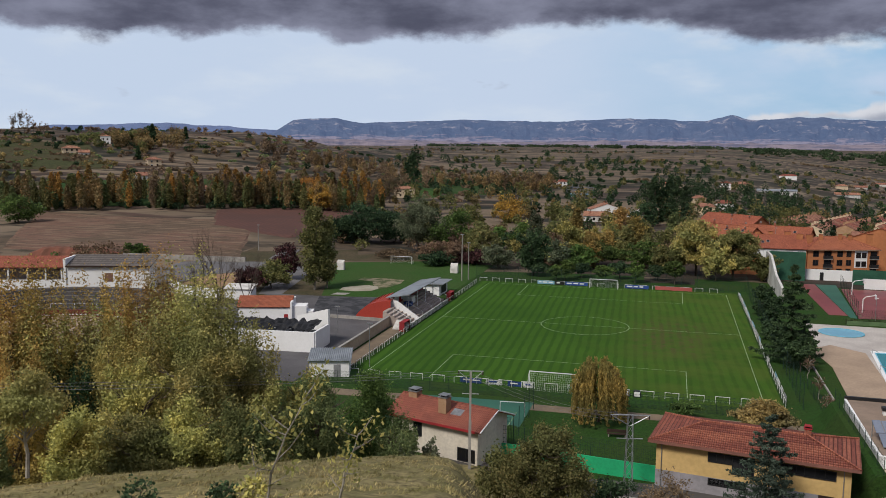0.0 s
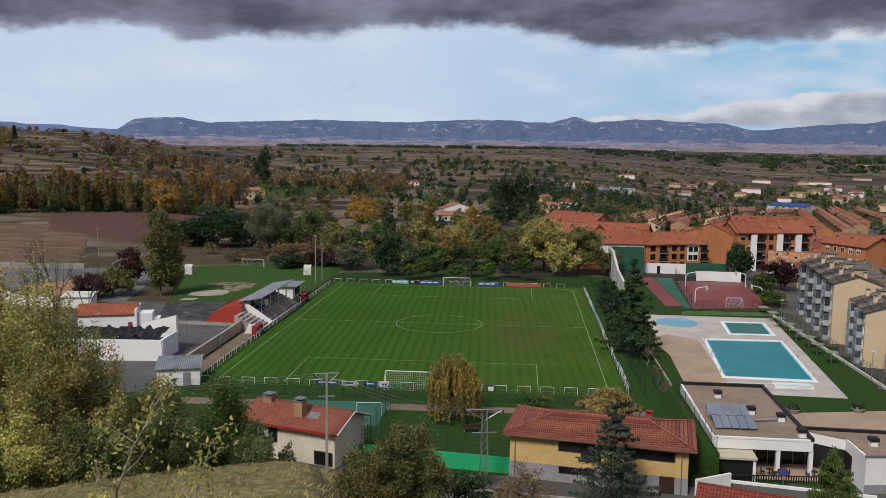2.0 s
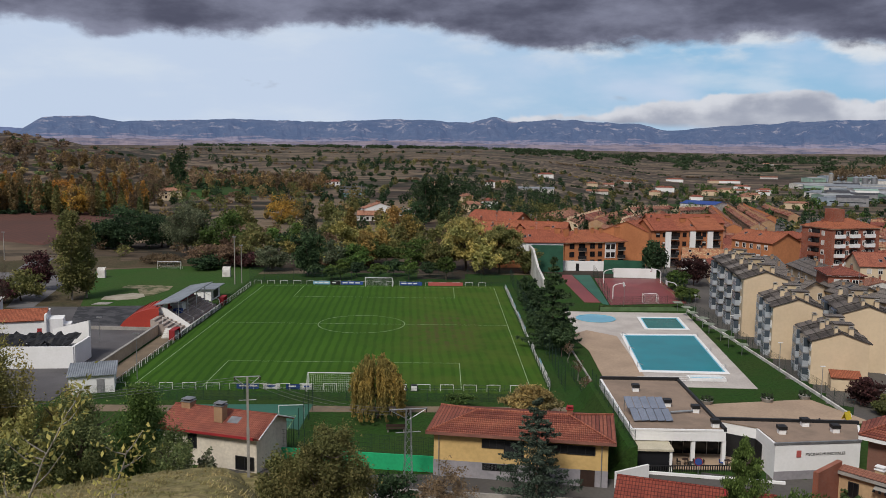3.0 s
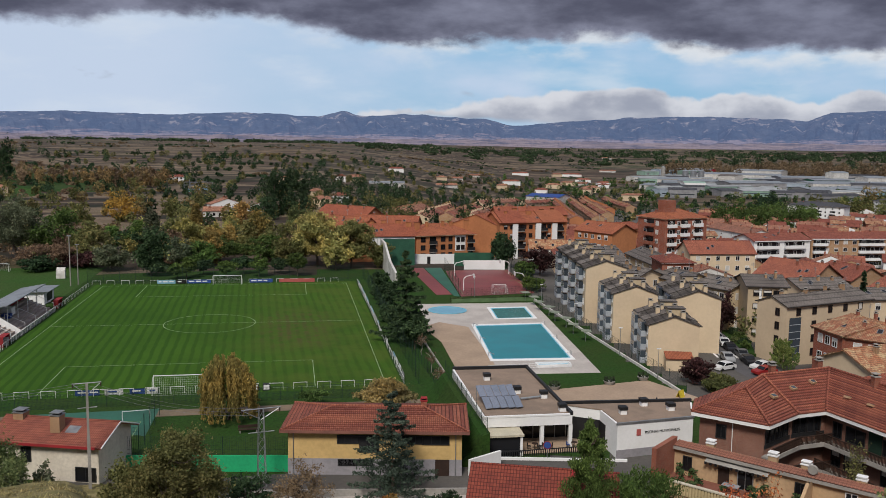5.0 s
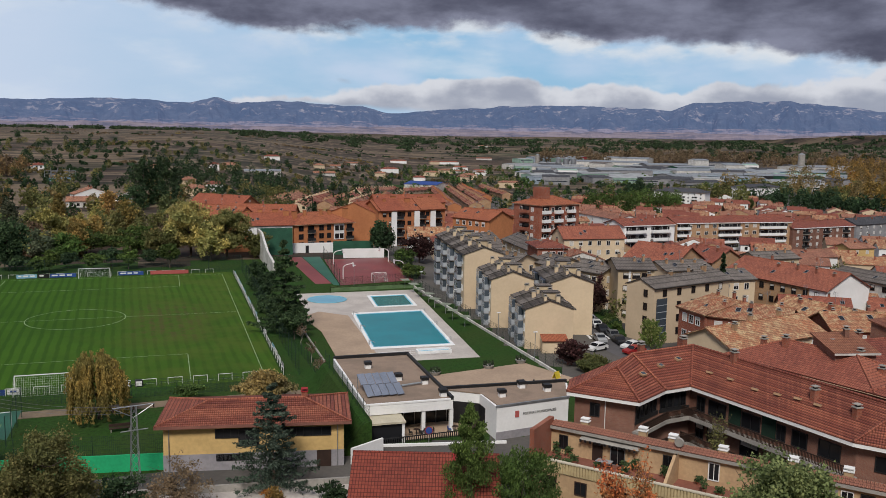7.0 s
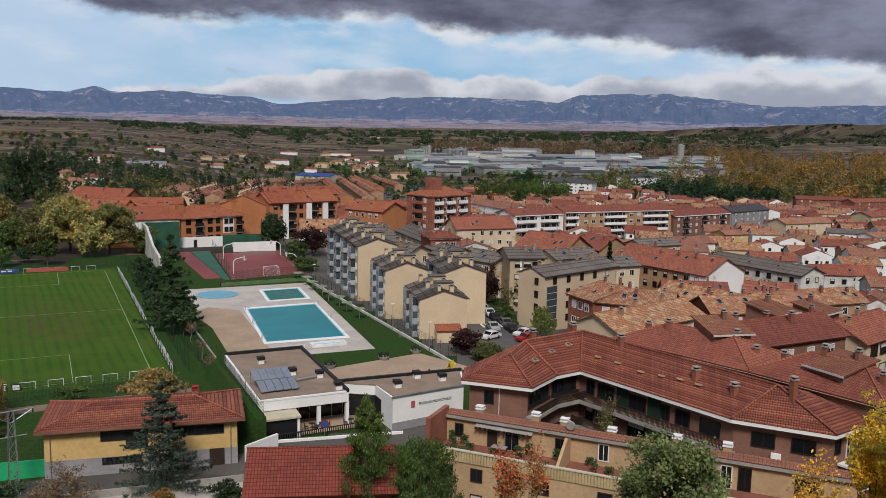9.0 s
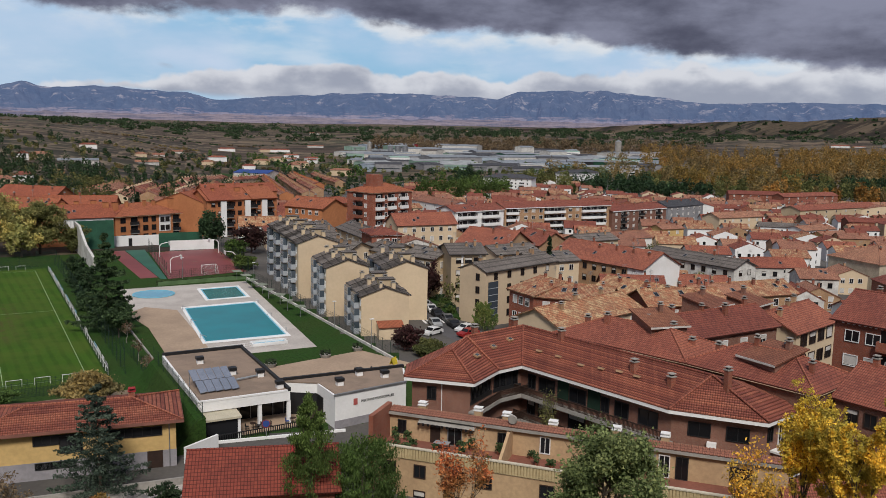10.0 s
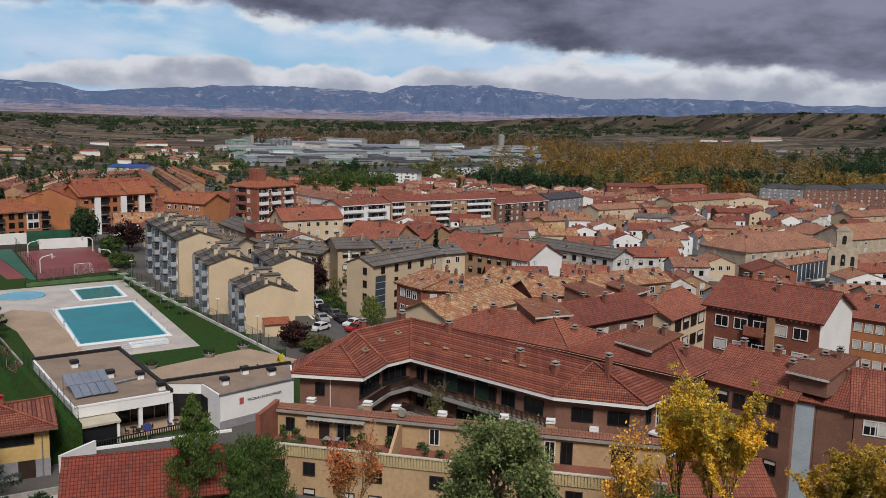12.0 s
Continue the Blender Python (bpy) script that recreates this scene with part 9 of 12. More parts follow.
block(950.3, 1356.3, 998.4, 1347.5, 60, -23.4, 7.1, "gx", 2.5, CYAN_BOARD, METAL_ROOF, "pale teal metal warehouse hall", front=0, left=0, right=0, floors=2, chims=0, name='warehouse', category='warehouse', group='industrial estate')
block(919.3, 1356.6, 943.7, 1332.7, 45, -23.8, 7.1, "gx", 2.5, GREY_WALL, METAL_ROOF, "long grey metal factory hall", front=0, left=0, right=0, floors=2, chims=0, name='warehouse', category='warehouse', group='industrial estate')
block(891.7, 1497.3, 974.4, 1460.3, 30, -21.3, 7.1, "gx", 2.5, GREEN_PAINT, METAL_ROOF, "green metal clad warehouse hall", front=0, left=0, right=0, floors=2, chims=0, name='warehouse', category='warehouse', group='industrial estate')
block(991.5, 1048.9, 1038.3, 1045.0, 60, -24.0, 7.1, "gx", 2.5, CYAN_BOARD, METAL_ROOF, "pale teal metal warehouse hall", front=0, left=0, right=0, floors=2, chims=0, name='warehouse', category='warehouse', group='industrial estate')
block(618.8, 1099.9, 668.8, 1066.3, 30, -24.0, 10.5, "gx", 2.5, GREY_WALL, METAL_ROOF, "long grey metal factory hall", front=0, left=0, right=0, floors=3, chims=0, name='warehouse', category='warehouse', group='industrial estate')
block(752.4, 819.7, 781.0, 816.6, 45, -24.0, 7.1, "gx", 2.5, GREY_WALL, ROOF_SLATE, "grey warehouse with dark roof", front=0, left=0, right=0, floors=2, chims=0, name='warehouse', category='warehouse', group='industrial estate')
block(771.1, 1125.5, 834.7, 1089.0, 45, -24.0, 7.1, "gx", 2.5, GREY_WALL, METAL_ROOF, "long grey metal factory hall", front=0, left=0, right=0, floors=2, chims=0, name='warehouse', category='warehouse', group='industrial estate')
block(987.5, 1087.6, 1037.5, 1085.4, 30, -24.0, 7.1, "gx", 2.5, GREY_WALL, ROOF_SLATE, "grey warehouse with dark roof", front=0, left=0, right=0, floors=2, chims=0, name='warehouse', category='warehouse', group='industrial estate')


# ---- halls of the industrial estate that stand close together
MINT = plain("pale_mint_cladding", (0.30, 0.43, 0.36), (0.22, 0.33, 0.27), 0.1, 1.0, rough=0.6, rand=0.1)
PALE_BLUE = plain("pale_blue_grey_cladding", (0.36, 0.43, 0.50), (0.29, 0.35, 0.41), 0.1, 1.0, rough=0.6, rand=0.1)
PALE_SHEET = plain("white_metal_roof_sheet", (0.34, 0.36, 0.36), (0.24, 0.25, 0.26), 0.1, 1.0, rough=0.55, rand=0.15)
rng = random.Random(77)
HALLS = ((WHITE_OLD, PALE_SHEET, "long white metal hall with a pale roof"), (MINT, PALE_SHEET, "pale mint metal hall with a white roof"), (PALE_BLUE, METAL_ROOF, "pale blue metal hall with a grey roof"), (GREY_WALL, ROOF_SLATE, "grey hall with a dark roof"), (WHITE, MINT, "white hall with a mint green roof"))
made = 0
for i in range(400):
    az, d = rng.uniform(23.0, 43.5), rng.uniform(1120, 1960)
    x, y = EX + d * math.sin(radians(az)), EY + d * math.cos(radians(az))
    w, dep, ang = rng.uniform(28, 75), rng.uniform(18, 34), radians(rng.choice((-18, -18, -24, 12)))
    if made >= 62 or not all(abs(x - fx) > fl * 0.8 + w * 0.4 or abs(y - fy) > fd + dep * 0.5 for fx, fy, fl, fd, fa in FOOT if math.hypot(fx - EX, fy - EY) > 900):
        continue
    wall_, roof_, lab = HALLS[rng.choice((0, 1, 1, 2, 2, 3, 3, 4))]
    c, k = math.cos(ang), math.sin(ang)
    bb, L = block(x - c * w / 2, y - k * w / 2, x + c * w / 2, y + k * w / 2, dep, land(x, y) - 0.3, rng.uniform(6, 10.5), "gx", rng.uniform(1.2, 2.4), wall_, roof_, lab, "warehouse", "warehouse", floors=1, chims=0, over=0.3, group="industrial estate")
    part("strip_window", Geo().box(3, -0.08, 3.6, L - 3, 0.0, 4.8), GLASS_BLUE, bb)
    part("loading_door", Geo().box(6, -0.1, 0, 11, 0.0, 3.3), GREY_WALL, bb)
    made += 1
for x, y, r, h, lab in ((742, 1330, 5.5, 20, "tall grey steel silo"), (756, 1326, 5.5, 20, "tall grey steel silo"), (770, 1322, 5.5, 20, "tall grey steel silo"), (700, 1335, 4.0, 26, "slender pale concrete silo tower"), (1190, 1190, 6.5, 34, "tall pale concrete silo tower"), (1040, 900, 6.0, 15, "dark red steel silo")):
    b = thing("silo", lab, "silo", x, y, land(x, y) - 0.3, 0, "silos")
    part("drum", Geo().tube((0, 0, 0), (0, 0, h), r, n=16), METAL_GREY if "steel" in lab and "red" not in lab else RED_PAINT if "red" in lab else CONCRETE, b)
    part("cap", Geo().tube((0, 0, h), (0, 0, h + r * 0.5), r, 0.6, n=16), METAL_ROOF, b)

# ---- country houses and villas among gardens
def villa(x, y, w, d, wall, tile, label, rz=-12, h=5.6, roof="hip", rise=1.9):
    c, k = math.cos(radians(rz)), math.sin(radians(rz))
    return block(x - c * w / 2, y - k * w / 2, x + c * w / 2, y + k * w / 2, d, land(x, y) - 0.2, h, roof, rise, wall, tile, label, "villa", "house", front=max(2, round(w / 4)) if math.hypot(x - EX, y - EY) < 900 else 0, left=2 if math.hypot(x - EX, y - EY) < 900 else 0, floors=2 if h > 4 else 1,
                 frame="d", chims=2, group="country houses", blinds=(0, 0, 0.4))


W1, W2, W3 = "white villa with a red tiled roof among garden trees", "cream villa with a faded clay roof among garden trees", "small pale house with a clay roof beside gardens"
villa(-463, 473, 8.5, 8, WHITE, ROOF_OLD, "tall white house on the hilltop among trees", 36, 8.2, "hip", 1.2)
villa(151, 940, 20, 10, WHITE, ROOF_RED, W1, -6)
villa(456, 1450, 32, 10, WHITE, ROOF_RED, W1, -14)
villa(338, 1060, 26, 10, WHITE, ROOF_RED, W1, -5)
villa(345, 1075, 14, 8, WHITE_OLD, ROOF_OLD, W3, -20, 3.4, "gx")
villa(577, 1500, 40, 10, WHITE, ROOF_RED, W1, -14)
villa(545, 1495, 20, 10, CREAM, ROOF_OLD, W2, 0)
villa(393, 1034, 22, 10, CREAM, ROOF_OLD, W2, -30)
villa(443, 1112, 24, 10, CREAM, ROOF_OLD, W2, -10)
villa(470, 1130, 18, 10, WHITE_OLD, ROOF_OLD, W3, -40, 3.4, "gx")
villa(509, 1234, 26, 10, WHITE, ROOF_RED, W1, -18)
villa(503, 1114, 22, 10, WHITE, ROOF_RED, W1, 0)
villa(418, 948, 20, 10, CREAM, ROOF_OLD, W2, -20)
villa(191, 785, 24, 10, WHITE_OLD, ROOF_OLD, W3, 0, 3.4, "gx")
villa(-102, 608, 15, 8, CREAM, ROOF_OLD, W2, 20)
villa(-90, 600, 12, 8, WHITE_OLD, ROOF_OLD, W3, -10, 3.4, "gx")
villa(-77, 577, 8, 8, WHITE, ROOF_RED, W1, 10)
villa(48, 392, 11, 8, WHITE, ROOF_RED, W1, -8)
villa(35, 350, 13, 8, CREAM, ROOF_OLD, W2, -5)
villa(34, 424, 9, 8, CREAM, ROOF_OLD, W2, 4)
villa(10, 568, 10, 8, CREAM, ROOF_OLD, W2, 0)
villa(62, 632, 9, 8, WHITE, ROOF_RED, W1, 0)
villa(76, 648, 16, 10, CREAM, ROOF_OLD, W2, -6)
villa(108, 655, 34, 12, WHITE_OLD, METAL_ROOF, "long low pale shed with a metal roof", -5, 3.6, "gx", 1.2)
villa(0, 308, 17, 11, WHITE, ROOF_OLD, "white gabled house with a broad pale roof", -22, 3.6, "gy", 3.2)
villa(-20, 332, 19, 11, WHITE, ROOF_OLD, "white gabled house with a broad pale roof", 18, 3.6, "gy", 3.2)
villa(-24, 290, 11, 8, WHITE_OLD, ROOF_OLD, W3, 0, 3.4, "gx")
villa(475, 1044, 16, 10, WHITE, ROOF_RED, W1, -20)
villa(431, 969, 20, 10, CREAM, ROOF_OLD, W2, -10)
villa(397, 905, 18, 10, CREAM, ROOF_OLD, W2, -30)
villa(412, 778, 26, 10, CREAM, ROOF_OLD, W2, -20)
villa(724, 1687, 36, 10, WHITE_OLD, ROOF_OLD, W3, -20, 3.4, "gx")
villa(987, 2391, 30, 10, WHITE_OLD, ROOF_OLD, W3, -20, 3.4, "gx")
villa(1591, 2474, 52, 10, WHITE_OLD, ROOF_OLD, W3, -20, 3.4, "gx")
villa(2081, 1330, 48, 10, WHITE, ROOF_RED, W1, -60)
villa(2130, 1310, 30, 10, WHITE_OLD, ROOF_OLD, W3, -60, 3.4, "gx")
villa(2400, 1359, 90, 10, WHITE_OLD, ROOF_OLD, W3, -60, 3.4, "gx")
villa(1796, 910, 50, 12, WHITE_OLD, METAL_ROOF, "long low pale shed with a metal roof", -60, 3.6, "gx", 1.2)
villa(1495, 859, 48, 12, WHITE_OLD, METAL_ROOF, "long low pale shed with a metal roof", -60, 3.6, "gx", 1.2)
villa(-482, 500, 9, 8, WHITE, ROOF_RED, W1, 40)
villa(-444, 405, 13, 8, CREAM, ROOF_OLD, W2, 46)
villa(-432, 404, 8, 8, WHITE_OLD, ROOF_OLD, W3, 40, 3.4, "gx")
villa(-358, 387, 10, 8, CREAM, ROOF_OLD, W2, 44)
villa(-271, 285, 9, 8, CREAM, ROOF_OLD, W2, 40)
villa(-262, 292, 7, 8, WHITE_OLD, ROOF_OLD, W3, 50, 3.4, "gx")
villa(-165, 398, 13, 8, CREAM, ROOF_OLD, W2, 30)
villa(-330, 330, 7, 8, WHITE_OLD, ROOF_OLD, W3, 44, 3.4, "gx")
villa(300, 1150, 18, 10, WHITE_OLD, ROOF_OLD, W3, -10, 3.4, "gx")
villa(240, 980, 15, 8, WHITE_OLD, ROOF_OLD, W3, -15, 3.4, "gx")
villa(285, 905, 14, 8, CREAM, ROOF_OLD, W2, -10)
villa(330, 880, 16, 10, WHITE, ROOF_RED, W1, -20)
villa(205, 900, 13, 8, CREAM, ROOF_OLD, W2, 0)

# ---- substation on the slope behind the gardens
sub = thing("substation", "grey steel lattice frames of a small substation", "substation", -57, 479, land(-50, 484) - 0.2, 37)
for i in range(5):
    for j in range(2):
        part("mast", Geo().tube((i * 4.6, j * 9, 0), (i * 4.6, j * 9, 9.5 if i % 2 else 7.5), 0.28, 0.2, n=4), METAL_GREY, sub)
for j in range(2):
    for zz in (5.0, 7.2):
        part("beam", Geo().box(0, j * 9 - 0.2, zz, 18.4, j * 9 + 0.2, zz + 0.4), METAL_GREY, sub)
for i in range(4):
    part("transformer", Geo().box(1.2 + i * 4.6, 3, 0, 3.6 + i * 4.6, 6, 2.6).tube((2.4 + i * 4.6, 4.5, 2.6), (2.4 + i * 4.6, 4.5, 4.0), 0.3, n=6), CYAN_BOARD, sub)

# ---- terraced housing: long rows of narrow stepped houses
TERR = {}
terrace_mass = Geo()
TERR_MATS = [CREAM, BRICK_TAN, ORANGE_WALL, ROOF_OLD, ROOF_RED, GLASS, BRICK_RED]


def terrace_geo(w, D, h, rise, wi, ri):
    g, c, o, t = Geo(), D / 2, 0.45, 0.16
    g.box(0, 0, -2.5, w, D, h, wi).poly([(0, D, h), (0, 0, h), (0, c, h + rise)], wi).poly([(w, 0, h), (w, D, h), (w, c, h + rise)], wi)
    e = h - rise * o / c + t
    r = Geo().slab([(-0.1, -o, e), (w + 0.1, -o, e), (w + 0.1, c, h + rise + t), (-0.1, c, h + rise + t)], t, ri).slab([(w + 0.1, D + o, e), (-0.1, D + o, e), (-0.1, c, h + rise + t), (w + 0.1, c, h + rise + t)], t, ri)
    k = Geo().box(w * 0.62, c + 0.8, h + 0.4, w * 0.62 + 0.7, c + 1.7, h + rise + 1.1, wi).box(w * 0.62 - 0.08, c + 0.72, h + rise + 1.1, w * 0.62 + 0.78, c + 1.78, h + rise + 1.22, 6)
    q = Geo()
    for y in (-0.03, D):
        for x, z, ww, hh in ((0.9, 0.9, 1.5, 1.3), (w - 2.6, 0.2, 1.2, 2.1), (0.9, 3.6, 1.3, 1.3), (w - 2.4, 3.6, 1.3, 1.3)):
            q.box(x, y, z, x + ww, y + 0.03, z + hh, 5)
    return g, r, k, q


def terrace_row(ax, ay, az, length, wi, label, seed):
    rng = random.Random(seed)
    D, x, step = 9.5, 0.0, 0
    while x < length:
        w = 7.6
        px, py = ax + math.sin(radians(az)) * x, ay + math.cos(radians(az)) * x
        rz = 90 - az
        ri, up = rng.choice((3, 3, 4)), (0.0, 0.45)[step % 2]
        key = (wi, ri)
        if key not in TERR:
            TERR[key] = [q.data(nm, TERR_MATS) for nm, q in zip(("wall_body", "roof", "chimney", "window"), terrace_geo(w, D, 5.6, 2.1, wi, ri))]
        m = pose(px, py, land(px, py) - 0.2 + up, 0, 0, rz)
        mid = m @ Vector((w / 2, D / 2, 0))
        FOOT.append((mid.x, mid.y, w / 2 + 0.4, D / 2 + 4.5, radians(rz)))
        if math.hypot(px - EX, py - EY) < 530:
            b = thing("terraced_house", label, "house", px, py, m.translation.z, rz, "terraced houses")
            for me_ in TERR[key]:
                part(me_.name.split(".")[0], me_, None, b)
        else:
            for q in terrace_geo(w, D, 5.6, 2.1, wi, ri):
                n0 = len(terrace_mass.v)
                terrace_mass.v += [tuple(m @ Vector(p)) for p in q.v]
                terrace_mass.f += [tuple(i + n0 for i in f_) for f_ in q.f]
                terrace_mass.m += q.m
        x += w
        step += 1


T1, T2 = "narrow terraced house with a dusty clay tile roof", "orange terraced house with a clay tile roof"
terrace_row(68, 250, 17, 125, 1, T1, 1)
terrace_row(88, 268, 17, 150, 0, T1, 2)
terrace_row(108, 300, 18, 165, 1, T1, 3)
terrace_row(128, 322, 18, 180, 0, T1, 4)
terrace_row(150, 352, 17, 170, 1, T1, 5)
terrace_row(172, 372, 17, 150, 2, T2, 6)
terrace_row(212, 377, 14.8, 320, 2, T2, 7)
terrace_row(236, 400, 14.8, 300, 1, T2, 8)
terrace_row(262, 450, 14.8, 260, 1, T1, 9)
terrace_row(290, 520, 13.5, 190, 2, T2, 10)
terrace_row(326, 560, 12, 150, 1, T1, 11)
terrace_row(172, 512, 30, 120, 0, T1, 12)
terrace_row(231, 590, 37, 84, 0, T1, 13)
tagged(part("far_terraces", terrace_mass, TERR_MATS), "far rows of terraced houses with dusty clay roofs", "houses", kind="stuff")


# ---- infill: rows of ordinary houses along the old streets
FOOT += [(101, -28, 7, 13, 0), (83, -36, 7, 12, 0), (84, -18, 7, 12, 0), (86, 12, 8, 22, 0), (92, -25, 8, 12, 0), (75, -107, 17, 17, 0), (66, 50, 22, 40, 0), (88, -60, 9, 14, 0), (97, -50, 5, 26, -0.25), (88, -120, 9, 26, 0.2), (102, -101, 11, 6, 0)]


def free(x, y, hl, hd, ang):
    c, s = math.cos(ang), math.sin(ang)
    for fx, fy, fl, fd, fa in FOOT:
        if abs(x - fx) + abs(y - fy) > 140:
            continue
        for i in (-1, -0.33, 0.33, 1):
            for j in (-1, 0, 1):
                px, py = x + c * hl * i - s * hd * j - fx, y + s * hl * i + c * hd * j - fy
                if abs(px * math.cos(fa) + py * math.sin(fa)) < fl + 0.6 and abs(-px * math.sin(fa) + py * math.cos(fa)) < fd + 0.6:
                    return False
        px, py = fx - x, fy - y
        if abs(px * c + py * s) < hl and abs(-px * s + py * c) < hd:
            return False
    return True


rng = random.Random(21)
WALLS = (CREAM, WHITE, WHITE, WHITE, BRICK_TAN, BRICK_RED, CREAM, WHITE_OLD, WHITE)
ROOFS = (ROOF_RED, ROOF_RED, ROOF_OLD, ROOF_OLD, ROOF_RED, ROOF_MOTTLED)
FAR_MATS = [WHITE, CREAM, BEIGE, WHITE_OLD, BRICK_TAN, BRICK_RED, BRICK_BROWN, STONE, ORANGE_WALL, ROOF_RED, ROOF_OLD, ROOF_MOTTLED, ROOF_BRIGHT, GLASS]
far_houses = Geo()


def far_house_parts(L, D, h, rise, m, r, roof):
    """Walls, roof, chimney and windows of a plain house."""
    g, t, k, q, o, th = Geo(), Geo(), Geo(), Geo(), 0.4, 0.15
    g.box(0, 0, -2, L, D, h, m)
    if roof == "gx":
        c = D / 2
        g.poly([(0, D, h), (0, 0, h), (0, c, h + rise)], m).poly([(L, 0, h), (L, D, h), (L, c, h + rise)], m)
        e = h - rise * o / c + th
        t.slab([(-o, -o, e), (L + o, -o, e), (L + o, c, h + rise + th), (-o, c, h + rise + th)], th, r).slab([(L + o, D + o, e), (-o, D + o, e), (-o, c, h + rise + th), (L + o, c, h + rise + th)], th, r)
    else:
        c = L / 2
        g.poly([(0, 0, h), (L, 0, h), (c, 0, h + rise)], m).poly([(L, D, h), (0, D, h), (c, D, h + rise)], m)
        e = h - rise * o / c + th
        t.slab([(-o, D, e), (-o, 0, e), (c, 0, h + rise + th), (c, D, h + rise + th)], th, r).slab([(L + o, 0, e), (L + o, D, e), (c, D, h + rise + th), (c, 0, h + rise + th)], th, r)
    k.box(L * 0.3, D * 0.55, h + rise * 0.4, L * 0.3 + 0.6, D * 0.55 + 0.6, h + rise + 1.0, 5).box(L * 0.7, D * 0.3, h + rise * 0.2, L * 0.7 + 0.5, D * 0.3 + 0.5, h + rise + 0.5, 5)
    for zz in (1.0, 3.8):
        for i in range(3):
            q.box(L * (i + 0.5) / 3 - 0.55, -0.03, zz, L * (i + 0.5) / 3 + 0.55, 0.0, zz + 1.3, 13)
    return g, t, k, q


def far_house(ax, ay, z0, ang, L, D, h, rise, wm, rt, roof, label=""):
    """A plain house: a thing of its own if labelled, else added to the joined mass of far houses."""
    made = far_house_parts(L, D, h, rise, FAR_MATS.index(wm), FAR_MATS.index(rt), roof)
    if label:
        b = thing("row_house", label, "house", ax, ay, z0, ang, "row houses")
        for nm, g in zip(("wall_body", "roof", "chimney", "window"), made):
            part(nm, g, FAR_MATS, b)
        return
    mt = pose(ax, ay, z0, 0, 0, ang)
    for g in made:
        base = len(far_houses.v)
        far_houses.v += [tuple(mt @ Vector(p)) for p in g.v]
        far_houses.f += [tuple(i + base for i in f) for f in g.f]
        far_houses.m += g.m


count = 0
for ang, x0, x1, y0, y1, lo, hi in ((-12, 90, 330, -60, 190, 12, 33), (-33, 100, 640, -200, 420, 33, 74), (-8, 60, 330, 100, 262, 11, 27), (-25, 220, 560, 120, 520, 27, 40)):
    ca, sa = math.cos(radians(ang)), math.sin(radians(ang))
    v = -500
    while v < 700:
        u = -300
        row_h = rng.uniform(5.2, 7.6)
        while u < 900:
            w = rng.uniform(8.5, 15)
            dep = rng.uniform(9, 11.5)
            cx, cy = x0 + ca * (u + w / 2) - sa * v, y0 + sa * (u + w / 2) + ca * v
            u += w + (0.3 if rng.random() < 0.72 else rng.uniform(5, 9))
            dx, dy = cx - EX, cy - EY
            d, az = math.hypot(dx, dy), math.degrees(math.atan2(dx, dy))
            if not (x0 <= cx <= x1 and y0 <= cy <= y1 and lo < az <= hi and 108 < d < 860):
                continue
            if d > 620 and rng.random() < 0.35:
                continue
            if not free(cx, cy, w / 2, dep / 2, radians(ang)):
                continue
            h = row_h + rng.uniform(-0.8, 0.9) - (0.9 if d < 330 else 0.4)
            rt = rng.choice(ROOFS)
            wm = rng.choice(WALLS)
            if y0 == 100:
                rt, wm, h = rng.choice((ROOF_OLD, ROOF_BRIGHT, ROOF_MOTTLED)), rng.choice((ORANGE_WALL, CREAM, BRICK_TAN)), rng.uniform(5.4, 6.4)
            elif d < 230:
                rt = rng.choice((ROOF_RED, ROOF_RED, ROOF_MOTTLED))
            ax, ay = cx - ca * w / 2 + sa * dep / 2, cy - sa * w / 2 - ca * dep / 2
            tone = {ROOF_RED: "red", ROOF_OLD: "faded clay", ROOF_MOTTLED: "mottled", ROOF_BRIGHT: "orange"}[rt]
            kindw = {CREAM: "cream", BEIGE: "beige", WHITE_OLD: "white", WHITE: "bright white", BRICK_TAN: "tan brick", BRICK_RED: "red brick", BRICK_BROWN: "brown brick", STONE: "stone", ORANGE_WALL: "orange"}[wm]
            if d > 305:
                far_house(ax, ay, land(cx, cy) - 0.2, ang, w, dep, h, rng.uniform(1.8, 2.6), wm, rt, rng.choice(("gx", "gx", "gx", "gy")), "%s row house with %s tile roof" % (kindw, tone) if d < 400 else "")
                FOOT.append((cx, cy, w / 2, dep / 2, radians(ang)))
                continue
            block(ax, ay, ax + ca * w, ay + sa * w, dep, land(cx, cy) - 0.2, h, rng.choice(("gx", "gx", "gx", "gy")), rng.uniform(1.8, 2.6), wm, rt, "%s row house with %s tile roof" % (kindw, tone), "row_house", "house",
                  front=3 if d < 300 else 2 if d < 520 else 0, left=1 if d < 200 else 0, floors=2, chims=2 if d < 260 else 1, frame=rng.choice("wwd"), over=0.4, group="row houses")
            count += 1
        v += 16.5 if v % 2 else 18

tagged(part("far_row_houses", far_houses, FAR_MATS), "crowded far rows of houses with clay tile roofs", "houses", kind="stuff")


# ---- features of single town buildings
def feature(label, x, y, z, rz, cat="building", name="annex"):
    return thing(name, label, cat, x, y, z, rz)


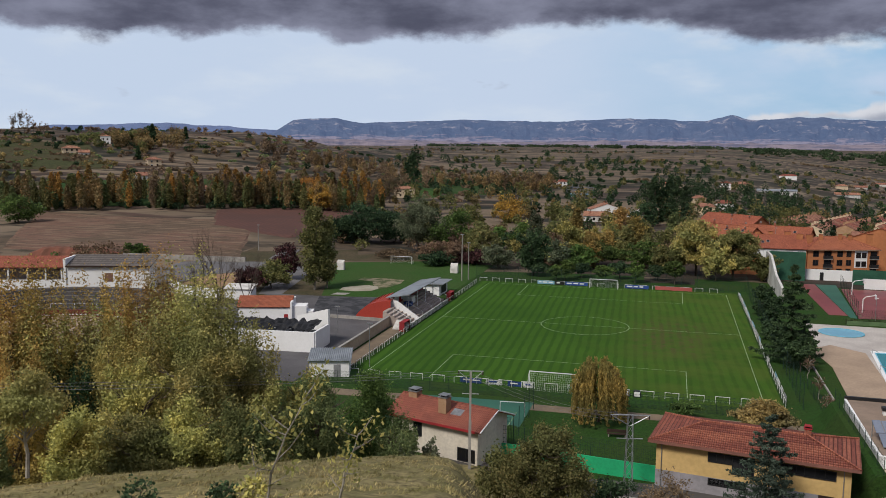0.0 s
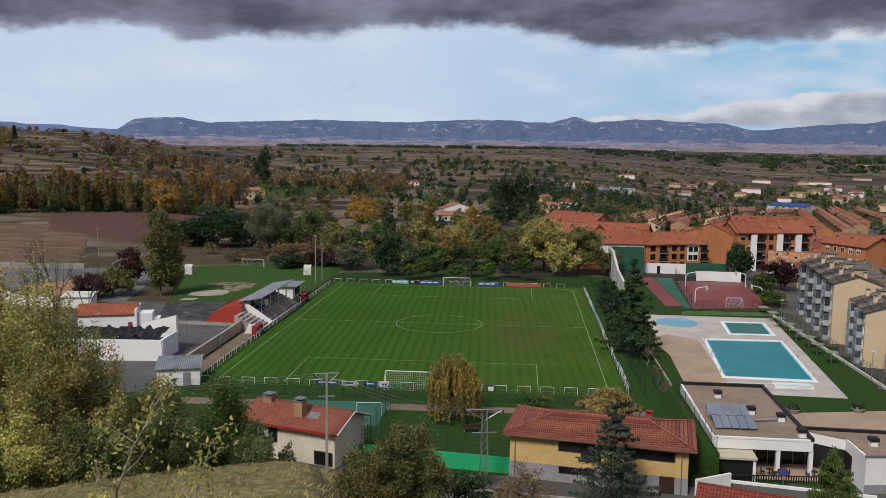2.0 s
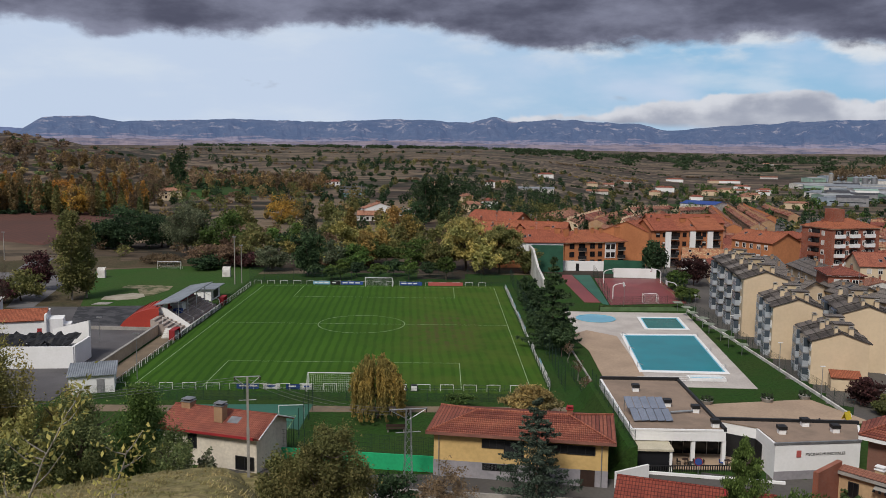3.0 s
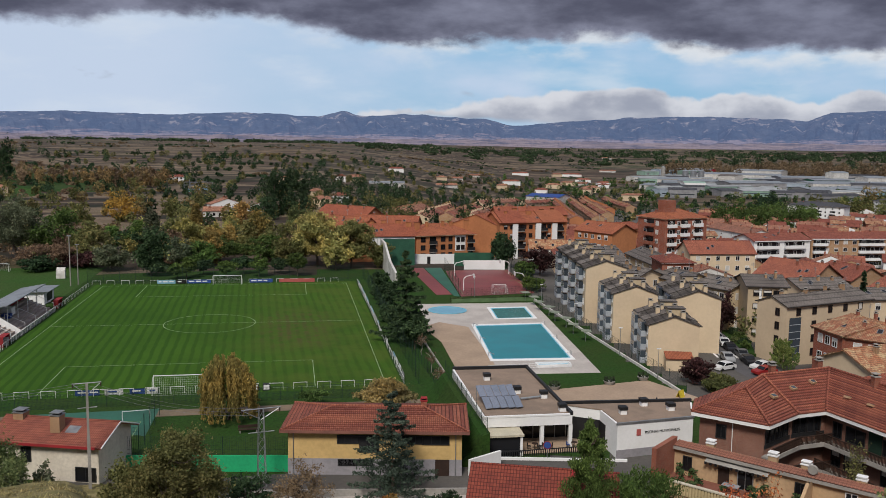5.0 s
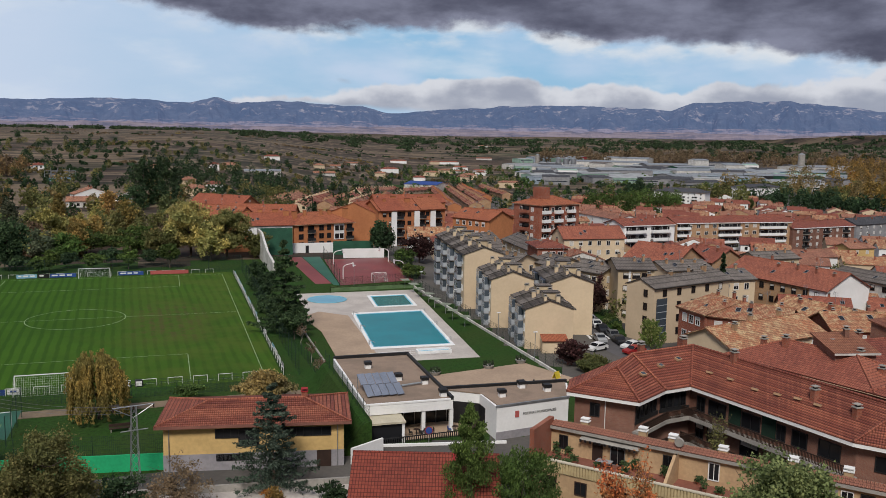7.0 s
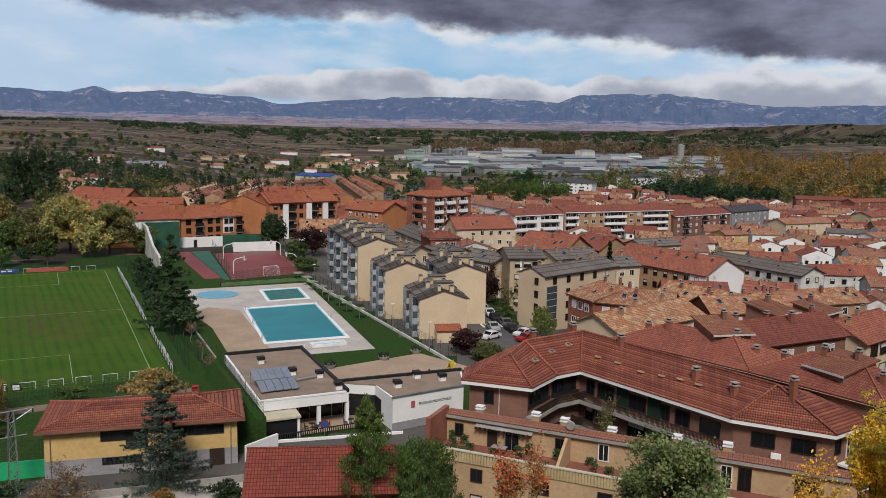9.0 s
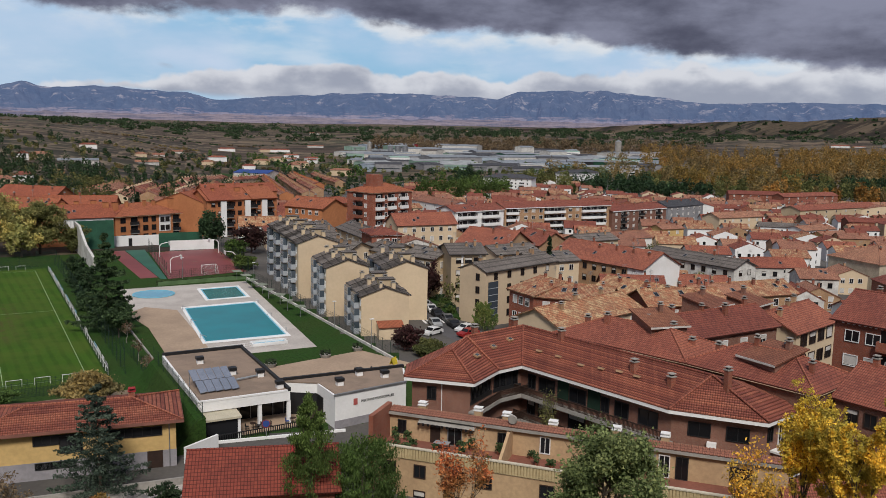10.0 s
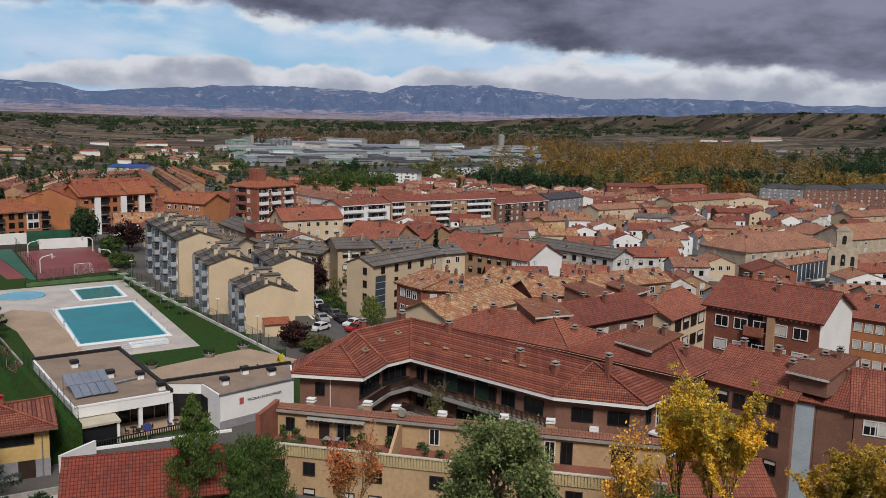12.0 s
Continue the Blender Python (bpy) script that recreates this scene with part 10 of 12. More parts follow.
bg = feature("stone church bell gable with arched openings", 274.0, -43.5, -12.4, -50, "bell gable", "bell_gable")
bg.scale = (0.86, 0.86, 0.86)
g = Geo().box(-5, 0, 0, 5, 2.2, 15).box(-4.4, 0.1, 15, 4.4, 2.1, 16.0).box(-2.6, 0.2, 16, 2.6, 2.0, 22).poly([(-2.9, 0.1, 22), (2.9, 0.1, 22), (0, 0.1, 24)]).poly([(2.9, 2.1, 22), (-2.9, 2.1, 22), (0, 2.1, 24)]).poly([(-2.9, 0.1, 22), (0, 0.1, 24), (0, 2.1, 24), (-2.9, 2.1, 22)]).poly([(0, 0.1, 24), (2.9, 0.1, 22), (2.9, 2.1, 22), (0, 2.1, 24)])
part("stone_body", g, PALE_STONE, bg)
for x, z, w, h in ((-3.2, 9.5, 1.3, 3.6), (0, 9.5, 1.5, 4.2), (3.2, 9.5, 1.3, 3.6), (0, 17.5, 1.3, 3.0)):
    pts = [(x - w / 2, z), (x + w / 2, z), (x + w / 2, z + h - w / 2)] + [(x + w / 2 * math.cos(a), z + h - w / 2 + w / 2 * math.sin(a)) for a in [math.pi * k / 8 for k in range(1, 8)]] + [(x - w / 2, z + h - w / 2)]
    part("arch_opening", Geo().poly([(a, -0.03, b) for a, b in pts]), BLACK, bg)
    part("bell", Geo().tube((x, -0.25, z + h * 0.35), (x, -0.25, z + h * 0.6), w * 0.3, w * 0.18, n=10), METAL_GREY, bg) if w > 1.4 else None
for x in (-4.6, 4.6):
    part("finial", Geo().tube((x, 1.1, 16), (x, 1.1, 18), 0.4, 0.1, n=8), PALE_STONE, bg)
def roof_box(ax, ay, bx, by, dep, z0, z1, rise):
    """A stair house above the roofs: brick walls under one sloping tiled plane, higher at the back."""
    L = math.hypot(bx - ax, by - ay)
    b = thing("roof_dormer", "brick stair house with sloping tiled roof", "dormer", ax, ay, 0, math.degrees(math.atan2(by - ay, bx - ax)), "roof stair houses")
    g = Geo().box(0, 0, z0, L, dep, z1)
    g.poly([(0, dep, z1), (0, 0, z1), (0, dep, z1 + rise)]).poly([(L, 0, z1), (L, dep, z1), (L, dep, z1 + rise)]).poly([(0, dep, z1), (0, dep, z1 + rise), (L, dep, z1 + rise), (L, dep, z1)])
    part("wall_body", g, BRICK_BROWN, b)
    part("roof_slope", Geo().slab([(-0.3, -0.4, z1 + 0.06), (L + 0.3, -0.4, z1 + 0.06), (L + 0.3, dep + 0.3, z1 + rise + 0.2), (-0.3, dep + 0.3, z1 + rise + 0.2)], 0.15), ROOF_STAIR, b)
    part("eave_board", Geo().box(-0.3, -0.46, z1 - 0.16, L + 0.3, -0.4, z1 + 0.05), WHITE_OLD, b, "pale eave board")
    chimney(b, L * 0.7, dep * 0.8, z1 + rise * 0.8, 0.5, 1.0, BRICK_BROWN)
    return b


ROOF_STAIR = tiles("brown_red_roof_tiles", (0.27, 0.105, 0.062), (0.20, 0.075, 0.048), (0.33, 0.145, 0.085))
roof_box(87.6, -118.0, 87.7, -122.4, 4.6, 11.6, 13.8, 1.0)
roof_box(92.6, -135.3, 93.0, -138.9, 6.4, 12.2, 14.0, 1.0)
roof_box(85.6, -106.6, 90.2, -107.6, 4.6, 11.8, 14.5, 1.0)
roof_box(101.5, -100.4, 106.2, -99.6, 4.4, 12.0, 14.2, 0.8)
roof_box(110.5, -100.2, 114.8, -99.0, 4.4, 11.0, 13.6, 0.8)


# ---------------------------------------------------------------- trees
def quad_cloud(name, c, size, mat, rng, stretch=1.0, down=0.0, k=4):
    """One mesh of small leaf-shaped blades at the points c, with k corners each."""
    n = len(c)
    d = rng.normal(size=(n, 3))
    d[:, 2] -= down
    d /= np.linalg.norm(d, axis=1, keepdims=True) + 1e-9
    e = np.cross(d, rng.normal(size=(n, 3)))
    e /= np.linalg.norm(e, axis=1, keepdims=True) + 1e-9
    s = (size * (rng.uniform(0.6, 1.35, n) if k == 4 else rng.uniform(0.45, 2.1, n)))[:, None]
    v = np.empty((n, k, 3))
    if k == 4:
        v[:, 0], v[:, 2] = c + d * s * stretch, c - d * s * stretch
        v[:, 1], v[:, 3] = c + e * s * 0.62, c - e * s * 0.62
    else:
        v[:, 0] = c + d * s * stretch
        v[:, 1], v[:, 2] = c - d * s * stretch * 0.6 + e * s * 0.85, c - d * s * stretch * 0.6 - e * s * 0.85
    me = bpy.data.meshes.new(name)
    me.vertices.add(k * n)
    me.vertices.foreach_set("co", v.ravel())
    me.loops.add(k * n)
    me.loops.foreach_set("vertex_index", np.arange(k * n, dtype=np.int32))
    me.polygons.add(n)
    me.polygons.foreach_set("loop_start", np.arange(0, k * n, k, dtype=np.int32))
    me.materials.append(mat)
    me.update(calc_edges=True)
    return me


def crown_points(rng, n, w, h, kind, lumps):
    """Points of a crown of width w and height h, its foot at z = 0."""
    if kind == "poplar":
        t = rng.uniform(0, 1, lumps)
        r = w / 2 * np.sin(np.pi * np.clip(t * 0.92 + 0.06, 0, 1)) ** 0.7 * rng.uniform(0.2, 1.0, lumps)
        a = rng.uniform(0, 2 * np.pi, lumps)
        c = np.stack([r * np.cos(a), r * np.sin(a), t * h], 1)
        sp = np.array([w * 0.10, w * 0.10, h * 0.045])
    elif kind == "feather":
        # many steep shoots of uneven height, leafy along their length, thinner at the tips
        m = lumps
        t0 = rng.uniform(0.0, 0.55, m)
        a, top = rng.uniform(0, 2 * np.pi, m), np.clip(rng.normal(0.80, 0.14, m), 0.35, 1.06)
        reach = w / 2 * rng.uniform(0.15, 1.0, m) ** 0.6
        i, q = rng.integers(0, m, n), rng.uniform(0, 1, n) ** 0.72
        r = reach[i] * (0.25 + 0.75 * q ** 0.7)
        thick = (0.055 + 0.05 * (1 - q)) * w
        z = h * (t0[i] + (top - t0)[i] * q) + rng.normal(0, 0.02, n) * h
        c = np.stack([r * np.cos(a[i]), r * np.sin(a[i]), np.clip(z, 0.01 * h, None)], 1)
        c[:, :2] += rng.normal(size=(n, 2)) * thick[:, None]
        return c
    elif kind == "willow":
        # strands that hang from arching limbs: each has its own angle, reach and length
        m = 130
        sa, sr = rng.uniform(0, 2 * np.pi, m), w / 2 * rng.uniform(0.12, 1.0, m) ** 0.7
        stop = h * (1.0 - 0.42 * (sr / (w / 2)) ** 2 + rng.normal(0, 0.05, m))
        slen = h * rng.uniform(0.30, 0.80, m) * (0.45 + 0.65 * sr / (w / 2))
        i, q = rng.integers(0, m, n), rng.uniform(0, 1, n)
        r = sr[i] * (1 + 0.10 * q) + rng.normal(0, 0.020 * w, n)
        k = sa[i] + rng.normal(0, 0.035, n)
        z = stop[i] - slen[i] * q
        inner = rng.uniform(0, 1, n) < 0.16  # twigs along the limbs under the dome
        r[inner] *= rng.uniform(0.1, 1, inner.sum())
        return np.stack([r * np.cos(k), r * np.sin(k), np.maximum(z, 0.04 * h)], 1)
    elif kind == "fir":
        # open whorls of long branches that droop and lift at the tip, with sky between them
        levs, arms = 12, 7
        t = np.floor(rng.uniform(0, 1, n) ** 1.25 * levs)
        arm = np.floor(rng.uniform(0, arms, n))
        hsh = np.abs(np.sin(arm * 12.9898 + t * 78.233) * 43758.5453) % 1
        lev = (t + 0.55 * hsh) / levs
        br = arm / arms * 2 * np.pi + t * 2.4 + hsh * 0.6
        reach = (w / 2) * (1 - lev) ** 0.9 * (0.62 + 0.5 * hsh) + 0.12
        q = rng.uniform(0.0, 1, n) ** 0.75
        r = reach * q
        side = rng.normal(0, 1, n) * (0.035 + 0.11 * q * (1 - q) * 2.2) * reach
        z = lev * h * 0.97 + 0.05 * h - 0.30 * r + 0.28 * r * q - np.abs(side) * 0.25 - rng.uniform(0, 1, n) ** 2 * 0.024 * h
        return np.stack([r * np.cos(br) - side * np.sin(br), r * np.sin(br) + side * np.cos(br), np.clip(z, 0.02, h)], 1)
    elif kind == "pine":
        # upward tufts at the ends of whorled limbs, rounder at the top than a fir
        m = lumps
        t = rng.uniform(0, 1, m) ** 0.85
        r = w / 2 * (1 - t) ** 0.62 * rng.uniform(0.35, 1.05, m) * (0.75 + 0.25 * np.sin(t * 26))
        a = rng.uniform(0, 2 * np.pi, m)
        i, q = rng.integers(0, m, n), rng.uniform(0, 1, n)
        fat = (0.075 * (1 - t) + 0.028)[i] * w
        c = np.stack([r[i] * np.cos(a[i]), r[i] * np.sin(a[i]), t[i] * h * 0.95], 1)
        c += rng.normal(size=(n, 3)) * fat[:, None] * np.array([0.55, 0.55, 0.42])
        c[:, 2] += q * 0.05 * h
        return c
    elif kind == "spray":
        # upright feathery sprays all over a cone
        m = lumps
        t, a = rng.uniform(0, 0.86, m), rng.uniform(0, 2 * np.pi, m)
        r = w / 2 * (1 - t) ** 0.55 * rng.uniform(0.45, 1.0, m)
        i, q = rng.integers(0, m, n), rng.uniform(0, 1, n)
        out = (0.10 + 0.16 * rng.uniform(0, 1, m))[i] * w * q
        c = np.stack([(r[i] + out) * np.cos(a[i]), (r[i] + out) * np.sin(a[i]), h * (t[i] * 0.92 + 0.20 * q * (1 - 0.5 * t[i]))], 1)
        c += rng.normal(size=(n, 3)) * ((0.018 + 0.035 * (1 - q)) * w)[:, None]
        return c
    elif kind == "spruce":
        t = rng.uniform(0, 1, n) ** 0.75
        lev = np.floor(t * 15) / 15
        a = rng.uniform(0, 2 * np.pi, n)
        br = np.floor((a / (2 * np.pi)) * 9 + lev * 23 % 1) / 9 * 2 * np.pi + lev * 40
        a = br + rng.normal(0, 0.10, n)
        reach = (w / 2) * (1 - lev) ** 0.9 * (0.95 + 0.4 * np.sin(br * 7 + lev * 50)) + 0.12
        q = rng.uniform(0.05, 1, n) ** 0.75
        r = reach * q
        z = lev * h * 0.97 + 0.05 * h - 0.30 * r + 0.20 * r * q + rng.normal(0, 0.007 * h, n) - 0.02 * h * (rng.uniform(0, 1, n) ** 2)
        return np.stack([r * np.cos(a), r * np.sin(a), np.clip(z, 0.02, h)], 1)
    else:
        u = rng.normal(size=(lumps, 3))
        u /= np.linalg.norm(u, axis=1, keepdims=True)
        rad = rng.uniform(0.35, 1.0, lumps)[:, None] ** 0.6
        c = u * rad * np.array([w / 2 * 0.86, w / 2 * 0.86, h / 2 * 0.86]) + np.array([0, 0, h / 2])
        c[:, :2] *= (1.12 - 0.35 * np.clip(c[:, 2:] / h - 0.35, -0.3, 1))
        c *= 1 + 0.22 * np.sin(u[:, :1] * 4.1 + u[:, 2:] * 3.3 + rng.uniform(0, 6)) * np.array([1, 1, 0.55])
        c += rng.normal(size=(lumps, 3)) * np.array([w, w, h]) * 0.035
        sp = np.array([w, w, h * 0.8]) * (0.36 / lumps ** 0.42)
    i = rng.integers(0, len(c), n)
    return c[i] + rng.normal(size=(n, 3)) * sp * rng.uniform(0.7, 1.3, len(c))[i][:, None]


def limbs(rng, h0, h, w, r, n, mat_n=6):
    """Trunk with limbs reaching into the crown."""
    g = Geo()
    p = Vector((0, 0, -0.6))
    top = h0 + (h - h0) * 0.7
    pts = [p]
    for i in range(1, 6):
        pts.append(Vector((rng.normal(0, 0.03 * w), rng.normal(0, 0.03 * w), top * i / 5)))
    for i in range(5):
        g.tube(pts[i], pts[i + 1], r * (1 - 0.17 * i), r * (1 - 0.17 * (i + 1)), n=mat_n)
    for k in range(n):
        t = rng.uniform(0.35, 0.95)
        b = pts[min(4, int(t * 5))].lerp(pts[min(5, int(t * 5) + 1)], t * 5 % 1)
        a = rng.uniform(0, 6.28)
        e = b + Vector((math.cos(a) * w * 0.36, math.sin(a) * w * 0.36, (h - b.z) * rng.uniform(0.25, 0.6)))
        m = b.lerp(e, 0.5) + Vector((0, 0, 0.04 * h))
        g.tube(b, m, r * 0.4, r * 0.26, n=5).tube(m, e, r * 0.26, r * 0.09, n=4)
        for j in range(2):
            f = m.lerp(e, 0.4 + 0.4 * j)
            a2 = a + rng.uniform(-1, 1)
            g.tube(f, f + Vector((math.cos(a2) * w * 0.14, math.sin(a2) * w * 0.14, h * 0.07)), r * 0.13, r * 0.04, n=3)
    return g


LEAF = {
    "olive_gold": leaves("olive_gold_leaves", (0.118, 0.110, 0.034), (0.162, 0.134, 0.044), (0.080, 0.084, 0.030), gain=3.0),
    "tawny": leaves("tawny_gold_leaves", (0.150, 0.098, 0.032), (0.190, 0.118, 0.036), (0.110, 0.086, 0.030), gain=2.7),
    "lime": leaves("yellow_green_leaves", (0.105, 0.125, 0.034), (0.150, 0.145, 0.042), (0.070, 0.098, 0.028), gain=2.5),
    "moss": leaves("moss_green_leaves", (0.052, 0.070, 0.028), (0.086, 0.096, 0.038), (0.038, 0.052, 0.020), gain=2.5),
    "olive": leaves("olive_leaves", (0.062, 0.066, 0.023), (0.090, 0.080, 0.030), (0.045, 0.050, 0.018), gain=2.3),
    "green": leaves("green_leaves", (0.036, 0.066, 0.016), (0.058, 0.086, 0.022), (0.030, 0.048, 0.014), gain=1.9),
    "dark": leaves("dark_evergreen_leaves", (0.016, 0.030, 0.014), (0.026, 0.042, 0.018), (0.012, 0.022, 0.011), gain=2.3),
    "spruce": leaves("blue_green_needles", (0.030, 0.044, 0.032), (0.052, 0.068, 0.052), (0.018, 0.028, 0.020), gain=2.3),
    "gold": leaves("golden_leaves", (0.34, 0.200, 0.024), (0.44, 0.27, 0.036), (0.20, 0.150, 0.028), gain=1.9),
    "far_gold": leaves("dull_gold_poplar_leaves", (0.185, 0.112, 0.030), (0.235, 0.140, 0.036), (0.115, 0.085, 0.030), gain=1.55),
    "rust": leaves("rusty_leaves", (0.185, 0.090, 0.024), (0.245, 0.125, 0.030), (0.115, 0.072, 0.022), gain=1.75),
    "willow": leaves("tawny_willow_leaves", (0.155, 0.105, 0.034), (0.215, 0.140, 0.044), (0.105, 0.085, 0.030), gain=1.7),
    "orange": leaves("orange_autumn_leaves", (0.220, 0.110, 0.024), (0.27, 0.15, 0.032), (0.14, 0.085, 0.024)),
    "umber": leaves("umber_autumn_leaves", (0.110, 0.078, 0.034), (0.150, 0.100, 0.040), (0.072, 0.060, 0.030), gain=2.15),
    "plum": leaves("dark_plum_leaves", (0.035, 0.014, 0.016), (0.055, 0.022, 0.022), (0.028, 0.014, 0.014)),
    "grey": leaves("grey_green_leaves", (0.060, 0.072, 0.042), (0.090, 0.100, 0.060), (0.040, 0.052, 0.030)),
    "brown": leaves("brown_twigs", (0.085, 0.055, 0.034), (0.105, 0.072, 0.045), (0.060, 0.042, 0.028), gain=2.2),
    "red": leaves("red_brown_leaves", (0.22, 0.065, 0.022), (0.28, 0.10, 0.03), (0.13, 0.085, 0.03)),
}
TREES = {}


def tree(kind, leaf, x, y, z, h, w, label, n=2600, size=0.22, stem=0.18, var=0, bark=None, group="trees", name="tree", lumps=60):
    """A tree at x, y of height h and crown width w. Alike trees share their meshes, scaled to size."""
    far = kind not in ("fir", "pine", "spray") and (size >= 0.2 or n >= 5000)
    if far:
        n, size = int(n * 1.9), size * 0.66
    key = (kind, leaf, n, size, stem, var, lumps, round(h / w, 1))
    if key not in TREES:
        r = np.random.default_rng(len(TREES) * 37 + 11)
        h0 = h * stem
        pts = crown_points(r, n, w, h - h0, kind, lumps) + np.array([0, 0, h0])
        pts[:, 2] = np.maximum(pts[:, 2], 0.02)
        cm = quad_cloud("crown", pts, size, LEAF[leaf], r, stretch=1.9 if kind in ("spruce", "willow", "fir", "pine", "spray") else 1.15, down=4.0 if kind == "willow" else -2.2 if kind in ("pine", "spray") else 0.0, k=3 if far else 4)
        tm = limbs(r, h0, h, w if kind not in ("poplar", "spruce", "feather", "fir", "pine", "spray") else w * 0.4, {"spruce": 0.018, "fir": 0.016, "feather": 0.011, "poplar": 0.016}.get(kind, 0.024) * h, {"spruce": 0, "fir": 0, "pine": 5, "spray": 0, "feather": 4, "poplar": 4}.get(kind, 9)).data("trunk", [bark or BARK])
        TREES[key] = (cm, tm, h, w)
    cm, tm, h1, w1 = TREES[key]
    t = thing(name, label, "tree" if name != "shrub" else "shrub", x, y, z, (x * 37 + y * 11) % 360, group)
    t.scale = (w / w1, w / w1, h / h1)
    part("trunk", tm, None, t)
    part("crown", cm, None, t)
    return t


def twigs(rng, h, w, r, depth=4, first=0.22):
    """A leafless tree: limbs that fork again and again, each pair thinner than the last."""
    g = Geo()

    def grow(p, d, l, r0, k):
        e = p + d * l
        g.tube(p, e, r0, r0 * 0.68, n=5 if k == depth else 3)
        if k == 0:
            return
        for j in range(3 if k > 1 else 4):
            a = Vector((rng.normal(0, 0.42) * w / h * 1.7, rng.normal(0, 0.42) * w / h * 1.7, 0.25 * rng.uniform(0.2, 1)))
            grow(p.lerp(e, rng.uniform(0.55, 1.0)), (d + a).normalized(), l * rng.uniform(0.6, 0.92), r0 * 0.55, k - 1)
    grow(Vector((0, 0, -0.3)), Vector((rng.normal(0, 0.04), rng.normal(0, 0.04), 1)).normalized(), h * first + 0.3, r, depth)
    return g


def bare_tree(x, y, z, h, w, label, seed, depth=5, bark=None, leaf=None, n=300, size=0.12):
    rng = np.random.default_rng(seed)
    t = thing("tree", label, "tree", x, y, z, 0, "trees")
    g = twigs(rng, h, w, 0.011 * h + 0.02, depth)
    zs = max(v[2] for v in g.v)
    g.v = [(v[0], v[1], v[2] * h / zs if v[2] > 0 else v[2]) for v in g.v]
    part("trunk", g, bark or BARK, t)
    if leaf:
        hi = np.array([v for v in g.v if v[2] > h * 0.3])
        c = hi[rng.integers(0, len(hi), n)] + rng.normal(size=(n, 3)) * max(size, 0.08) * 1.6
        part("crown", quad_cloud("crown", c, size, LEAF[leaf], rng, stretch=1.25, k=3 if n > 9000 else 4), None, t)
    return t


def sapling(x, y, z, h, lean, label, seed, n, size):
    """A young tree: one thin leaning stem with a few long side shoots and big single leaves."""
    rng = np.random.default_rng(seed)
    t = thing("sapling", label, "sapling", x, y, z, 0, "saplings")
    g, tips = Geo(), []
    pts = [Vector((lean * h * (i / 6) ** 1.4 + rng.normal(0, 0.03), rng.normal(0, 0.03), h * i / 6 - (0.3 if i == 0 else 0))) for i in range(7)]
    for i in range(6):
        g.tube(pts[i], pts[i + 1], 0.050 - 0.006 * i, 0.044 - 0.006 * i, n=6)
        if i > 0:
            for s in range(2 if i > 1 else 1):
                a = rng.uniform(0, 6.28)
                p = pts[i].lerp(pts[i + 1], rng.uniform(0, 1))
                e = p + Vector((math.cos(a) * 0.26 * h, math.sin(a) * 0.26 * h, rng.uniform(0.08, 0.22) * h)) * rng.uniform(0.6, 1.1)
                m = p.lerp(e, 0.5) - Vector((0, 0, 0.02 * h))
                part("branch", Geo().tube(p, m, 0.022, 0.016, n=4).tube(m, e, 0.016, 0.006, n=4), PALE_BARK, t)
                tips += [p.lerp(m, 0.6), m, m.lerp(e, 0.5), e, e]
    tips += pts[4:]
    part("trunk", g, PALE_BARK, t)
    c = np.array([tuple(v) for v in tips])
    c = c[rng.integers(0, len(c), n)] + rng.normal(size=(n, 3)) * 0.20
    part("crown", quad_cloud("crown", c, size, LEAF["olive_gold"], rng, stretch=1.35), None, t)
    return t

tree("feather", "olive_gold", -26.9, -107.8, 2.6, 23.8, 4.4, "tall feathery olive gold poplar below the hill", 9500, 0.1, 0.04, lumps=60)
tree("feather", "tawny", -31.1, -105.8, 2.0, 24.4, 4.1, "tall feathery olive gold poplar below the hill", 9500, 0.1, 0.04, lumps=60)
tree("feather", "olive_gold", -23.9, -108.4, 2.9, 22.2, 4.6, "tall feathery olive gold poplar below the hill", 9500, 0.1, 0.04, lumps=60)
tree("feather", "tawny", -32.0, -108.8, 2.3, 23.7, 4.0, "tall feathery olive gold poplar below the hill", 9500, 0.1, 0.04, lumps=60)
tree("feather", "olive_gold", -21.2, -109.2, 3.2, 19.0, 4.2, "tall feathery olive gold poplar below the hill", 9500, 0.1, 0.04, lumps=60)
tree("feather", "olive_gold", -19.0, -110.3, 3.5, 16.2, 4.1, "tall feathery olive gold poplar below the hill", 9500, 0.1, 0.04, lumps=60)
tree("feather", "tawny", -32.5, -111.6, 2.6, 22.2, 3.3, "tall feathery olive gold poplar below the hill", 9500, 0.1, 0.04, lumps=60)
tree("feather", "olive_gold", -26.0, -112.0, 3.2, 20.6, 4.7, "tall feathery olive gold poplar below the hill", 9500, 0.1, 0.04, lumps=60)
tree("feather", "olive_gold", -22.2, -113.2, 4.1, 18.1, 5.1, "tall feathery olive gold poplar below the hill", 9500, 0.1, 0.04, lumps=60)
tree("feather", "olive_gold", -26.9, -115.0, 3.5, 19.5, 4.1, "tall feathery olive gold poplar below the hill", 9500, 0.1, 0.04, lumps=60)
tree("broad", "olive_gold", -22.5, -115.7, 5.2, 15.4, 9.9, "broad olive gold tree below the hill", 26000, 0.1, 0.05, lumps=190)
tree("broad", "olive_gold", -24.9, -119.6, 6.4, 13.1, 6.2, "olive gold tree below the hill", 15000, 0.1, 0.05, lumps=120)
tree("feather", "tawny", -40.6, -112.9, 2.0, 22.7, 4.9, "tall yellow brown poplar beside the slope", 10000, 0.1, 0.04, lumps=45)
tree("feather", "tawny", -39.4, -117.2, 2.6, 22.8, 5.5, "tall yellow brown poplar beside the slope", 12000, 0.1, 0.04, lumps=45)
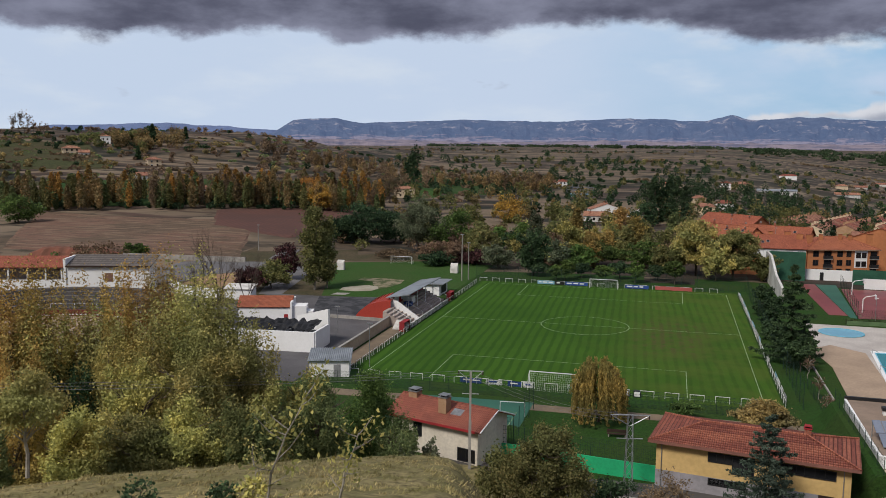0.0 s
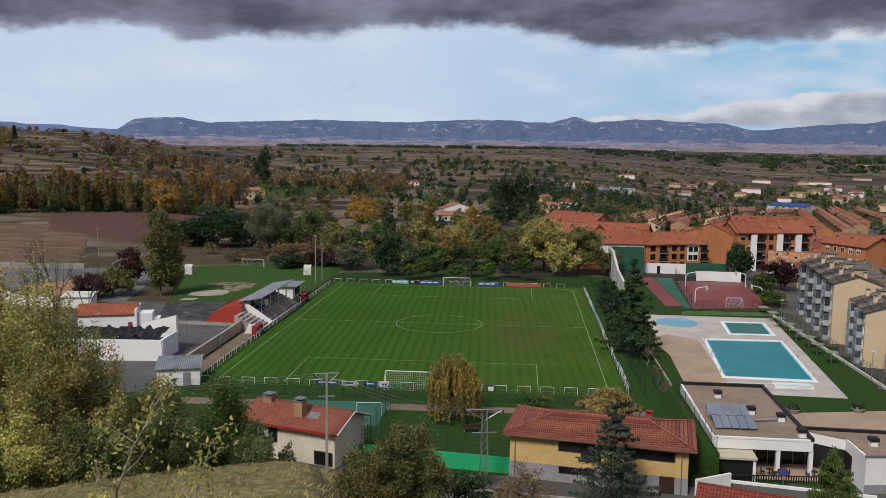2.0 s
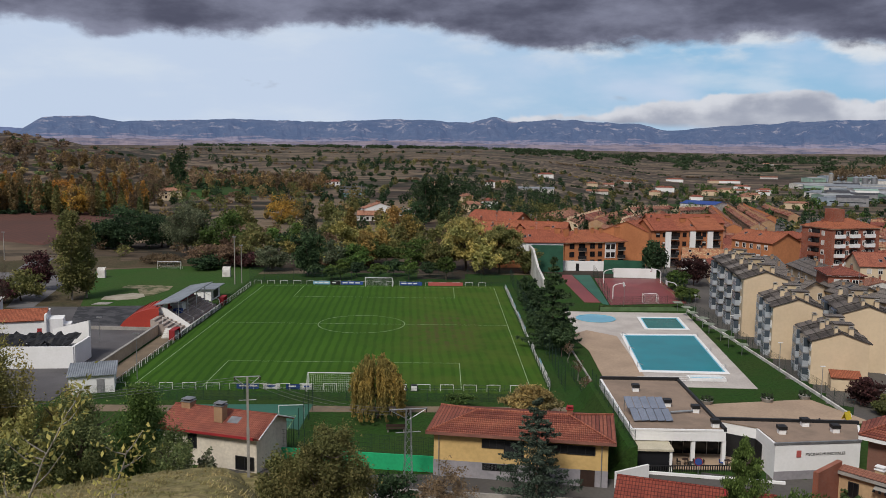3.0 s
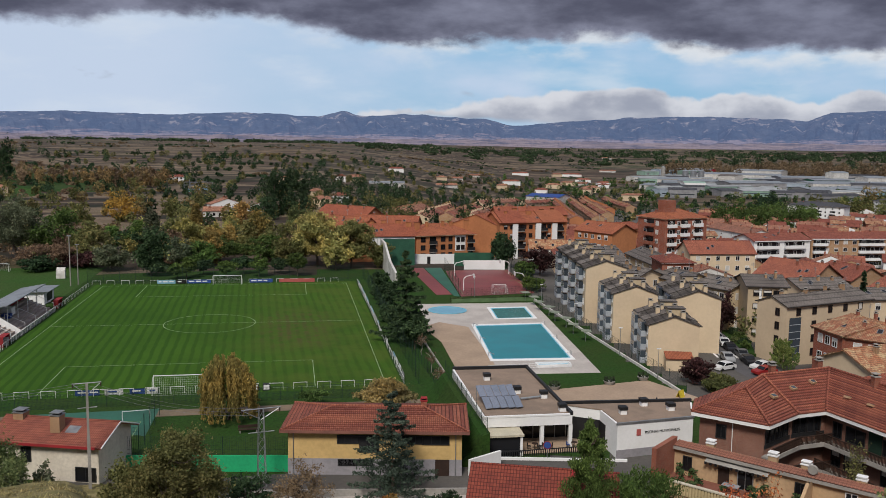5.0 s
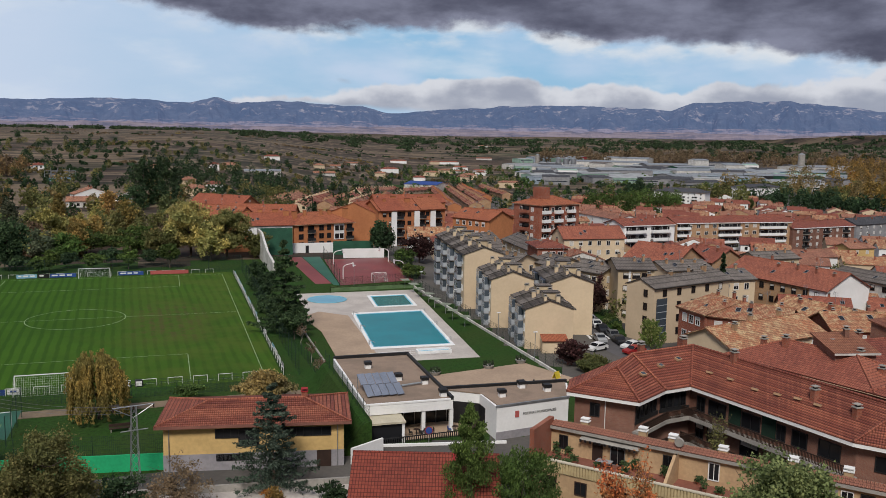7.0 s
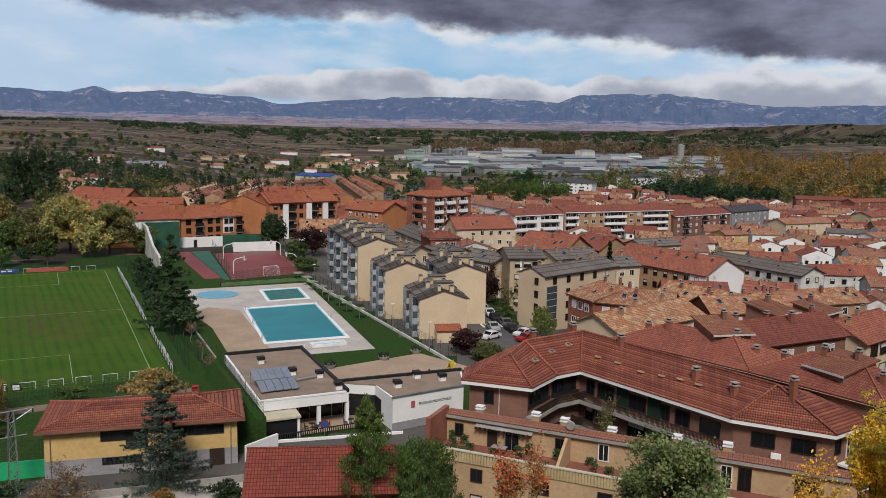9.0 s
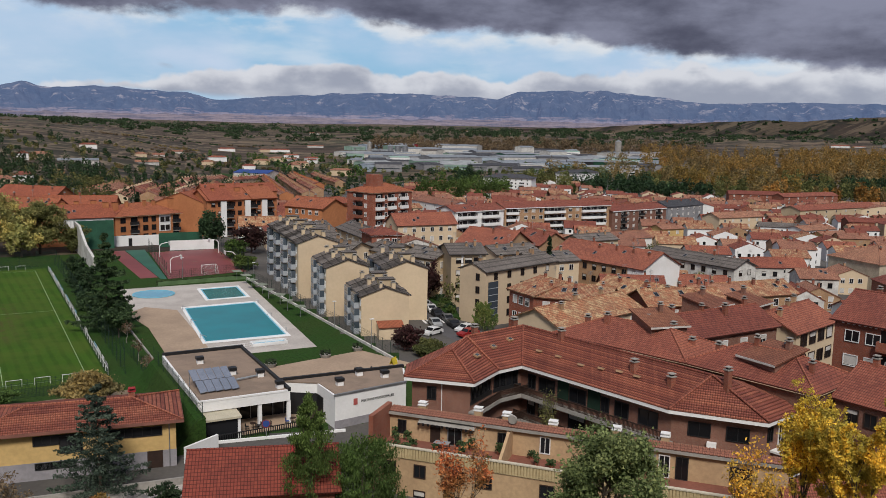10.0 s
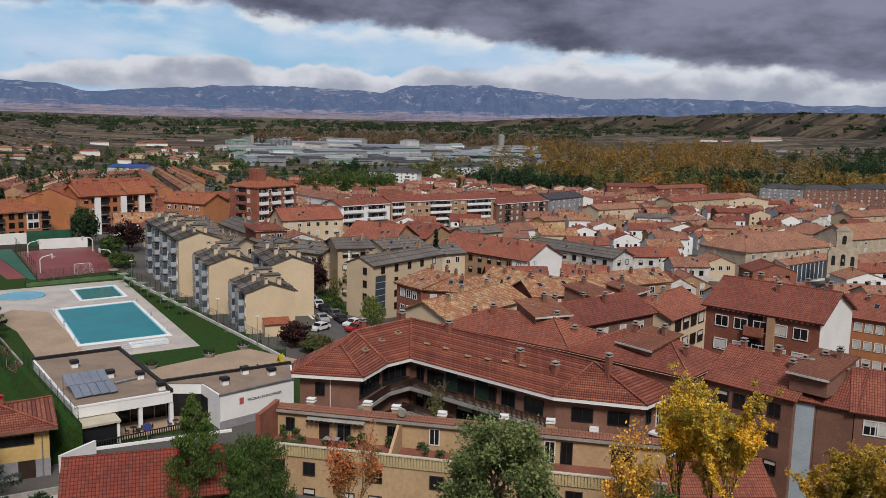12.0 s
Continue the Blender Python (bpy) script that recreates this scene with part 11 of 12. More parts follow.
tree("feather", "tawny", -41.2, -118.8, 2.6, 22.9, 6.6, "tall yellow brown poplar beside the slope", 9000, 0.1, 0.04, lumps=45)
tree("feather", "tawny", -36.5, -114.7, 2.6, 21.0, 4.4, "tall yellow brown poplar beside the slope", 9000, 0.1, 0.04, lumps=45)
tree("feather", "tawny", -36.5, -109.6, 2.0, 21.6, 4.1, "tall yellow brown poplar beside the slope", 10000, 0.1, 0.04, lumps=45)
tree("feather", "olive_gold", -35.9, -116.7, 2.9, 19.1, 4.9, "tall yellow brown poplar beside the slope", 8000, 0.1, 0.04, lumps=45)
tree("feather", "olive_gold", -30.8, -115.3, 3.2, 19.6, 4.7, "tall yellow brown poplar beside the slope", 9000, 0.1, 0.04, lumps=45)
tree("feather", "tawny", -36.6, -120.0, 3.2, 18.6, 4.7, "tall yellow brown poplar beside the slope", 8000, 0.1, 0.04, lumps=45)
tree("feather", "olive_gold", -36.7, -112.3, 2.3, 19.6, 4.0, "tall yellow brown poplar beside the slope", 7000, 0.1, 0.04, lumps=45)
tree("broad", "dark", -33.1, -117.1, 3.2, 15.5, 4.2, "dark evergreen shrub mass behind the slope", 9000, 0.1, 0.02, lumps=70)
tree("broad", "olive_gold", -29.8, -112.6, 2.9, 16.5, 9.5, "broad olive gold tree below the hill", 22000, 0.1, 0.05, lumps=170)
tree("broad", "olive_gold", -38.6, -114.2, 2.3, 16.0, 8.0, "olive gold tree beside the slope", 14000, 0.1, 0.05, lumps=120)
tree("broad", "olive_gold", -23.0, -134.6, 16.1, 6.1, 4.7, "small yellow green tree with a pale trunk", 9000, 0.085, 0.42, lumps=50, bark=PALE_BARK)
tree("broad", "moss", -30.0, -130.2, 9.2, 8.2, 3.1, "moss green bushes below the slope", 6000, 0.09, 0.02, lumps=70)
tree("broad", "tawny", -33.8, -122.9, 4.6, 14.9, 6.0, "tawny tree below the slope", 9000, 0.1, 0.1, lumps=80)
tree("broad", "olive_gold", -25.4, -127.5, 9.8, 8.3, 4.4, "olive gold bushes below the slope", 10000, 0.09, 0.02, lumps=90)
tree("broad", "olive_gold", -23.7, -126.2, 9.8, 7.5, 4.8, "olive gold bushes below the slope", 11000, 0.09, 0.02, lumps=90)
tree("broad", "olive", -20.8, -125.3, 10.4, 6.8, 6.1, "olive bushes below the slope", 12000, 0.09, 0.02, lumps=90)
tree("broad", "olive_gold", -18.6, -122.7, 9.8, 7.3, 5.7, "olive gold bushes below the slope", 12000, 0.09, 0.02, lumps=90)
tree("broad", "olive", -16.1, -121.2, 9.8, 7.5, 5.3, "olive bushes below the slope", 11000, 0.09, 0.02, lumps=90)
tree("broad", "moss", -13.7, -121.1, 10.4, 6.0, 3.9, "moss green bushes below the slope", 8000, 0.09, 0.02, lumps=80)
tree("broad", "olive_gold", -14.6, -117.0, 8.1, 9.1, 3.2, "yellow green leafy tree by the house", 7000, 0.1, 0.1, lumps=60)
tree("broad", "moss", -13.4, -109.8, 4.6, 12.0, 6.5, "yellow green leafy tree by the house", 15000, 0.1, 0.1, lumps=80)
tree("broad", "olive_gold", -16.4, -106.8, 3.2, 13.1, 4.7, "yellow green leafy tree by the house", 9000, 0.1, 0.1, lumps=60)
tree("poplar", "green", -12.3, -98.7, 2.3, 11.3, 5.4, "dense dark green tree beside the white house", 16000, 0.1, 0.02, lumps=90)
tree("broad", "moss", -8.6, -101.6, 2.9, 7.8, 4.3, "green shrubs beside the white house", 9000, 0.1, 0.02, lumps=60)
tree("broad", "grey", -6.9, -103.1, 3.2, 5.3, 2.1, "pale twiggy shrub beside the white house", 2500, 0.09, 0.02, name="shrub")
tree("broad", "grey", -5.7, -98.6, 2.6, 5.3, 2.2, "small grey green shrub in front of the white house", 2500, 0.13, 0.02, name="shrub")
tree("broad", "olive", 5.7, -102.4, 0.5, 11.4, 9.5, "broad olive brown tree beside the tennis court", 26000, 0.11, 0.1, lumps=150)
tree("broad", "olive", 1.5, -101.0, 1.9, 6.7, 4.2, "olive brown shrub beside the tennis court", 4000, 0.16, 0.05)
tree("broad", "brown", 17.4, -95.6, 0.0, 5.5, 6.1, "bare brown twiggy shrubs by the pylon", 4000, 0.11, 0.05, name="shrub")
tree("broad", "dark", 12.5, -95.7, 0.0, 5.0, 5.0, "dark evergreen shrubs along the street", 4000, 0.14, 0.02, name="shrub")
tree("willow", "willow", 8.0, -63.9, 0.0, 8.4, 7.6, "weeping willow in rusty autumn leaf", 12000, 0.11, 0.05)
tree("broad", "green", 19.8, -59.6, 0.0, 2.5, 4.1, "small round tree with spreading crown", 1800, 0.16, 0.4)
tree("broad", "umber", 29.6, -63.3, 0.0, 4.5, 6.9, "low tawny olive tree behind the yellow house", 6000, 0.18, 0.15)
tree("fir", "spruce", 27.1, -92.2, 0.0, 11.6, 11.0, "blue green spruce in front of the yellow house", 13000, 0.10, 0.03)
tree("pine", "green", 43.2, -108.3, 0.0, 13.0, 6.6, "young green pine with a bare trunk beside the red roof", 17000, 0.075, 0.30, lumps=130)
tree("spray", "green", 48.6, -108.3, 0.0, 8.3, 7.4, "dense feathery green cypress beside the terraces", 16000, 0.085, 0, lumps=190)
tree("broad", "red", 26.7, -96.1, 0.0, 1.6, 2.2, "red leaved shrub along the street", 1200, 0.12, 0.05, name="shrub")
tree("broad", "dark", 32.6, -97.0, 0.0, 1.8, 3.3, "dark evergreen shrubs along the street", 2500, 0.12, 0.02, name="shrub")
tree("fir", "dark", 37.8, -20.9, 0.0, 17.6, 13.0, "tall dark spruce between pitch and pool", 9000, 0.19, 0.05)
tree("broad", "dark", 36.4, -2.6, 0.0, 3.6, 3.6, "dark evergreen between pitch and pool", 2400, 0.2, 0.05)
tree("broad", "dark", 38.8, -27.1, 0.0, 5.6, 4.4, "small dark round tree on the lawn", 1800, 0.2, 0.35)
tree("broad", "dark", 37.9, 4.2, 0.0, 2.0, 4.4, "dark bush beside the pitch fence", 1500, 0.24, 0.08)
tree("broad", "dark", 37.8, 14.3, 0.0, 3.2, 4.0, "dark bush beside the pitch fence", 1500, 0.24, 0.08)
tree("broad", "dark", 38.1, 24.3, 0.0, 3.8, 4.4, "dark bush beside the pitch fence", 1500, 0.24, 0.08)
tree("broad", "dark", 38.9, 41.3, 0.0, 4.4, 4.8, "dark bush beside the pitch fence", 1500, 0.24, 0.08)
tree("broad", "dark", 40.2, 29.1, 0.0, 3.4, 4.0, "dark bush beside the pitch fence", 1500, 0.24, 0.08)
tree("broad", "brown", 39.5, -31.3, 0.0, 3.6, 2.2, "young bare tree with a pale trunk", 220, 0.12, 0.45, bark=PALE_BARK)
tree("broad", "brown", 39.2, -43.4, 0.0, 3.6, 2.0, "young bare tree with a pale trunk", 220, 0.12, 0.45, bark=PALE_BARK)
tree("broad", "brown", 38.8, -53.4, 0.0, 3.6, 1.9, "young bare tree with a pale trunk", 220, 0.12, 0.45, bark=PALE_BARK)
tree("broad", "brown", 39.6, -57.7, 0.0, 3.6, 1.8, "young bare tree with a pale trunk", 220, 0.12, 0.45, bark=PALE_BARK)
tree("broad", "green", -11.7, 60.8, 0.0, 5.5, 5.4, "clipped round dark tree behind the goal fence", 1600, 0.26, 0.3)
tree("broad", "dark", -7.6, 67.2, 0.0, 4.2, 5.5, "clipped round dark tree behind the goal fence", 1600, 0.26, 0.3)
tree("broad", "green", -1.1, 61.8, 0.0, 4.6, 5.4, "clipped round dark tree behind the goal fence", 1600, 0.26, 0.3)
tree("broad", "dark", 3.1, 68.1, 0.0, 5.3, 5.5, "clipped round dark tree behind the goal fence", 1600, 0.26, 0.3)
tree("broad", "green", 7.6, 62.3, 0.0, 5.6, 5.4, "clipped round dark tree behind the goal fence", 1600, 0.26, 0.3)
tree("broad", "dark", 13.6, 68.4, 0.0, 4.4, 5.5, "clipped round dark tree behind the goal fence", 1600, 0.26, 0.3)
tree("broad", "green", 18.2, 62.4, 0.0, 6.7, 5.4, "clipped round dark tree behind the goal fence", 1600, 0.26, 0.3)
tree("broad", "dark", -19.7, 65.7, 0.0, 3.9, 5.5, "clipped round dark tree behind the goal fence", 1600, 0.26, 0.3)
tree("broad", "green", -14.1, 60.5, 0.0, 4.2, 5.4, "clipped round dark tree behind the goal fence", 1600, 0.26, 0.3)
tree("broad", "dark", -21.8, 67.4, 0.0, 14.5, 9.5, "tall dark evergreen behind the far goal", 4500, 0.32, 0.03, lumps=80)
tree("broad", "olive_gold", 24.2, 82.3, 0.0, 17.6, 15.5, "large spreading yellow green tree", 9000, 0.30, 0.14, lumps=110)
tree("broad", "olive", 34.2, 77.9, 0.0, 14.6, 12.6, "large spreading olive tree", 8000, 0.30, 0.14, lumps=90)
tree("broad", "olive", 43.0, 77.0, 0.0, 8.2, 7.4, "olive tree beside the pelota wall", 3000, 0.3, 0.08, lumps=60)
tree("broad", "olive_gold", 29.5, 73.5, 0.0, 10.5, 9.0, "drooping yellow green tree behind the goal fence", 3600, 0.3, 0.1, lumps=70)
tree("broad", "olive", 16.4, 82.4, 0.0, 9.5, 10.3, "yellow green tree behind the goal fence", 3500, 0.32, 0.15)
tree("broad", "olive_gold", -15.3, 103.6, 0.0, 12.5, 11.2, "yellow autumn tree behind the pitch fence", 3000, 0.34, 0.1)
tree("poplar", "willow", -14.9, 118.8, -0.3, 16.0, 4.3, "narrow yellow poplar behind the pitch", 1500, 0.34, 0.1)
tree("poplar", "willow", -1.1, 139.9, -0.7, 15.8, 8.4, "orange autumn poplar behind the pitch", 1800, 0.34, 0.1)
tree("poplar", "willow", 4.8, 120.2, -0.3, 14.0, 7.9, "orange autumn poplar behind the pitch", 1800, 0.34, 0.1)
tree("broad", "willow", -7.0, 114.5, -0.2, 10.1, 11.6, "orange autumn tree behind the pitch fence", 2500, 0.34, 0.1)
tree("broad", "green", -5.2, 94.6, 0.0, 7.3, 12.7, "green tree behind the goal fence", 2500, 0.32, 0.1)
tree("broad", "olive_gold", -17.8, 88.2, 0.0, 8.4, 10.7, "yellow green tree behind the goal fence", 2500, 0.32, 0.1)
tree("broad", "green", 8.7, 95.3, 0.0, 7.8, 14.5, "dense green trees behind the goal fence", 2800, 0.32, 0.1)
tree("broad", "grey", -68.1, 106.1, 0.0, 19.0, 16.7, "large pale olive tree behind the training field", 9000, 0.24, 0.12)
tree("broad", "green", -57.6, 111.1, -0.1, 15.5, 17.8, "large green tree behind the training field", 4000, 0.34, 0.08)
tree("broad", "dark", -96.2, 130.5, -0.1, 14.9, 23.9, "dark green conifer group beside the ploughed field", 4500, 0.36, 0.02)
tree("broad", "dark", -87.5, 138.8, -0.4, 13.1, 17.6, "dark green conifer group beside the ploughed field", 4000, 0.36, 0.02)
tree("broad", "dark", -104.2, 127.4, 0.0, 9.7, 15.2, "dark green conifer group beside the ploughed field", 3500, 0.36, 0.02)
tree("broad", "olive", -41.8, 94.2, 0.0, 11.5, 12.9, "olive autumn tree behind the pitch fence", 2800, 0.32, 0.08)
tree("broad", "brown", -54.8, 85.9, 0.0, 7.2, 16.3, "brown bare thicket behind the training field", 3500, 0.28, 0.02)
tree("broad", "plum", -43.1, 83.7, 0.0, 5.2, 12.4, "purple brown bare thicket", 3000, 0.28, 0.02)
tree("broad", "grey", -34.6, 77.4, 0.0, 8.0, 10.3, "grey green tree behind the pitch fence", 2800, 0.3, 0.05)
tree("broad", "brown", -71.9, 91.3, 0.0, 3.1, 13.1, "brown bare thicket behind the training field", 2200, 0.24, 0.02)
tree("broad", "grey", -28.7, 117.0, -0.2, 15.7, 7.9, "silvery grey tree behind the pitch fence", 2200, 0.32, 0.05)
tree("poplar", "olive", -71.8, 24.0, 0.0, 20.6, 7.6, "tall olive poplar with pale trunks beside the lane", 6000, 0.26, 0.12, bark=PALE_BARK)
tree("poplar", "olive", -69.6, 27.1, 0.0, 17.5, 5.3, "tall olive poplar beside the lane", 3500, 0.26, 0.12, bark=PALE_BARK)
tree("broad", "olive", -83.0, 22.1, 0.0, 8.2, 10.4, "olive shrubs by the lane", 2600, 0.26, 0.03)
tree("broad", "plum", -86.7, 16.8, 0.0, 6.5, 8.8, "dark purple shrub by the yard", 2200, 0.24, 0.03)
tree("broad", "plum", -86.2, 37.2, 0.0, 11.0, 7.9, "dark purple tree by the lane", 2200, 0.26, 0.1)
bare_tree(-73.6, -21.6, 0.0, 21.4, 11.4, "tall leafless grey brown tree", 383, 5)
bare_tree(-75.2, -36.6, 0.0, 14.1, 4.5, "tall leafless grey brown tree", 300, 5)
bare_tree(-70.9, -15.6, 0.0, 15.2, 7.3, "tall leafless grey brown tree", 430, 5)
bare_tree(-74.3, -29.0, 0.0, 16.5, 5.8, "tall leafless grey brown tree", 345, 5)
bare_tree(-552.6, 464.9, 40.7, 20.2, 17.0, "leafless tree on the skyline", 20, 4, leaf="brown", n=220, size=0.5)
bare_tree(-555.7, 475.5, 41.9, 22.9, 19.5, "leafless tree on the skyline", 30, 4, leaf="brown", n=220, size=0.5)
bare_tree(-548.3, 475.3, 41.3, 22.5, 20.5, "leafless tree on the skyline", 42, 4, leaf="brown", n=220, size=0.5)
bare_tree(-533.2, 468.5, 39.5, 17.1, 16.8, "leafless tree on the skyline", 58, 4, leaf="brown", n=220, size=0.5)
bare_tree(-529.5, 478.1, 40.1, 15.8, 22.5, "leafless tree on the skyline", 78, 4, leaf="brown", n=220, size=0.5)
bare_tree(-464.9, 580.7, 45.4, 9.4, 10.7, "leafless tree on the skyline", 305, 4, leaf="brown", n=220, size=0.5)
bare_tree(-443.3, 593.9, 45.4, 8.7, 9.5, "leafless tree on the skyline", 352, 4, leaf="brown", n=220, size=0.5)
bare_tree(-438.7, 596.7, 45.4, 8.0, 9.5, "leafless tree on the skyline", 362, 4, leaf="brown", n=220, size=0.5)
bare_tree(-454.5, 587.2, 45.4, 8.0, 8.3, "leafless tree on the skyline", 328, 4, leaf="brown", n=220, size=0.5)
tree("poplar", "dark", -459.7, 536.4, 40.7, 12.0, 17.0, "dark cypress on the skyline", 1600, 0.6, 0.05)
tree("broad", "dark", -184.1, 480.5, 3.6, 34.6, 11.8, "dark round evergreen on the ridge", 1600, 0.6, 0.1)
tree("broad", "olive", -479.3, 510.7, 39.5, 8.3, 25.2, "large olive tree on the skyline", 1400, 0.8, 0.1)
tree("broad", "olive", -471.3, 516.3, 39.5, 9.5, 25.2, "large olive tree on the skyline", 1400, 0.8, 0.1)
tree("broad", "olive", -463.3, 521.9, 39.5, 7.1, 28.0, "large olive tree on the skyline", 1400, 0.8, 0.1)
tree("broad", "olive", -489.1, 503.5, 39.5, 4.0, 22.4, "large olive tree on the skyline", 1400, 0.8, 0.1)
tree("broad", "olive", -494.8, 499.2, 39.5, 5.0, 22.4, "large olive tree on the skyline", 1400, 0.8, 0.1)
tree("broad", "green", -148.7, 23.5, 0.1, 5.9, 8.6, "dark green bush by the bank", 1800, 0.28, 0.02)
tree("broad", "green", -267.0, 143.5, 0.9, 12.6, 19.8, "dark green tree by the field", 2500, 0.4, 0.02)
tree("broad", "green", -154.2, 66.9, 0.3, 4.5, 8.9, "olive bush on the bank", 1600, 0.3, 0.02)
tree("broad", "brown", -149.6, 39.4, 0.1, 7.3, 16.3, "brown dry scrub on the bank", 1600, 0.3, 0.02)
tree("broad", "green", -56.5, 154.4, -1.0, 6.0, 7.7, "mixed autumn tree in the thicket behind the pitch", 1500, 0.32, 0.04, var=0)
tree("broad", "grey", 3.0, 124.2, -0.4, 8.3, 8.9, "mixed autumn tree in the thicket behind the pitch", 1500, 0.32, 0.04, var=1)
tree("poplar", "green", -34.9, 125.7, -0.4, 10.3, 9.1, "mixed autumn tree in the thicket behind the pitch", 1500, 0.32, 0.04, var=2)
tree("poplar", "willow", -2.6, 140.1, -0.7, 9.2, 10.9, "mixed autumn tree in the thicket behind the pitch", 1500, 0.32, 0.04, var=0)
tree("poplar", "willow", -6.9, 89.5, 0.0, 9.9, 5.9, "mixed autumn tree in the thicket behind the pitch", 1500, 0.32, 0.04, var=1)
tree("broad", "olive", -57.2, 92.0, 0.0, 4.6, 8.9, "mixed autumn tree in the thicket behind the pitch", 1500, 0.32, 0.04, var=2)
tree("broad", "grey", -15.9, 83.5, 0.0, 9.0, 9.0, "mixed autumn tree in the thicket behind the pitch", 1500, 0.32, 0.04, var=0)
tree("poplar", "olive", 9.5, 106.1, -0.0, 7.8, 6.5, "mixed autumn tree in the thicket behind the pitch", 1500, 0.32, 0.04, var=1)
tree("broad", "grey", -15.5, 124.9, -0.4, 7.2, 9.1, "mixed autumn tree in the thicket behind the pitch", 1500, 0.32, 0.04, var=2)
tree("broad", "olive", -44.3, 88.0, 0.0, 7.4, 7.3, "mixed autumn tree in the thicket behind the pitch", 1500, 0.32, 0.04, var=0)
tree("broad", "willow", 11.7, 106.9, -0.0, 7.1, 7.1, "mixed autumn tree in the thicket behind the pitch", 1500, 0.32, 0.04, var=1)
tree("poplar", "green", -45.3, 134.9, -0.6, 7.5, 7.4, "mixed autumn tree in the thicket behind the pitch", 1500, 0.32, 0.04, var=2)
tree("broad", "olive_gold", -13.4, 162.0, -1.1, 7.5, 7.6, "mixed autumn tree in the thicket behind the pitch", 1500, 0.32, 0.04, var=0)
tree("poplar", "olive", 2.1, 113.7, -0.2, 10.6, 6.6, "mixed autumn tree in the thicket behind the pitch", 1500, 0.32, 0.04, var=1)
tree("broad", "olive_gold", -17.6, 114.2, -0.2, 5.5, 10.0, "mixed autumn tree in the thicket behind the pitch", 1500, 0.32, 0.04, var=2)
tree("broad", "olive", -68.8, 125.7, -0.3, 9.0, 11.3, "mixed autumn tree in the thicket behind the pitch", 1500, 0.32, 0.04, var=0)
tree("broad", "olive", -26.2, 138.3, -0.7, 11.3, 6.4, "mixed autumn tree in the thicket behind the pitch", 1500, 0.32, 0.04, var=1)
tree("broad", "brown", -53.6, 106.0, -0.0, 7.6, 7.7, "mixed autumn tree in the thicket behind the pitch", 1500, 0.32, 0.04, var=2)
tree("broad", "dark", -38.1, 131.2, -0.5, 8.0, 11.7, "mixed autumn tree in the thicket behind the pitch", 1500, 0.32, 0.04, var=0)
tree("broad", "olive", 7.0, 149.4, -0.9, 11.4, 8.7, "mixed autumn tree in the thicket behind the pitch", 1500, 0.32, 0.04, var=1)
tree("broad", "grey", -25.3, 89.2, 0.0, 5.8, 9.7, "mixed autumn tree in the thicket behind the pitch", 1500, 0.32, 0.04, var=2)
tree("poplar", "olive", 1.8, 113.7, -0.2, 6.3, 10.0, "mixed autumn tree in the thicket behind the pitch", 1500, 0.32, 0.04, var=0)
tree("poplar", "brown", -18.4, 87.6, 0.0, 10.3, 7.7, "mixed autumn tree in the thicket behind the pitch", 1500, 0.32, 0.04, var=1)
tree("broad", "dark", -53.7, 77.0, 0.0, 4.7, 9.0, "mixed autumn tree in the thicket behind the pitch", 1500, 0.32, 0.04, var=2)
tree("poplar", "green", -10.2, 82.9, 0.0, 7.1, 10.3, "mixed autumn tree in the thicket behind the pitch", 1500, 0.32, 0.04, var=0)
tree("broad", "olive", -3.0, 131.6, -0.5, 10.7, 8.1, "mixed autumn tree in the thicket behind the pitch", 1500, 0.32, 0.04, var=1)
tree("broad", "olive_gold", -34.6, 121.2, -0.3, 6.0, 11.5, "mixed autumn tree in the thicket behind the pitch", 1500, 0.32, 0.04, var=2)
tree("broad", "olive_gold", -5.4, 158.7, -1.1, 12.3, 7.2, "mixed autumn tree in the thicket behind the pitch", 1500, 0.32, 0.04, var=0)
tree("broad", "olive_gold", -34.6, 140.1, -0.7, 10.1, 10.4, "mixed autumn tree in the thicket behind the pitch", 1500, 0.32, 0.04, var=1)
tree("broad", "olive", 15.2, 147.5, -0.8, 8.6, 9.6, "mixed autumn tree in the thicket behind the pitch", 1500, 0.32, 0.04, var=2)
tree("poplar", "dark", 7.5, 290.4, -2.6, 24.3, 6.8, "tall dark poplar in the middle distance", 1500, 0.42, 0.05)
tree("poplar", "dark", 10.9, 295.4, -2.5, 22.6, 7.5, "tall dark poplar in the middle distance", 1500, 0.42, 0.05)
tree("poplar", "dark", 15.5, 300.4, -2.5, 24.9, 6.9, "tall dark poplar in the middle distance", 1500, 0.42, 0.05)
tree("poplar", "dark", 19.0, 290.4, -2.6, 23.6, 8.0, "tall dark poplar in the middle distance", 1500, 0.42, 0.05)
tree("poplar", "dark", 4.1, 290.3, -2.6, 21.2, 7.4, "tall dark poplar in the middle distance", 1500, 0.42, 0.05)
tree("poplar", "dark", 23.4, 285.4, -2.7, 20.5, 6.7, "tall dark poplar in the middle distance", 1500, 0.42, 0.05)
tree("broad", "dark", 3.7, 240.2, -2.7, 13.9, 13.8, "autumn tree standing among fields and gardens", 1600, 0.42, 0.04)
tree("broad", "moss", 20.6, 220.4, -2.3, 11.1, 11.6, "autumn tree standing among fields and gardens", 1600, 0.42, 0.04)
tree("broad", "olive", 37.7, 249.9, -3.3, 10.6, 12.4, "autumn tree standing among fields and gardens", 1600, 0.42, 0.04)
tree("broad", "olive", -41.5, 266.7, -2.9, 11.2, 11.8, "autumn tree standing among fields and gardens", 1600, 0.42, 0.04)
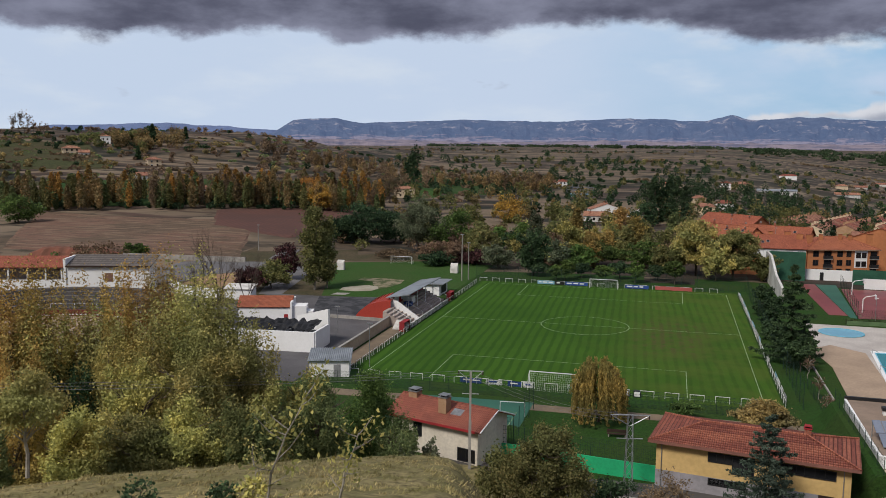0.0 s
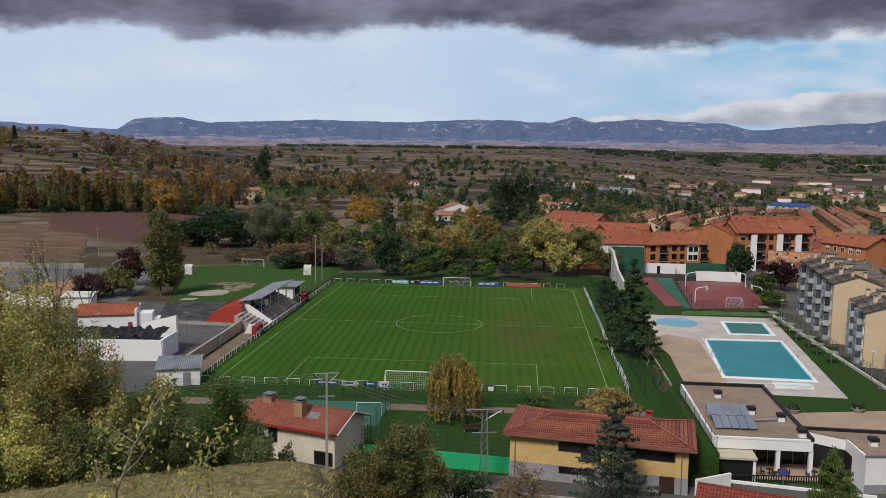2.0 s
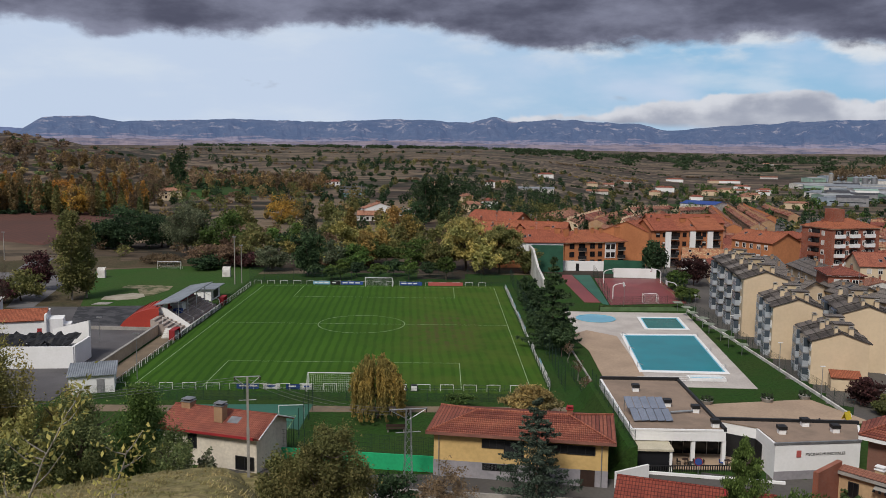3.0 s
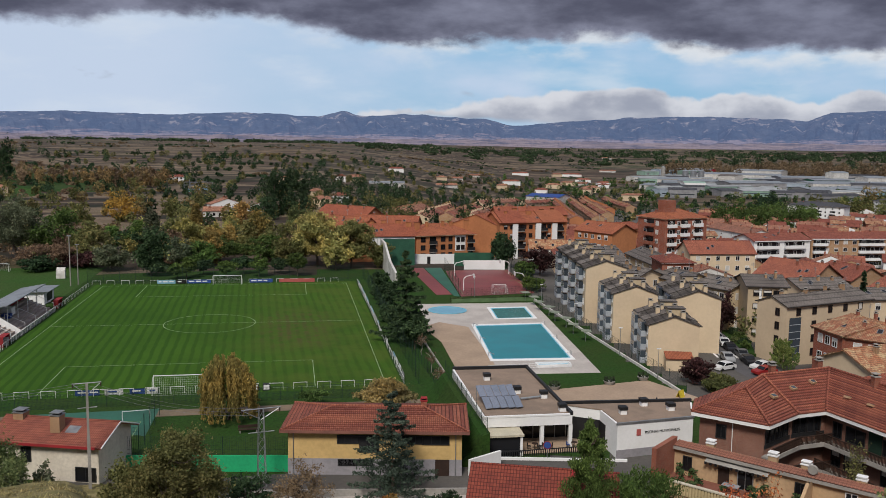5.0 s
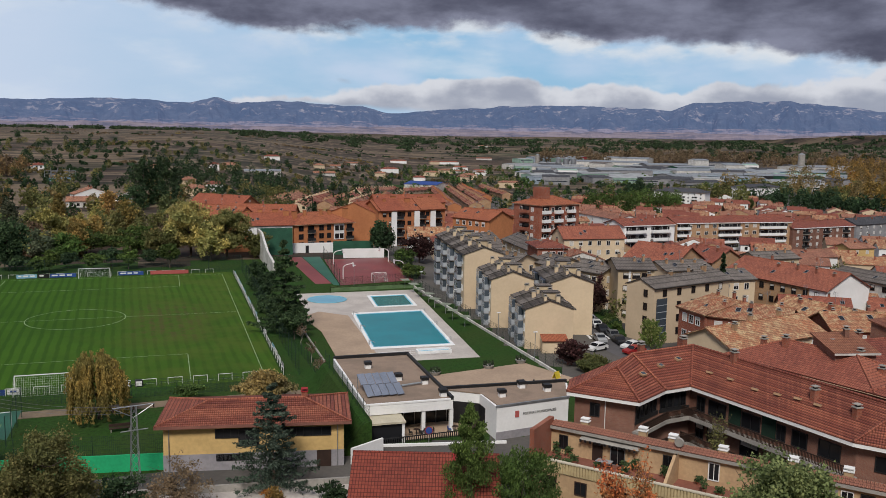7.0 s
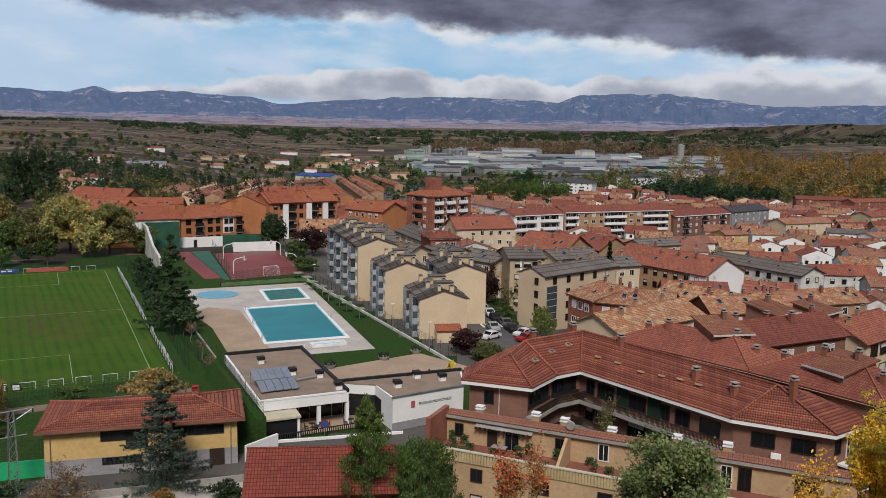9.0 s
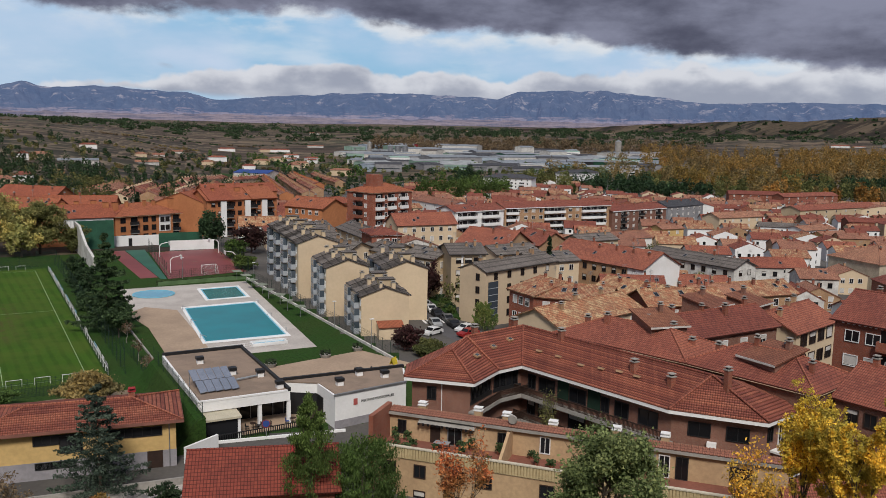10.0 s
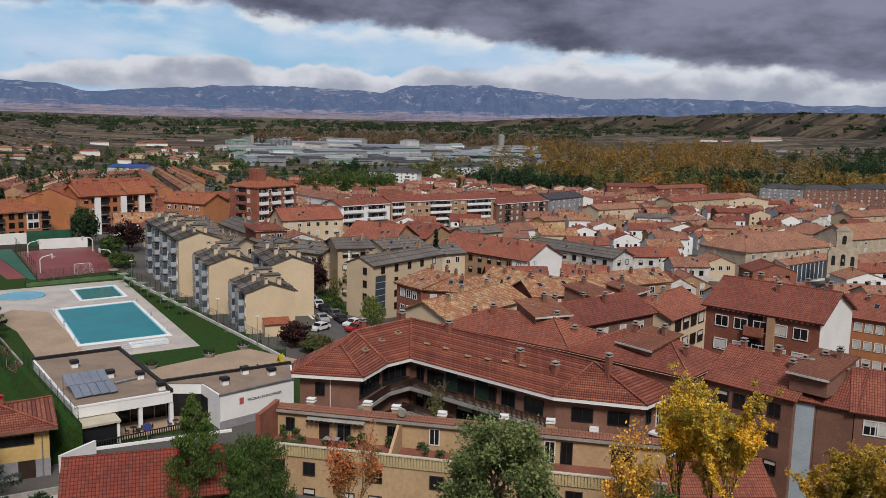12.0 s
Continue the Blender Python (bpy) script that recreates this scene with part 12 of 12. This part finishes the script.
tree("broad", "orange", -185.8, 277.5, 2.0, 15.3, 19.7, "autumn tree standing among fields and gardens", 1600, 0.42, 0.04)
tree("broad", "olive", -81.7, 239.0, -2.6, 11.0, 11.3, "autumn tree standing among fields and gardens", 1600, 0.42, 0.04)
tree("broad", "orange", -66.1, 262.7, -2.9, 15.2, 17.8, "autumn tree standing among fields and gardens", 1600, 0.42, 0.04)
tree("broad", "olive", -103.6, 243.6, -2.3, 13.3, 8.7, "autumn tree standing among fields and gardens", 1600, 0.42, 0.04)
tree("broad", "orange", -170.7, 262.3, 0.8, 14.3, 15.8, "autumn tree standing among fields and gardens", 1600, 0.42, 0.04)
tree("broad", "brown", -161.1, 351.4, 0.8, 21.1, 22.1, "autumn tree standing among fields and gardens", 1600, 0.42, 0.04)
tree("broad", "dark", 56.9, 238.5, -4.0, 13.7, 16.6, "autumn tree standing among fields and gardens", 1600, 0.42, 0.04)
tree("broad", "olive", 61.9, 197.8, -3.1, 12.7, 15.0, "autumn tree standing among fields and gardens", 1600, 0.42, 0.04)
tree("broad", "dark", 80.6, 74.6, -0.1, 12.3, 7.6, "tall dark evergreen beside the courts", 3500, 0.3, 0.03)
tree("broad", "plum", 88.0, 60.1, -0.3, 8.5, 9.9, "dark plum tree beside the courts", 2600, 0.28, 0.1)
tree("broad", "green", 80.7, 51.8, -0.1, 5.2, 6.3, "green shrubs beside the courts", 2000, 0.24, 0.02)
tree("broad", "green", 78.6, 33.7, -0.0, 3.6, 6.4, "green shrubs beside the lawn", 2000, 0.24, 0.02)
tree("broad", "plum", 80.4, 113.6, -0.2, 3.4, 11.8, "dark trees behind the courts", 2200, 0.3, 0.02)
tree("broad", "plum", 80.4, -54.8, -0.1, 4.1, 4.8, "dark plum tree by the parking street", 3000, 0.2, 0.1)
tree("broad", "olive", 81.6, -60.0, -0.1, 2.7, 5.4, "olive shrub by the parking street", 2600, 0.2, 0.03)
tree("broad", "plum", 103.6, -18.8, -0.6, 8.6, 5.4, "dark plum tree between the blocks", 3000, 0.2, 0.1)
tree("spray", "lime", 100.6, -46.6, -0.5, 5.6, 4.6, "yellow green feathery cypress by the brick flats", 5000, 0.10, 0, lumps=90)
tree("spruce", "dark", 129.6, -26.6, -2.9, 16.4, 2.2, "narrow dark spruce among the roofs", 900, 0.26, 0.05)
sapling(5.2, -156.8, 26.1, 3.8, 0.38, "sapling with a thin pale stem and large yellow green leaves", 4, 330, 0.075)
sapling(-1.9, -143.5, 20.3, 2.5, -0.1, "sapling with a thin pale stem and large yellow green leaves", 9, 150, 0.065)
sapling(7.6, -156.8, 26.5, 2.4, 0.3, "sapling with a thin pale stem and large yellow green leaves", 12, 220, 0.065)
tree("broad", "dark", -3.8, -150.1, 22.1, 1.6, 1.8, "dark leafy shrub in the dry grass", 420, 0.09, 0.05, name="shrub")
tree("broad", "dark", -1.0, -148.3, 22.1, 1.0, 1.4, "dark leafy shrub in the dry grass", 300, 0.09, 0.05, name="shrub")
tree("broad", "olive_gold", 0.0, -147.7, 22.1, 1.1, 1.4, "yellow green sapling in the dry grass", 220, 0.1, 0.05, name="shrub")
bare_tree(71.6, -142.7, 1.3, 18.0, 7.6, "golden autumn tree in full leaf", 1290, 5, leaf="gold", n=40800, size=0.060)
bare_tree(73.1, -137.9, 0.4, 18.2, 3.7, "golden autumn tree below the terraces", 1220, 5, leaf="gold", n=18700, size=0.060)
bare_tree(72.4, -152.0, 2.5, 14.8, 5.3, "golden autumn tree below the terraces", 1510, 5, leaf="gold", n=23800, size=0.060)
bare_tree(75.3, -153.5, 1.8, 16.1, 5.1, "golden autumn tree below the terraces", 1590, 5, leaf="gold", n=22100, size=0.060)
bare_tree(61.4, -142.4, 4.9, 11.4, 4.2, "sparse golden tree below the terraces", 1120, 5, leaf="gold", n=3500, size=0.1)
tree("broad", "moss", 56.3, -134.4, 3.7, 12.8, 8.6, "grey green leafy tree in front of the terraces", 30000, 0.12, 0.06, lumps=150)
bare_tree(49.0, -124.2, 1.8, 11.7, 3.8, "sparse red brown tree in front of the terraces", 605, 5, leaf="red", n=3500, size=0.095)
bare_tree(69.3, -108.9, 0.0, 10.1, 2.9, "thin leafy tree in the court", 770, 5, leaf="olive", n=900, size=0.1)
tree("broad", "green", 64.5, -143.1, 3.7, 8.8, 2.4, "green shrub under the terraces", 2000, 0.14, 0.05, name="shrub")


# ---- woods and scrub that nobody could count
def woods(name, label, leaf, n, az0, az1, d0, d1, h0, h1, wr, per, size, seed, kind="tree"):
    """Scattered crowns over a stretch of land seen from the brow: az in degrees, d in metres."""
    per, size = int(per * 1.9), size * 0.64
    r = np.random.default_rng(seed)
    pts, sz = [], []
    for i in range(n):
        az, d = r.uniform(az0, az1), d0 + (d1 - d0) * r.uniform(0, 1) ** 0.8
        x, y = EX + d * math.sin(radians(az)), EY + d * math.cos(radians(az))
        h = r.uniform(h0, h1)
        w = h * wr * r.uniform(0.7, 1.3)
        u = r.normal(size=(per, 3))
        u /= np.linalg.norm(u, axis=1, keepdims=True)
        u *= r.uniform(0.3, 1.0, per)[:, None] ** 0.5
        lump = 1 + 0.25 * np.sin(u[:, 0] * 5 + i) * np.cos(u[:, 2] * 6 + i * 2)
        c = np.stack([x + u[:, 0] * w / 2 * lump, y + u[:, 1] * w / 2 * lump, land(x, y) + h * (0.52 + 0.48 * u[:, 2] * lump)], 1)
        pts.append(c)
    c = np.concatenate(pts)
    me = quad_cloud(name, c, size, LEAF[leaf], r, k=3)
    return tagged(new(name, me), label, "woodland" if kind == "tree" else "scrub", kind="stuff")


def poplar_belt(name, label, leaf, n, az0, az1, d0, d1, h0, h1, wr, per, size, seed):
    """Rows of steep pointed crowns over a short bare stem, with gaps between the groups."""
    per, size = int(per * 1.9), size * 0.64
    r = np.random.default_rng(seed)
    pts = []
    for i in range(n):
        az, d = r.uniform(az0, az1), r.uniform(d0, d1)
        if noise.noise((az * 0.9, seed * 3.0, 1.0)) < -0.22:
            continue
        x, y = EX + d * math.sin(radians(az)), EY + d * math.cos(radians(az))
        h = r.uniform(h0, h1) * (1 + 0.35 * noise.noise((az * 1.3, seed * 5.0, 7.0)))
        w = h * wr * r.uniform(0.7, 1.4)
        t = r.uniform(0.10, 1, per)
        rad = w / 2 * np.sin(np.pi * np.clip(t * 0.86 + 0.10, 0, 1)) ** 0.8 * r.uniform(0.3, 1.0, per)
        a = r.uniform(0, 6.28, per)
        pts.append(np.stack([x + rad * np.cos(a), y + rad * np.sin(a), land(x, y) + h * t + r.normal(0, 0.3, per)], 1))
    c = np.concatenate(pts)
    return tagged(new(name, quad_cloud(name, c, size, LEAF[leaf], r, stretch=1.5, k=3)), label, "woodland", kind="stuff")


poplar_belt("poplar_belt", "belt of golden autumn poplars", "rust", 34, -45, -19, 478, 520, 13, 21, 0.30, 420, 0.42, 1)
poplar_belt("poplar_belt", "belt of tawny autumn poplars", "umber", 75, -45, -19, 474, 525, 11, 19, 0.30, 420, 0.42, 31)
poplar_belt("poplar_belt", "belt of olive autumn poplars", "olive", 80, -45, -19, 472, 530, 10, 18, 0.32, 400, 0.42, 2)
poplar_belt("poplar_belt", "belt of dark olive poplars", "moss", 60, -45, -19, 472, 525, 8, 15, 0.36, 380, 0.42, 32)
poplar_belt("poplar_belt", "belt of bare brown poplars", "brown", 70, -34, -19, 474, 540, 12, 19, 0.24, 320, 0.36, 3)
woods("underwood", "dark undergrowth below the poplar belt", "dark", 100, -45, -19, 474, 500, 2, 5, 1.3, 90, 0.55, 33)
woods("tree_belt", "belt of rusty autumn trees", "umber", 60, -24, -7, 720, 800, 8, 15, 0.5, 170, 0.7, 4)
woods("tree_belt", "belt of brown autumn trees", "brown", 60, -27, -8, 715, 800, 8, 14, 0.6, 120, 0.8, 5)
woods("tree_scatter", "scattered mixed trees among gardens", "olive", 70, -20, 15, 320, 640, 4, 11, 0.9, 150, 0.7, 6)
woods("tree_scatter", "scattered dark trees among gardens", "dark", 60, -20, 16, 310, 700, 4, 10, 0.8, 170, 0.55, 7)
woods("tree_scatter", "scattered orange trees among gardens", "umber", 45, -20, 12, 330, 640, 5, 11, 0.7, 140, 0.7, 8)
woods("scrub", "scrub and thicket behind the pitch", "brown", 80, -24, 10, 275, 430, 2, 5, 1.5, 90, 0.5, 9, "scrub")
woods("scrub", "olive scrub behind the pitch", "olive", 45, -22, 10, 290, 430, 2, 5, 1.3, 90, 0.5, 10, "scrub")
woods("hill_trees", "scattered dark trees on the terraced hill", "dark", 55, -46, -12, 560, 980, 2.5, 6, 1.0, 80, 0.7, 11)
woods("hill_trees", "scattered brown trees on the terraced hill", "brown", 420, -46, -10, 560, 1000, 1.5, 5, 1.6, 50, 0.7, 12)
woods("scrub", "dark scrub and banks over the terraced hill", "moss", 200, -46, -14, 560, 900, 1, 3, 3.0, 50, 0.7, 66, "scrub")
woods("hill_trees", "scattered rusty trees on the terraced hill", "umber", 150, -46, -20, 560, 860, 2, 6, 1.3, 70, 0.75, 13)
woods("hill_trees", "grove of tawny trees near the hilltop", "umber", 30, -35.9, -31.8, 775, 850, 8, 14, 0.8, 200, 0.75, 61)
woods("hill_trees", "olive trees beside the hilltop house", "olive", 16, -38.5, -33, 760, 840, 5, 10, 0.9, 180, 0.7, 62)
for x, y, h, w in ((-440.0, 509.0, 18.0, 11.0), (-428.0, 544.6, 13.0, 5.5), (-391.0, 415.0, 11.0, 7.0)):
    tree("fir", "dark", x, y, land(x, y) - 0.3, h, w, "dark conifer on the terraced hill", 1500, 0.7, 0.05)
def wood_mass(name, label, leaf, n, az0, az1, d0, d1, h0, h1, wr, per, size, seed, lo, hi):
    """A wood of many close crowns that gathers in clumps, with gaps where the clumps end."""
    per, size = int(per * 1.9), size * 0.64
    r = np.random.default_rng(seed)
    pts = []
    for i in range(n):
        az, d = r.uniform(az0, az1), r.uniform(d0, d1)
        x, y = EX + d * math.sin(radians(az)), EY + d * math.cos(radians(az))
        k = noise.noise((x * 0.011, y * 0.011, 7.7)) + (az - 52) * 0.006
        if not lo <= k < hi or noise.noise((x * 0.02, y * 0.02, 2.5)) < -0.35:
            continue
        h = r.uniform(h0 * 0.62, h1) * (1 + 0.4 * noise.noise((x * 0.02, y * 0.02, 4.0)))
        w = h * wr * r.uniform(0.7, 1.3)
        u = r.normal(size=(per, 3))
        u /= np.linalg.norm(u, axis=1, keepdims=True)
        u *= r.uniform(0.45, 1.0, per)[:, None] ** 0.5
        lump = 1 + 0.3 * np.sin(u[:, 0] * 6 + i) * np.cos(u[:, 2] * 7 + i * 2)
        pts.append(np.stack([x + u[:, 0] * w / 2 * lump, y + u[:, 1] * w / 2 * lump, land(x, y) + h * (0.52 + 0.48 * u[:, 2] * lump)], 1))
    c = np.concatenate(pts)
    return tagged(new(name, quad_cloud(name, c, size, LEAF[leaf], r, k=3)), label, "woodland", kind="stuff")


wood_mass("river_wood", "golden riverside poplars", "far_gold", 620, 38, 70, 810, 1060, 17, 26, 0.42, 230, 0.95, 14, 0.24, 9)
wood_mass("river_wood", "olive gold riverside trees", "umber", 650, 36, 70, 800, 1060, 15, 24, 0.5, 230, 0.95, 15, -0.02, 0.16)
wood_mass("river_wood", "rusty riverside trees", "rust", 420, 36, 70, 800, 1060, 14, 22, 0.5, 230, 0.95, 63, 0.14, 0.25)
wood_mass("river_wood", "olive riverside trees", "olive", 650, 33, 70, 790, 1040, 13, 21, 0.55, 230, 0.95, 16, -0.30, 0.0)
wood_mass("river_wood", "dark green riverside trees", "dark", 520, 30, 70, 780, 1000, 13, 20, 0.6, 200, 0.95, 25, -9, -0.28)
wood_mass("river_wood", "golden poplars further up the river", "far_gold", 800, 42, 57, 1050, 2050, 20, 30, 0.45, 120, 1.1, 27, 0.02, 9)
wood_mass("river_wood", "olive poplars further up the river", "umber", 620, 40, 60, 1050, 2050, 18, 27, 0.5, 110, 1.1, 28, -0.3, 0.05)
wood_mass("river_wood", "dull gold woods behind the estate", "brown", 500, 24, 46, 1900, 2350, 14, 24, 0.8, 70, 1.8, 29, -0.45, 0.6)
wood_mass("far_wood", "dark woods far over the plain", "dark", 900, 4, 47, 2250, 3000, 9, 15, 2.0, 44, 2.6, 34, -0.15, 0.45)
wood_mass("river_wood", "dark woods beyond the slate roofed blocks", "dark", 330, 56, 69, 1250, 1600, 16, 25, 0.7, 110, 1.2, 64, -9, 0.12)
wood_mass("river_wood", "dull gold woods beyond the slate roofed blocks", "umber", 260, 55, 69, 1250, 1600, 15, 24, 0.6, 110, 1.2, 65, 0.02, 9)
woods("far_conifers", "dark conifer wood beyond the river", "dark", 40, 61.5, 66, 1650, 1950, 18, 30, 0.6, 70, 1.6, 51)
wood_mass("park_wood", "dark green park wood behind the tower", "green", 120, 27.5, 33.5, 620, 780, 12, 18, 0.6, 260, 0.65, 17, -9, 9)
def hedgerows(name, label, leaf, rows, az0, az1, d0, d1, h0, h1, per, size, seed):
    """Lines of bushes and trees along field edges, mostly across the view."""
    per, size = int(per * 1.9), size * 0.64
    r = np.random.default_rng(seed)
    pts = []
    for i in range(rows):
        az, d = r.uniform(az0, az1), d0 + (d1 - d0) * r.uniform(0, 1) ** 1.2
        cx, cy = EX + d * math.sin(radians(az)), EY + d * math.cos(radians(az))
        run, turn = r.uniform(8, 90) * (0.6 + d / 1800), radians(-az + r.normal(0, 38))
        x, k = -run / 2, 0
        while x < run / 2:
            px, py = cx + math.cos(turn) * x + r.normal(0, 3), cy + math.sin(turn) * x + r.normal(0, 3) + 0.004 * x * x
            h = r.uniform(h0, h1) * (1.9 if r.uniform() < 0.12 else 1.0)
            w = h * r.uniform(0.9, 2.0)
            u = r.normal(size=(per, 3))
            u /= np.linalg.norm(u, axis=1, keepdims=True)
            u *= r.uniform(0.3, 1.0, per)[:, None] ** 0.5
            pts.append(np.stack([px + u[:, 0] * w / 2, py + u[:, 1] * w / 2, land(px, py) + h * (0.5 + 0.5 * u[:, 2])], 1))
            x += w * r.uniform(0.5, 1.0) + (r.uniform(6, 30) if r.uniform() < 0.16 else 0)
    c = np.concatenate(pts)
    return tagged(new(name, quad_cloud(name, c, size, LEAF[leaf], r, k=3)), label, "hedgerow", kind="stuff")


hedgerows("hedgerows", "dark hedgerows across the plain", "dark", 120, -46, 68, 760, 2700, 1.5, 4, 26, 1.1, 18)
hedgerows("hedgerows", "brown hedgerows across the plain", "brown", 90, -46, 68, 640, 2400, 1.5, 3.5, 26, 1.1, 19)
hedgerows("hedgerows", "olive hedgerows across the plain", "umber", 45, -30, 68, 640, 2200, 1.5, 4, 26, 1.1, 20)
woods("plain_trees", "scattered dark trees over the plain", "dark", 60, -22, 66, 900, 2400, 4, 8, 1.2, 34, 1.5, 26)
woods("garden_trees", "dark garden trees among outlying houses", "dark", 420, -18, 30, 470, 1350, 4, 10, 0.8, 80, 0.75, 21)
woods("garden_trees", "olive garden trees among outlying houses", "olive", 330, -18, 30, 470, 1350, 3, 9, 0.9, 80, 0.75, 22)
woods("garden_trees", "dark cypress and poplar clumps in gardens", "dark", 90, 0, 14, 440, 760, 8, 16, 0.4, 120, 0.6, 35)
woods("garden_trees", "green trees among edge of town houses", "green", 160, 14, 38, 880, 1500, 5, 11, 0.9, 70, 0.9, 36)
woods("far_treeline", "dark line of trees far over the plain", "dark", 620, -16, 58, 2750, 3300, 7, 13, 3.0, 34, 2.8, 23)
woods("roof_garden_trees", "small trees in town yards", "olive", 26, 22, 60, 150, 420, 4, 8, 0.8, 260, 0.35, 24)

# bushes and hedges on the rise
r = np.random.default_rng(41)
pts = []
for i in range(330):
    az, w = r.uniform(36, 70), r.uniform(0.02, 0.75)
    for k in range(int(r.uniform(1, 9)) if r.uniform() < 0.35 else 1):
        x, y, z = hill_point(RISE_CREST, 3300, -3.2, 900, 5.0, 0.2, az + k * 0.16, w + r.normal(0, 0.004), 0.025)
        if z < land(x, y):
            continue
        u = r.normal(size=(26, 3))
        u /= np.linalg.norm(u, axis=1, keepdims=True)
        h = r.uniform(4, 11)
        pts.append(np.stack([x + u[:, 0] * h * 0.7, y + u[:, 1] * h * 0.7, z + h * (0.45 + 0.5 * u[:, 2])], 1))
tagged(new("rise_hedges", quad_cloud("rise_hedges", np.concatenate(pts), 2.4, LEAF["dark"], r, k=3)), "dark hedges and trees over the far rise", "hedgerow", kind="stuff")

# green crops between the gardens
draped("meadow", [(-348, 225), (-393, 275), (-243, 405), (-211, 332)], OLIVE_FIELD, "dull green meadow behind the poplar belt")
draped("green_field", [(-209, 517), (-196, 605), (-148, 430), (-160, 380)], CROP, "bright green field behind the trees")
draped("green_field", [(140, 560), (168, 728), (246, 860), (215, 690)], CROP, "bright green field beside the gardens")

# dry grass on the hillside
r = np.random.default_rng(5)
pts = []
for i in range(60000):
    az, d = r.uniform(-46, -5), r.uniform(33, 66)
    x, y = EX + d * math.sin(radians(az)), EY + d * math.cos(radians(az))
    if noise.noise((x * 0.5, y * 0.5, 8)) + 0.6 * noise.noise((x * 1.7, y * 1.7, 2)) < 0.0:
        continue
    pts.append((x, y, land(x, y) + noise.noise((x * 0.06, y * 0.06, 3.0)) * 0.5 + noise.noise((x * 0.7, y * 0.7, 6.0)) * 0.28 + r.uniform(-0.05, 0.05)))
DRY_BLADE = leaves("dry_grass_blades", (0.190, 0.160, 0.072), (0.260, 0.215, 0.100), (0.125, 0.120, 0.050))
n = len(pts)
c = np.array(pts)
lean = r.normal(0, 0.13, (n, 2)) + np.array([0.10, -0.04])
tuft = np.array([0.5 + noise.noise((q[0] * 0.9, q[1] * 0.9, 4)) for q in pts])
hgt = r.uniform(0.05, 0.17, n) * (0.6 + 1.5 * tuft ** 2)
wid = r.uniform(0.02, 0.05, n)
a = r.uniform(0, 6.28, n)
v = np.empty((n, 3, 3))
v[:, 0] = c + np.stack([np.cos(a) * wid, np.sin(a) * wid, np.zeros(n) - 0.1], 1)
v[:, 1] = c - np.stack([np.cos(a) * wid, np.sin(a) * wid, np.zeros(n) + 0.1], 1)
v[:, 2] = c + np.stack([lean[:, 0], lean[:, 1], hgt], 1)
me = bpy.data.meshes.new("dry_grass")
me.vertices.add(3 * n)
me.vertices.foreach_set("co", v.ravel())
me.loops.add(3 * n)
me.loops.foreach_set("vertex_index", np.arange(3 * n, dtype=np.int32))
me.polygons.add(n)
me.polygons.foreach_set("loop_start", np.arange(0, 3 * n, 3, dtype=np.int32))
me.materials.append(DRY_BLADE)
me.update(calc_edges=True)
tagged(new("dry_grass", me), "dry yellowish grass on the hillside", "grass", kind="stuff")

# parked cars and the side street between the blocks
sheet("side_street", [(86.5, -53), (99, -53), (99.6, -36), (104.5, -16), (99.5, -14), (95.2, -34), (91, -44)], -0.40, ASPHALT, "asphalt street between the apartment blocks", "road", t=0.6)
sheet("street_garden", [(99.8, -34.5), (101.0, -37.0), (106.6, -24.0), (107.6, -17.0), (104.6, -16.0)], -0.30, LAWN, "green garden lawn between the beige blocks", "garden", t=0.6)
for i in range(6):
    tagged(part("crossing_stripe", Geo().box(0, 0, 0, 0.45, 3.0, 0.02), WHITE_PAINT, at=pose(92.6 + i * 0.85, -38.0 - i * 0.25, -0.395, 0, 0, -14)), "white painted crossing stripe", "road marking", kind="structure")
for x, y, h, w, leaf in ((101.5, -32.5, 1.6, 2.0, "green"), (103.2, -29.0, 1.3, 2.6, "dark"), (104.3, -25.0, 1.8, 3.0, "green"), (102.2, -27.0, 1.1, 1.8, "moss"), (105.4, -20.5, 1.6, 2.8, "dark")):
    tree("broad", leaf, x, y, -0.35, h, w, "clipped green shrub in the street garden", 900, 0.12, 0.02, name="shrub")


# ---- cars
for px, py, rz, k, lab in ((99.5, -24.8, 76, 2, "silver car parked along the side street"), (98.6, -29.2, 76, 0, "white car parked along the side street"), (97.7, -33.4, 76, 1, "black car parked along the side street"), (97.3, -38.4, 78, 4, "grey car parked along the side street"),
                           (96.2, -42.6, 80, 1, "black car parked along the side street"), (96.4, -46.8, 14, 0, "white parked estate car"), (95.0, -50.0, 12, 3, "dark red parked car in the side street"), (89.6, -46.4, 20, 0, "white parked van in the side street"), (100.6, -20.6, 76, 4, "grey car parked along the side street"), (93.4, -40.4, 78, 2, "silver car waiting at the crossing")):
    car(px, py, -0.40, rz, PAINTS[k], lab)
